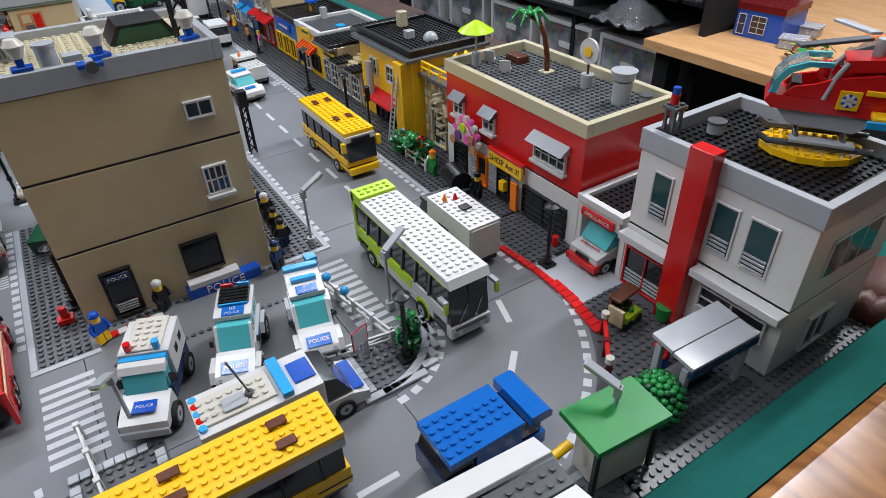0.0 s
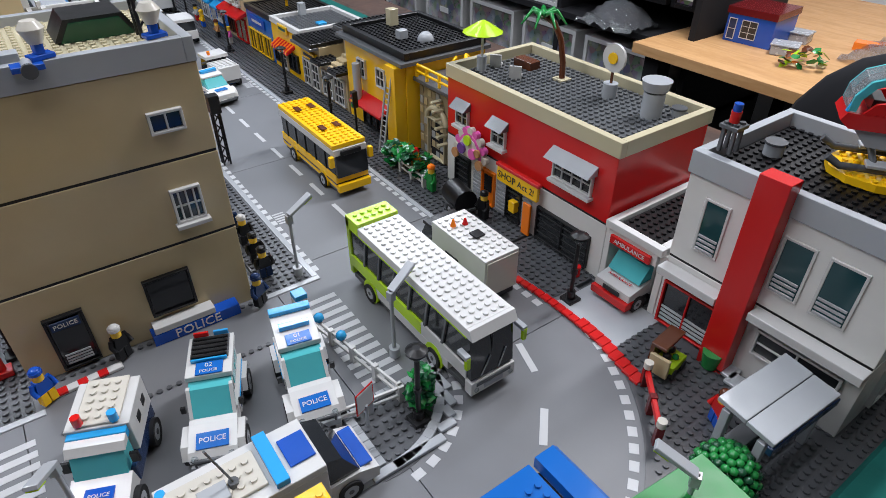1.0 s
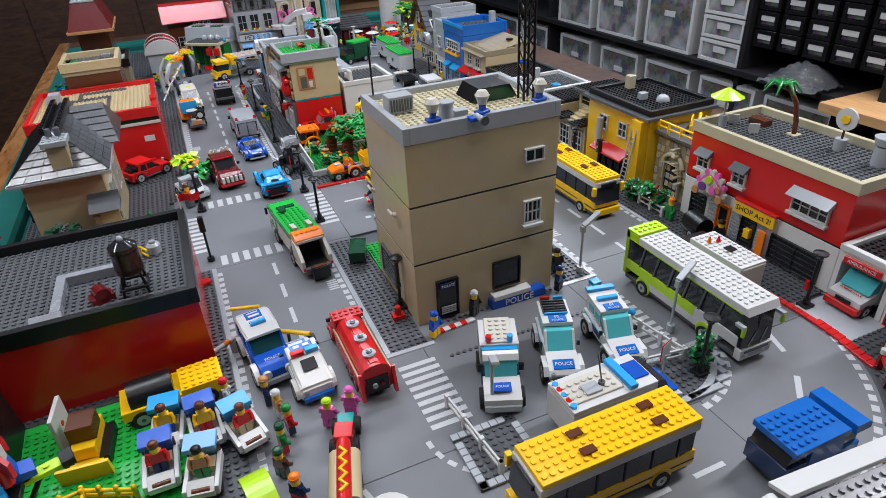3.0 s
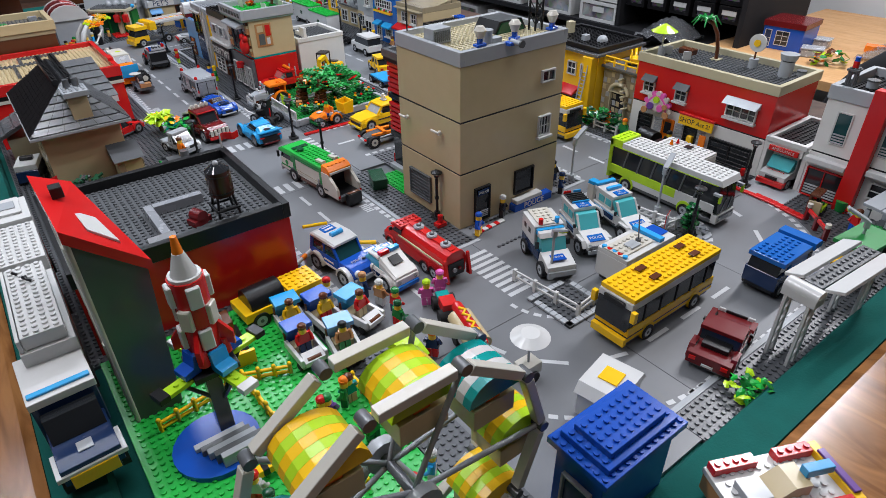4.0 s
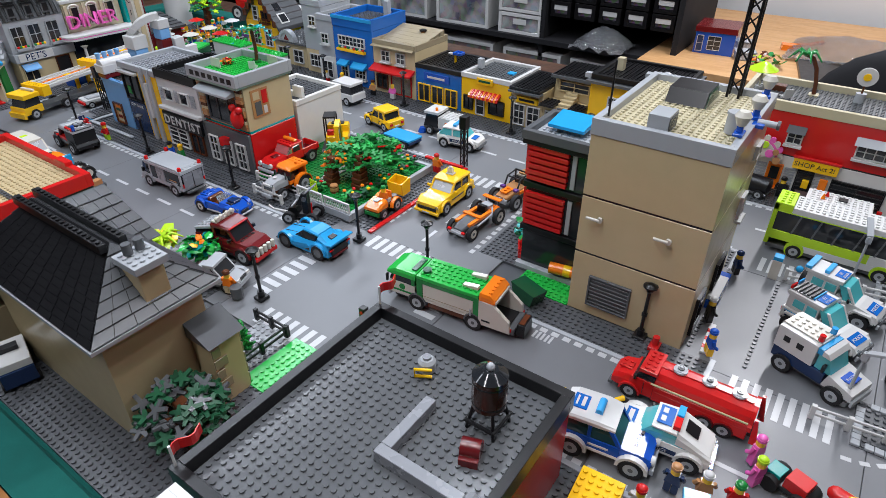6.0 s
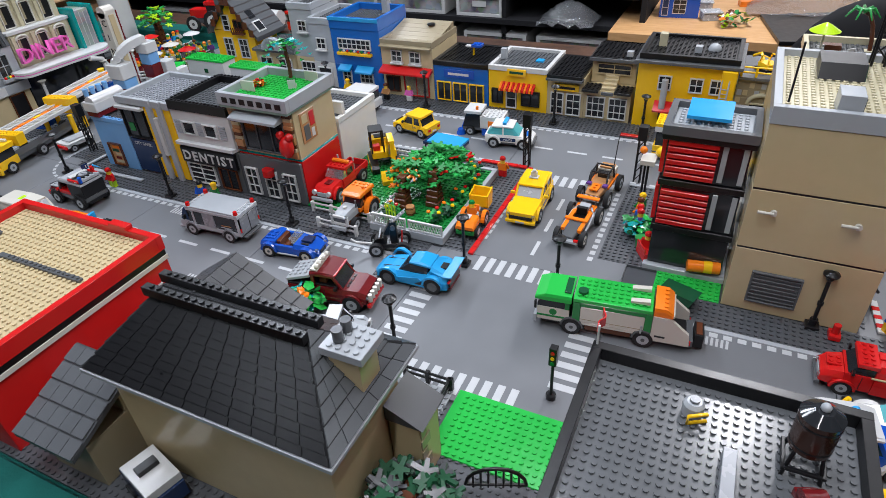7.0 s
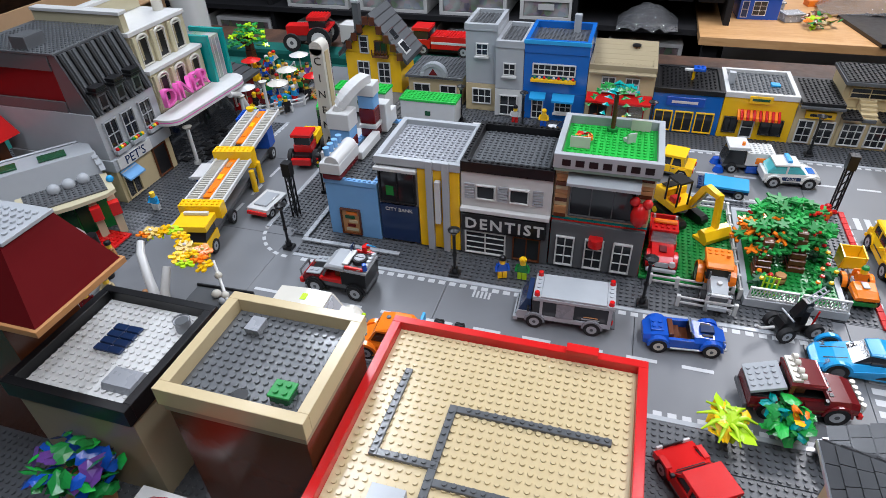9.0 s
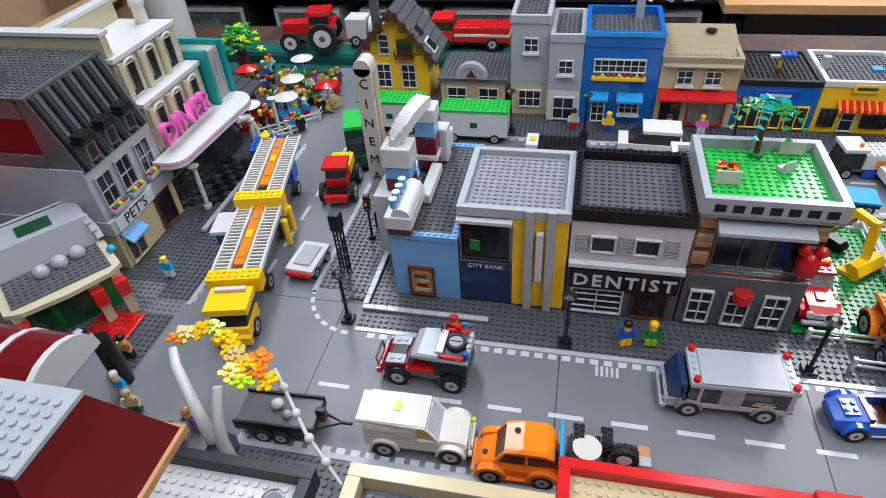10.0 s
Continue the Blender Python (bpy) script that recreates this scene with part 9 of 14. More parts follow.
p += sides("exhaust", lambda s_: Geo().tube([(-0.030, s_ * 0.0100, 0.0260), (-0.020, s_ * 0.0165, 0.0200), (0.020, s_ * 0.0175, 0.0170)], 0.0018, "lgrey", 6))
vehicle("buggy", "low orange hot rod with open wheels", "buggy", 0.036, 1.028, 176, p, [(-0.032, 0.0220, 0.0135), (0.034, 0.0190, 0.0115)], group="orange buggies", rim="ivory")
p = [("frame", bx(-0.042, 0.042, 0.020, 0.012, 0.018, "black")),
     ("body", hull([(-0.040, 0.0140, 0.0130, 0.0182, 0.0270), (0.0120, 0.0150, 0.0140, 0.0182, 0.0270), (0.0420, 0.0110, 0.0095, 0.0182, 0.0235)], "nougat"), "brown body"),
     ("bonnet_plate", B(0.0140, -0.0065, 0.0268, 0.0360, 0.0065, 0.0295, "orange").studs(0.0170, -0.004, 0.0295, 2, 1, "orange"), "orange bonnet plate"),
     ("seat", B(-0.0160, -0.0090, 0.0272, -0.0100, 0.0090, 0.0380, "black")),
     ("rear_box", B(-0.0420, -0.0140, 0.0272, -0.0220, 0.0140, 0.0370, "ivory"), "cream rear box"), ("rear_box_top", B(-0.0400, -0.0110, 0.0372, -0.0240, 0.0110, 0.0400, "nougat")),
     ("roll_bar", Geo().tube([(-0.0200, -0.0150, 0.0270), (-0.0180, -0.0130, 0.0470), (-0.0180, 0.0130, 0.0470), (-0.0200, 0.0150, 0.0270)], 0.0018, "black", 6)),
     ("cage", Geo().tube([(-0.0180, -0.0130, 0.0470), (0.0060, -0.0130, 0.0440), (0.0140, -0.0130, 0.0275)], 0.0016, "black", 6).tube([(-0.0180, 0.0130, 0.0470), (0.0060, 0.0130, 0.0440), (0.0140, 0.0130, 0.0275)], 0.0016, "black", 6).tube([(0.0060, -0.0130, 0.0440), (0.0060, 0.0130, 0.0440)], 0.0016, "black", 6)),
     ("front_plate", B(0.0400, -0.0130, 0.0130, 0.0450, 0.0130, 0.0200, "lgrey").studs(0.0385, -0.012, 0.0200, 1, 3, "lgrey")),
     ("aerial", Geo().tube([(-0.030, 0.010, 0.0400), (-0.034, 0.012, 0.0900)], 0.0008, "black", 5))]
p += sides("purple_lamp", lambda s_: B(0.0140, s_ * 0.0130 - 0.0040, 0.0272, 0.0210, s_ * 0.0130 + 0.0040, 0.0310, "purple"))
p += sides("orange_side", lambda s_: B(-0.0400, s_ * 0.0155 - 0.0016, 0.0190, 0.0100, s_ * 0.0155 + 0.0016, 0.0240, "orange"))
vehicle("buggy", "brown and orange buggy with roll cage and aerial", "buggy", 0.150, 1.022, 174, p, [(-0.030, 0.0220, 0.0135), (0.029, 0.0220, 0.0135)], group="orange buggies")
t = vehicle("street_sweeper", "white and orange street sweeper with blue brushes", "truck", 0.318, 1.288, 95, [
    ("chassis", bx(-0.040, 0.040, 0.034, 0.010, 0.016, "dgrey")),
    ("tank", bx(-0.042, 0.004, 0.040, 0.016, 0.040, "white", True)),
    ("cab", sl([(0.006, 0.016), (0.040, 0.016), (0.032, 0.044), (0.006, 0.044)], 0.036, "glass")),
    ("cab_roof", bx(0.002, 0.036, 0.042, 0.0442, 0.050, "white")),
    ("orange_panel", B(-0.036, -0.0206, 0.020, -0.012, 0.0206, 0.032, "orange")),
    ("beacon", Geo().cyl((0.012, 0.010, 0.050), 0.003, 0.006, "orange", 8)),
    ("brush", Geo().cyl((0.044, 0.016, 0.0), 0.010, 0.010, "blue", 14, r2=0.006)),
    ("brush", Geo().cyl((0.044, -0.016, 0.0), 0.010, 0.010, "blue", 14, r2=0.006)),
    ("brush", B(-0.022, -0.022, 0.002, 0.0, 0.022, 0.014, "blue"))], [(-0.026, 0.019, 0.009), (0.024, 0.019, 0.009)])
car("red_sports_car", "low red sports car parked by the red hall", -0.368, 1.388, 32, "red", 0.092, 0.044, 0.008, 0.022, 0.034, r=0.0105, cab=(-0.030, 0.016), extra=[
    ("engine_bay", B(-0.040, -0.012, 0.0222, -0.026, 0.012, 0.027, "black"))])
car("grey_pickup", "small grey and white pickup beside the pavement", -0.292, 1.235, -70, "lgrey", 0.072, 0.036, 0.010, 0.022, 0.036, r=0.0095, cab=(-0.012, 0.016))
car("dark_red_coupe", "dark red open coupe on the south road", 0.005, 0.292, 14, "dred", 0.098, 0.046, 0.008, 0.022, 0.034, r=0.0115, cab=(-0.020, 0.016), extra=[
    ("interior", B(-0.034, -0.014, 0.0222, -0.020, 0.014, 0.028, "black"))])
t = vehicle("blue_truck", "glossy blue truck with dark cab and partly studded roof", "truck", 0.178, 0.323, 180, [
    ("chassis", bx(-0.044, 0.044, 0.036, 0.007, 0.013, "black")),
    ("cab", bx(0.020, 0.046, 0.042, 0.013, 0.034, "dblue")),
    ("windscreen", sl([(0.020, 0.034), (0.045, 0.034), (0.040, 0.048), (0.020, 0.048)], 0.038, "glass")),
    ("roof", bx(-0.024, 0.042, 0.046, 0.0473, 0.054, "rblue"), "glossy blue roof"),
    ("roof_studs", Geo().studs(0.010, -0.020, 0.054, 4, 5, "rblue").studs(-0.022, -0.012, 0.054, 4, 3, "rblue")),
    ("body", bx(-0.024, 0.018, 0.042, 0.013, 0.047, "rblue")),
    ("rear_window", bx(-0.044, -0.0243, 0.038, 0.026, 0.044, "glass")),
    ("rear_body", bx(-0.048, -0.0243, 0.042, 0.013, 0.0258, "rblue")),
    ("rear_bar", sl([(-0.030, 0.0452), (-0.050, 0.0452), (-0.050, 0.051), (-0.046, 0.055), (-0.030, 0.055)], 0.048, "rblue"), "rounded blue rear roof bar")],
    [(-0.026, 0.019, 0.010), (0.030, 0.019, 0.010)])
t = vehicle("ambulance", "white and red ambulance parked in the bay", "van", 0.462, 0.4605, 180, [
    ("chassis", bx(-0.040, 0.040, 0.034, 0.006, 0.012, "black")),
    ("body", bx(-0.042, 0.012, 0.042, 0.012, 0.040, "white")),
    ("bonnet", sl([(0.012, 0.016), (0.044, 0.016), (0.044, 0.024), (0.014, 0.030)], 0.042, "white")),
    ("bumper", bx(0.030, 0.048, 0.044, 0.007, 0.0155, "red")),
    ("windscreen", sl([(0.012, 0.030), (0.030, 0.030), (0.018, 0.046), (0.008, 0.046)], 0.038, "aqua")),
    ("roof", bx(-0.042, 0.012, 0.042, 0.0402, 0.050, "white")),
    ("grille", B(0.0445, -0.010, 0.017, 0.046, 0.010, 0.022, "black"))], [(-0.026, 0.0195, 0.009), (0.030, 0.0195, 0.009)])
flat_words(t, "AMBULANCE", 0.0048, 0.034, 0, 0.0285, 90, "red")

# long white truck and blue truck parked along the west rail
RZ0 = 0.0275
t = vehicle("white_road_train", "long white and brown truck with studded roof", "truck", -0.5795, 0.760, 89.5, [
    ("chassis", bx(-0.150, 0.150, 0.034, 0.010, 0.020, "black")),
    ("trailer_lower", bx(-0.152, -0.018, 0.042, 0.020, 0.062, "nougat"), "brown lower trailer"),
    ("trailer_upper", bx(-0.154, -0.018, 0.044, 0.0623, 0.084, "white"), "white upper trailer"),
    ("trailer_roof", bx(-0.150, -0.022, 0.034, 0.0843, 0.098, "white", True), "white studded trailer roof"),
    ("roof_edge", bx(-0.152, -0.020, 0.003, 0.0843, 0.0975, "white", yc=0.0195)),
    ("hook", Geo().tube([(-0.060, -0.004, 0.0998), (-0.056, 0.002, 0.104), (-0.050, 0.0, 0.1005)], 0.0016, "black", 6)),
    ("hook", Geo().tube([(-0.040, 0.006, 0.0998), (-0.038, 0.010, 0.103)], 0.0016, "black", 6)),
    ("sleeper_lower", bx(-0.012, 0.078, 0.042, 0.020, 0.070, "nougat")),
    ("sleeper", bx(-0.013, 0.078, 0.044, 0.0703, 0.098, "white", True)),
    ("cab_lower", bx(0.082, 0.150, 0.042, 0.020, 0.070, "nougat")),
    ("cab", sl([(0.081, 0.0703), (0.155, 0.0703), (0.151, 0.090), (0.143, 0.102), (0.081, 0.102)], 0.044, "white")),
    ("crest", bx(0.096, 0.140, 0.030, 0.1023, 0.105, "white")),
    ("stripe", bx(0.108, 0.128, 0.020, 0.1052, 0.1062, "lgrey")),
    ("cab_mirror", B(0.120, 0.023, 0.040, 0.126, 0.032, 0.056, "black"))],
    [(-0.125, 0.019, 0.0125), (-0.100, 0.019, 0.0125), (0.020, 0.019, 0.0125), (0.125, 0.019, 0.0125)], z=RZ0)
t = vehicle("dark_blue_truck", "dark blue police truck with white box and light bar", "truck", -0.584, 0.562, -88, [
    ("chassis", bx(-0.058, 0.056, 0.038, 0.010, 0.018, "black")),
    ("box", bx(-0.060, 0.004, 0.050, 0.018, 0.062, "dblue")),
    ("box_roof", bx(-0.062, 0.006, 0.052, 0.0623, 0.070, "white"), "white roof with blue strip"),
    ("strip", B(-0.006, -0.024, 0.0702, 0.0, 0.024, 0.0725, "azure")),
    ("cab_window", sl([(0.006, 0.036), (0.026, 0.036), (0.016, 0.056), (0.006, 0.056)], 0.042, "glass")),
    ("bonnet", bx(0.006, 0.058, 0.046, 0.018, 0.0355, "dblue")),
    ("emblem", B(0.034, -0.006, 0.0357, 0.046, 0.006, 0.0367, "lgrey")),
    ("fender", bx(0.030, 0.060, 0.054, 0.026, 0.031, "white")),
    ("grille", B(0.0582, -0.018, 0.014, 0.061, 0.018, 0.028, "yellow"))],
    [(-0.040, 0.022, 0.013), (0.042, 0.022, 0.013)], z=RZ0)

# ladder truck on the north road
t = vehicle("yellow_ladder_truck", "yellow truck with a long white and orange ladder trailer", "truck", 0.004, 2.132, 192.5, [
    ("cab", bx(0.128, 0.172, 0.046, 0.014, 0.030, "yellow")),
    ("cab_window", sl([(0.130, 0.030), (0.168, 0.030), (0.160, 0.048), (0.130, 0.048)], 0.042, "glass")),
    ("cab_roof", bx(0.128, 0.168, 0.052, 0.0483, 0.058, "yellow"), "yellow cab roof"),
    ("roof_bar", bx(0.132, 0.138, 0.038, 0.0583, 0.063, "ivory")),
    ("bumper", bx(0.172, 0.178, 0.048, 0.008, 0.020, "yellow")),
    ("chassis", bx(-0.19, 0.126, 0.030, 0.012, 0.020, "dgrey")),
    ("ladder_base", bx(0.104, 0.124, 0.066, 0.044, 0.066, "yellow", True)),
    ("ladder_joint", bx(-0.048, -0.028, 0.068, 0.046, 0.078, "yellow", True)),
    ("support", bx(-0.180, -0.150, 0.040, 0.020, 0.060, "blue"))],
    [(0.150, 0.021, 0.0115), (0.070, 0.021, 0.0115), (-0.040, 0.021, 0.0115), (-0.150, 0.021, 0.0115)])
for x0_, x1_, z_ in ((-0.036, 0.112, 0.060), (-0.205, -0.048, 0.072)):
    for s_ in (-1, 1):
        for yy in (0.010, 0.030):
            part("ladder_rail", B(x0_, s_ * yy - 0.0016, z_ - 0.002, x1_, s_ * yy + 0.0016, z_ + 0.005, "white"), t)
        n_ = int((x1_ - x0_) / 0.0068)
        for i in range(n_):
            xx = x0_ + 0.002 + i * 0.0068
            part("rung", B(xx, s_ * 0.020 - 0.0086, z_, xx + 0.0026, s_ * 0.020 + 0.0086, z_ + 0.0028, "ivory", b=0.0002), t)
    part("ladder_plank", B(x0_ + 0.004, -0.0065, z_ - 0.001, x1_ - 0.02, 0.0065, z_ + 0.003, "orange"), t, "orange middle plank")
    for k in range(3):
        part("plank_chip", B(x0_ + 0.02 + k * 0.04, -0.004, z_ + 0.0032, x0_ + 0.036 + k * 0.04, 0.004, z_ + 0.0048, ("nougat", "yellow", "orange")[k]), t)
part("upper_platform", B(-0.232, -0.052, 0.058, -0.186, -0.006, 0.064, "blue").studs(-0.229, -0.050, 0.064, 5, 5, "blue"), t, "blue studded platform")
part("platform_post", B(-0.215, -0.036, 0.020, -0.205, -0.026, 0.0578, "dgrey"), t)
part("bucket", Geo().cyl((-0.205, -0.026, 0.0658), 0.006, 0.014, "yellow", 12, r2=0.008), t)
part("white_panel", B(-0.045, -0.068, 0.040, 0.002, -0.034, 0.046, "white"), t)
part("panel_base", B(-0.045, -0.064, 0.018, -0.004, -0.036, 0.0398, "blue").studs(-0.041, -0.062, 0.0398, 4, 3, "blue"), t)
for xx in (-0.012, -0.044):
    for s_ in (-1, 1):
        part("stabiliser", Geo().cyl((xx, s_ * 0.034, 0.010), 0.005, 0.040, "yellow", 8), t)
vehicle("white_cart", "small flat white cart with red lamps", "cart", -0.012, 2.058, 176, [
    ("deck", bx(-0.030, 0.030, 0.040, 0.012, 0.020, "white")), ("lamp_bar", bx(0.030, 0.034, 0.036, 0.010, 0.016, "tred")),
    ("hatch", bx(-0.020, 0.020, 0.024, 0.0202, 0.023, "lgrey"))], [(-0.016, 0.017, 0.008), (0.018, 0.017, 0.008)])
t = vehicle("digger_loader", "red and yellow loader with large tyres", "loader", 0.175, 2.075, 190, [
    ("frame", bx(-0.044, 0.044, 0.030, 0.014, 0.026, "black")),
    ("hood", bx(-0.044, -0.004, 0.034, 0.026, 0.044, "yellow", True)),
    ("cab", bx(0.0, 0.030, 0.034, 0.026, 0.040, "red")), ("cab_window", bx(0.002, 0.028, 0.030, 0.0402, 0.056, "glass")),
    ("cab_roof", bx(-0.004, 0.032, 0.038, 0.0563, 0.062, "red")), ("bumper", bx(0.044, 0.052, 0.036, 0.010, 0.022, "red"))],
    [(-0.026, 0.024, 0.0155), (0.028, 0.024, 0.0155)])
t = vehicle("green_lorry", "green lorry on the north road", "truck", 0.275, 2.075, 200, [
    ("chassis", bx(-0.050, 0.050, 0.036, 0.008, 0.014, "black")), ("box", bx(-0.052, 0.012, 0.044, 0.014, 0.060, "dgreen")),
    ("roof", bx(-0.052, 0.012, 0.044, 0.0602, 0.066, "bgreen")), ("cab", bx(0.014, 0.046, 0.042, 0.014, 0.030, "dgreen")),
    ("cab_window", sl([(0.014, 0.030), (0.044, 0.030), (0.036, 0.048), (0.014, 0.048)], 0.036, "glass"))], [(-0.030, 0.019, 0.009), (0.032, 0.019, 0.009)])
for k, (xx, yy) in enumerate(((0.365, 1.888), (0.385, 2.045))):
    t = vehicle("green_roof_lorry", "white lorry with a green studded roof", "truck", xx, yy, 90, [
        ("chassis", bx(-0.056, 0.056, 0.036, 0.007, 0.013, "black")), ("box", bx(-0.058, 0.058, 0.044, 0.013, 0.058, "white")),
        ("roof", bx(-0.060, 0.060, 0.046, 0.0583, 0.063, "bgreen", True), "green studded roof"), ("plate", B(-0.006, 0.0222, 0.030, 0.006, 0.0232, 0.040, "dgreen"))],
        [(-0.036, 0.019, 0.009), (0.036, 0.019, 0.009)], group="green-roofed lorries")
t = vehicle("white_sports_van", "white low van beside the shops", "van", 0.340, 1.595, 88, [
    ("chassis", bx(-0.046, 0.046, 0.034, 0.006, 0.012, "black")), ("body", bx(-0.050, 0.050, 0.044, 0.012, 0.028, "white")),
    ("cabin", sl([(-0.044, 0.028), (0.034, 0.028), (0.016, 0.046), (-0.044, 0.046)], 0.040, "glass")), ("roof", bx(-0.046, 0.014, 0.042, 0.0462, 0.052, "white"))],
    [(-0.030, 0.020, 0.010), (0.030, 0.020, 0.010)])
vehicle("black_flat_car", "black flat car with studs beside the bank", "car", 0.330, 1.735, 90, [
    ("deck", bx(-0.040, 0.040, 0.040, 0.010, 0.018, "black", True)), ("nose", bx(0.040, 0.060, 0.040, 0.008, 0.022, "white")),
    ("emblem", B(0.044, -0.006, 0.0222, 0.054, 0.006, 0.0235, "yellow"))], [(-0.026, 0.019, 0.009), (0.034, 0.019, 0.009)])
vehicle("blue_flatbed", "dark blue low flatbed behind the park", "car", 0.225, 1.330, 85, [
    ("deck", bx(-0.040, 0.040, 0.036, 0.010, 0.016, "dblue", True)), ("side", bx(-0.040, 0.030, 0.040, 0.016, 0.020, "azure"))], [(-0.026, 0.018, 0.008), (0.026, 0.018, 0.008)])

# park vehicles
p = [("chassis", bx(-0.056, 0.050, 0.028, 0.009, 0.0150, "black")),
     ("bed_floor", bx(-0.058, -0.018, 0.036, 0.0152, 0.0190, "dred")), ("tailgate", bx(-0.0585, -0.0555, 0.037, 0.0192, 0.0300, "red")),
     ("cab", hull([(-0.0180, 0.0185, 0.0180, 0.0152, 0.0300), (0.0180, 0.0185, 0.0180, 0.0152, 0.0300)], "red")),
     ("windscreen", hull([(0.0060, 0.0170, 0.0160, 0.0302, 0.0430), (0.0105, 0.0170, 0.0160, 0.0302, 0.0430), (0.0190, 0.0170, 0.0160, 0.0302, 0.0310)], "clear"), "pale windscreen"),
     ("cab_back", bx(-0.0180, 0.0055, 0.035, 0.0302, 0.0430, "red")), ("roof", bx(-0.0190, 0.0110, 0.037, 0.0432, 0.0470, "red", True)),
     ("lamp_bar", B(-0.0100, -0.0160, 0.0472, -0.0030, 0.0160, 0.0530, "orange", b=0.0018), "orange lamp bar on the roof"),
     ("hood", hull([(0.0182, 0.0165, 0.0150, 0.0152, 0.0300), (0.0480, 0.0165, 0.0145, 0.0152, 0.0285), (0.0560, 0.0160, 0.0130, 0.0152, 0.0240)], "red"), "rounded red hood"),
     ("hood_vent", bx(0.0260, 0.0400, 0.010, 0.0296, 0.0312, "dred")),
     ("grille", B(0.0562, -0.0090, 0.0160, 0.0575, 0.0090, 0.0235, "lgrey")), ("bumper", B(0.0560, -0.0200, 0.0085, 0.0610, 0.0200, 0.0145, "lgrey", b=0.0012), "light grey bumper")]
p += sides("headlight", lambda s_: Geo().cyl((0.0550, s_ * 0.0135, 0.0225), 0.0042, 0.0040, "white", 12, axis="x"), "round white headlight")
p += sides("bed_side", lambda s_: B(-0.0550, s_ * 0.0175 - 0.0010, 0.0192, -0.0185, s_ * 0.0175 + 0.0010, 0.0300, "red"))
p += sides("side_window", lambda s_: B(-0.0120, s_ * 0.0176 - 0.0004, 0.0310, 0.0040, s_ * 0.0176 + 0.0004, 0.0415, "glass"))
p += sides("fender", lambda s_: arch(0.0360, 0.0132, 0.0022, s_ * 0.0185, 0.0050, "red", 0.0110), "red front fender")
p += sides("exhaust_pipe", lambda s_: Geo().tube([(-0.0210, s_ * 0.0150, 0.0300), (-0.0210, s_ * 0.0150, 0.0520)], 0.0016, "lgrey", 7))
vehicle("red_pickup_toy", "red truck with orange roof lamps on the green park plate", "truck", 0.016, 1.428, 180, p, [(-0.036, 0.0190, 0.0115), (0.036, 0.0190, 0.0115)], z=0.0066)
p = [("frame", bx(-0.034, 0.040, 0.022, 0.0110, 0.0180, "brown")),
     ("hood", hull([(0.0080, 0.0120, 0.0105, 0.0182, 0.0330), (0.0300, 0.0120, 0.0105, 0.0182, 0.0330), (0.0400, 0.0110, 0.0095, 0.0182, 0.0300)], "lgrey"), "light grey rounded hood"),
     ("front_frame", B(0.0402, -0.0150, 0.0140, 0.0440, 0.0150, 0.0180, "white").box(0.0402, -0.0150, 0.0260, 0.0440, 0.0150, 0.0300, "white").box(0.0402, -0.0150, 0.0182, 0.0440, -0.0110, 0.0258, "white").box(0.0402, 0.0110, 0.0182, 0.0440, 0.0150, 0.0258, "white"), "white frame at the nose"),
     ("grille", B(0.0404, -0.0108, 0.0184, 0.0425, 0.0108, 0.0256, "dgrey")),
     ("front_weight", B(0.0440, -0.0120, 0.0080, 0.0490, 0.0120, 0.0138, "lgrey")),
     ("fuel_cap", Geo().cyl((0.0240, 0, 0.0330), 0.0032, 0.0030, "white", 10)),
     ("cab_floor", bx(-0.0330, 0.0070, 0.030, 0.0182, 0.0250, "orange")), ("seat", B(-0.0220, -0.0070, 0.0252, -0.0100, 0.0070, 0.0330, "black")),
     ("cab_glass", hull([(-0.0050, 0.0150, 0.0140, 0.0252, 0.0420), (0.0010, 0.0150, 0.0140, 0.0252, 0.0420), (0.0060, 0.0150, 0.0140, 0.0252, 0.0300)], "glass")),
     ("cab_back", bx(-0.0330, -0.0290, 0.030, 0.0252, 0.0420, "orange")),
     ("roof", hull([(-0.0360, 0.0175, 0.0165, 0.0422, 0.0470), (0.0000, 0.0175, 0.0165, 0.0422, 0.0480), (0.0060, 0.0165, 0.0150, 0.0422, 0.0450)], "orange"), "orange cab roof with rounded front"),
     ("roof_studs", Geo().studs(-0.0340, -0.0160, 0.0470, 2, 4, "orange")), ("beacon", Geo().cyl((-0.0160, 0.0100, 0.0472), 0.0026, 0.0050, "orange", 8))]
p += sides("rear_fender", lambda s_: arch(-0.0180, 0.0165, 0.0022, s_ * 0.0205, 0.0085, "orange", 0.0140), "orange rear fender")
p += sides("exhaust_pipe", lambda s_: Geo().tube([(0.0120, s_ * 0.0115, 0.0300), (0.0120, s_ * 0.0115, 0.0420)], 0.0013, "dgrey", 6))
p += sides("headlight", lambda s_: Geo().cyl((0.0430, s_ * 0.0130, 0.0310), 0.0026, 0.0030, "clear", 8, axis="x"))
vehicle("orange_tractor", "orange tractor with light grey hood and white nose frame", "tractor", -0.054, 1.358, 180, p, [(-0.018, 0.0215, 0.0145), (0.026, 0.0165, 0.0100)], z=0.004)
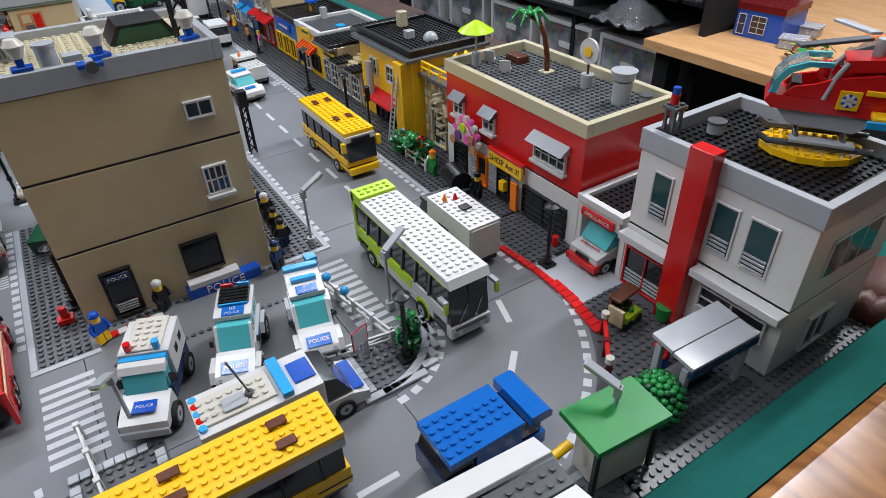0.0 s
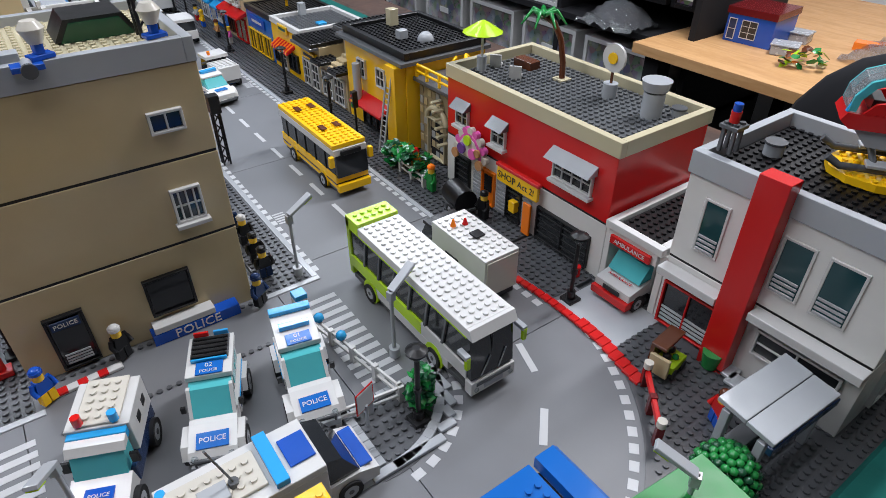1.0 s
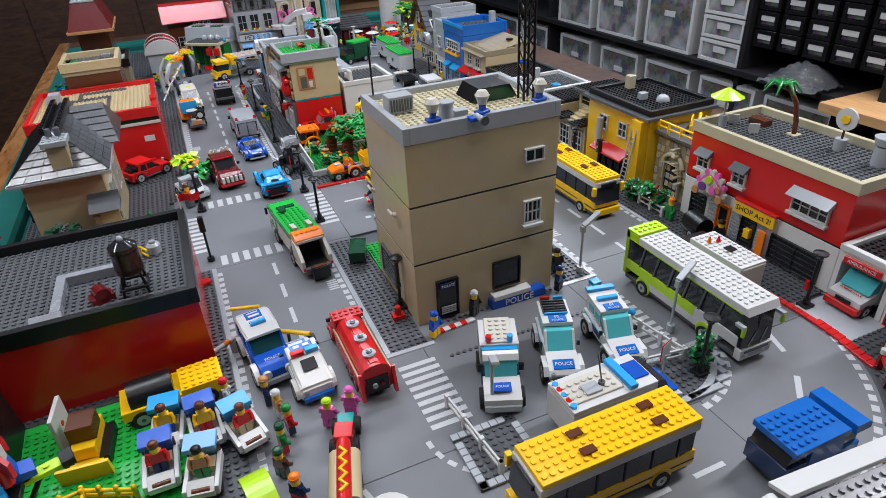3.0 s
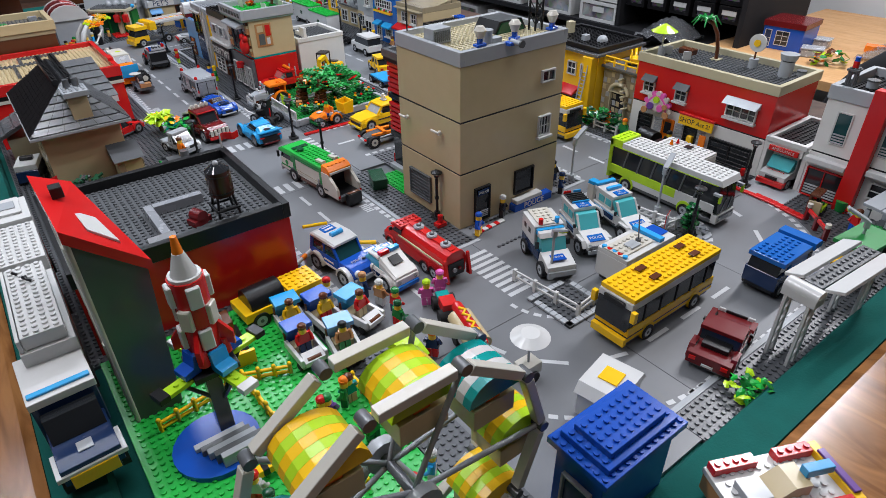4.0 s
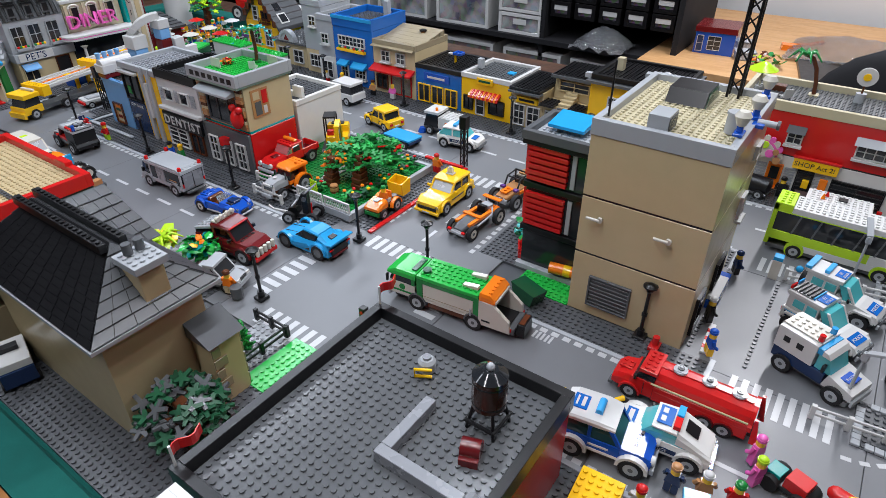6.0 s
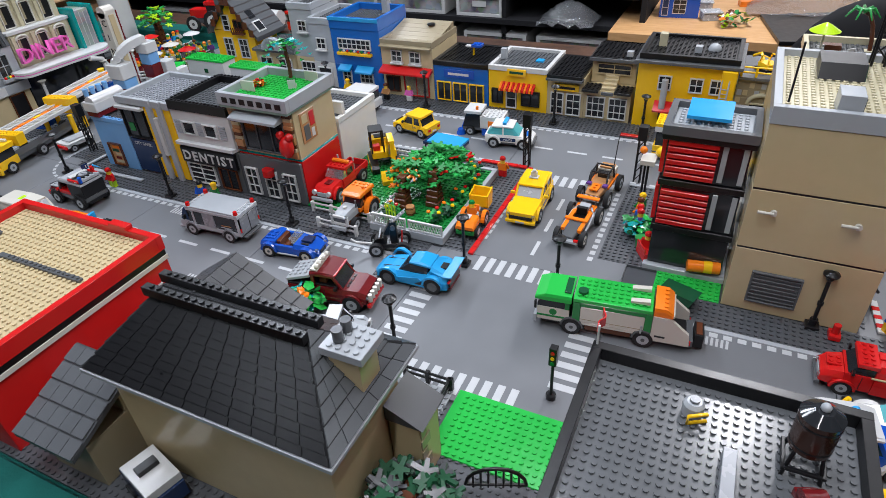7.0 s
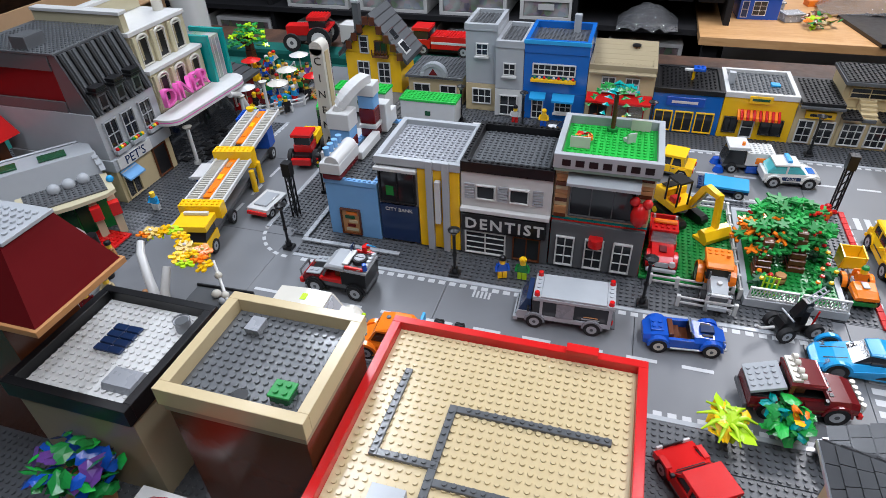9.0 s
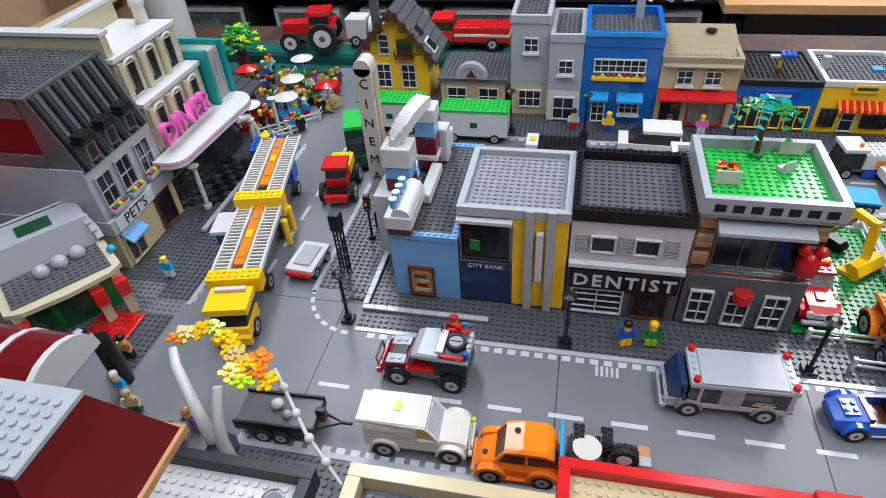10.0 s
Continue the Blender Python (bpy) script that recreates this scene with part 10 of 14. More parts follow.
p = [("turntable", Geo().cyl((0, 0, 0.0130), 0.0110, 0.0030, "dgrey", 14)),
     ("body", bx(-0.0330, 0.0100, 0.036, 0.0162, 0.0260, "yellow")), ("engine_cover", hull([(-0.0340, 0.0180, 0.0160, 0.0262, 0.0350), (-0.0130, 0.0180, 0.0170, 0.0262, 0.0370)], "yellow"), "yellow engine cover"),
     ("vent", bx(-0.0300, -0.0180, 0.020, 0.0368, 0.0382, "black")), ("counterweight", B(-0.0400, -0.0165, 0.0165, -0.0332, 0.0165, 0.0300, "black", b=0.0015)),
     ("seat", B(-0.0060, -0.0150, 0.0262, 0.0040, -0.0050, 0.0340, "red")), ("cab_roof", B(-0.0120, -0.0185, 0.0580, 0.0120, 0.0010, 0.0610, "black")),
     ("arm", Geo().prism([(0.0080, 0.0260), (0.0140, 0.0230), (0.0320, 0.0560), (0.0520, 0.0560), (0.0540, 0.0610), (0.0300, 0.0640), (0.0240, 0.0590)], 0.0030, 0.0110, "yellow"), "bent yellow arm"),
     ("arm_piston", Geo().tube([(0.0140, 0.0070, 0.0240), (0.0330, 0.0070, 0.0520)], 0.0017, "lgrey", 7)),
     ("stick", Geo().prism([(0.0480, 0.0620), (0.0550, 0.0620), (0.0600, 0.0160), (0.0530, 0.0160)], 0.0040, 0.0100, "yellow")),
     ("stick_piston", Geo().tube([(0.0480, 0.0070, 0.0580), (0.0510, 0.0070, 0.0260)], 0.0015, "lgrey", 7)),
     ("bucket", Geo().prism([(0.0440, 0.0010), (0.0660, 0.0010), (0.0680, 0.0080), (0.0620, 0.0170), (0.0540, 0.0180), (0.0500, 0.0120), (0.0560, 0.0060), (0.0440, 0.0040)], -0.0130, 0.0270, "yellow"), "wide yellow bucket on the ground")]
for sx_ in (-0.0110, 0.0110):
    for sy_ in (-0.0175, 0.0):
        p.append(("cab_post", Geo().tube([(sx_, sy_, 0.0262), (sx_, sy_, 0.0580)], 0.0013, "black", 6)))
p += sides("track", lambda s_: Geo().prism([(-0.0300, 0.0040), (-0.0260, 0.0), (0.0260, 0.0), (0.0300, 0.0040), (0.0300, 0.0090), (0.0260, 0.0130), (-0.0260, 0.0130), (-0.0300, 0.0090)], s_ * 0.0170 - 0.0055, s_ * 0.0170 + 0.0055, "black"))
for s_ in (-1, 1):
    for k in range(3):
        p.append(("track_wheel", Geo().cyl((-0.0200 + k * 0.0200, s_ * 0.0227 - 0.0006, 0.0065), 0.0046, 0.0012, "yellow", 10, axis="y")))
vehicle("yellow_excavator", "yellow excavator with black cab cage and lowered bucket", "excavator", 0.118, 1.402, 218, p, z=0.0066, size=1.2)
p = [("frame", bx(-0.026, 0.030, 0.022, 0.0085, 0.0150, "brown")), ("skirt", B(0.0100, -0.0140, 0.0060, 0.0320, 0.0140, 0.0120, "green"), "green front deck"),
     ("hood", hull([(0.0060, 0.0150, 0.0130, 0.0152, 0.0270), (0.0220, 0.0150, 0.0120, 0.0152, 0.0250), (0.0320, 0.0140, 0.0110, 0.0152, 0.0200)], "orange"), "orange sloping hood"),
     ("hood_stripe", bx(0.0080, 0.0200, 0.008, 0.0266, 0.0282, "white")), ("seat", B(-0.0120, -0.0080, 0.0152, -0.0040, 0.0080, 0.0220, "white")), ("seat_back", B(-0.0150, -0.0080, 0.0152, -0.0122, 0.0080, 0.0330, "orange")),
     ("rider_legs", B(-0.0040, -0.0065, 0.0175, 0.0050, 0.0065, 0.0230, "blue")), ("rider_torso", Geo().prism([(-0.0070, 0.0230), (0.0, 0.0230), (-0.0010, 0.0340), (-0.0060, 0.0340)], -0.0070, 0.0070, "orange")),
     ("rider_head", Geo().cyl((-0.0035, 0, 0.0342), 0.0044, 0.0070, "yellow", 12)), ("rider_cap", Geo().cyl((-0.0035, 0, 0.0412), 0.0050, 0.0034, "green", 12, r2=0.0036)),
     ("rear_arm", B(-0.0360, -0.0040, 0.0110, -0.0262, 0.0040, 0.0160, "lgrey")),
     ("basket", Geo().prism([(-0.0580, 0.0140), (-0.0370, 0.0140), (-0.0340, 0.0360), (-0.0600, 0.0400)], -0.0150, -0.0130, "yellow").prism([(-0.0580, 0.0140), (-0.0370, 0.0140), (-0.0340, 0.0360), (-0.0600, 0.0400)], 0.0130, 0.0150, "yellow").box(-0.0585, -0.0128, 0.0140, -0.0365, 0.0128, 0.0160, "yellow").box(-0.0600, -0.0128, 0.0162, -0.0575, 0.0128, 0.0390, "yellow").box(-0.0370, -0.0128, 0.0162, -0.0350, 0.0128, 0.0350, "yellow"), "open yellow grass basket")]
p += sides("fender", lambda s_: arch(-0.0140, 0.0115, 0.0020, s_ * 0.0165, 0.0060, "orange", 0.0100))
vehicle("orange_sweeper", "orange ride-on mower with rider and yellow basket by the red kerb", "mower", -0.012, 1.178, 184, p, [(-0.014, 0.0165, 0.0100), (0.020, 0.0150, 0.0080)], z=0.003)
p = [("frame", bx(-0.026, 0.026, 0.016, 0.0085, 0.0150, "black")), ("cowl", Geo().prism([(0.0040, 0.0152), (0.0240, 0.0152), (0.0200, 0.0240), (0.0080, 0.0260)], -0.0080, 0.0080, "black")),
     ("mast", B(-0.0120, -0.0060, 0.0152, -0.0020, 0.0060, 0.0500, "black")), ("mast_slope", Geo().prism([(-0.0018, 0.0300), (0.0080, 0.0300), (-0.0018, 0.0480)], -0.0060, 0.0060, "black")),
     ("lever", Geo().tube([(-0.0180, 0.0080, 0.0140), (-0.0200, 0.0090, 0.0380)], 0.0012, "tred", 6), "red lever"),
     ("winch", Geo().cyl((-0.0070, -0.0085, 0.0420), 0.0042, 0.0170, "dgrey", 10, axis="y")), ("handle_bar", Geo().tube([(0.0130, -0.0120, 0.0300), (0.0130, 0.0120, 0.0300)], 0.0014, "lgrey", 6))]
for s_ in (-0.0035, 0.0035):
    p.append(("boom_rail", Geo().tube([(-0.0060, s_, 0.0480), (-0.0260, s_, 0.0660)], 0.0012, "lgrey", 6)))
for k in range(5):
    p.append(("boom_rung", Geo().tube([(-0.0080 - k * 0.0040, -0.0035, 0.0500 + k * 0.0036), (-0.0080 - k * 0.0040, 0.0035, 0.0500 + k * 0.0036)], 0.0010, "lgrey", 5)))
p.append(("tow_bar", Geo().tube([(0.0240, 0.0, 0.0120), (0.0480, 0.0040, 0.0180), (0.0560, 0.0040, 0.0240)], 0.0020, "white", 7), "white bent tow bar"))
vehicle("quad_trailer", "black quad crane with grey ladder boom by the kerb", "quad bike", -0.104, 1.268, 115, p, [(-0.019, 0.0150, 0.0105), (0.019, 0.0150, 0.0105)])

# fairground side
t = vehicle("yellow_flat_truck", "yellow and black open truck beside the red wall", "truck", -0.352, 0.670, 4, [
    ("chassis", bx(-0.048, 0.050, 0.032, 0.008, 0.014, "black")), ("body", bx(-0.050, 0.010, 0.042, 0.014, 0.026, "yellow")),
    ("load", Geo().cyl((-0.040, 0, 0.027), 0.0185, 0.044, "black", 18, axis="x")), ("nose", bx(0.010, 0.054, 0.040, 0.012, 0.030, "yellow", True))],
    [(-0.032, 0.019, 0.011), (0.034, 0.019, 0.011)])
t = vehicle("yellow_bulldozer", "yellow bulldozer with a wide blade on the grass plate", "bulldozer", -0.432, 0.632, -95, [
    ("track", B(-0.026, -0.020, 0.0, 0.022, -0.011, 0.014, "black")), ("track", B(-0.026, 0.011, 0.0, 0.022, 0.020, 0.014, "black")),
    ("body", bx(-0.026, 0.020, 0.022, 0.014, 0.028, "yellow")), ("cab", bx(-0.016, 0.010, 0.024, 0.028, 0.046, "brown")),
    ("blade", sl([(0.030, 0.002), (0.036, 0.002), (0.038, 0.022), (0.034, 0.022)], 0.046, "yellow")), ("blade_arm", bx(0.0, 0.031, 0.030, 0.008, 0.013, "yellow"))])

# ---- north side: pet shop, diner, cafe, bar ----
pt = thing("pet_shop", "grey three-storey pet shop with a dark slate front roof", "building")
QY = 2.312
wallbox(pt, -0.052, QY, 0.0, 0.088, 2.52, 0.062, "tan", "storey")
wallbox(pt, -0.054, QY, 0.084, 0.088, 2.52, 0.164, "lgrey", "storey", "light grey middle storey")
part("fascia", B(-0.056, QY - 0.006, 0.0625, 0.090, 2.52, 0.0837, "lgrey"), pt)
part("sign_board", B(-0.048, QY - 0.0085, 0.0635, 0.034, QY - 0.0061, 0.0830, "white"), pt, "white sign board")
words(pt, "PET'S", 0.022, pose(-0.008, QY - 0.0088, 0.073) @ UP_S, "dblue", 0.0004)
wallbox(pt, -0.050, QY + 0.045, 0.158, 0.088, 2.52, 0.240, "dred", "storey", "dark red side wall")
part("mansard", Geo().prism([(QY - 0.002, 0.158), (QY + 0.044, 0.158), (QY + 0.044, 0.256), (QY + 0.030, 0.256)], -0.052, 0.088, "dgrey", "x"), pt, "steep dark grey front roof")
for i in range(14):
    part("roof_rib", Geo().prism([(QY - 0.006, 0.160), (QY - 0.001, 0.160), (QY + 0.031, 0.256), (QY + 0.026, 0.256)], -0.049 + i * 0.0098, -0.045 + i * 0.0098, "dgrey" if i % 2 else "black", "x"), pt)
for xx in (-0.030, 0.010, 0.050):
    dm = part("dormer", B(xx - 0.008, QY - 0.006, 0.166, xx + 0.012, QY + 0.02, 0.192, "dgrey"), pt, "dark dormer with black cap")
    part("cap", B(xx - 0.011, QY - 0.010, 0.1923, xx + 0.015, QY + 0.02, 0.197, "black").box(xx - 0.009, QY - 0.010, 0.1973, xx + 0.013, QY + 0.01, 0.2035, "black"), dm)
    part("pane", B(xx - 0.004, QY - 0.0068, 0.170, xx + 0.008, QY - 0.0061, 0.188, "black"), dm)
part("roof", B(-0.054, QY + 0.030, 0.2563, 0.090, 2.52, 0.260, "dgrey").studs(-0.052, QY + 0.034, 0.260, 17, 20, "dgrey"), pt, "studded dark grey roof")
part("side_band", B(-0.0535, QY + 0.046, 0.164, -0.0503, 2.52, 0.182, "dgrey").box(-0.0535, QY + 0.046, 0.232, -0.0503, 2.52, 0.256, "dgrey"), pt, "dark grey side band")
part("chimney", B(-0.048, QY + 0.08, 0.260, -0.012, QY + 0.11, 0.280, "dgrey"), pt)
for xx in (-0.044, -0.004, 0.040):
    w = opening(pt, "s", QY, xx, 0.098, xx + 0.030, 0.146, "lgrey", "glass", (2, 2), lab="grey window with flower box")
    part("flower_box", B(xx - 0.001, QY - 0.012, 0.090, xx + 0.031, QY - 0.0045, 0.097, "lgrey"), w)
    for k in range(5):
        part("flower", Geo().ball((xx + 0.004 + k * 0.0055, QY - 0.009, 0.099), 0.0036, ("yellow", "red", "green")[(k + int(xx * 1000)) % 3], 6, 4), w)
opening(pt, "s", QY, -0.046, 0.004, -0.010, 0.056, "tan", "glass", (2, 1), "shop_window")
opening(pt, "s", QY, 0.036, 0.003, 0.072, 0.060, "brown", "black", (1, 1), "doorway")
part("awning", Geo().prism([(QY, 0.058), (QY - 0.018, 0.046), (QY - 0.018, 0.043), (QY, 0.052)], -0.046, -0.008, "mblue", "x"), pt)
di = thing("diner", "cream retro diner with pink lettering and rounded white canopy", "building")
DXA, DXB = 0.091, 0.240
wallbox(di, DXA, QY, 0.0, 0.300, 2.52, 0.104, "glass", "storey", "glazed ground floor")
wallbox(di, DXA, QY, 0.104, DXB, 2.52, 0.178, "cream", "storey", "cream wall")
wallbox(di, DXA, QY + 0.02, 0.178, DXB, 2.52, 0.242, "cream", "storey", "cream wall")
for z, y in ((0.176, QY - 0.004), (0.240, QY + 0.016)):
    part("cornice", B(DXA - 0.003, y, z, DXB + 0.002, 2.522, z + 0.007, "white"), di)
part("attic", B(DXA, QY + 0.024, 0.2473, 0.104, 2.52, 0.276, "cream"), di)
part("attic", B(0.1043, QY + 0.110, 0.2473, DXB, QY + 0.122, 0.276, "cream"), di)
part("attic_cap", B(DXA - 0.003, QY + 0.021, 0.2763, 0.107, 2.52, 0.282, "white"), di)
part("attic_cap", B(0.1073, QY + 0.107, 0.2763, DXB + 0.002, QY + 0.125, 0.282, "white"), di)
for z0, y, n in ((0.118, QY, 3), (0.184, QY + 0.02, 3)):
    for i in range(n):
        x0_ = 0.104 + i * 0.047
        w = opening(di, "s", y, x0_, z0, x0_ + 0.027, z0 + 0.048, "ivory", "black", (1, 1), lab="dark arched window")
        part("arch_head", Geo().tube([(x0_ + 0.0135 + 0.0135 * math.cos(math.pi * k / 8), y - 0.003, z0 + 0.044 + 0.009 * math.sin(math.pi * k / 8)) for k in range(9)], 0.0028, "ivory", 6), w)
        part("curtain", B(x0_ + 0.003, y - 0.0022, z0 + 0.010, x0_ + 0.009, y - 0.0013, z0 + 0.044, "dtan"), w)
        part("pilaster", B(x0_ - 0.011, y - 0.006, z0 - 0.008, x0_ - 0.003, y - 0.0003, z0 + 0.054, "cream"), di)
for i in range(2):
    part("teal_fin", B(0.244 + i * 0.050, QY - 0.016, 0.104, 0.252 + i * 0.050, QY + 0.06, 0.196, "teal"), di, "teal vertical fin")
part("glass_tower", B(0.253, QY - 0.008, 0.104, 0.293, QY + 0.06, 0.188, "frost"), di, "clear tower glazing")
for i in range(4):
    part("glazing_bar", B(0.256 + i * 0.011, QY - 0.0095, 0.106, 0.2575 + i * 0.011, QY - 0.0082, 0.186, "white"), di)
prof = [(0.062, QY - 0.002)] + [(0.086 - 0.024 * math.cos(k * math.pi / 12), QY - 0.020 - 0.028 * math.sin(k * math.pi / 12)) for k in range(7)] + [(0.258 + 0.040 * math.sin(k * math.pi / 12), QY - 0.018 - 0.040 * math.cos(k * math.pi / 12)) for k in range(7)] + [(0.298, QY - 0.002)]
can = part("canopy", Geo().prism(prof, 0.094, 0.0985, "white", "z"), di, "rounded white canopy with pink stripe")
part("canopy_stripe", Geo().prism(prof, 0.0987, 0.1005, "pink", "z"), can, "pink stripe")
part("canopy_top", Geo().prism(prof, 0.1007, 0.1050, "white", "z"), can)
words(di, "DINER", 0.046, pose(0.152, QY - 0.016, 0.131) @ UP_S, "pink", 0.005, label="raised pink letters")
part("entrance_arch", Geo().tube([(0.262, QY - 0.055, 0.0), (0.266, QY - 0.055, 0.05), (0.250, QY - 0.055, 0.082), (0.22, QY - 0.055, 0.092)], 0.006, "white", 8), di)
part("floor_edge", B(0.04, QY - 0.066, 0.0006, 0.26, QY - 0.058, 0.006, "lgrey"), di)
for i in range(9):
    for k in range(4):
        if (i + k) % 2:
            part("floor_tile", B(0.10 + i * 0.016, QY - 0.056 + k * 0.014, 0.0008, 0.115 + i * 0.016, QY - 0.043 + k * 0.014, 0.004, "black"), di)
part("figure_head", Geo().ball((0.228, QY + 0.06, 0.290), 0.008, "pink", 10, 6).ball((0.228, QY + 0.06, 0.276), 0.012, "ivory", 10, 6).cyl((0.228, QY + 0.06, 0.2473), 0.010, 0.024, "ivory", 12), di, "pink and white roof ornament")

cf = thing("cafe", "light grey cafe with slanted grey roof and red and green door", "building", -0.172, 2.290, 0.0, -37)
wallbox(cf, -0.058, 0.030, 0.0, 0.058, 0.075, 0.066, "green", "storey", "green glazed front")
part("front_roof", Geo().prism([(-0.066, 0.0), (-0.05, -0.010), (0.0, -0.014), (0.05, -0.010), (0.066, 0.0), (0.066, 0.064), (-0.066, 0.064)], 0.072, 0.078, "cream", "z"), cf, "curved cream front roof")
part("roof_deck", B(-0.056, 0.002, 0.0782, 0.056, 0.062, 0.081, "dgrey").studs(-0.056, 0.004, 0.081, 14, 7, "dgrey"), cf, "dark studded deck")
for xx in (-0.055, 0.028, 0.055):
    part("column", B(xx - 0.006, -0.004, 0.0006, xx + 0.006, 0.008, 0.0718, "cream"), cf, "cream column")
    part("red_lantern", B(xx - 0.0075, -0.017, 0.042, xx + 0.0075, -0.0045, 0.064, "red"), cf)
for xx in (-0.034, -0.008, 0.012):
    part("green_pane", B(xx - 0.009, 0.0265, 0.004, xx + 0.009, 0.0295, 0.060, "dgreen"), cf)
part("back_hall", B(-0.10, 0.0755, 0.0, 0.058, 0.165, 0.066, "lgrey"), cf)
part("slope", Geo().prism([(0.0655, 0.0663), (0.172, 0.0663), (0.130, 0.112), (0.078, 0.112)], -0.105, 0.062, "lgrey", "x"), cf, "light grey slanted roof")
for k in range(3):
    part("step", Geo().prism([(0.060 + k * 0.006, 0.085 + k * 0.009), (0.085, 0.085 + k * 0.009), (0.085, 0.093 + k * 0.009), (0.068 + k * 0.006, 0.093 + k * 0.009)], 0.060 - k * 0.002, 0.068 - k * 0.002, "lgrey", "x"), cf)
for i in range(4):
    part("slope_tile", Geo().prism([(0.132 + i * 0.010, 0.1125 - i * 0.011), (0.141 + i * 0.010, 0.1030 - i * 0.011), (0.143 + i * 0.010, 0.1050 - i * 0.011), (0.134 + i * 0.010, 0.1145 - i * 0.011)], -0.095, 0.05, "lgrey", "x"), cf)
for i in range(2):
    part("skylight", B(-0.085 + i * 0.07, -0.011, 0.0, -0.045 + i * 0.07, 0.011, 0.003, "dgreen").turn(Matrix.Translation((0, 0.100, 0.1125))), cf)
for i in range(3):
    part("dome", Geo().ball((-0.012 + i * 0.022, 0.040 + i * 0.004, 0.086), 0.010, "lgrey", 10, 6), cf)
part("blue_light", Geo().ball((0.066, 0.030, 0.082), 0.006, "azure", 8, 5), cf)
single("red_carpet", B(-0.180, 2.236, 0.0026, -0.135, 2.296, 0.0058, "red").studs(-0.178, 2.238, 0.0058, 5, 7, "red"), "red studded plate at the cafe door", "carpet")
br_ = thing("bar_house", "dark bar house with a red roof and white sign", "building")
wallbox(br_, -0.26, 2.50, 0.0, -0.075, 2.66, 0.125, "brown", "storey", "dark brown wall")
part("roof", Geo().prism([(2.475, 0.120), (2.66, 0.120), (2.60, 0.170), (2.52, 0.170)], -0.275, -0.06, "red", "x"), br_, "red tiled roof")
words(br_, "BEER", 0.030, pose(-0.145, 2.499, 0.102) @ UP_S, "white", 0.0006)
for xx in (-0.235, -0.155):
    opening(br_, "s", 2.5, xx, 0.02, xx + 0.05, 0.07, "white", "black", (3, 3))
bd = thing("round_roof_kiosk", "kiosk with dark red curved roof and light grey arches", "building")
part("base", B(-0.338, 2.194, 0.0, -0.250, 2.306, 0.080, "lgrey"), bd)


def vault(y0, y1, lift):
    pts = [(-0.294 + (0.050 + lift) * math.cos(math.pi * k / 10), 0.0803 + (0.040 + lift) * math.sin(math.pi * k / 10)) for k in range(11)]
    return Geo().prism(pts[::-1], y0, y1, "white" if lift else "dred")


part("roof", vault(2.190, 2.310, 0.0), bd, "dark red curved roof")
for y in (2.188, 2.240, 2.303):
    part("white_stripe", vault(y, y + 0.007, 0.0012), bd)
for k in range(4):
    part("black_stud", Geo().cyl((-0.232, 2.20 + k * 0.026, 0.0), 0.009, 0.075, "black", 10), bd)
part("arch", Geo().tube([(-0.225, 2.23, 0.0), (-0.215, 2.23, 0.04), (-0.23, 2.23, 0.07), (-0.26, 2.23, 0.075)], 0.008, "lgrey", 8), bd)

# ---- white bent post with yellow leaves ----
t = thing("blossom_tree", "white curved posts with orange and yellow blossom leaves", "tree", -0.30, 2.04, 0.0)
part("trunk", Geo().tube([(0, 0.004, 0), (0.0, 0.006, 0.035), (0.014, 0.022, 0.066), (0.036, 0.044, 0.088), (0.050, 0.052, 0.096)], 0.0075, "white", 10, 0.005), t)
part("trunk", Geo().tube([(-0.012, -0.018, 0), (-0.012, -0.018, 0.045), (-0.006, -0.020, 0.075), (0.012, -0.018, 0.098)], 0.007, "white", 10, 0.005), t)
part("collar", Geo().cyl((-0.006, -0.008, 0.020), 0.016, 0.004, "black", 12), t)


def leaf_cloud(gg, c, r, n, mats, size=0.007, flat=0.6, seed=1):
    rnd = random.Random(seed)
    for _ in range(n):
        while True:
            p = Vector((rnd.uniform(-1, 1), rnd.uniform(-1, 1), rnd.uniform(-1, 1)))
            if 0.25 < p.length < 1 + 0.15 * rnd.random():
                break
        q = Vector(c) + Vector((p.x * r, p.y * r, p.z * r * flat))
        s_ = size * rnd.uniform(0.7, 1.3)
        m = Matrix.Translation(q) @ Euler((rnd.uniform(-0.7, 0.7), rnd.uniform(-0.7, 0.7), rnd.uniform(0, 6.28))).to_matrix().to_4x4()
        vs = [m @ Vector(v) for v in ((s_, 0, 0), (s_ * 0.35, s_ * 0.55, 0), (-s_ * 0.6, s_ * 0.35, 0), (-s_ * 0.6, -s_ * 0.35, 0), (s_ * 0.35, -s_ * 0.55, 0), (0, 0, 0.0016), (0, 0, -0.0010))]
        gg.add([tuple(v) for v in vs], [(i, (i + 1) % 5, 5) for i in range(5)] + [((i + 1) % 5, i, 6) for i in range(5)], rnd.choice(mats))
    return gg


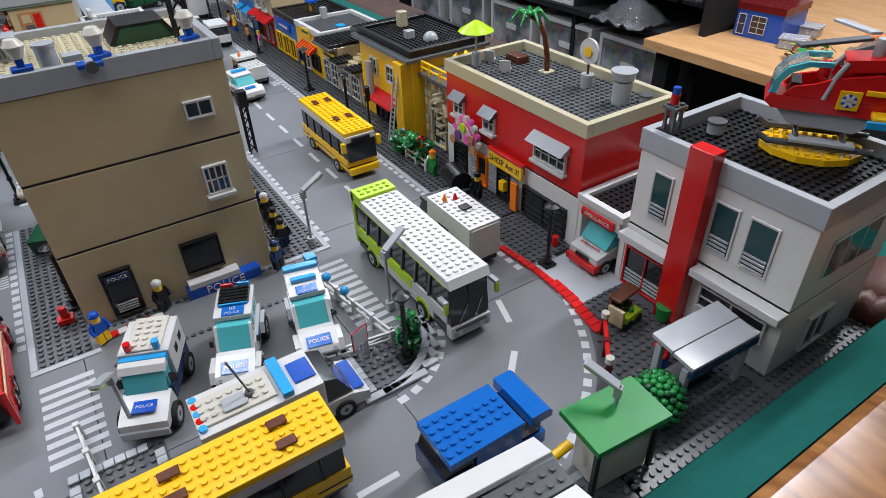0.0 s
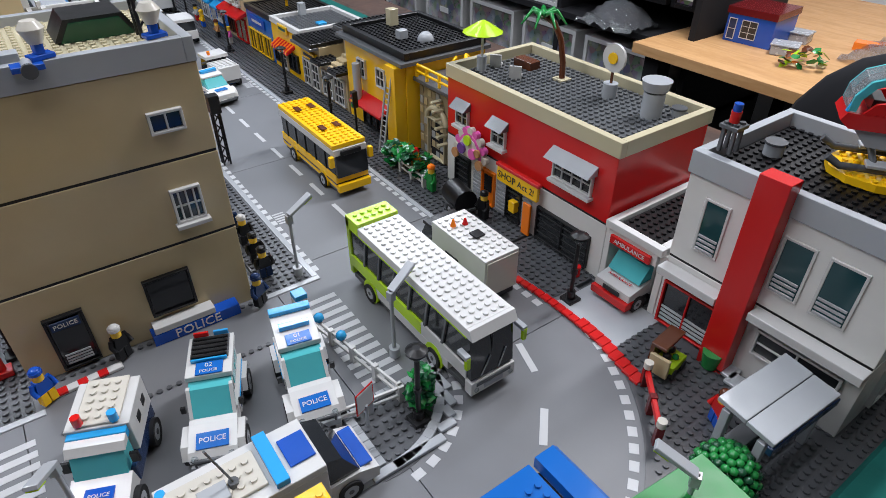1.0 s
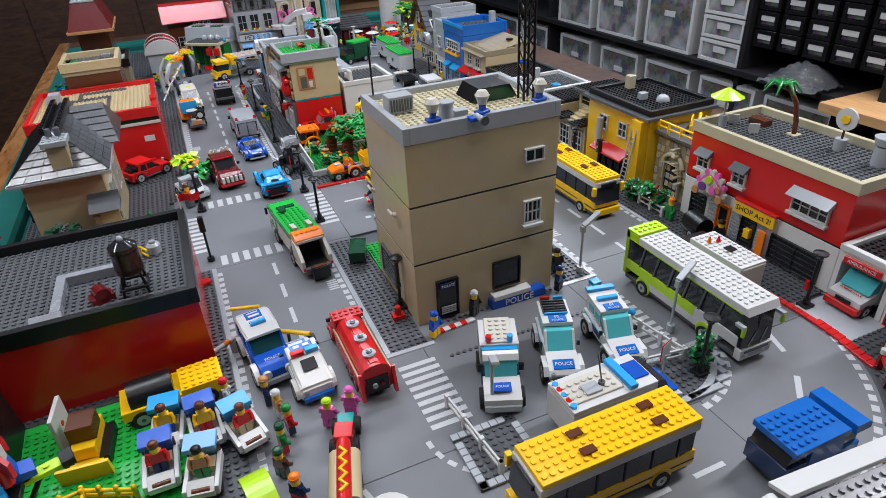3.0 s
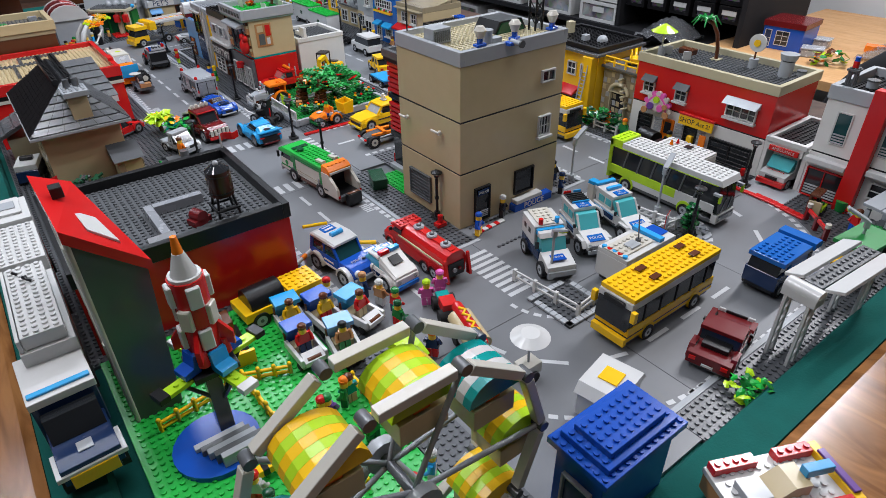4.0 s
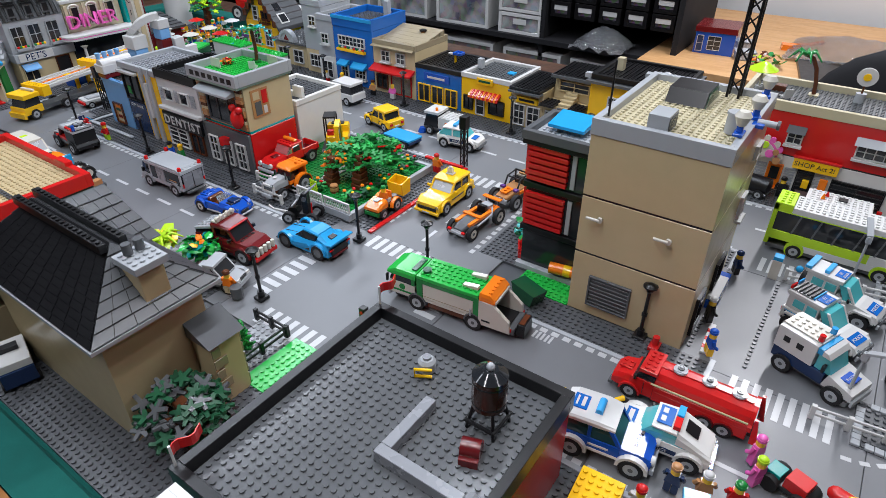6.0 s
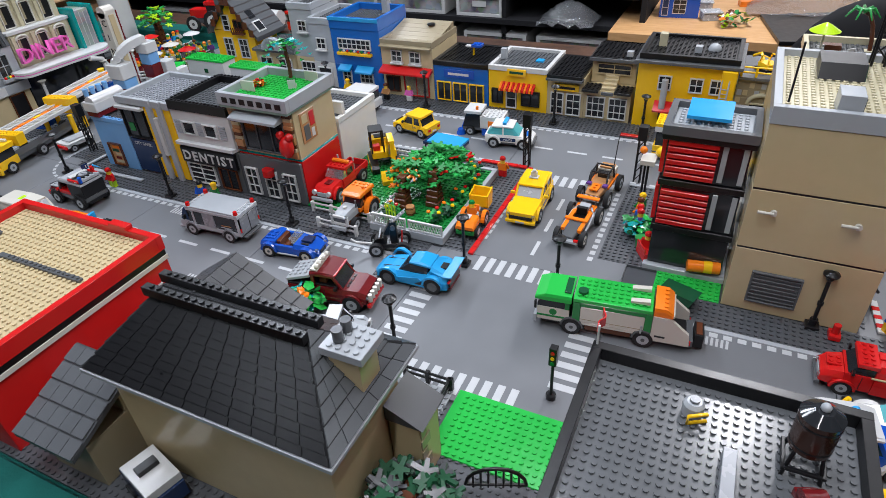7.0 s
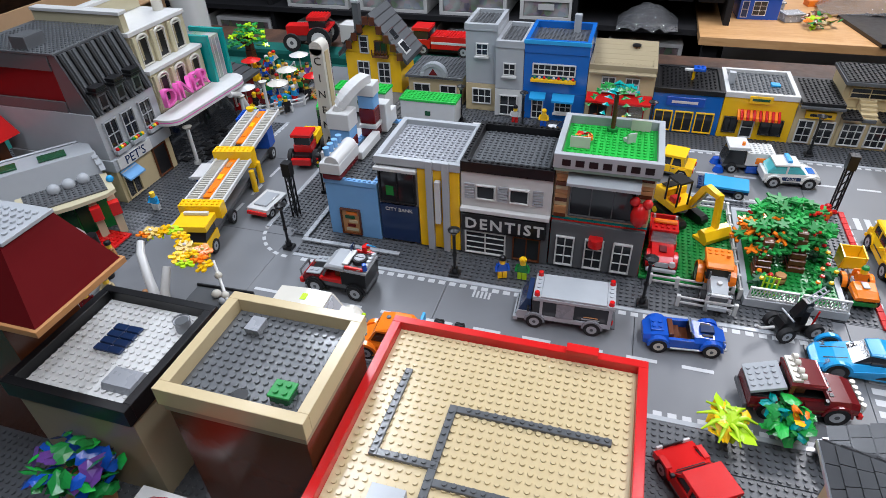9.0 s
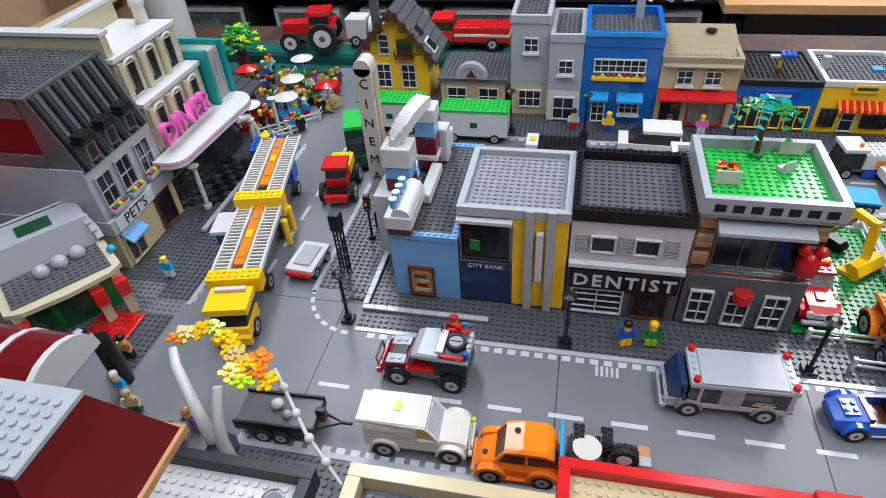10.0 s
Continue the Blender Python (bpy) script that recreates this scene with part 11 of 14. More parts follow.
gl = Geo()
for k, (px_, py_, pz_, m_) in enumerate(((0.062, 0.052, 0.100, "orange"), (0.066, 0.046, 0.101, "gold"), (0.074, 0.034, 0.100, "yellow"), (0.082, 0.024, 0.097, "lime"),
                                         (0.066, 0.000, 0.104, "yellow"), (0.056, -0.010, 0.103, "yellow"), (0.048, -0.020, 0.102, "gold"), (0.040, -0.034, 0.100, "yellow"), (0.034, -0.046, 0.097, "orange"),
                                         (0.050, -0.044, 0.098, "orange"), (0.028, -0.060, 0.094, "yellow"), (0.020, -0.040, 0.100, "lime"), (0.026, -0.026, 0.103, "yellow"))):
    for lift, q in ((0.0, 0.0112), (0.0024, 0.0078)):
        star = []
        for j in range(5):
            a = j * 1.2566 + k + lift * 250
            star += [(q * math.cos(a - 0.3), q * math.sin(a - 0.3)), (q * 1.12 * math.cos(a), q * 1.12 * math.sin(a)), (q * math.cos(a + 0.3), q * math.sin(a + 0.3)), (q * 0.42 * math.cos(a + 0.628), q * 0.42 * math.sin(a + 0.628))]
        n0 = len(gl.v)
        gl.prism(star, lift - 0.0010, lift + 0.0010, m_, "z")
        gl.turn(pose(px_, py_, pz_, 18 * math.sin(k * 2.3), 18 * math.cos(k * 1.7), 0), n0)
    gl.ball((px_, py_, pz_ + 0.0042), 0.0026, "gold" if m_ != "gold" else "white", 6, 4)
    gl.tube([(px_, py_, pz_), (px_ * 0.8 + 0.008, py_ * 0.9, pz_ - 0.007)], 0.0014, "lime", 5)
part("blossom", gl, t, "yellow and orange flower heads")
t = thing("white_chain", "thin white jointed bar slanting over the trailer", "bar")
part("bar", Geo().tube([(-0.250, 1.985, 0.085), (-0.290, 1.945, 0.045), (-0.318, 1.905, 0.012)], 0.0022, "white", 7), t)
for p_ in ((-0.262, 1.973, 0.073), (-0.278, 1.957, 0.057), (-0.293, 1.941, 0.042), (-0.306, 1.922, 0.027)):
    part("joint", Geo().ball(p_, 0.0052, "ivory", 8, 5), t)


# ---- street lamps, signals, fences ----
def black_lamp(x, y, h=0.078):
    t = thing("street_lamp", "black plastic street lamp with a round cap", "street lamp", x, y, 0.0, group="black street lamps")
    part("base", B(-0.0075, -0.0075, 0.001, 0.0075, 0.0075, 0.0055, "black").cyl((0, 0, 0.0055), 0.0045, 0.008, "black", 10), t)
    part("post", Geo().cyl((0, 0, 0.0135), 0.0022, h - 0.022, "black", 10).cyl((0, 0, h * 0.45), 0.0034, 0.004, "black", 10), t)
    hd = Geo().cyl((0, 0, h - 0.0085), 0.0024, 0.003, "black", 10, r2=0.0042).cyl((0, 0, h), 0.0086, 0.0016, "black", 14).cyl((0, 0, h + 0.0016), 0.0080, 0.0028, "black", 14, r2=0.0030)
    part("bulb", Geo().cyl((0, 0, h - 0.0055), 0.0040, 0.0054, "clear", 10), t, "clear lamp glass")
    part("head", hd, t)


for x, y in ((-0.067, 0.722), (-0.100, 1.152), (-0.283, 1.162), (-0.100, 1.448), (-0.101, 1.707), (-0.102, 1.972), (0.391, 0.487), (0.186, 0.452),
             (-0.103, 1.019), (0.392, 1.455), (0.392, 1.17), (0.392, 1.0), (0.385, 1.70), (0.390, 1.83)):
    black_lamp(x, y)
for x, y in ((0.100, 2.275), (0.250, 2.255), (0.33, 2.25)):
    t = thing("white_lamp_post", "white column lamp with a flat top", "street lamp", x, y, 0.0, group="white lamp posts")
    part("base", Geo().cyl((0, 0, 0.001), 0.007, 0.006, "white", 12), t)
    part("post", Geo().cyl((0, 0, 0.007), 0.0036, 0.066, "white", 10), t)
    part("top", Geo().cyl((0, 0, 0.073), 0.005, 0.005, "ivory", 12, r2=0.009), t)


def arm_lamp(x, y, rz, h=0.075, lean=0):
    t = thing("arm_street_lamp", "grey street lamp with a flat slanting head", "street lamp", x, y, 0.0, rz, "grey arm street lamps")
    part("base", Geo().cyl((0, 0, 0.001), 0.005, 0.010, "lgrey", 10), t)
    part("post", Geo().cyl((0, 0, 0.011), 0.0018, h - 0.011, "lgrey", 8).box(-0.003, -0.003, h - 0.010, 0.003, 0.003, h, "lgrey"), t)
    part("arm", B(0, -0.004, -0.0016, 0.030, 0.004, 0.0016, "lgrey").box(0.018, -0.0035, -0.003, 0.029, 0.0035, -0.0017, "lime").turn(Matrix.Translation((0, 0, h)) @ Matrix.Rotation(radians(-28), 4, "Y")), t)


arm_lamp(0.189, 0.684, 5)
arm_lamp(0.209, 0.525, 15)
arm_lamp(0.262, 0.270, 120, 0.082)
arm_lamp(-0.045, 0.505, 250)
for x, y in ((0.206, 1.164), (0.215, 0.975), (-0.016, 2.004)):
    t = thing("signal_tower", "black lattice traffic signal post", "traffic signal", x, y, 0.0, group="lattice signal posts")
    for sx, sy in ((0, 0), (1, 0), (0, 1), (1, 1)):
        part("upright", Geo().cyl((sx * 0.009 - 0.0045, sy * 0.009 - 0.0045, 0.001), 0.0014, 0.075, "black", 6), t)
    for i in range(5):
        z = 0.004 + i * 0.015
        part("brace", Geo().tube([(-0.0045, -0.0045, z), (0.0045, -0.0045, z + 0.013)], 0.001, "black", 5).tube([(0.0045, 0.0045, z), (-0.0045, 0.0045, z + 0.013)], 0.001, "black", 5)
             .tube([(-0.0045, 0.0045, z), (-0.0045, -0.0045, z + 0.013)], 0.001, "black", 5), t)
    part("signal_box", B(-0.007, -0.007, 0.076, 0.007, 0.007, 0.10, "black"), t)


def pole_signal(x, y):
    t = thing("traffic_light", "slim black traffic light with signal box", "traffic signal", x, y, 0.0, group="pole traffic lights")
    part("post", Geo().cyl((0, 0, 0.001), 0.0055, 0.006, "black", 10).cyl((0, 0, 0.007), 0.0018, 0.05, "black", 8), t)
    b_ = part("signal_box", B(-0.004, -0.004, 0.052, 0.004, 0.004, 0.076, "black"), t)
    for k, m_ in enumerate(("green", "yellow", "red")):
        part("lens", Geo().cyl((-0.0048, 0, 0.056 + k * 0.007), 0.0022, 0.001, m_, 8, axis="x"), b_)


pole_signal(-0.285, 0.972)
pole_signal(0.400, 0.935)
pole_signal(0.060, 1.99)
single("hydrant", B(-0.008, -0.006, 0, 0.008, 0.006, 0.006, "red").cyl((0, 0, 0.006), 0.004, 0.012, "red", 10), "red hydrant beside a lamp", "hydrant", -0.078, 0.700, 0.0025)
single("hydrant", B(-0.010, -0.006, 0, 0.010, 0.006, 0.005, "red"), "red block at a lamp foot", "hydrant", -0.302, 0.905, 0.0025, 20)
single("fire_extinguisher", Geo().cyl((0, 0, 0), 0.004, 0.012, "red", 10), "small red extinguisher on the pavement", "extinguisher", 0.424, 0.511, 0.0025)


def fence(x0, y0, x1, y1, lab="white plastic fence with two rails", h=0.017, mat="white", grp="white fences", z0=0.0):
    d = math.hypot(x1 - x0, y1 - y0)
    t = thing("fence", lab, "fence", x0, y0, z0, math.degrees(math.atan2(y1 - y0, x1 - x0)), grp)
    n = max(1, int(round(d / 0.032)))
    for i in range(n + 1):
        part("post", B(i * d / n - 0.0025, -0.0025, 0.0005, i * d / n + 0.0025, 0.0025, h + 0.002, mat), t)
    for z in (h * 0.35, h * 0.85):
        part("rail", B(0, -0.0012, z, d, 0.0012, z + 0.003, mat), t)
    return t


t = fence(0.165, 0.600, 0.186, 0.480)
for k in range(2):
    part("knob", Geo().ball((0.013 + k * 0.033, 0, 0.022), 0.005, "azure", 8, 6), t, "round blue knob")
fence(0.186, 0.478, 0.132, 0.486)
fence(-0.085, 0.53, -0.075, 0.43)
fence(-0.075, 0.43, -0.012, 0.438)
for x, y, m_ in ((0.162, 0.615, "azure"),):
    single("fence_post", B(-0.006, -0.006, 0, 0.006, 0.006, 0.030, "ivory").box(-0.006, -0.006, 0.0303, 0.006, 0.006, 0.036, m_), "ivory gate post with a blue top", "post", x, y, 0.0)
t = thing("warning_sign", "white sign with red border on a post", "sign", 0.150, 0.470, 0.0, 200)
part("post", Geo().cyl((0, 0, 0.001), 0.0015, 0.026, "lgrey", 8), t)
part("board", B(-0.009, -0.0015, 0.024, 0.009, 0.0, 0.044, "white").box(-0.010, -0.0012, 0.023, 0.010, -0.0003, 0.045, "red"), t)
for k in range(3):
    part("bar", B(-0.006, -0.0021, 0.028 + k * 0.005, 0.006, -0.0016, 0.0305 + k * 0.005, "red"), t)
single("barrier", B(-0.03, -0.004, 0, 0.03, 0.004, 0.003, "white").box(-0.022, -0.0041, 0.0004, -0.014, 0.0041, 0.0032, "red").box(-0.006, -0.0041, 0.0004, 0.002, 0.0041, 0.0032, "red").box(0.010, -0.0041, 0.0004, 0.018, 0.0041, 0.0032, "red"), "red and white striped barrier tile", "barrier", -0.022, 0.652, 0.0005, 4)
st = Geo()
st.studs(-0.05, 0.600, 0.0, 25, 1, "rstud")
st.studs(-0.05, 0.664, 0.0, 25, 1, "rstud")
tagged(part("stud_row", st), "rows of grey studs across the police lot", "studs", kind="stuff")

ib = thing("island_border", "light grey tiles edging the studded island", "tiles", group="island borders")
for k in range(13):
    a = radians(273 + k * 6.1)
    part("tile", B(-0.0044, -0.0040, 0.0008, 0.0044, 0.0040, 0.0040, "lgrey").turn(Matrix.Translation((0.148 + 0.079 * math.cos(a), 0.506 + 0.079 * math.sin(a), 0)) @ Matrix.Rotation(a + math.pi / 2, 4, "Z")), ib)
for k in range(7):
    part("tile", B(0.1365, 0.4325 + k * 0.0085, 0.0008, 0.1440, 0.4407 + k * 0.0085, 0.0040, "lgrey"), ib)
for k in range(9):
    part("tile", B(0.1450 + k * 0.0085, 0.488, 0.0008, 0.1532 + k * 0.0085, 0.4955, 0.0040, "lgrey"), ib)
ib = thing("island_border", "light grey tiles edging the square island", "tiles", group="island borders")
for k in range(8):
    q_ = k * 0.0086
    for x_, y_ in ((-0.1005 + q_, 0.4835), (-0.1005 + q_, 0.4195), (-0.1005, 0.4195 + q_), (-0.0375, 0.4195 + q_)):
        if 0 < k < 7 or x_ + q_ < -0.09 and y_ in (0.4835, 0.4195):
            part("tile", B(x_, y_, 0.0008, x_ + 0.0080, y_ + 0.0080, 0.0040, "lgrey"), ib)

# red and grey kerb tiles in front of the stations and by the park
rk = thing("red_tiles", "row of red tiles along the kerb", "tiles")
for i in range(18):
    y = 0.545 - i * 0.0095
    part("tile", B(0.366 + 0.004 * math.sin(i * 0.25) - max(0, i - 12) * 0.0012, y - 0.009, 0.0008, 0.374 + 0.004 * math.sin(i * 0.25) - max(0, i - 12) * 0.0012 + (0.004 if i > 8 else 0), y, 0.004, "red"), rk)
rk2 = thing("red_tiles", "row of red tiles along the park kerb", "tiles")
for i in range(16):
    part("tile", B(-0.075 + i * 0.0172, 1.150, 0.0, -0.0585 + i * 0.0172, 1.158, 0.0036, "red"), rk2)
for i in range(5):
    part("tile", B(0.192, 1.160 + i * 0.0172, 0.0024, 0.200, 1.1765 + i * 0.0172, 0.0056, "red"), rk2)
for i in range(3):
    part("tile", B(0.376, 0.985 + i * 0.017, 0.0026, 0.384, 1.0015 + i * 0.017, 0.006, "red"), rk2)
pavement(-0.07, 1.160, 0.19, 1.226)

# ---- park ----
pk = thing("park_lawn", "bright green studded lawn plate beside a raised bed", "lawn", 0.025, -0.0115)
g = B(-0.072, 1.3365, 0.0026, 0.134, 1.467, 0.0064, "green")
g.studs(-0.070, 1.338, 0.0064, 25, 16, "green")
part("plate", g, pk)
for q_ in ((-0.096, 1.210, -0.0885, 1.334), (0.1225, 1.210, 0.130, 1.334), (-0.0883, 1.210, 0.1223, 1.2175), (-0.0883, 1.3265, 0.1223, 1.334)):
    part("kerb_block", B(q_[0], q_[1], 0.0026, q_[2], q_[3], 0.0150, "lgrey"), pk, "light grey raised bed edge")
g = B(-0.0883, 1.2177, 0.0026, 0.1223, 1.3263, 0.0130, "green")
g.studs(-0.088, 1.218, 0.0130, 26, 13, "green")
part("bed", g, pk, "green planting bed")
for a in ((-0.057, 1.3255, 0.159, 1.3275), (0.160, 1.334, 0.160, 1.44), (-0.053, 1.334, -0.053, 1.440), (-0.092, 1.334, -0.090, 1.404)):
    fence(*a)


def lattice(x0, y0, x1, y1, z):
    """A white panel of crossing slats with a top and bottom rail."""
    d = math.hypot(x1 - x0, y1 - y0)
    t = thing("lattice_fence", "white plastic lattice fence on the bed edge", "fence", x0, y0, z, math.degrees(math.atan2(y1 - y0, x1 - x0)), "white lattice fences")
    part("rail", B(0, -0.0014, 0, d, 0.0014, 0.0026, "white"), t)
    part("rail", B(0, -0.0016, 0.0150, d, 0.0016, 0.0178, "white"), t)
    for q in (0.0, d - 0.0026):
        part("post", B(q, -0.0015, 0.0028, q + 0.0026, 0.0015, 0.0148, "white"), t)
    n = int(d / 0.0048)
    for k in range(n):
        q = 0.0030 + k * (d - 0.0110) / max(1, n - 1)
        part("slat", Geo().tube([(q, -0.0006, 0.0024), (q + 0.0050, -0.0006, 0.0152)], 0.0008, "white", 4), t)
        part("slat", Geo().tube([(q + 0.0050, 0.0006, 0.0024), (q, 0.0006, 0.0152)], 0.0008, "white", 4), t)


lattice(-0.0675, 1.2005, -0.0675, 1.2565, 0.0152)
lattice(-0.0675, 1.2605, -0.0675, 1.3185, 0.0152)

LEAF = {}


def leaf_mesh(mat, k):
    """A flat five-lobed toy leaf plate with notched tips."""
    mat = {"green": "leaf", "bgreen": "pale_leaf", "dgreen": "dark_leaf"}.get(mat, mat)
    if (mat, k) not in LEAF:
        poly = []
        for j in range(5):
            a, q = j * math.pi / 2.5 + 0.35 * (k == 1), (0.0122, 0.0102, 0.0088)[k] * (1.15 if j == 0 else 0.9)
            poly += [(q * math.cos(a - 0.16), q * math.sin(a - 0.16)), (q * math.cos(a + 0.16), q * math.sin(a + 0.16)), (0.0040 * math.cos(a + math.pi / 5), 0.0040 * math.sin(a + math.pi / 5))]
        LEAF[mat, k] = Geo().prism(poly, -0.0014, 0.0014, mat, "z").mesh("leaf")
    return LEAF[mat, k]


def tree(x, y, z, h, r, n, seed, lab, mats=("green", "bgreen", "green", "dgreen"), trunk="brown", lean=(0.0, 0.0)):
    t = thing("tree", lab, "tree", x, y, z, group="park trees")
    rnd = random.Random(seed)
    tr = Geo()
    for k in range(6):
        q = 0.0115 - 0.0009 * k
        tr.box(-q + lean[0] * k * 0.04, -q + lean[1] * k * 0.04, h * 0.14 * k, q + lean[0] * k * 0.04, q + lean[1] * k * 0.04, h * 0.14 * (k + 1) - 0.0003, trunk, b=0.0012)
    for k in range(5):
        a = k * 1.26 + rnd.random()
        tr.tube([(lean[0] * 0.1, lean[1] * 0.1, h * (0.40 + 0.07 * k)), (lean[0] + r * 0.55 * math.cos(a), lean[1] + r * 0.55 * math.sin(a), h * (0.68 + 0.06 * k))], 0.0042, trunk, 6, 0.0022)
    part("trunk", tr, t)
    for k in range(n):
        a, q = rnd.uniform(0, 2 * math.pi), math.sqrt(rnd.random())
        zz = h * (1.08 - 0.40 * q * q + rnd.uniform(-0.24, 0.06))
        o = new("leaf", leaf_mesh(rnd.choice(mats), rnd.randrange(3)))
        o.parent = t
        o.matrix_basis = Matrix.Translation((lean[0] + r * q * math.cos(a), lean[1] + r * q * math.sin(a), zz)) @ Euler((rnd.uniform(-0.45, 0.45), rnd.uniform(-0.45, 0.45), rnd.uniform(0, 6.28))).to_matrix().to_4x4()
    return t


tree(0.014, 1.252, 0.0132, 0.068, 0.052, 150, 3, "toy tree with brown block trunk and wide green leaf plates", ("bgreen", "bgreen", "green", "green", "green", "bgreen", "green", "bgreen", "red", "green", "bgreen"), lean=(0.046, 0.010))
tree(-0.008, 1.298, 0.0132, 0.062, 0.036, 64, 5, "toy tree with a few orange fruits and green leaves", ("bgreen", "green", "green", "green", "green", "green", "orange", "orange"), lean=(0.036, -0.002))
for k, (x, y) in enumerate(((-0.059, 1.240), (-0.030, 1.228), (0.015, 1.228), (0.060, 1.226), (0.100, 1.240), (0.104, 1.290), (0.050, 1.314), (-0.064, 1.312))):
    t = thing("flower_bush", "low green bush with bright flowers", "bush", x + 0.025, y - 0.0115, 0.0132, 50 * k, "park flower bushes")
    part("stem", Geo().cyl((0, 0, 0), 0.0040, 0.006, "dgreen", 8), t)
    for j in range(6):
        o = new("leaf", leaf_mesh(("green", "bgreen", "dgreen")[(j + k) % 3], j % 3))
        o.parent = t
        o.matrix_basis = pose(0.006 * math.cos(j * 2.1), 0.006 * math.sin(j * 2.1), 0.005 + j * 0.0024, 14 * (-1) ** j, 10, j * 67)
    for j in range(3):
        part("flower", Geo().cyl((0.009 * math.cos(j * 2.2 + k), 0.009 * math.sin(j * 2.2 + k), 0.0165), 0.0012, 0.0040, "green", 6).cyl((0.009 * math.cos(j * 2.2 + k), 0.009 * math.sin(j * 2.2 + k), 0.0205), 0.0034, 0.0022, ("red", "orange", "yellow")[(j + k) % 3], 8, r2=0.0026), t)
t = thing("barrel", "tan barrel beside the tree trunk", "barrel", -0.024, 1.2755, 0.0132)
part("body", Geo().cyl((0, 0, 0), 0.0066, 0.0070, "nougat", 14, r2=0.0078).cyl((0, 0, 0.0070), 0.0078, 0.0070, "nougat", 14, r2=0.0066), t)
for z_ in (0.0022, 0.0108):
    part("hoop", Geo().cyl((0, 0, z_), 0.0078, 0.0012, "brown", 14), t)
t = thing("lime_trellis", "lime green lattice panel standing in the bed", "trellis", -0.055, 1.284, 0.0132, 80)
for q_ in (0.0, 0.0056, 0.0112, 0.0168):
    part("bar", B(q_, -0.001, 0.0, q_ + 0.0022, 0.001, 0.0300, "lime"), t)
for z_ in (0.006, 0.016, 0.026):
    part("cross_bar", B(0.0, -0.0020, z_, 0.0190, -0.0011, z_ + 0.0022, "lime"), t)
# roof garden
for a in ((1.470, 0.048), (1.545, 0.048)):
    single("trellis", B(0, 0, 0, 0.002, 0.026, 0.016, "ivory"), "cream lattice panel in the roof garden", "trellis", -0.012 if a[0] > 1.5 else 0.055, a[0], 0.1755, 0, "roof trellises")
t = thing("roof_palm", "small teal palm tree in the roof garden", "tree", 0.050, 1.520, 0.1755)
part("trunk", Geo().cyl((0, 0, 0), 0.008, 0.004, "green", 10).tube([(0, 0, 0.004), (0.002, 0, 0.02), (0, 0.001, 0.060)], 0.0032, "brown", 8), t)
gl = Geo()
for k in range(7):
    a = k * 0.9
    for j in range(6):
        q = 0.006 + j * 0.0062
        zz = 0.062 + 0.004 * math.sin(j * 0.7) - 0.0008 * j * j
        w_ = 0.0100 - 0.0010 * j
        ca, sa = math.cos(a), math.sin(a)
        vs = [(q * ca - w_ * sa, q * sa + w_ * ca, zz - 0.003), ((q + 0.006) * ca, (q + 0.006) * sa, zz), (q * ca + w_ * sa, q * sa - w_ * ca, zz - 0.003), ((q - 0.004) * ca, (q - 0.004) * sa, zz + 0.0006), (q * ca, q * sa, zz - 0.0018)]
        gl.add(vs, [(0, 3, 2, 1), (0, 1, 4), (1, 2, 4), (2, 3, 4), (3, 0, 4)], "teal" if k % 3 == 0 else "green")
part("frond_crown", gl, t)
single("garden_chair", Geo().prism([(0, 0), (0.012, 0), (0.012, 0.004), (0.004, 0.005), (0.001, 0.014), (-0.001, 0.014)], 0, 0.012, "white"), "white garden chair on the roof", "chair", 0.020, 1.488, 0.1755, 30)
single("roof_flower", leaf_cloud(Geo(), (0, 0, 0.005), 0.010, 30, ["red", "orange", "green"], 0.006, 0.6, 77), "red and orange flowers on the roof", "flowers", 0.010, 1.555, 0.1755)
# things by the slatted building
gl = leaf_cloud(Geo(), (0, 0, 0.012), 0.020, 80, ["green", "dgreen", "bgreen", "teal"], 0.008, 0.6, 91)
single("bush", gl, "dense green bush beside the shutters", "bush", 0.060, 0.945, 0.003)
single("green_bin", Geo().cyl((0, 0, 0), 0.007, 0.016, "green", 12, r2=0.009), "round green bin on the pavement", "bin", 0.025, 0.935, 0.003)
single("green_skip", Geo().prism([(-0.016, 0), (0.016, 0), (0.022, 0.020), (-0.022, 0.020)], -0.012, 0.012, "dgreen"), "dark green skip behind the garbage truck", "skip", -0.080, 0.870, 0.003, 70)
single("red_bench", B(-0.014, -0.008, 0, 0.014, 0.008, 0.012, "red").box(-0.014, 0.006, 0.0122, 0.014, 0.008, 0.020, "red"), "red bench with blue figure seat", "bench", 0.005, 0.925, 0.003, 30)
single("orange_tube", Geo().cyl((-0.02, 0, 0.012), 0.008, 0.040, "orange", 14, axis="x").cyl((-0.01, 0, 0.012), 0.0083, 0.010, "yellow", 14, axis="x"), "orange and yellow tube in the glazed front", "tube", -0.018, 0.850, 0.008, 100)
t = thing("yellow_work_lamps", "yellow work lamps on black posts with ivory platform", "lamp", 0.165, 0.955, 0.003)
part("post", Geo().cyl((0, 0, 0), 0.002, 0.06, "black", 6).cyl((0.012, 0.006, 0), 0.002, 0.055, "black", 6), t)
part("platform", B(-0.012, -0.010, 0.060, 0.018, 0.012, 0.068, "ivory"), t)
part("lamp_head", Geo().ball((0.012, -0.014, 0.074), 0.008, "yellow", 10, 6).ball((0.0, 0.010, 0.080), 0.006, "orange", 8, 5), t)
t = thing("yellow_digger", "small yellow digger on the stone yard deck", "digger", 0.500, 0.812, 0.110, 40)
part("body", B(-0.016, -0.012, 0.004, 0.012, 0.012, 0.014, "yellow"), t)
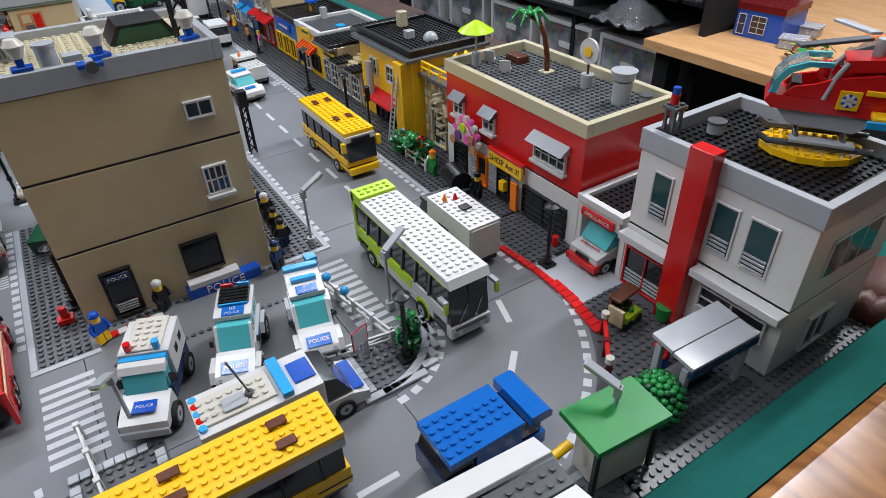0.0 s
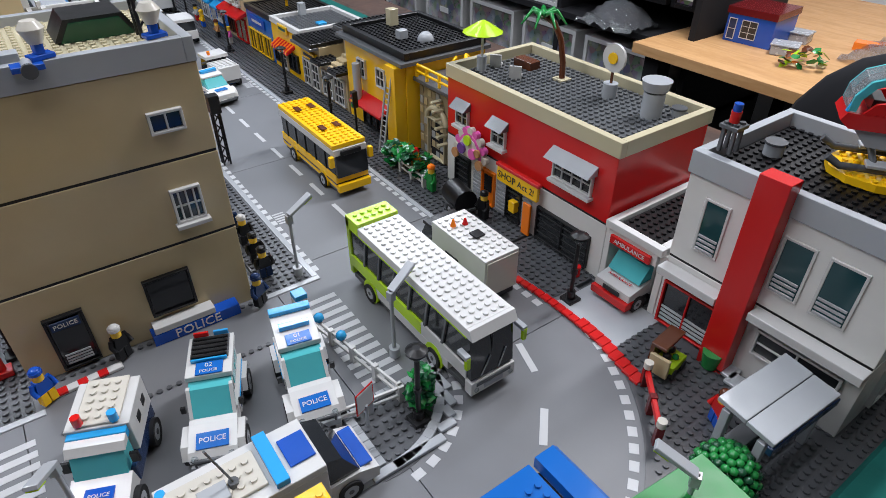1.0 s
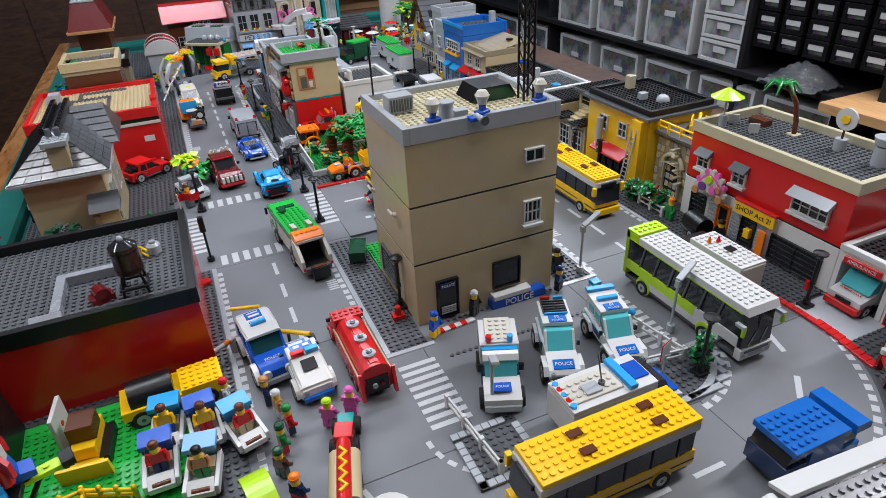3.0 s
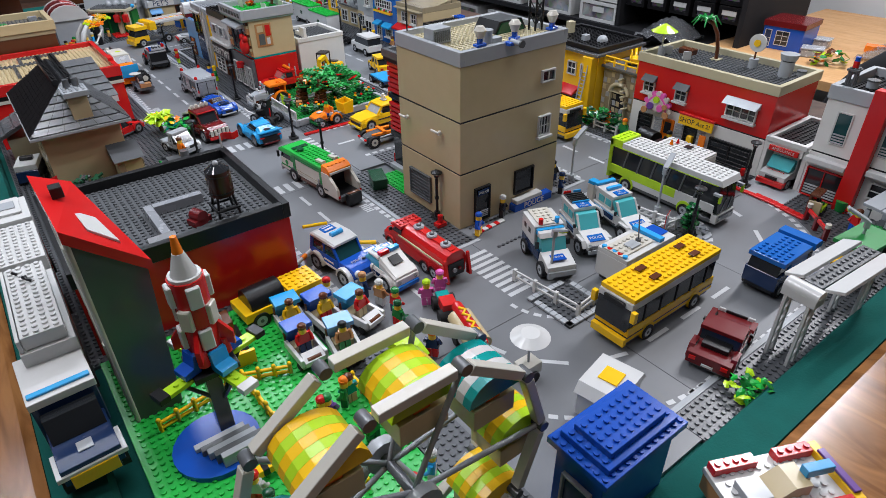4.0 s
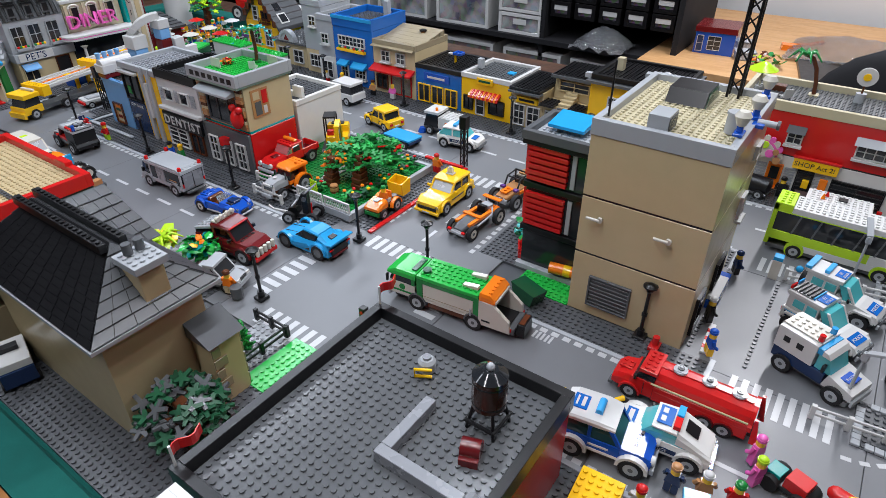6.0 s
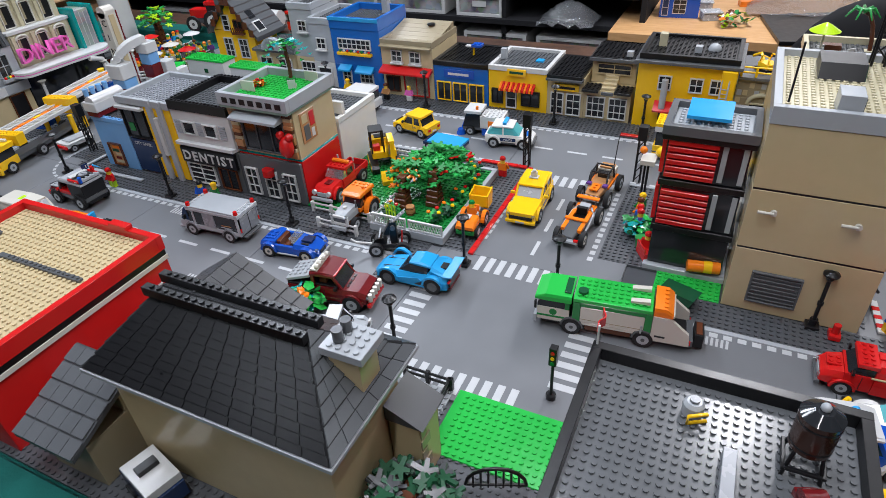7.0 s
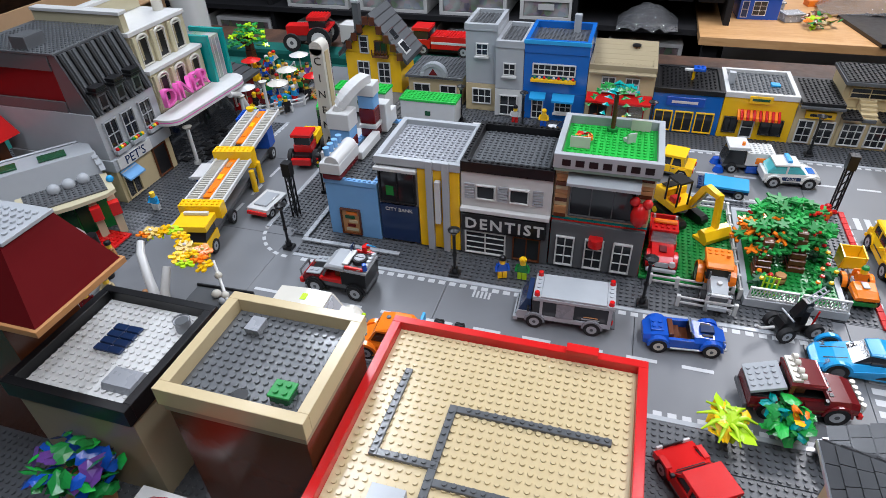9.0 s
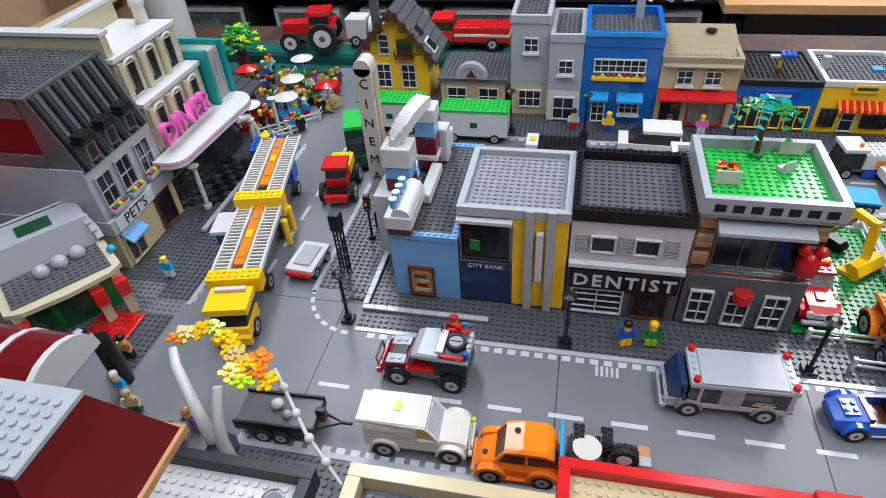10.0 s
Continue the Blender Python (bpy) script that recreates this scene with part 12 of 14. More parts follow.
part("arm", Geo().tube([(0.010, 0, 0.010), (0.022, 0, 0.024), (0.040, 0, 0.014)], 0.0028, "yellow", 6), t)
part("track", B(-0.018, -0.016, 0, 0.014, -0.010, 0.006, "black"), t)
part("track", B(-0.018, 0.010, 0, 0.014, 0.016, 0.006, "black"), t)
for k in range(2):
    part("roll_bar", Geo().tube([(-0.012, -0.010 + k * 0.02, 0.014), (-0.010, -0.010 + k * 0.02, 0.026), (0.006, -0.010 + k * 0.02, 0.026), (0.010, -0.010 + k * 0.02, 0.014)], 0.0016, "yellow", 5), t)
for k, (x, y) in enumerate(((0.405, 0.800), (0.410, 0.775), (0.402, 0.835))):
    gl = Geo().cyl((0, 0, 0), 0.005, 0.008, "blue" if k == 1 else "black", 10, r2=0.007)
    leaf_cloud(gl, (0, 0, 0.018 + 0.01 * (k == 0)), 0.014, 50, ["green", "dgreen"], 0.008, 1.1, 120 + k)
    single("potted_plant", gl, "green plant in a small pot", "plant", x, y, 0.003, 0, "potted plants")
for x0, y0, x1, y1 in ((0.400, 0.760, 0.400, 0.815),):
    fence(x0, y0, x1, y1)
gl = leaf_cloud(Geo(), (0, 0, 0.016), 0.011, 110, ["dgreen", "dgreen", "green"], 0.0062, 1.1, 131)
leaf_cloud(gl, (0, 0, 0.034), 0.007, 50, ["dgreen", "green"], 0.0058, 1.3, 132)
single("lamp_bush", gl, "dark green bush at the foot of a lamp", "bush", 0.196, 0.462, 0.003)
t = vehicle("black_cargo_bike", "black covered cart beside the white truck", "cart", 0.405, 0.690, 80, [("hood", Geo().cyl((-0.018, 0, 0.020), 0.015, 0.036, "black", 14, axis="x")), ("floor", bx(-0.02, 0.02, 0.026, 0.006, 0.010, "dgrey"))], [(-0.008, 0.014, 0.008)])
single("skateboard", B(-0.0015, -0.006, 0, 0.0015, 0.006, 0.040, "orange"), "orange surfboard standing by the door", "board", 0.432, 0.600, 0.003)
single("letter_box", B(-0.004, -0.005, 0, 0.004, 0.005, 0.014, "yellow"), "yellow box beside the shop door", "box", 0.4345, 0.625, 0.020)

# ---- south-east corner: hut, kiosk, bush, stall, helicopter ----
t = thing("green_roof_hut", "small white hut with a smooth green roof", "hut", 0.256, 0.264, 0.0, -5)
part("wall", B(-0.022, -0.014, 0.0026, 0.026, 0.014, 0.056, "ivory"), t)
for px_, py_ in ((-0.030, -0.018), (0.026, -0.018), (0.026, 0.014)):
    part("post", B(px_, py_, 0.0026, px_ + 0.004, py_ + 0.004, 0.058, "black"), t)
part("roof", B(-0.034, -0.022, 0.0583, 0.034, 0.022, 0.064, "leaf"), t, "smooth green roof")
part("yellow_arm", Geo().tube([(-0.034, 0.006, 0.044), (-0.048, 0.006, 0.038)], 0.004, "yellow", 8), t)
t = thing("bus_shelter", "shelter with a light grey slanting roof on posts", "shelter", 0.375, 0.278, 0.0, -3)
part("roof", B(-0.039, -0.021, 0, 0.039, -0.0003, 0.004, "lgrey").box(-0.039, 0.0003, 0.0004, 0.039, 0.023, 0.0044, "lgrey").turn(Matrix.Translation((0, 0, 0.062)) @ Matrix.Rotation(radians(5), 4, "X")), t, "light grey slanting roof")
part("beam", B(-0.040, -0.022, 0.053, 0.040, -0.018, 0.060, "dblue"), t, "dark blue front beam")
part("beam", B(0.0365, -0.0178, 0.054, 0.0405, 0.020, 0.060, "dblue"), t)
for sx in (-0.038, 0.036):
    part("post", B(sx, -0.016, 0.0026, sx + 0.006, -0.010, 0.056, "lgrey"), t)
    part("post", B(sx, 0.012, 0.0026, sx + 0.006, 0.018, 0.060, "lgrey"), t)
part("counter", B(-0.03, 0.002, 0.0026, 0.03, 0.016, 0.022, "dgrey"), t)
t = thing("round_bush", "round ribbed green bush", "bush", 0.322, 0.275, 0.003)
gl = Geo()
for k in range(10):
    z = 0.003 + k * 0.0042
    r_ = 0.021 * math.sqrt(max(0.05, 1 - ((k - 4.5) / 5.4) ** 2))
    for j in range(14):
        a = 2 * math.pi * (j + 0.5 * (k % 2)) / 14
        gl.ball((r_ * math.cos(a), r_ * math.sin(a), z), 0.0036, "green" if (j + k) % 3 else "dgreen", 6, 4, 0.7)
gl.ball((0, 0, 0.022), 0.0195, "dgreen", 16, 10)
for j in range(7):
    gl.ball((0.0065 * math.cos(j * 0.9), 0.0065 * math.sin(j * 0.9), 0.0425), 0.0036, "green", 6, 4, 0.7)
gl.ball((0, 0, 0.0440), 0.004, "green", 6, 4, 0.7)
part("foliage", gl, t)
t = thing("snack_stall", "brown and lime market stall with goods", "stall", 0.392, 0.372, 0.003, 8)
part("counter", B(-0.012, -0.010, 0.006, 0.012, 0.010, 0.014, "lime"), t)
part("produce", Geo().ball((-0.006, 0, 0.018), 0.004, "black", 8, 5).ball((0.005, 0.002, 0.018), 0.004, "black", 8, 5).ball((0.0, -0.005, 0.017), 0.003, "green", 8, 5), t)
part("back", B(-0.016, 0.008, 0.008, 0.016, 0.012, 0.032, "brown").box(-0.016, -0.002, 0.0303, 0.016, 0.012, 0.0335, "brown"), t)
part("side", B(-0.018, -0.008, 0.004, -0.0145, 0.010, 0.024, "tan"), t)
part("wheel", Geo().cyl((0.008, -0.011, 0.005), 0.005, 0.003, "tyre", 10, axis="y").cyl((-0.008, -0.011, 0.005), 0.005, 0.003, "tyre", 10, axis="y"), t)
single("green_mug", Geo().cyl((0, 0, 0), 0.007, 0.016, "green", 14, r2=0.009).tube([(0.008, 0, 0.012), (0.013, 0, 0.010), (0.008, 0, 0.004)], 0.0012, "green", 6), "green mug-shaped planter on the pavement", "planter", 0.425, 0.352, 0.003)
for k, (x, y) in enumerate(((0.424, 0.330), (0.418, 0.318))):
    single("step_tile", B(0, 0, 0, 0.016, 0.016, 0.003, "lgrey"), "light grey step tile", "tile", x, y, 0.0028, 0, "step tiles")
t = thing("red_fence", "low red fence with ivory lamps at the kerb", "fence", 0.362, 0.372, 0.0, 228)
for k in range(3):
    part("post", B(k * 0.03 - 0.003, -0.003, 0.001, k * 0.03 + 0.003, 0.003, 0.022, "dred"), t)
part("rail", B(0, -0.002, 0.016, 0.06, 0.002, 0.021, "red"), t)
part("lamp", Geo().cyl((0.0, 0, 0.0222), 0.004, 0.006, "ivory", 8).cyl((0.06, 0, 0.0222), 0.004, 0.006, "ivory", 8), t)
t = thing("helicopter", "red rescue helicopter with clear blue nose on a yellow pad", "helicopter", 0.540, 0.324, 0.1665, 122)
part("landing_pad", Geo().prism([(0.042 * math.cos(k * math.pi / 6 + 0.26), 0.034 * math.sin(k * math.pi / 6 + 0.26)) for k in range(12)], 0.0, 0.006, "yellow", "z").studs(-0.040, -0.032, 0.006, 10, 8, "yellow", keep=lambda u, v: (u / 0.038) ** 2 + (v / 0.030) ** 2 < 1), t, "yellow studded pad")
for s_ in (-1, 1):
    part("skid", Geo().tube([(-0.044, s_ * 0.018, 0.012), (0.036, s_ * 0.018, 0.011), (0.046, s_ * 0.018, 0.017)], 0.003, "dgrey", 8), t)
    part("skid_plate", B(-0.030, s_ * 0.018 - 0.006, 0.0142, 0.020, s_ * 0.018 + 0.006, 0.0170, "lgrey"), t)
for xx in (-0.022, 0.014):
    part("skid_arm", Geo().tube([(xx, -0.018, 0.014), (xx + 0.004, 0, 0.026), (xx, 0.018, 0.014)], 0.0026, "dgrey", 6), t)
part("belly", Geo().prism([(-0.044, 0.040), (0.036, 0.040), (0.024, 0.027), (-0.026, 0.025)], -0.015, 0.015, "lgrey"), t)
part("hull", Geo().prism([(-0.050, 0.0403), (0.040, 0.0403), (0.047, 0.046), (0.044, 0.052), (-0.052, 0.052)], -0.018, 0.018, "red"), t, "red lower hull")
for s_ in (-1, 1):
    part("side_wall", Geo().prism([(-0.052, 0.0523), (-0.010, 0.0523), (-0.004, 0.070), (-0.040, 0.078), (-0.052, 0.074)], s_ * 0.0165 - 0.002, s_ * 0.0165 + 0.002, "red"), t, "red side wall")
    part("door_frame", Geo().tube([(0.004, s_ * 0.017, 0.052), (0.000, s_ * 0.016, 0.070), (-0.006, s_ * 0.013, 0.082)], 0.0022, "lgrey", 6), t)
    part("yellow_trim", B(-0.060, s_ * 0.0195 - 0.0012, 0.060, -0.024, s_ * 0.0195 + 0.0012, 0.064, "yellow"), t)
    part("side_panel", B(-0.022, s_ * 0.0192 - 0.0007, 0.046, -0.006, s_ * 0.0192 + 0.0007, 0.062, "yellow"), t, "yellow side panel")
    for k in range(3):
        part("emblem_bar", B(-0.0055, -0.0003, -0.0012, 0.0055, 0.0003, 0.0012, "white").turn(Matrix.Translation((-0.014, s_ * 0.0202, 0.054)) @ Matrix.Rotation(radians(60 * k), 4, "Y")), t)
    part("emblem_back", Geo().cyl((-0.014, s_ * 0.0198 - 0.0003, 0.054), 0.0058, 0.0006, "blue", 12, axis="y"), t)
    part("stub_wing", B(-0.044, s_ * 0.027 - 0.008, 0.044, -0.032, s_ * 0.027 + 0.008, 0.048, "yellow"), t)
    part("wing_tip", B(-0.046, s_ * 0.037 - 0.0018, 0.040, -0.028, s_ * 0.037 + 0.0018, 0.046, "azure"), t)
part("engine", Geo().prism([(-0.058, 0.0743), (-0.040, 0.0790), (-0.006, 0.0745), (-0.004, 0.084), (-0.050, 0.090), (-0.060, 0.084)], -0.014, 0.014, "red"), t, "red engine cover")
part("cockpit_side", Geo().prism([(-0.008, 0.0523), (0.034, 0.0523), (0.028, 0.060), (0.012, 0.064), (-0.004, 0.072)], 0.0145, 0.0175, "red").prism([(-0.008, 0.0523), (0.034, 0.0523), (0.028, 0.060), (0.012, 0.064), (-0.004, 0.072)], -0.0175, -0.0145, "red"), t)
part("instrument_panel", B(0.022, -0.012, 0.0523, 0.030, 0.012, 0.062, "black"), t)
part("seat", B(-0.004, -0.008, 0.0523, 0.006, 0.008, 0.066, "dred"), t)
part("pilot", Geo().box(0.004, -0.006, 0.0523, 0.011, 0.006, 0.066, "red").cyl((0.0075, 0, 0.066), 0.0045, 0.007, "red", 12).ball((0.0075, 0, 0.075), 0.0052, "red", 10, 6), t, "red toy pilot")
for s_ in (-1, 1):
    part("canopy", Geo().prism([(0.044, 0.053), (0.043, 0.064), (0.036, 0.075), (0.022, 0.081), (0.004, 0.082), (0.004, 0.078), (0.020, 0.077), (0.032, 0.071), (0.038, 0.062), (0.039, 0.053)], s_ * 0.0150 - 0.0016, s_ * 0.0150 + 0.0016, "aqua"), t, "clear pale blue canopy side")
part("canopy_front", Geo().prism([(0.0445, 0.053), (0.0435, 0.064), (0.0365, 0.0755), (0.022, 0.0815), (0.022, 0.0800), (0.0355, 0.0742), (0.0420, 0.0635), (0.0430, 0.053)], -0.0130, 0.0130, "clear"), t, "clear canopy front")
part("canopy_rim", Geo().tube([(0.044, 0.014, 0.052), (0.040, 0.015, 0.066), (0.028, 0.015, 0.077), (0.004, 0.014, 0.080)], 0.0016, "azure", 6), t)
part("tail", Geo().prism([(-0.060, 0.058), (-0.058, 0.078), (-0.108, 0.080), (-0.112, 0.070)], -0.007, 0.007, "red"), t, "red tail boom")
part("tail_fin", B(-0.112, -0.003, 0.072, -0.098, 0.003, 0.096, "red"), t)
part("tail_plane", B(-0.114, -0.016, 0.074, -0.102, 0.016, 0.077, "yellow"), t)
part("rotor_mast", Geo().cyl((-0.026, 0, 0.086), 0.005, 0.014, "lgrey", 10), t)
for k in range(4):
    part("rotor_blade", B(0.004, -0.0045, 0.100, 0.060, 0.0045, 0.1025, "lgrey" if k % 2 else "dgrey").turn(Matrix.Translation((-0.026, 0, 0)) @ Matrix.Rotation(radians(25 + 90 * k), 4, "Z") @ Matrix.Rotation(radians(4), 4, "Y")), t)
t = thing("roof_stand", "small grey stand with red and blue light at the roof corner", "lamp", 0.455, 0.408, 0.1785)
part("leg", B(-0.006, -0.006, 0, -0.003, -0.003, 0.020, "dgrey").box(0.003, 0.003, 0, 0.006, 0.006, 0.020, "dgrey").box(-0.006, 0.003, 0, -0.003, 0.006, 0.020, "dgrey").box(0.003, -0.006, 0, 0.006, -0.003, 0.020, "dgrey"), t)
part("top", B(-0.008, -0.008, 0.0202, 0.008, 0.008, 0.0235, "dgrey").studs(-0.008, -0.008, 0.0235, 2, 2, "dgrey"), t)
part("light", Geo().cyl((-0.002, 0.0, 0.0253), 0.004, 0.009, "red", 10).cyl((-0.002, 0.0, 0.0343), 0.0035, 0.006, "blue", 10), t)
single("roof_reel", Geo().cyl((0, 0, 0), 0.008, 0.010, "lgrey", 14).cyl((0, 0, 0.010), 0.009, 0.002, "dgrey", 14), "round grey hose reel on the roof", "vent", 0.505, 0.395, 0.1665)

# ---- south side: gantry, blue hut, cart ----
t = thing("white_gantry", "white gantry with slanted roof panels and lattice legs", "gantry", 0.115, 0.240, 0.0, -4)
for sx in (-0.072, 0.056):
    for sy in (-0.012, 0.012):
        lg = Geo()
        for dx in (-0.006, 0.006):
            lg.box(sx + dx - 0.0018, sy - 0.0018, 0.001, sx + dx + 0.0018, sy + 0.0018, 0.082, "white")
        for i in range(5):
            lg.tube([(sx - 0.006, sy, 0.006 + i * 0.015), (sx + 0.006, sy, 0.020 + i * 0.015)], 0.0014, "white", 5)
        part("lattice_leg", lg, t)
part("deck", B(-0.055, -0.010, 0.088, 0.062, 0.010, 0.094, "dgrey").studs(-0.052, -0.008, 0.094, 14, 2, "dgrey"), t, "grey studded middle deck")
for s_ in (-1, 1):
    part("roof_panel", B(-0.055, 0, 0, 0.062, 0.020, 0.004, "white").turn(Matrix.Translation((0, s_ * 0.011, 0.094)) @ Matrix.Rotation(radians(0 if s_ > 0 else 180), 4, "X") @ Matrix.Rotation(radians(-20), 4, "X")), t, "white roof panel")
part("end_head", B(-0.080, -0.018, 0.082, -0.062, 0.018, 0.092, "white").cyl((-0.071, -0.018, 0.092), 0.009, 0.036, "white", 12, axis="y"), t)
t = thing("blue_hut", "blue plastic hut with stepped studded roof", "hut", -0.250, 0.243, 0.0)
part("wall", B(-0.042, -0.022, -0.004, 0.042, 0.024, 0.092, "blue"), t, "glossy blue wall")
for k in range(3):
    w_ = 0.008 * k
    g = B(-0.048 + w_, -0.028 + w_ * 0.7, 0.0923 + k * 0.0065, 0.048 - w_, 0.030 - w_ * 0.7, 0.0985 + k * 0.0065, "blue")
    n_ = int((0.096 - 2 * w_) / S), int((0.058 - 1.4 * w_) / S)
    g.studs(-n_[0] * S / 2, 0.001 - n_[1] * S / 2, 0.0985 + k * 0.0065, n_[0], n_[1], "blue")
    part("roof_step", g, t, "blue studded roof step")
opening(t, "w", -0.042, -0.014, 0.004, 0.014, 0.070, "lgrey", "dblue", (1, 1), "door", lab="dark blue door with pale outline")
single("roof_stud", Geo().cyl((0, 0, 0), 0.003, 0.006, "clear", 8), "small clear knob on the hut roof", "knob", -0.286, 0.256, 0.0985)
t = thing("red_white_cart", "red and white studded fair cart on the wooden rail", "cart", -0.165, 0.150, 0.0275, -25)
part("base", B(-0.045, -0.030, 0.004, 0.045, 0.030, 0.022, "nougat"), t, "tan base")
part("deck", B(-0.046, -0.031, 0.0223, 0.046, 0.031, 0.028, "white").studs(-0.040, -0.024, 0.028, 10, 6, "white"), t, "white studded deck")
for a in ((-0.044, -0.030, -0.010, -0.020), (0.010, -0.030, 0.044, -0.020), (-0.044, 0.020, -0.006, 0.030), (0.012, 0.020, 0.044, 0.030)):
    part("red_block", B(a[0], a[1], 0.0283, a[2], a[3], 0.036, "red").studs(a[0] + 0.001, a[1] + 0.001, 0.036, 4, 1, "red"), t)
part("tan_slope", Geo().prism([(-0.012, 0.0283), (0.018, 0.0283), (0.018, 0.040), (0.004, 0.040)], -0.010, 0.012, "tan"), t)
part("grey_box", B(-0.034, -0.010, 0.0283, -0.014, 0.010, 0.036, "lgrey"), t)
part("blue_fin", B(0.016, -0.004, 0.0403, 0.040, 0.004, 0.048, "azure"), t)
part("yellow_rail", B(0.046, -0.028, 0.020, 0.054, 0.030, 0.034, "yellow").box(0.047, -0.02, 0.0343, 0.053, 0.02, 0.037, "purple"), t)
gl = leaf_cloud(Geo(), (0, 0, 0.010), 0.022, 60, ["lime", "green", "bgreen"], 0.007, 0.5, 151)
single("lime_plant", gl, "lime green plants on the south pavement", "plants", -0.035, 0.235, 0.003)

# ---- fairground ----
ff = thing("fair_ground", "bright green studded base plate of the fairground", "base plate", kind="structure")
g = B(-0.552, 0.28, -0.002, -0.34, 0.70, 0.0022, "bgreen")
g.studs(-0.548, 0.284, 0.0022, 26, 51, "bgreen")
part("plate", g, ff, "bright green studded plate")
pavement(-0.338, 0.28, -0.290, 0.635)
t = thing("grandstand_tower", "dark grey wedge tower with red sloping top and white braces", "building")
wv = [(-0.539, 0.586, 0.002), (-0.497, 0.586, 0.002), (-0.487, 0.586, 0.168), (-0.537, 0.586, 0.218),
      (-0.541, 0.704, 0.002), (-0.500, 0.704, 0.002), (-0.517, 0.704, 0.202), (-0.541, 0.704, 0.220)]
part("wedge", Geo().add([wv[0], wv[1], wv[2], wv[3], (-0.530, 0.594, 0.002), (-0.495, 0.594, 0.002), (-0.487, 0.594, 0.166), (-0.530, 0.594, 0.210)],
                        [(0, 1, 2, 3), (1, 5, 6, 2), (4, 7, 6, 5), (0, 3, 7, 4), (3, 2, 6, 7), (0, 4, 5, 1)], "dgrey"), t, "glossy dark grey front wall")
part("east_wall", Geo().add([(-0.497, 0.5945, 0.002), (-0.502, 0.704, 0.002), (-0.518, 0.704, 0.198), (-0.489, 0.5945, 0.164), (-0.505, 0.5945, 0.002), (-0.510, 0.704, 0.002), (-0.526, 0.704, 0.198), (-0.497, 0.5945, 0.164)],
                            [(0, 1, 2, 3), (4, 7, 6, 5), (0, 3, 7, 4), (1, 5, 6, 2), (3, 2, 6, 7), (0, 4, 5, 1)], "black"), t, "black side wall")
tp = [(-0.541, 0.582, 0.214), (-0.483, 0.580, 0.164), (-0.513, 0.708, 0.200), (-0.545, 0.708, 0.216)]
part("red_top", Geo().add(tp + [(p_[0], p_[1], p_[2] + 0.012) for p_ in tp], [(3, 2, 1, 0), (4, 5, 6, 7), (0, 1, 5, 4), (1, 2, 6, 5), (2, 3, 7, 6), (3, 0, 4, 7)], "red"), t, "red sloping top")
part("white_panel", Geo().add([(-0.520, 0.600, 0.2096), (-0.500, 0.596, 0.1924), (-0.518, 0.680, 0.2082), (-0.528, 0.682, 0.2158), (-0.520, 0.600, 0.2120), (-0.500, 0.596, 0.1950), (-0.518, 0.680, 0.2108), (-0.528, 0.682, 0.2184)],
                              [(3, 2, 1, 0), (4, 5, 6, 7), (0, 1, 5, 4), (1, 2, 6, 5), (2, 3, 7, 6), (3, 0, 4, 7)], "white"), t)
part("clip", B(-0.534, 0.652, 0.222, -0.524, 0.664, 0.232, "black"), t)
for y_ in (0.588, 0.646, 0.700):
    part("frame_post", Geo().tube([(-0.539, y_, 0.002), (-0.538, y_, 0.218)], 0.003, "ivory", 6), t)
part("dark_lining", B(-0.531, 0.5945, 0.004, -0.5265, 0.702, 0.196, "black"), t, "black inner wall")
for k in range(2):
    z_ = 0.01 + k * 0.104
    for y0_, y1_ in ((0.590, 0.644), (0.648, 0.698)):
        part("brace", Geo().tube([(-0.539, y0_, z_), (-0.539, y1_, z_ + 0.094)], 0.0036, "ivory", 6), t, "white crossing brace")
        part("brace", Geo().tube([(-0.5395, y1_, z_), (-0.5395, y0_, z_ + 0.094)], 0.0036, "ivory", 6), t, "white crossing brace")
t = thing("rocket_ride", "red and white rocket tower ride with blue seats", "fair ride", -0.470, 0.524, 0.0022)
part("base_disc", Geo().cyl((-0.018, -0.016, 0.0), 0.040, 0.006, "blue", 24), t, "round blue base")
part("column", B(-0.010, -0.006, 0.0, 0.004, 0.008, 0.086, "dgrey"), t)
part("deck", B(-0.020, -0.020, 0.084, 0.020, 0.020, 0.090, "black"), t, "black hub plate")
for k in range(4):
    a = k * math.pi / 2 + 0.30
    R_ = Matrix.Rotation(a, 4, "Z")
    part("arm", B(0.014, -0.006, 0.082, 0.046, 0.006, 0.0865, "lime").studs(0.016, -0.004, 0.0865, 3, 1, "lime").turn(R_), t, "lime arm")
    part("arm_tip", B(0.046, -0.008, 0.0825, 0.056, 0.008, 0.0890, ("black", "white")[k % 2]).turn(R_), t)
    part("strut", Geo().tube([(0.006, 0, 0.046), (0.030, 0, 0.081)], 0.0022, "black", 6).turn(R_), t)
    part("seat", Geo().prism([(0.014, 0.0905), (0.030, 0.0905), (0.030, 0.096), (0.020, 0.098), (0.018, 0.110), (0.014, 0.110)], -0.008, 0.008, ("blue", "azure")[k % 2]).turn(R_), t)
    part("engine", Geo().cyl((0.016, 0, 0.098), 0.0055, 0.016, "red", 10, r2=0.0042).turn(Matrix.Rotation(a + 0.785, 4, "Z")), t, "red booster")
    part("fin", Geo().prism([(0.012, 0.112), (0.026, 0.106), (0.026, 0.120), (0.014, 0.136)], -0.002, 0.002, "red").turn(Matrix.Rotation(a + 0.785, 4, "Z")), t)
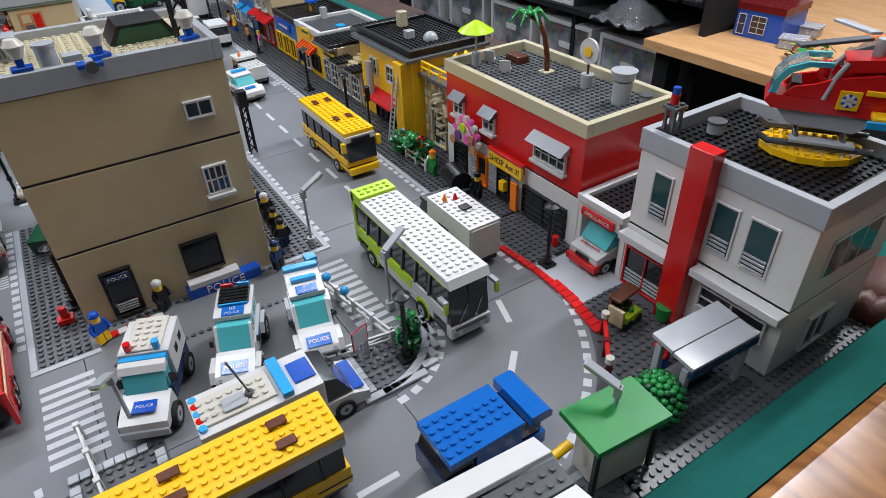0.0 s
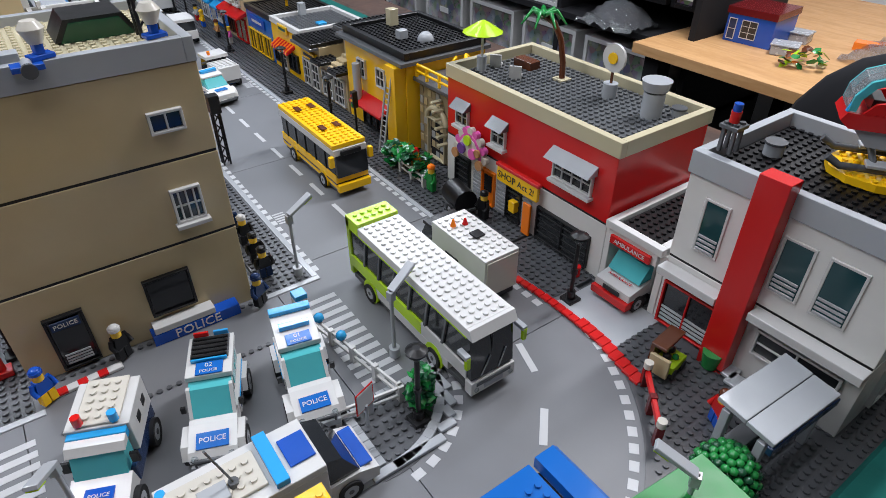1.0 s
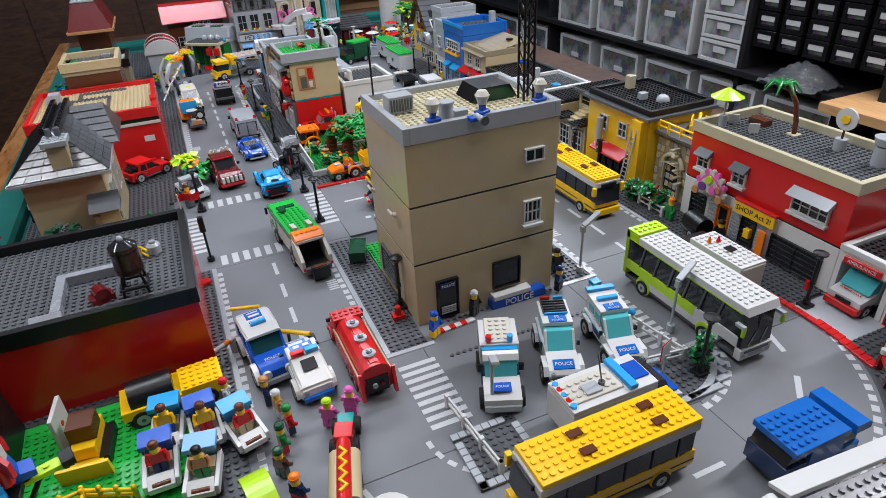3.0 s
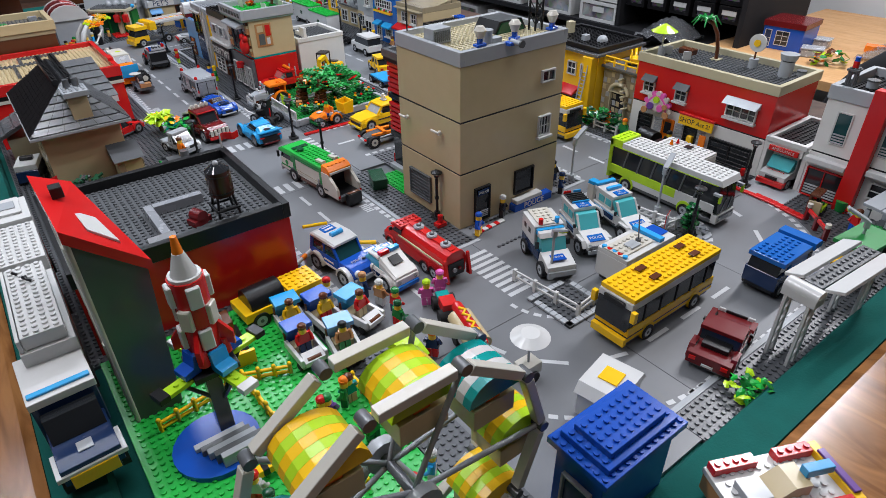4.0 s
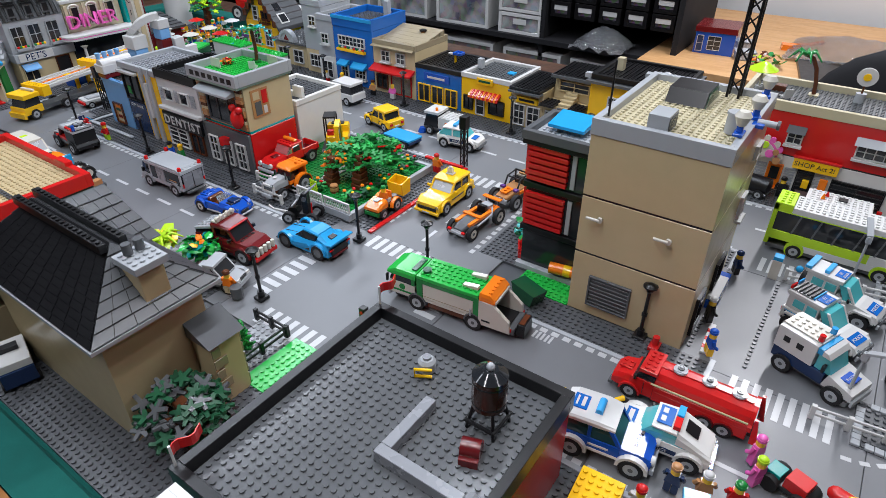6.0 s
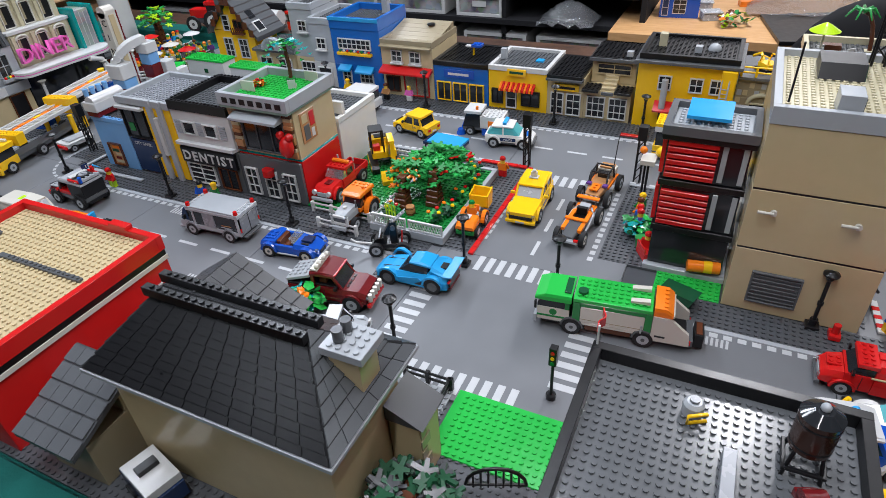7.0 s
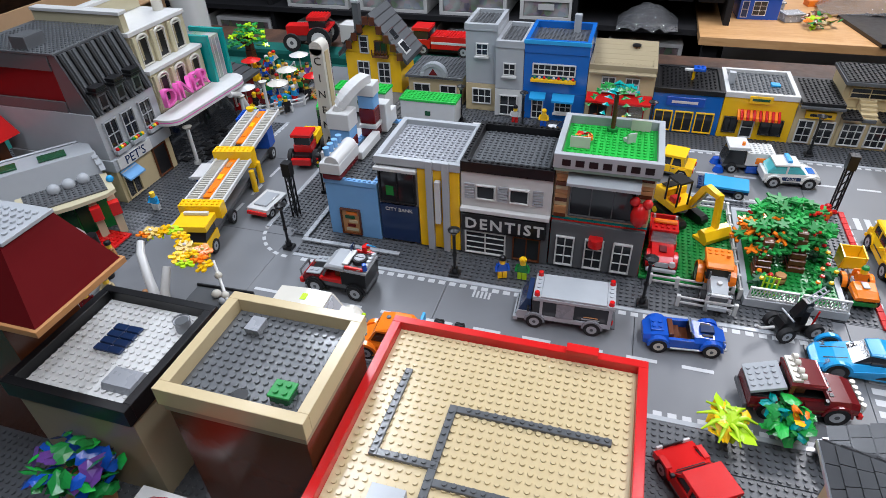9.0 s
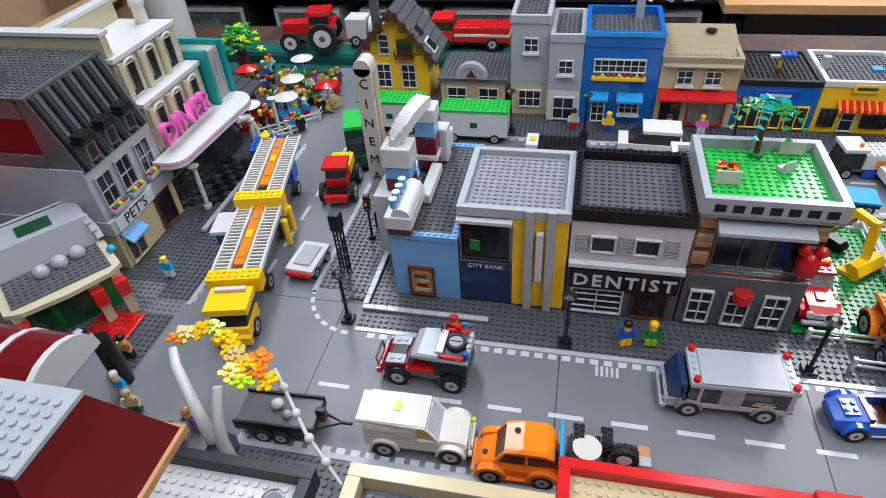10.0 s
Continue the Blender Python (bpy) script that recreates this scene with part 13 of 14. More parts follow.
part("rocket_body", Geo().cyl((0, 0, 0.092), 0.010, 0.016, "dred", 12, r2=0.015).cyl((0, 0, 0.108), 0.015, 0.074, "red", 16), t, "red rocket body")
for k in range(8):
    for j in range(3):
        if (k + j) % 2 == 0:
            part("check", B(0.0125, -0.0056, 0.114 + j * 0.022, 0.0180, 0.0056, 0.135 + j * 0.022, ("white", "ivory")[j % 2], b=0.001).turn(Matrix.Rotation(k * math.pi / 4, 4, "Z")), t)
part("nose_cone", Geo().cyl((0, 0, 0.182), 0.0135, 0.003, "white", 16).cyl((0, 0, 0.185), 0.0110, 0.020, "white", 16, r2=0.0048), t, "white nose cone")
part("tip", Geo().cyl((0, 0, 0.204), 0.0046, 0.016, "orange", 12, r2=0.0026), t, "clear orange tip")
for k in range(5):
    part("step_plate", B(-0.038 + k * 0.004, -0.018 - k * 0.008, 0.0065, 0.010 + k * 0.003, -0.011 - k * 0.008, 0.011 + k * 0.0022, ("lgrey", "dgrey")[k % 2]), t)
part("striped_bar", B(-0.006, -0.080, 0.006, 0.036, -0.071, 0.014, "yellow").box(0.002, -0.0803, 0.0062, 0.008, -0.0707, 0.0142, "black").box(0.014, -0.0803, 0.0062, 0.020, -0.0707, 0.0142, "black").box(0.026, -0.0803, 0.0062, 0.032, -0.0707, 0.0142, "black"), t)
# ferris wheel
FWX, FWZ, FR = -0.414, 0.118, 0.106
t = thing("ferris_wheel", "grey ferris wheel with lime, yellow and teal cabins", "fair ride", FWX, 0.297, 0.0022)
for yy in (-0.024, 0.024):
    for k in range(10):
        a0, a1 = 2 * math.pi * k / 10, 2 * math.pi * (k + 1) / 10
        p0, p1 = (FR * math.cos(a0), yy, FWZ + FR * math.sin(a0)), (FR * math.cos(a1), yy, FWZ + FR * math.sin(a1))
        d_ = Vector(p1) - Vector(p0)
        g = B(0.006, -0.0042, -0.0036, d_.length - 0.006, 0.0042, 0.0036, "ivory")
        g.turn(Matrix.Translation(p0) @ d_.to_track_quat("X", "Z").to_matrix().to_4x4())
        part("rim_segment", g, t)
        part("rim_joint", Geo().cyl((p0[0], yy - 0.005, p0[2]), 0.0044, 0.010, "dgrey", 10, axis="y"), t)
        if k % 2 == 0:
            part("spoke", Geo().tube([(0, yy * 0.6, FWZ), p0], 0.0022, "lgrey", 6), t)
    part("hub", Geo().cyl((0, yy - 0.004, FWZ), 0.014, 0.008, "lgrey", 16, axis="y"), t)
    part("leg", Geo().tube([(-0.055, yy * 2.0, 0.0), (0, yy * 1.3, FWZ)], 0.004, "lgrey", 8).tube([(0.055, yy * 2.0, 0.0), (0, yy * 1.3, FWZ)], 0.004, "lgrey", 8), t)
part("axle", Geo().cyl((0, -0.036, FWZ), 0.004, 0.072, "dgrey", 10, axis="y"), t)
for k, a in enumerate(radians(d_) for d_ in (84, 124, 44, 4, 164, 204, 324, 284)):
    cx, cz = FR * 0.88 * math.cos(a), FWZ + FR * 0.88 * math.sin(a)
    cab = part("cabin", B(cx - 0.018, -0.017, cz - 0.040, cx + 0.018, 0.017, cz - 0.022, "tan"), t, "tan cabin with a striped curved canopy")
    c1, c2 = (("lime", "yellow"), ("yellow", "lime"), ("teal", "white"), ("lime", "yellow"), ("teal", "aqua"))[k % 5]
    cg = Geo()
    for j in range(5):
        poly = [(cx + 0.024 * math.cos(math.pi * i / 8), cz - 0.014 + 0.018 * math.sin(math.pi * i / 8)) for i in range(9)]
        cg.prism(poly, -0.019 + j * 0.0076, -0.0116 + j * 0.0076, (c1, c2)[j % 2])
    part("canopy", cg, cab, "striped curved canopy")
    part("seat_block", B(cx - 0.006, -0.015, cz - 0.0218, cx + 0.006, 0.015, cz - 0.015, "orange"), cab, "orange seat block")
    part("pillar", B(cx - 0.017, -0.002, cz - 0.022, cx - 0.014, 0.002, cz - 0.010, "orange").box(cx + 0.014, -0.002, cz - 0.022, cx + 0.017, 0.002, cz - 0.010, "orange"), cab)


def ride_car(x, y, rz, c):
    t = thing("ride_car", "open white fair ride car with blue seat back", "fair ride", x, y, 0.0022, rz, "fair ride cars")
    part("floor", B(-0.020, -0.014, 0.006, 0.020, 0.014, 0.010, "lgrey"), t)
    for s_ in (-0.014, 0.014):
        part("side", B(-0.022, s_ - 0.002, 0.0102, 0.022, s_ + 0.002, 0.020, "white"), t)
    part("seat", B(-0.018, -0.011, 0.0102, -0.004, 0.011, 0.018, "tan"), t)
    part("seat_back", Geo().prism([(-0.024, 0.0102), (-0.019, 0.0102), (-0.020, 0.034), (-0.026, 0.034)], -0.013, 0.013, c), t, "curved blue seat back")
    part("nose", Geo().prism([(0.008, 0.0102), (0.024, 0.0102), (0.024, 0.016), (0.012, 0.022)], -0.0118, 0.0118, "white").cyl((0.020, -0.008, 0.016), 0.003, 0.016, "brown", 8, axis="y"), t)
    for s_ in (-0.0145, 0.0145):
        part("seat_post", B(-0.022, s_ - 0.001, 0.0203, -0.019, s_ + 0.001, 0.030, "brown"), t)
    part("canopy", B(-0.030, -0.015, 0.0343, -0.008, 0.015, 0.0400, c), t, "blue canopy block")
    part("wheel", Geo().cyl((0.012, -0.016, 0.005), 0.005, 0.032, "tyre", 10, axis="y"), t)


for k, (x, y, r_) in enumerate(((-0.358, 0.612, -95), (-0.366, 0.564, -90), (-0.330, 0.540, -100), (-0.286, 0.578, -75), (-0.322, 0.598, -85))):
    ride_car(x, y, r_, ("azure", "blue", "mblue")[k % 3])
t = thing("white_notice", "white board with two red dots by the fair", "sign", -0.455, 0.655, 0.0022, 85)
part("board", B(-0.020, -0.002, 0.0, 0.020, 0.002, 0.050, "white"), t)
part("dot", Geo().cyl((0, -0.0028, 0.030), 0.003, 0.001, "red", 8, axis="y").cyl((0, -0.0028, 0.018), 0.003, 0.001, "red", 8, axis="y"), t)


def yellow_rail(x0, y0, x1, y1):
    d = math.hypot(x1 - x0, y1 - y0)
    t = thing("yellow_fence", "ornate yellow fence of the fairground", "fence", x0, y0, 0.0022, math.degrees(math.atan2(y1 - y0, x1 - x0)), "yellow fair fences")
    n = max(2, int(d / 0.016))
    part("rail", Geo().tube([(0, 0, 0.011), (d, 0, 0.011)], 0.0020, "yellow", 6).tube([(0, 0, 0.004), (d, 0, 0.004)], 0.0020, "yellow", 6), t)
    for i in range(n + 1):
        part("post", Geo().cyl((i * d / n, 0, 0), 0.0024, 0.014, "gold" if i % 2 else "yellow", 6).ball((i * d / n, 0, 0.015), 0.0026, "yellow", 6, 4), t)


for q_ in ((-0.525, 0.560, -0.436, 0.574), (-0.436, 0.574, -0.391, 0.554), (-0.436, 0.570, -0.431, 0.446), (-0.431, 0.446, -0.400, 0.380), (-0.545, 0.42, -0.545, 0.34), (-0.345, 0.50, -0.345, 0.43)):
    yellow_rail(*q_)
t = thing("small_train", "lime green and black fair train engine", "train", -0.285, 0.490, 0.003, 100)
part("body", B(-0.02, -0.011, 0.008, 0.012, 0.011, 0.018, "black"), t)
part("hood", Geo().prism([(-0.026 + 0.05 * k / 8, 0.022 + 0.012 * math.sin(math.pi * k / 8)) for k in range(9)], -0.012, 0.012, "lime"), t, "curved lime hood")
part("wheel", Geo().cyl((-0.012, -0.012, 0.007), 0.007, 0.024, "tyre", 12, axis="y").cyl((0.010, -0.012, 0.007), 0.007, 0.024, "tyre", 12, axis="y"), t)
t = thing("hot_dog_cart", "food cart shaped like a hot dog on wheels", "cart", -0.212, 0.470, 0.0, 75)
part("bun", Geo().cyl((-0.028, 0.006, 0.026), 0.009, 0.054, "tan", 12, axis="x").cyl((-0.028, -0.006, 0.026), 0.009, 0.054, "tan", 12, axis="x"), t)
part("sausage", Geo().cyl((-0.034, 0, 0.034), 0.007, 0.066, "red", 12, axis="x").ball((-0.034, 0, 0.034), 0.007, "red", 10, 6).ball((0.032, 0, 0.034), 0.007, "red", 10, 6), t)
part("topping", Geo().tube([(-0.026 + i * 0.006, 0.003 * (-1) ** i, 0.0412) for i in range(9)], 0.0018, "yellow", 6), t)
part("base", B(-0.022, -0.012, 0.010, 0.022, 0.012, 0.017, "lgrey"), t)
part("wheel", Geo().cyl((0.010, -0.014, 0.008), 0.008, 0.028, "tyre", 12, axis="y"), t)
t = thing("parasol_cart", "small white cart under a round white parasol", "cart", -0.193, 0.395, 0.0)
part("cart", B(-0.012, -0.009, 0.008, 0.012, 0.009, 0.022, "ivory"), t)
part("wheel", Geo().cyl((0.0, -0.012, 0.007), 0.007, 0.024, "tyre", 12, axis="y"), t)
part("parasol", Geo().cyl((0, 0, 0.022), 0.0014, 0.036, "lgrey", 6).cyl((0, 0, 0.056), 0.021, 0.006, "white", 20, r2=0.010), t)
t = thing("white_fair_van", "white cart with a yellow patch near the blue hut", "cart", -0.165, 0.312, 0.0, 12)
part("body", B(-0.028, -0.020, 0.008, 0.028, 0.020, 0.038, "white"), t)
part("roof", Geo().prism([(-0.032, 0.0383), (0.032, 0.0383), (0.024, 0.048), (-0.024, 0.048)], -0.022, 0.022, "white"), t)
part("patch", B(-0.010, -0.010, 0.0482, 0.010, 0.010, 0.0495, "yellow"), t)
part("wheel", Geo().cyl((-0.016, -0.021, 0.008), 0.008, 0.042, "tyre", 12, axis="y").cyl((0.016, -0.021, 0.008), 0.008, 0.042, "tyre", 12, axis="y"), t)
t = thing("go_kart", "red and teal pedal kart with pink riders", "kart", -0.196, 0.532, 0.0, 70)
part("frame", B(-0.022, -0.010, 0.008, 0.020, 0.010, 0.013, "black"), t)
part("seat", B(-0.016, -0.009, 0.0132, 0.004, 0.009, 0.026, "red"), t)
part("nose", B(0.008, -0.008, 0.0132, 0.022, 0.008, 0.020, "teal"), t)
part("wheel", Geo().cyl((-0.014, -0.014, 0.009), 0.009, 0.028, "tyre", 12, axis="y").cyl((0.014, -0.014, 0.009), 0.009, 0.028, "tyre", 12, axis="y"), t)
t = thing("road_barrier_arm", "orange and white barrier arm and yellow boom beside the police cars", "barrier")
part("post", B(-0.28 - 0.004, 0.732 - 0.004, 0.001, -0.28 + 0.004, 0.732 + 0.004, 0.017, "lgrey"), t)
part("arm", Geo().tube([(-0.311, 0.717, 0.016), (-0.25, 0.746, 0.022)], 0.0028, "white", 8), t)
for q_ in (0.02, 0.34, 0.90):
    part("arm_band", Geo().tube([(-0.311 + 0.061 * w_, 0.717 + 0.029 * w_, 0.016 + 0.006 * w_) for w_ in (q_, q_ + 0.12)], 0.0034, "orange", 8), t, "orange band")
part("boom_post", Geo().tube([(-0.216, 0.712, 0.001), (-0.216, 0.712, 0.019)], 0.0022, "dgrey", 7), t)
part("yellow_boom", Geo().tube([(-0.241, 0.728, 0.016), (-0.229, 0.720, 0.022), (-0.192, 0.696, 0.021)], 0.0030, "yellow", 7), t, "yellow boom")
part("boom_clamp", B(-0.192 - 0.005, 0.696 - 0.005, 0.006, -0.192 + 0.005, 0.696 + 0.005, 0.0178, "black"), t)

# ---- gardens by the slate house ----
lw = thing("green_lawn", "bright green studded lawn with a black gate", "lawn")
g = B(-0.396, 0.945, -0.002, -0.312, 1.0655, 0.0022, "bgreen")
g.studs(-0.395, 0.946, 0.0022, 10, 14, "bgreen")
part("plate", g, lw)
t = thing("arched_gate", "black arched iron-style gate lying at the lawn", "gate", -0.409, 0.987, 0.004, -68)
part("arch", Geo().tube([(0.028 * math.cos(math.pi * k / 8), 0, 0.004 + 0.024 * math.sin(math.pi * k / 8)) for k in range(9)], 0.0018, "black", 6).tube([(-0.028, 0, 0.004), (0.028, 0, 0.004)], 0.0016, "black", 6), t)
for k in range(7):
    x_ = -0.021 + k * 0.007
    part("bar", Geo().cyl((x_, 0, 0.0), 0.0012, 0.006 + 0.022 * math.sqrt(max(0, 1 - (x_ / 0.029) ** 2)), "black", 5), t)
pavement(-0.404, 1.072, -0.314, 1.132, "lgrey")
for x0, y0, x1, y1 in ((-0.317, 1.074, -0.317, 1.130), (-0.392, 1.0755, -0.318, 1.0755)):
    fence(x0, y0, x1, y1, "low black garden fence", 0.016, "black", "black garden fences", 0.003)
gl = Geo()
for j in range(44):
    a = j * 2.4
    rr_ = 0.014 * (1 - j / 48)
    gl.tube([(0, 0, j * 0.0010), (rr_ * math.cos(a), rr_ * math.sin(a), j * 0.0010 + 0.003)], 0.0024, "green" if j % 3 else "bgreen", 5, 0.0010)
single("fir_shrub", gl, "small pointed green shrub in the garden plate", "shrub", -0.361, 1.098, 0.003)
t = tree(-0.478, 1.040, 0.0, 0.066, 0.042, 90, 17, "dull dark green tree beside the slate house", ("dgreen", "dgreen", "dgreen", "dgrey"))
t = thing("lime_palm", "lime and green leafy plant by the avenue", "plant", -0.288, 1.335, 0.003)
gl = leaf_cloud(Geo(), (-0.006, 0.026, 0.026), 0.020, 34, ["lime", "lime", "yellow"], 0.012, 0.4, 201)
for k in range(9):
    a = k * 0.7
    gl.tube([(-0.006, 0.026, 0.026), (-0.006 + 0.016 * math.cos(a), 0.026 + 0.016 * math.sin(a), 0.033), (-0.006 + 0.030 * math.cos(a), 0.026 + 0.030 * math.sin(a), 0.024)], 0.004, "lime", 5, 0.001)
leaf_cloud(gl, (0.014, -0.034, 0.024), 0.026, 90, ["green", "bgreen", "teal", "green", "bgreen"], 0.010, 0.45, 202)
leaf_cloud(gl, (0.010, -0.040, 0.036), 0.010, 8, ["orange", "yellow"], 0.006, 0.6, 203)
gl.cyl((-0.006, 0.026, 0), 0.004, 0.026, "brown", 8).cyl((0.014, -0.034, 0), 0.004, 0.02, "brown", 8)
part("foliage", gl, t)
single("barrel", Geo().cyl((0, 0, 0), 0.008, 0.016, "dgrey", 14), "dark grey barrel on the pavement", "barrel", -0.300, 1.190, 0.003)
pavement(-0.405, 1.345, -0.338, 1.45, "rstud")
pavement(-0.372, 1.715, -0.338, 2.05, "rstud")
t = thing("plant_pots", "blue and green flower arrangement by the west rail", "plants", -0.535, 1.955, 0.0)
gl = leaf_cloud(Geo(), (0, 0, 0.060), 0.040, 120, ["green", "blue", "bgreen", "purple", "green"], 0.012, 0.7, 211)
gl.cyl((0, 0, 0), 0.02, 0.05, "nougat", 12)
part("foliage", gl, t)
single("red_hat_house", B(-0.04, -0.03, 0, 0.04, 0.03, 0.05, "white").cyl((0, 0, 0.05), 0.035, 0.03, "red", 16, r2=0.006), "white hut with a round red top", "hut", -0.565, 1.86, -0.004)
t = vehicle("blue_toy_van", "white and blue toy van behind the slate house", "van", -0.536, 1.283, 75, [("body", bx(-0.03, 0.03, 0.034, 0.010, 0.030, "dblue")), ("roof", bx(-0.028, 0.022, 0.034, 0.0303, 0.040, "white")), ("lamp", bx(-0.005, 0.005, 0.02, 0.0403, 0.046, "black"))], [(-0.018, 0.016, 0.008), (0.018, 0.016, 0.008)], z=-0.004)


# ---- toy figures ----
def figure(x, y, rz, torso, legs, hat, z=0.003, head="skin", lab=""):
    gg = B(-0.0035, -0.0065, 0.0, 0.0035, -0.0004, 0.012, legs).box(-0.0035, 0.0004, 0.0, 0.0035, 0.0065, 0.012, legs)
    gg.prism([(-0.0075, 0.0122), (0.0075, 0.0122), (0.005, 0.025), (-0.005, 0.025)], -0.0033, 0.0033, torso, "x")
    gg.tube([(0, 0.0068, 0.0235), (0.001, 0.0088, 0.018), (0.005, 0.0085, 0.014)], 0.0021, torso, 6).tube([(0, -0.0068, 0.0235), (0.001, -0.0088, 0.018), (0.005, -0.0085, 0.014)], 0.0021, torso, 6)
    gg.cyl((0, 0, 0.025), 0.0043, 0.008, head, 12)
    if hat:
        gg.cyl((0, 0, 0.0315), 0.0052, 0.003, hat, 12).ball((0, 0, 0.0345), 0.0048, hat, 10, 5, 0.6)
    names = {"black": "black", "blue": "blue", "red": "red", "white": "white"}
    single("toy_figure", gg, lab or "small block-shaped toy figure in " + names.get(torso, torso) + " standing on the plates", "toy figure", x, y, z, rz, "toy figures")


for a in ((0.138, 0.660, -60, "dblue", "black", "dblue"), (0.012, 0.662, -60, "black", "black", "white"), (0.160, 0.700, -90, "black", "dblue", "black"), (0.162, 0.730, -90, "black", "black", "black"),
          (0.165, 0.770, -80, "black", "black", "white"), (0.160, 0.80, -90, "dblue", "black", "black"), (0.375, 0.312, 150, "red", "blue", "brown"), (-0.050, 0.645, -60, "blue", "yellow", "blue"),
          (-0.088, 1.612, 180, "green", "lime", "yellow"), (-0.092, 1.640, 200, "blue", "yellow", "black"), (-0.112, 1.835, 180, "red", "lime", "red"),
          (-0.298, 0.640, 0, "white", "white", "red"), (-0.258, 0.622, 0, "dblue", "dblue", "nougat"), (-0.250, 0.596, 20, "nougat", "white", "white"), (-0.255, 0.548, 10, "green", "red", "dgreen"),
          (-0.244, 0.570, 10, "red", "dblue", "green"), (-0.205, 0.560, 60, "pink", "pink", "lime"), (-0.180, 0.566, 60, "pink", "pink", "pink"), (0.03, 0.915, 150, "blue", "blue", "blue"),
          (0.01, 0.925, 150, "red", "red", "red"), (-0.300, 1.205, 20, "orange", "tan", "brown"), (0.402, 0.745, 180, "green", "green", "orange"), (0.412, 0.795, 180, "orange", "tan", "red"),
          (0.415, 0.655, 180, "black", "black", "black"), (-0.33, 2.075, 20, "purple", "teal", "green"), (-0.30, 2.09, 60, "red", "dgrey", "brown"), (-0.27, 2.16, 200, "tan", "dgreen", "dtan"),
          (-0.25, 2.19, 180, "azure", "tan", "white"), (-0.20, 2.215, 180, "nougat", "black", "black"), (0.28, 2.25, 200, "black", "green", "lime"), (0.155, 1.19, 0, "orange", "red", "red"),
          (-0.395, 0.47, 0, "red", "green", "red"), (-0.36, 0.48, 90, "teal", "tan", "brown"), (-0.33, 0.41, 90, "red", "blue", "green"), (-0.40, 0.435, 200, "yellow", "red", "orange"), (-0.375, 0.345, 100, "red", "tan", "red"),
          (-0.48, 0.43, 50, "white", "red", "red"), (0.412, 1.505, 180, "pink", "white", ""), (0.405, 1.66, 180, "yellow", "blue", "yellow"), (0.41, 1.72, 180, "white", "red", "black"), (0.405, 1.56, 180, "nougat", "black", "brown"),
          (0.205, 2.225, 180, "white", "blue", "blue"), (-0.06, 2.245, 180, "azure", "white", ""), (-0.358, 0.614, -95, "yellow", "blue", "brown", 0.014), (-0.366, 0.566, -90, "red", "dblue", "brown", 0.014), (-0.330, 0.542, -100, "nougat", "green", "black", 0.014), (-0.286, 0.580, -75, "red", "tan", "brown", 0.014), (-0.322, 0.600, -85, "yellow", "red", "brown", 0.014), (-0.262, 0.518, 40, "brown", "dgreen", "dgreen"), (-0.254, 0.482, 40, "dblue", "red", "orange")):
    figure(*a)
rnd = random.Random(21)
TORSO, LEGS, HATS = ["red", "blue", "green", "white", "orange", "tan", "azure", "black", "yellow", "dred", "purple"], ["black", "dblue", "blue", "tan", "red", "dgrey", "dgreen", "white"], ["brown", "black", "red", "green", "yellow", "nougat", "white", "dgreen", "orange", ""]
for x0, y0, x1, y1, n in ((0.34, 2.20, 0.56, 2.32, 26), (0.44, 2.32, 0.62, 2.44, 14), (-0.34, 2.06, -0.28, 2.20, 6), (-0.42, 0.30, -0.30, 0.50, 8), (-0.48, 0.34, -0.42, 0.42, 4), (0.05, 0.91, 0.14, 0.97, 4)):
    for _ in range(n):
        figure(rnd.uniform(x0, x1), rnd.uniform(y0, y1), rnd.uniform(0, 360), rnd.choice(TORSO), rnd.choice(LEGS), rnd.choice(HATS))
for a in ((0.315, 2.30, 0.40, 2.20), (0.40, 2.20, 0.56, 2.215), (0.42, 2.32, 0.60, 2.33), (0.315, 2.255, 0.36, 2.21)):
    fence(*a, lab="low white fence of the corner market")
for k, (x, y, c) in enumerate(((0.345, 2.30, "yellow"), (0.375, 2.255, "red"), (0.43, 2.255, "yellow"), (0.47, 2.235, "orange"), (0.52, 2.26, "lime"), (0.50, 2.36, "yellow"), (0.56, 2.38, "red"), (0.445, 2.40, "azure"))):
    t = thing("market_crate", "open crate of bright goods at the corner market", "crate", x, y, 0.0008, 25 * k, "market crates")
    part("crate", B(-0.012, -0.008, 0, 0.012, 0.008, 0.009, "nougat" if k % 2 else "brown"), t)
    for j in range(6):
        part("item", Geo().ball((-0.008 + (j % 3) * 0.008, -0.004 + (j // 3) * 0.008, 0.0105), 0.0036, c if j % 3 else "green", 6, 4), t)

# ---- far rail: tractor, trucks; tables of the north-east corner ----
t = vehicle("red_tractor", "red toy tractor with large black tyres on the table rail", "tractor", 0.690, 2.315, 100, [
    ("frame", bx(-0.05, 0.06, 0.03, 0.022, 0.036, "dgrey")), ("hood", bx(0.0, 0.062, 0.034, 0.036, 0.060, "red")),
    ("cab", bx(-0.046, -0.002, 0.044, 0.036, 0.074, "glass")), ("roof", bx(-0.050, 0.002, 0.048, 0.0743, 0.084, "red", True)),
    ("fender", bx(-0.055, -0.005, 0.075, 0.050, 0.056, "red"))], [(-0.030, 0.040, 0.032), (0.045, 0.034, 0.023)], z=0.0275, rim="white")
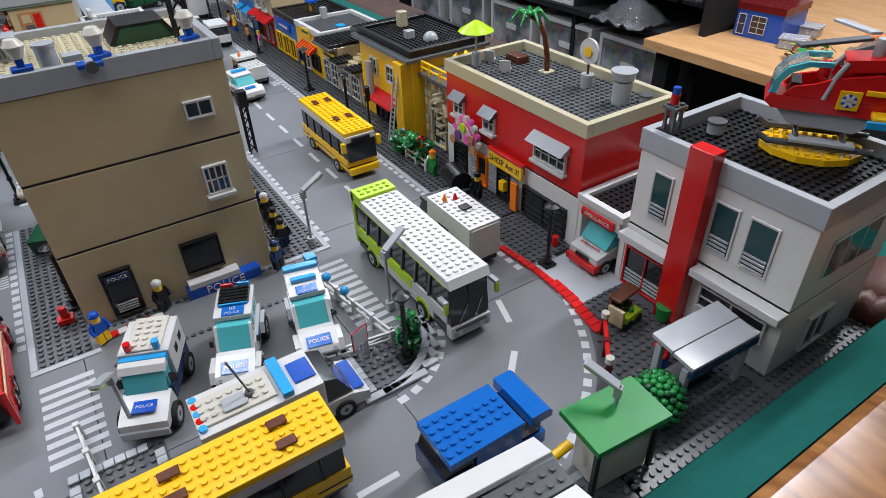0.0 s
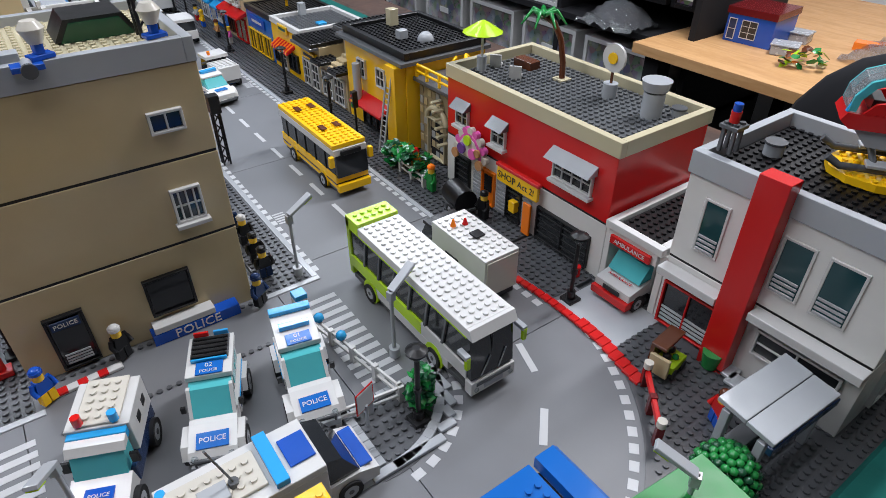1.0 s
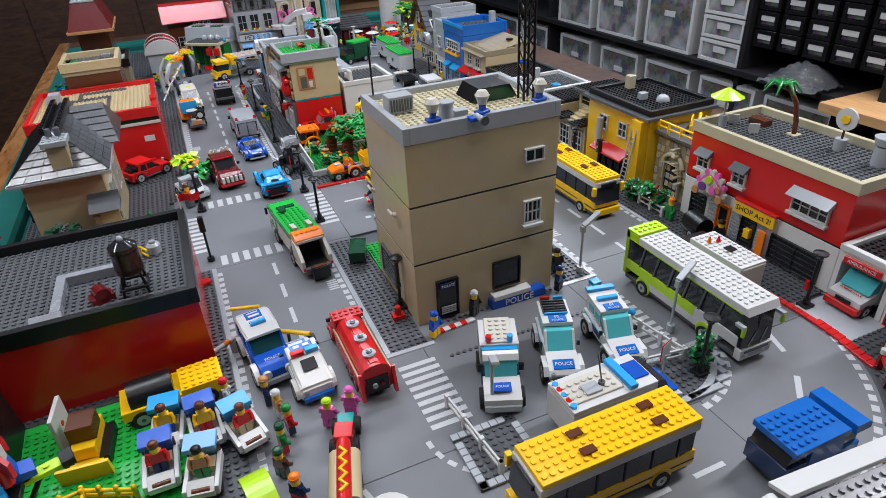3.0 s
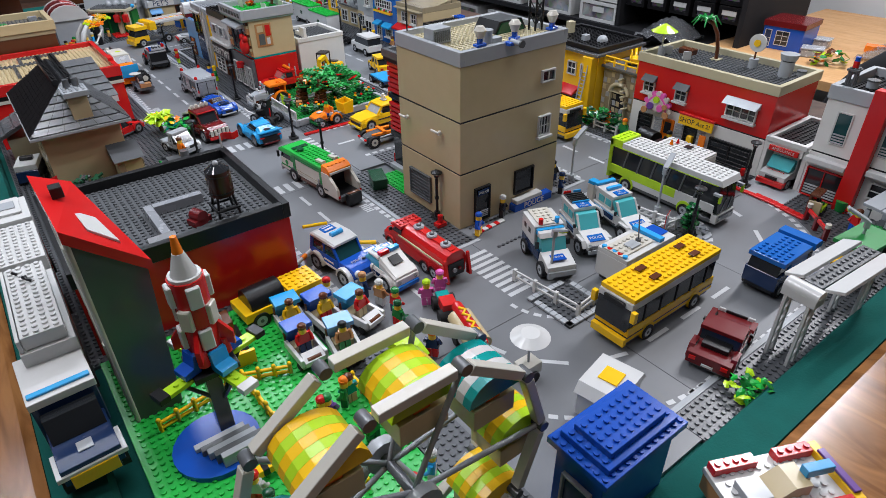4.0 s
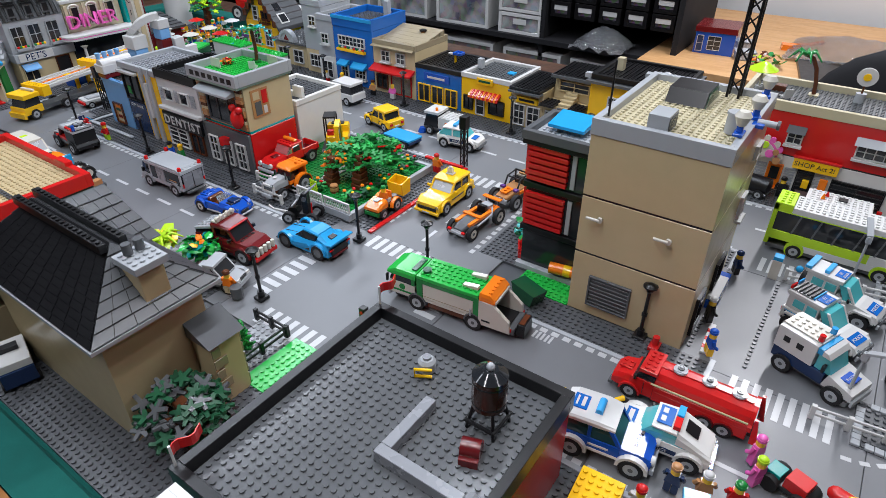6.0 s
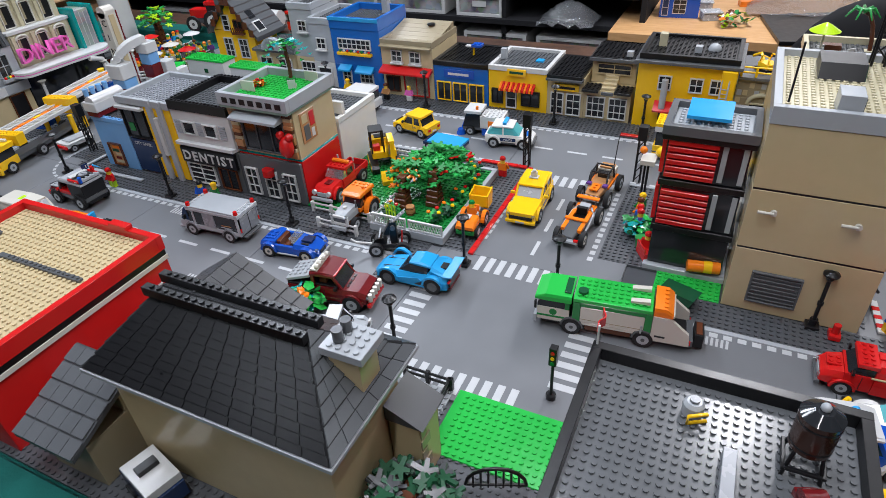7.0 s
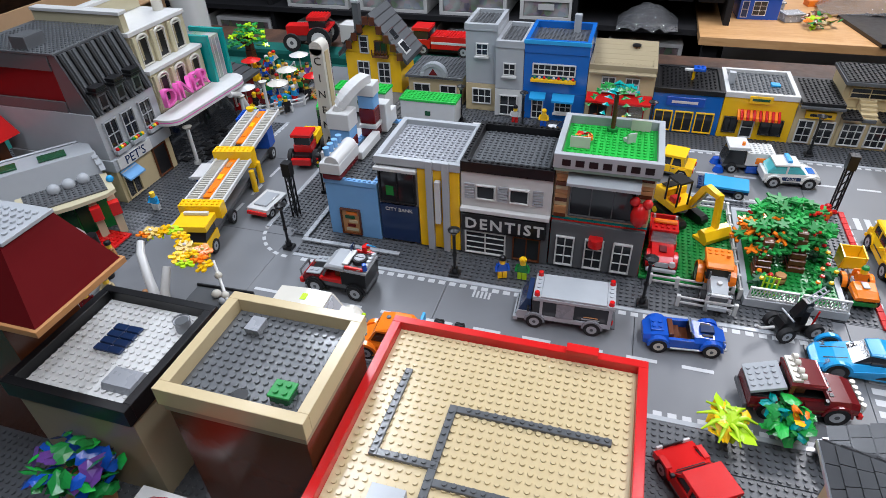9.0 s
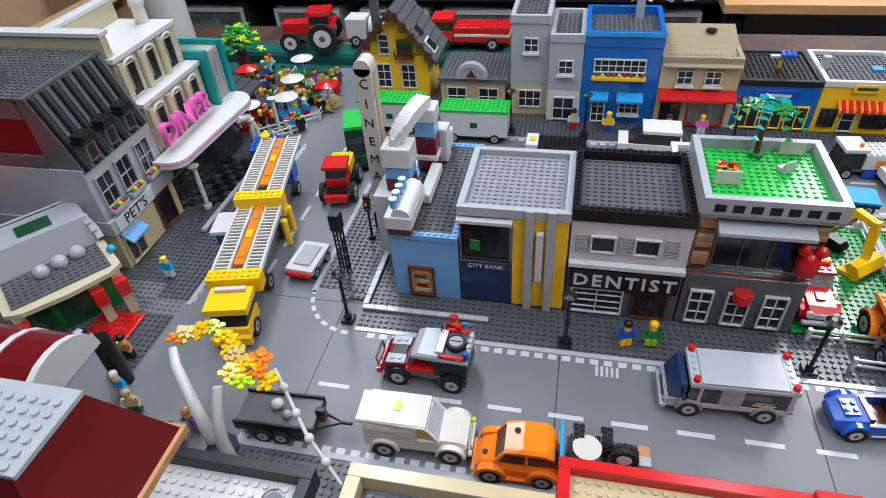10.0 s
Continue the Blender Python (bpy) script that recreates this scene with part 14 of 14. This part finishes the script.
t = vehicle("white_tank_truck", "white toy tank truck on the table rail", "truck", 0.715, 2.155, 90, [
    ("chassis", bx(-0.08, 0.08, 0.036, 0.010, 0.018, "dgrey")), ("tank", Geo().cyl((-0.078, 0, 0.040), 0.022, 0.105, "white", 16, axis="x")),
    ("cab", bx(0.034, 0.080, 0.046, 0.018, 0.062, "white")), ("cab_window", bx(0.0803, 0.082, 0.040, 0.038, 0.056, "glass"))], [(-0.05, 0.020, 0.013), (0.06, 0.020, 0.013)], z=0.0275)
t = vehicle("red_fire_truck", "red toy fire truck on the table rail", "truck", 0.712, 1.955, 90, [
    ("chassis", bx(-0.085, 0.080, 0.040, 0.010, 0.018, "black")), ("body", bx(-0.086, 0.034, 0.050, 0.018, 0.050, "red", True)), ("stripe", bx(-0.087, 0.033, 0.0508, 0.030, 0.036, "white")),
    ("cab", bx(0.036, 0.080, 0.050, 0.018, 0.040, "red")), ("cab_window", bx(0.040, 0.078, 0.046, 0.040, 0.060, "glass")), ("cab_roof", bx(0.036, 0.082, 0.050, 0.0603, 0.068, "red"))],
    [(-0.05, 0.022, 0.014), (0.055, 0.022, 0.014)], z=0.0275)
for k, (x, y, c) in enumerate(((0.36, 2.32, "red"), (0.42, 2.36, "dred"), (0.48, 2.28, "white"), (0.40, 2.45, "dgreen"), (0.52, 2.40, "yellow"), (0.35, 2.42, "lgrey"), (0.58, 2.30, "green"), (0.46, 2.20, "tan"), (0.40, 2.26, "azure"))):
    t = thing("market_stand", "small market stand with figures in the north corner", "stand", x, y, 0.0, 20 * k, "corner market stands")
    part("base", B(-0.02, -0.016, 0, 0.02, 0.016, 0.014, c), t)
    part("post", Geo().cyl((0, 0, 0.014), 0.0016, 0.034, "ivory", 6), t)
    part("top", Geo().cyl((0, 0, 0.046), 0.024, 0.006, ("white", "red", "ivory")[k % 3], 16, r2=0.008), t)
    gl = leaf_cloud(Geo(), (0.012, 0.02, 0.010), 0.014, 22, ["yellow", "red", "green", "orange"], 0.006, 0.6, 300 + k)
    tagged(part("produce", gl, t), "small bright pieces on the stand", kind="stuff")
bk_ = thing("red_barn", "dark red barn with black plank roof in the north corner", "building")
wallbox(bk_, 0.315, 2.335, 0.0, 0.42, 2.43, 0.058, "dred", "storey")
for k in range(6):
    part("roof_plank", Geo().prism([(2.318 + k * 0.021, 0.056 + 0.004 * k), (2.340 + k * 0.021, 0.060 + 0.004 * k), (2.340 + k * 0.021, 0.064 + 0.004 * k), (2.318 + k * 0.021, 0.0625 + 0.004 * k)], 0.305, 0.43, "slate", "x"), bk_)
opening(bk_, "s", 2.335, 0.335, 0.010, 0.360, 0.050, "white", "dark", (2, 2), "door")
opening(bk_, "w", 0.315, 2.36, 0.020, 2.39, 0.048, "white", "glass", (2, 2))
t = tree(0.60, 2.45, 0.0, 0.10, 0.05, 60, 23, "bright green leafy tree in the north corner", ("green", "lime", "bgreen"))
t = thing("blue_table", "blue topped folding table behind the pool table", "table")
part("tabletop", B(0.10, 2.95, -0.125, 1.15, 3.72, -0.10, "azure", b=0.004), t, "bright blue tabletop")
for lx in (0.14, 1.08):
    for ly in (3.00, 3.66):
        part("leg", Geo().cyl((lx, ly, -0.85), 0.016, 0.725, "dgrey", 10), t)
t = thing("cardboard_box", "open brown cardboard box with a white label", "box")
part("front", B(0.37, 2.945, -0.0995, 0.92, 2.953, 0.098, "card"), t)
part("rear", B(0.37, 3.21, -0.0995, 0.92, 3.218, 0.098, "card"), t)
part("side", B(0.37, 2.9532, -0.0995, 0.378, 3.2098, 0.098, "card"), t)
part("side", B(0.912, 2.9532, -0.0995, 0.92, 3.2098, 0.098, "card"), t)
part("flap", B(0.37, 2.862, 0.0985, 0.92, 2.955, 0.103, "card"), t, "folded brown flap")
part("label", B(0.46, 2.875, 0.1033, 0.56, 2.945, 0.1045, "white"), t, "white paper label")
single("wooden_cabinet", B(-1.5, 0.0, -0.85, 1.15, 0.5, 0.95, "dwood").box(-0.9, -0.012, -0.8, -0.42, -0.0005, 0.9, "dwood").box(-0.38, -0.012, -0.8, 0.10, -0.0005, 0.9, "dwood").box(0.14, -0.012, -0.8, 0.62, -0.0005, 0.9, "dwood"), "tall dark brown wooden cabinet", "cabinet", 0.0, 4.0, 0.0)
single("paper_roll", Geo().cyl((0, 0, 0), 0.042, 0.42, "white", 24).cyl((0, 0, 0.42), 0.016, 0.002, "card", 16), "white paper roll standing upright in the corner", "paper roll", 0.585, 2.590, 0.0)

# ---- background: shelves, boxes, desk, chair ----
SX = 1.62
sh = thing("shelf_unit", "black shelving against the room wall", "shelf")
for z in (-0.40, -0.165, 0.22):
    part("board", B(SX - 0.02, 1.19, z, SX + 0.45, 3.9, z + 0.02, "dark"), sh)
for y in (1.19, 1.72, 3.0, 3.88):
    part("upright", B(SX, y, -0.85, SX + 0.45, y + 0.02, 0.9, "dark"), sh)
part("back", B(SX + 0.451, 1.19, -0.85, SX + 0.47, 3.9, 0.9, "dark"), sh)


def crate(y0, y1, z0, z1, depth=0.34, x=SX, fr="white", lab="clear plastic drawer box with white frame"):
    t = thing("drawer_box", lab, "storage box", x, (y0 + y1) / 2, z0, group="storage drawer boxes")
    w = (y1 - y0) / 2 - 0.006
    h = z1 - z0
    part("frame", B(0, -w, 0, depth, -w + 0.014, h, fr).box(0, w - 0.014, 0, depth, w, h, fr).box(0, -w + 0.014, h - 0.014, depth, w - 0.014, h, fr).box(0, -w + 0.014, 0, depth, w - 0.014, 0.012, fr), t)
    part("drawer_front", B(0.004, -w + 0.016, 0.014, 0.012, w - 0.016, h - 0.016, "dfrost" if fr == "black" else "frost"), t, "clear drawer front with jumbled contents")
    part("label", B(0.0015, -0.03, h * 0.45, 0.0038, 0.03, h * 0.45 + 0.022, "white"), t)
    return t


for y0, y1 in ((1.32, 1.60), (1.63, 1.91), (1.95, 2.23), (2.27, 2.55), (2.62, 2.90), (3.02, 3.30), (3.34, 3.62)):
    crate(y0, y1, -0.38, -0.205)
for y0, y1 in ((1.98, 2.26), (2.30, 2.60), (2.64, 2.93)):
    crate(y0, y1, -0.145, 0.14)
for i in range(3):
    crate(1.73, 1.94, -0.145 + i * 0.085, -0.065 + i * 0.085)
for i in range(4):
    for k in range(5):
        crate(1.214 + k * 0.101, 1.310 + k * 0.101, -0.060 + i * 0.062, -0.002 + i * 0.062, 0.2, SX + 0.02, "black", "small clear drawer in a black cabinet")
bg = Geo()
rnd = random.Random(9)
n1, n2 = 14, 10
pts_ = [(0.0 + 0.30 * i / n1, 0.42 * j / n2, 0.035 * math.sin(2.6 * i / n1) * math.sin(3.14 * j / n2) * 2 + rnd.uniform(0, 0.022)) for i in range(n1 + 1) for j in range(n2 + 1)]
bg.add(pts_, [(i * (n2 + 1) + j, (i + 1) * (n2 + 1) + j, (i + 1) * (n2 + 1) + j + 1, i * (n2 + 1) + j + 1) for i in range(n1) for j in range(n2)], "bagp", True)
o = single("film_bag", bg, "crumpled clear film bag on the shelf", "bag", SX - 0.09, 1.36, -0.142)
o.scale = (0.5, 0.5, 0.9)
dk = thing("desk", "light wooden desk beside the table", "desk")
part("desktop", B(1.48, -0.9, -0.158, 2.50, 1.29, -0.130, "desk"), dk, "beech coloured desktop")
for lx in (1.52, 2.38):
    for ly in (1.22, -0.85):
        part("leg", B(lx, ly, -0.85, lx + 0.06, ly + 0.05, -0.1585, "dark"), dk)
t = thing("toy_house", "blue toy house with red roof on the desk", "toy house", 1.78, 1.095, -0.1298, 5)
t.matrix_basis = t.matrix_basis @ Matrix.Scale(0.75, 4)
part("wall", B(-0.09, -0.09, 0, 0.09, 0.09, 0.10, "blue"), t)
part("roof", B(-0.095, -0.095, 0.1003, 0.095, 0.095, 0.125, "dred"), t)
opening(t, "w", -0.09, -0.03, 0.02, 0.03, 0.085, "white", "glass", (2, 3))
opening(t, "w", -0.09, 0.05, 0.01, 0.08, 0.085, "white", "dblue", (1, 2), "door")
for k, (x, y) in enumerate(((1.78, 1.10), (1.86, 1.02), (1.72, 0.98))):
    single("clear_tub", B(-0.026, -0.032, 0, 0.026, 0.032, 0.026, "tubp", b=0.003).box(-0.029, -0.035, 0.0263, 0.029, 0.035, 0.030, "tubp"), "small clear plastic tub with lid on the desk", "tub", x, y, -0.1298, 10 * k, "tubs on the desk")
single("orange_tray", B(-0.02, -0.07, 0, 0.02, 0.07, 0.02, "orange"), "orange plastic tray on the desk", "tray", 1.95, 0.83, -0.1298, 15)
gl = leaf_cloud(Geo(), (0, 0, 0.02), 0.06, 40, ["green", "orange", "lime", "tan", "brown"], 0.016, 0.3, 401)
single("loose_pieces", gl, "pile of loose green and orange toy pieces on the desk", "toy pieces", 1.66, 0.90, -0.128, kind="stuff")
single("black_pad", B(-0.16, -0.17, 0, 0.16, 0.17, 0.012, "black"), "flat black pad on the desk edge", "pad", 1.66, 0.62, -0.1298, 12)
single("film_bag", Geo().add([(p[0], p[1], p[2] * 0.7) for p in pts_], [(i * (n2 + 1) + j, (i + 1) * (n2 + 1) + j, (i + 1) * (n2 + 1) + j + 1, i * (n2 + 1) + j + 1) for i in range(n1) for j in range(n2)], "bagp", True), "crumpled clear bag on the desk", "bag", 1.78, 0.45, -0.126)
t = thing("office_chair", "black padded office chair", "chair", 1.30, 0.52, -0.85)
ch_ = Geo()
ch_.ball((0, 0, 0), 0.24, "dark", 20, 12, 1.25)
ch_.turn(Matrix.Translation((0.0, 0, 0.62)) @ Matrix.Diagonal((0.22, 1, 1, 1)))
part("backrest", ch_, t, "rounded black backrest")
part("seat", B(-0.40, -0.24, 0.40, 0.02, 0.24, 0.48, "dark", b=0.03), t)
part("column", Geo().cyl((-0.18, 0, 0.06), 0.03, 0.34, "dark", 12), t)
for k in range(5):
    a = k * 1.2566
    part("foot", Geo().tube([(-0.18, 0, 0.06), (-0.18 + 0.3 * math.cos(a), 0.3 * math.sin(a), 0.04)], 0.02, "dark", 8), t)
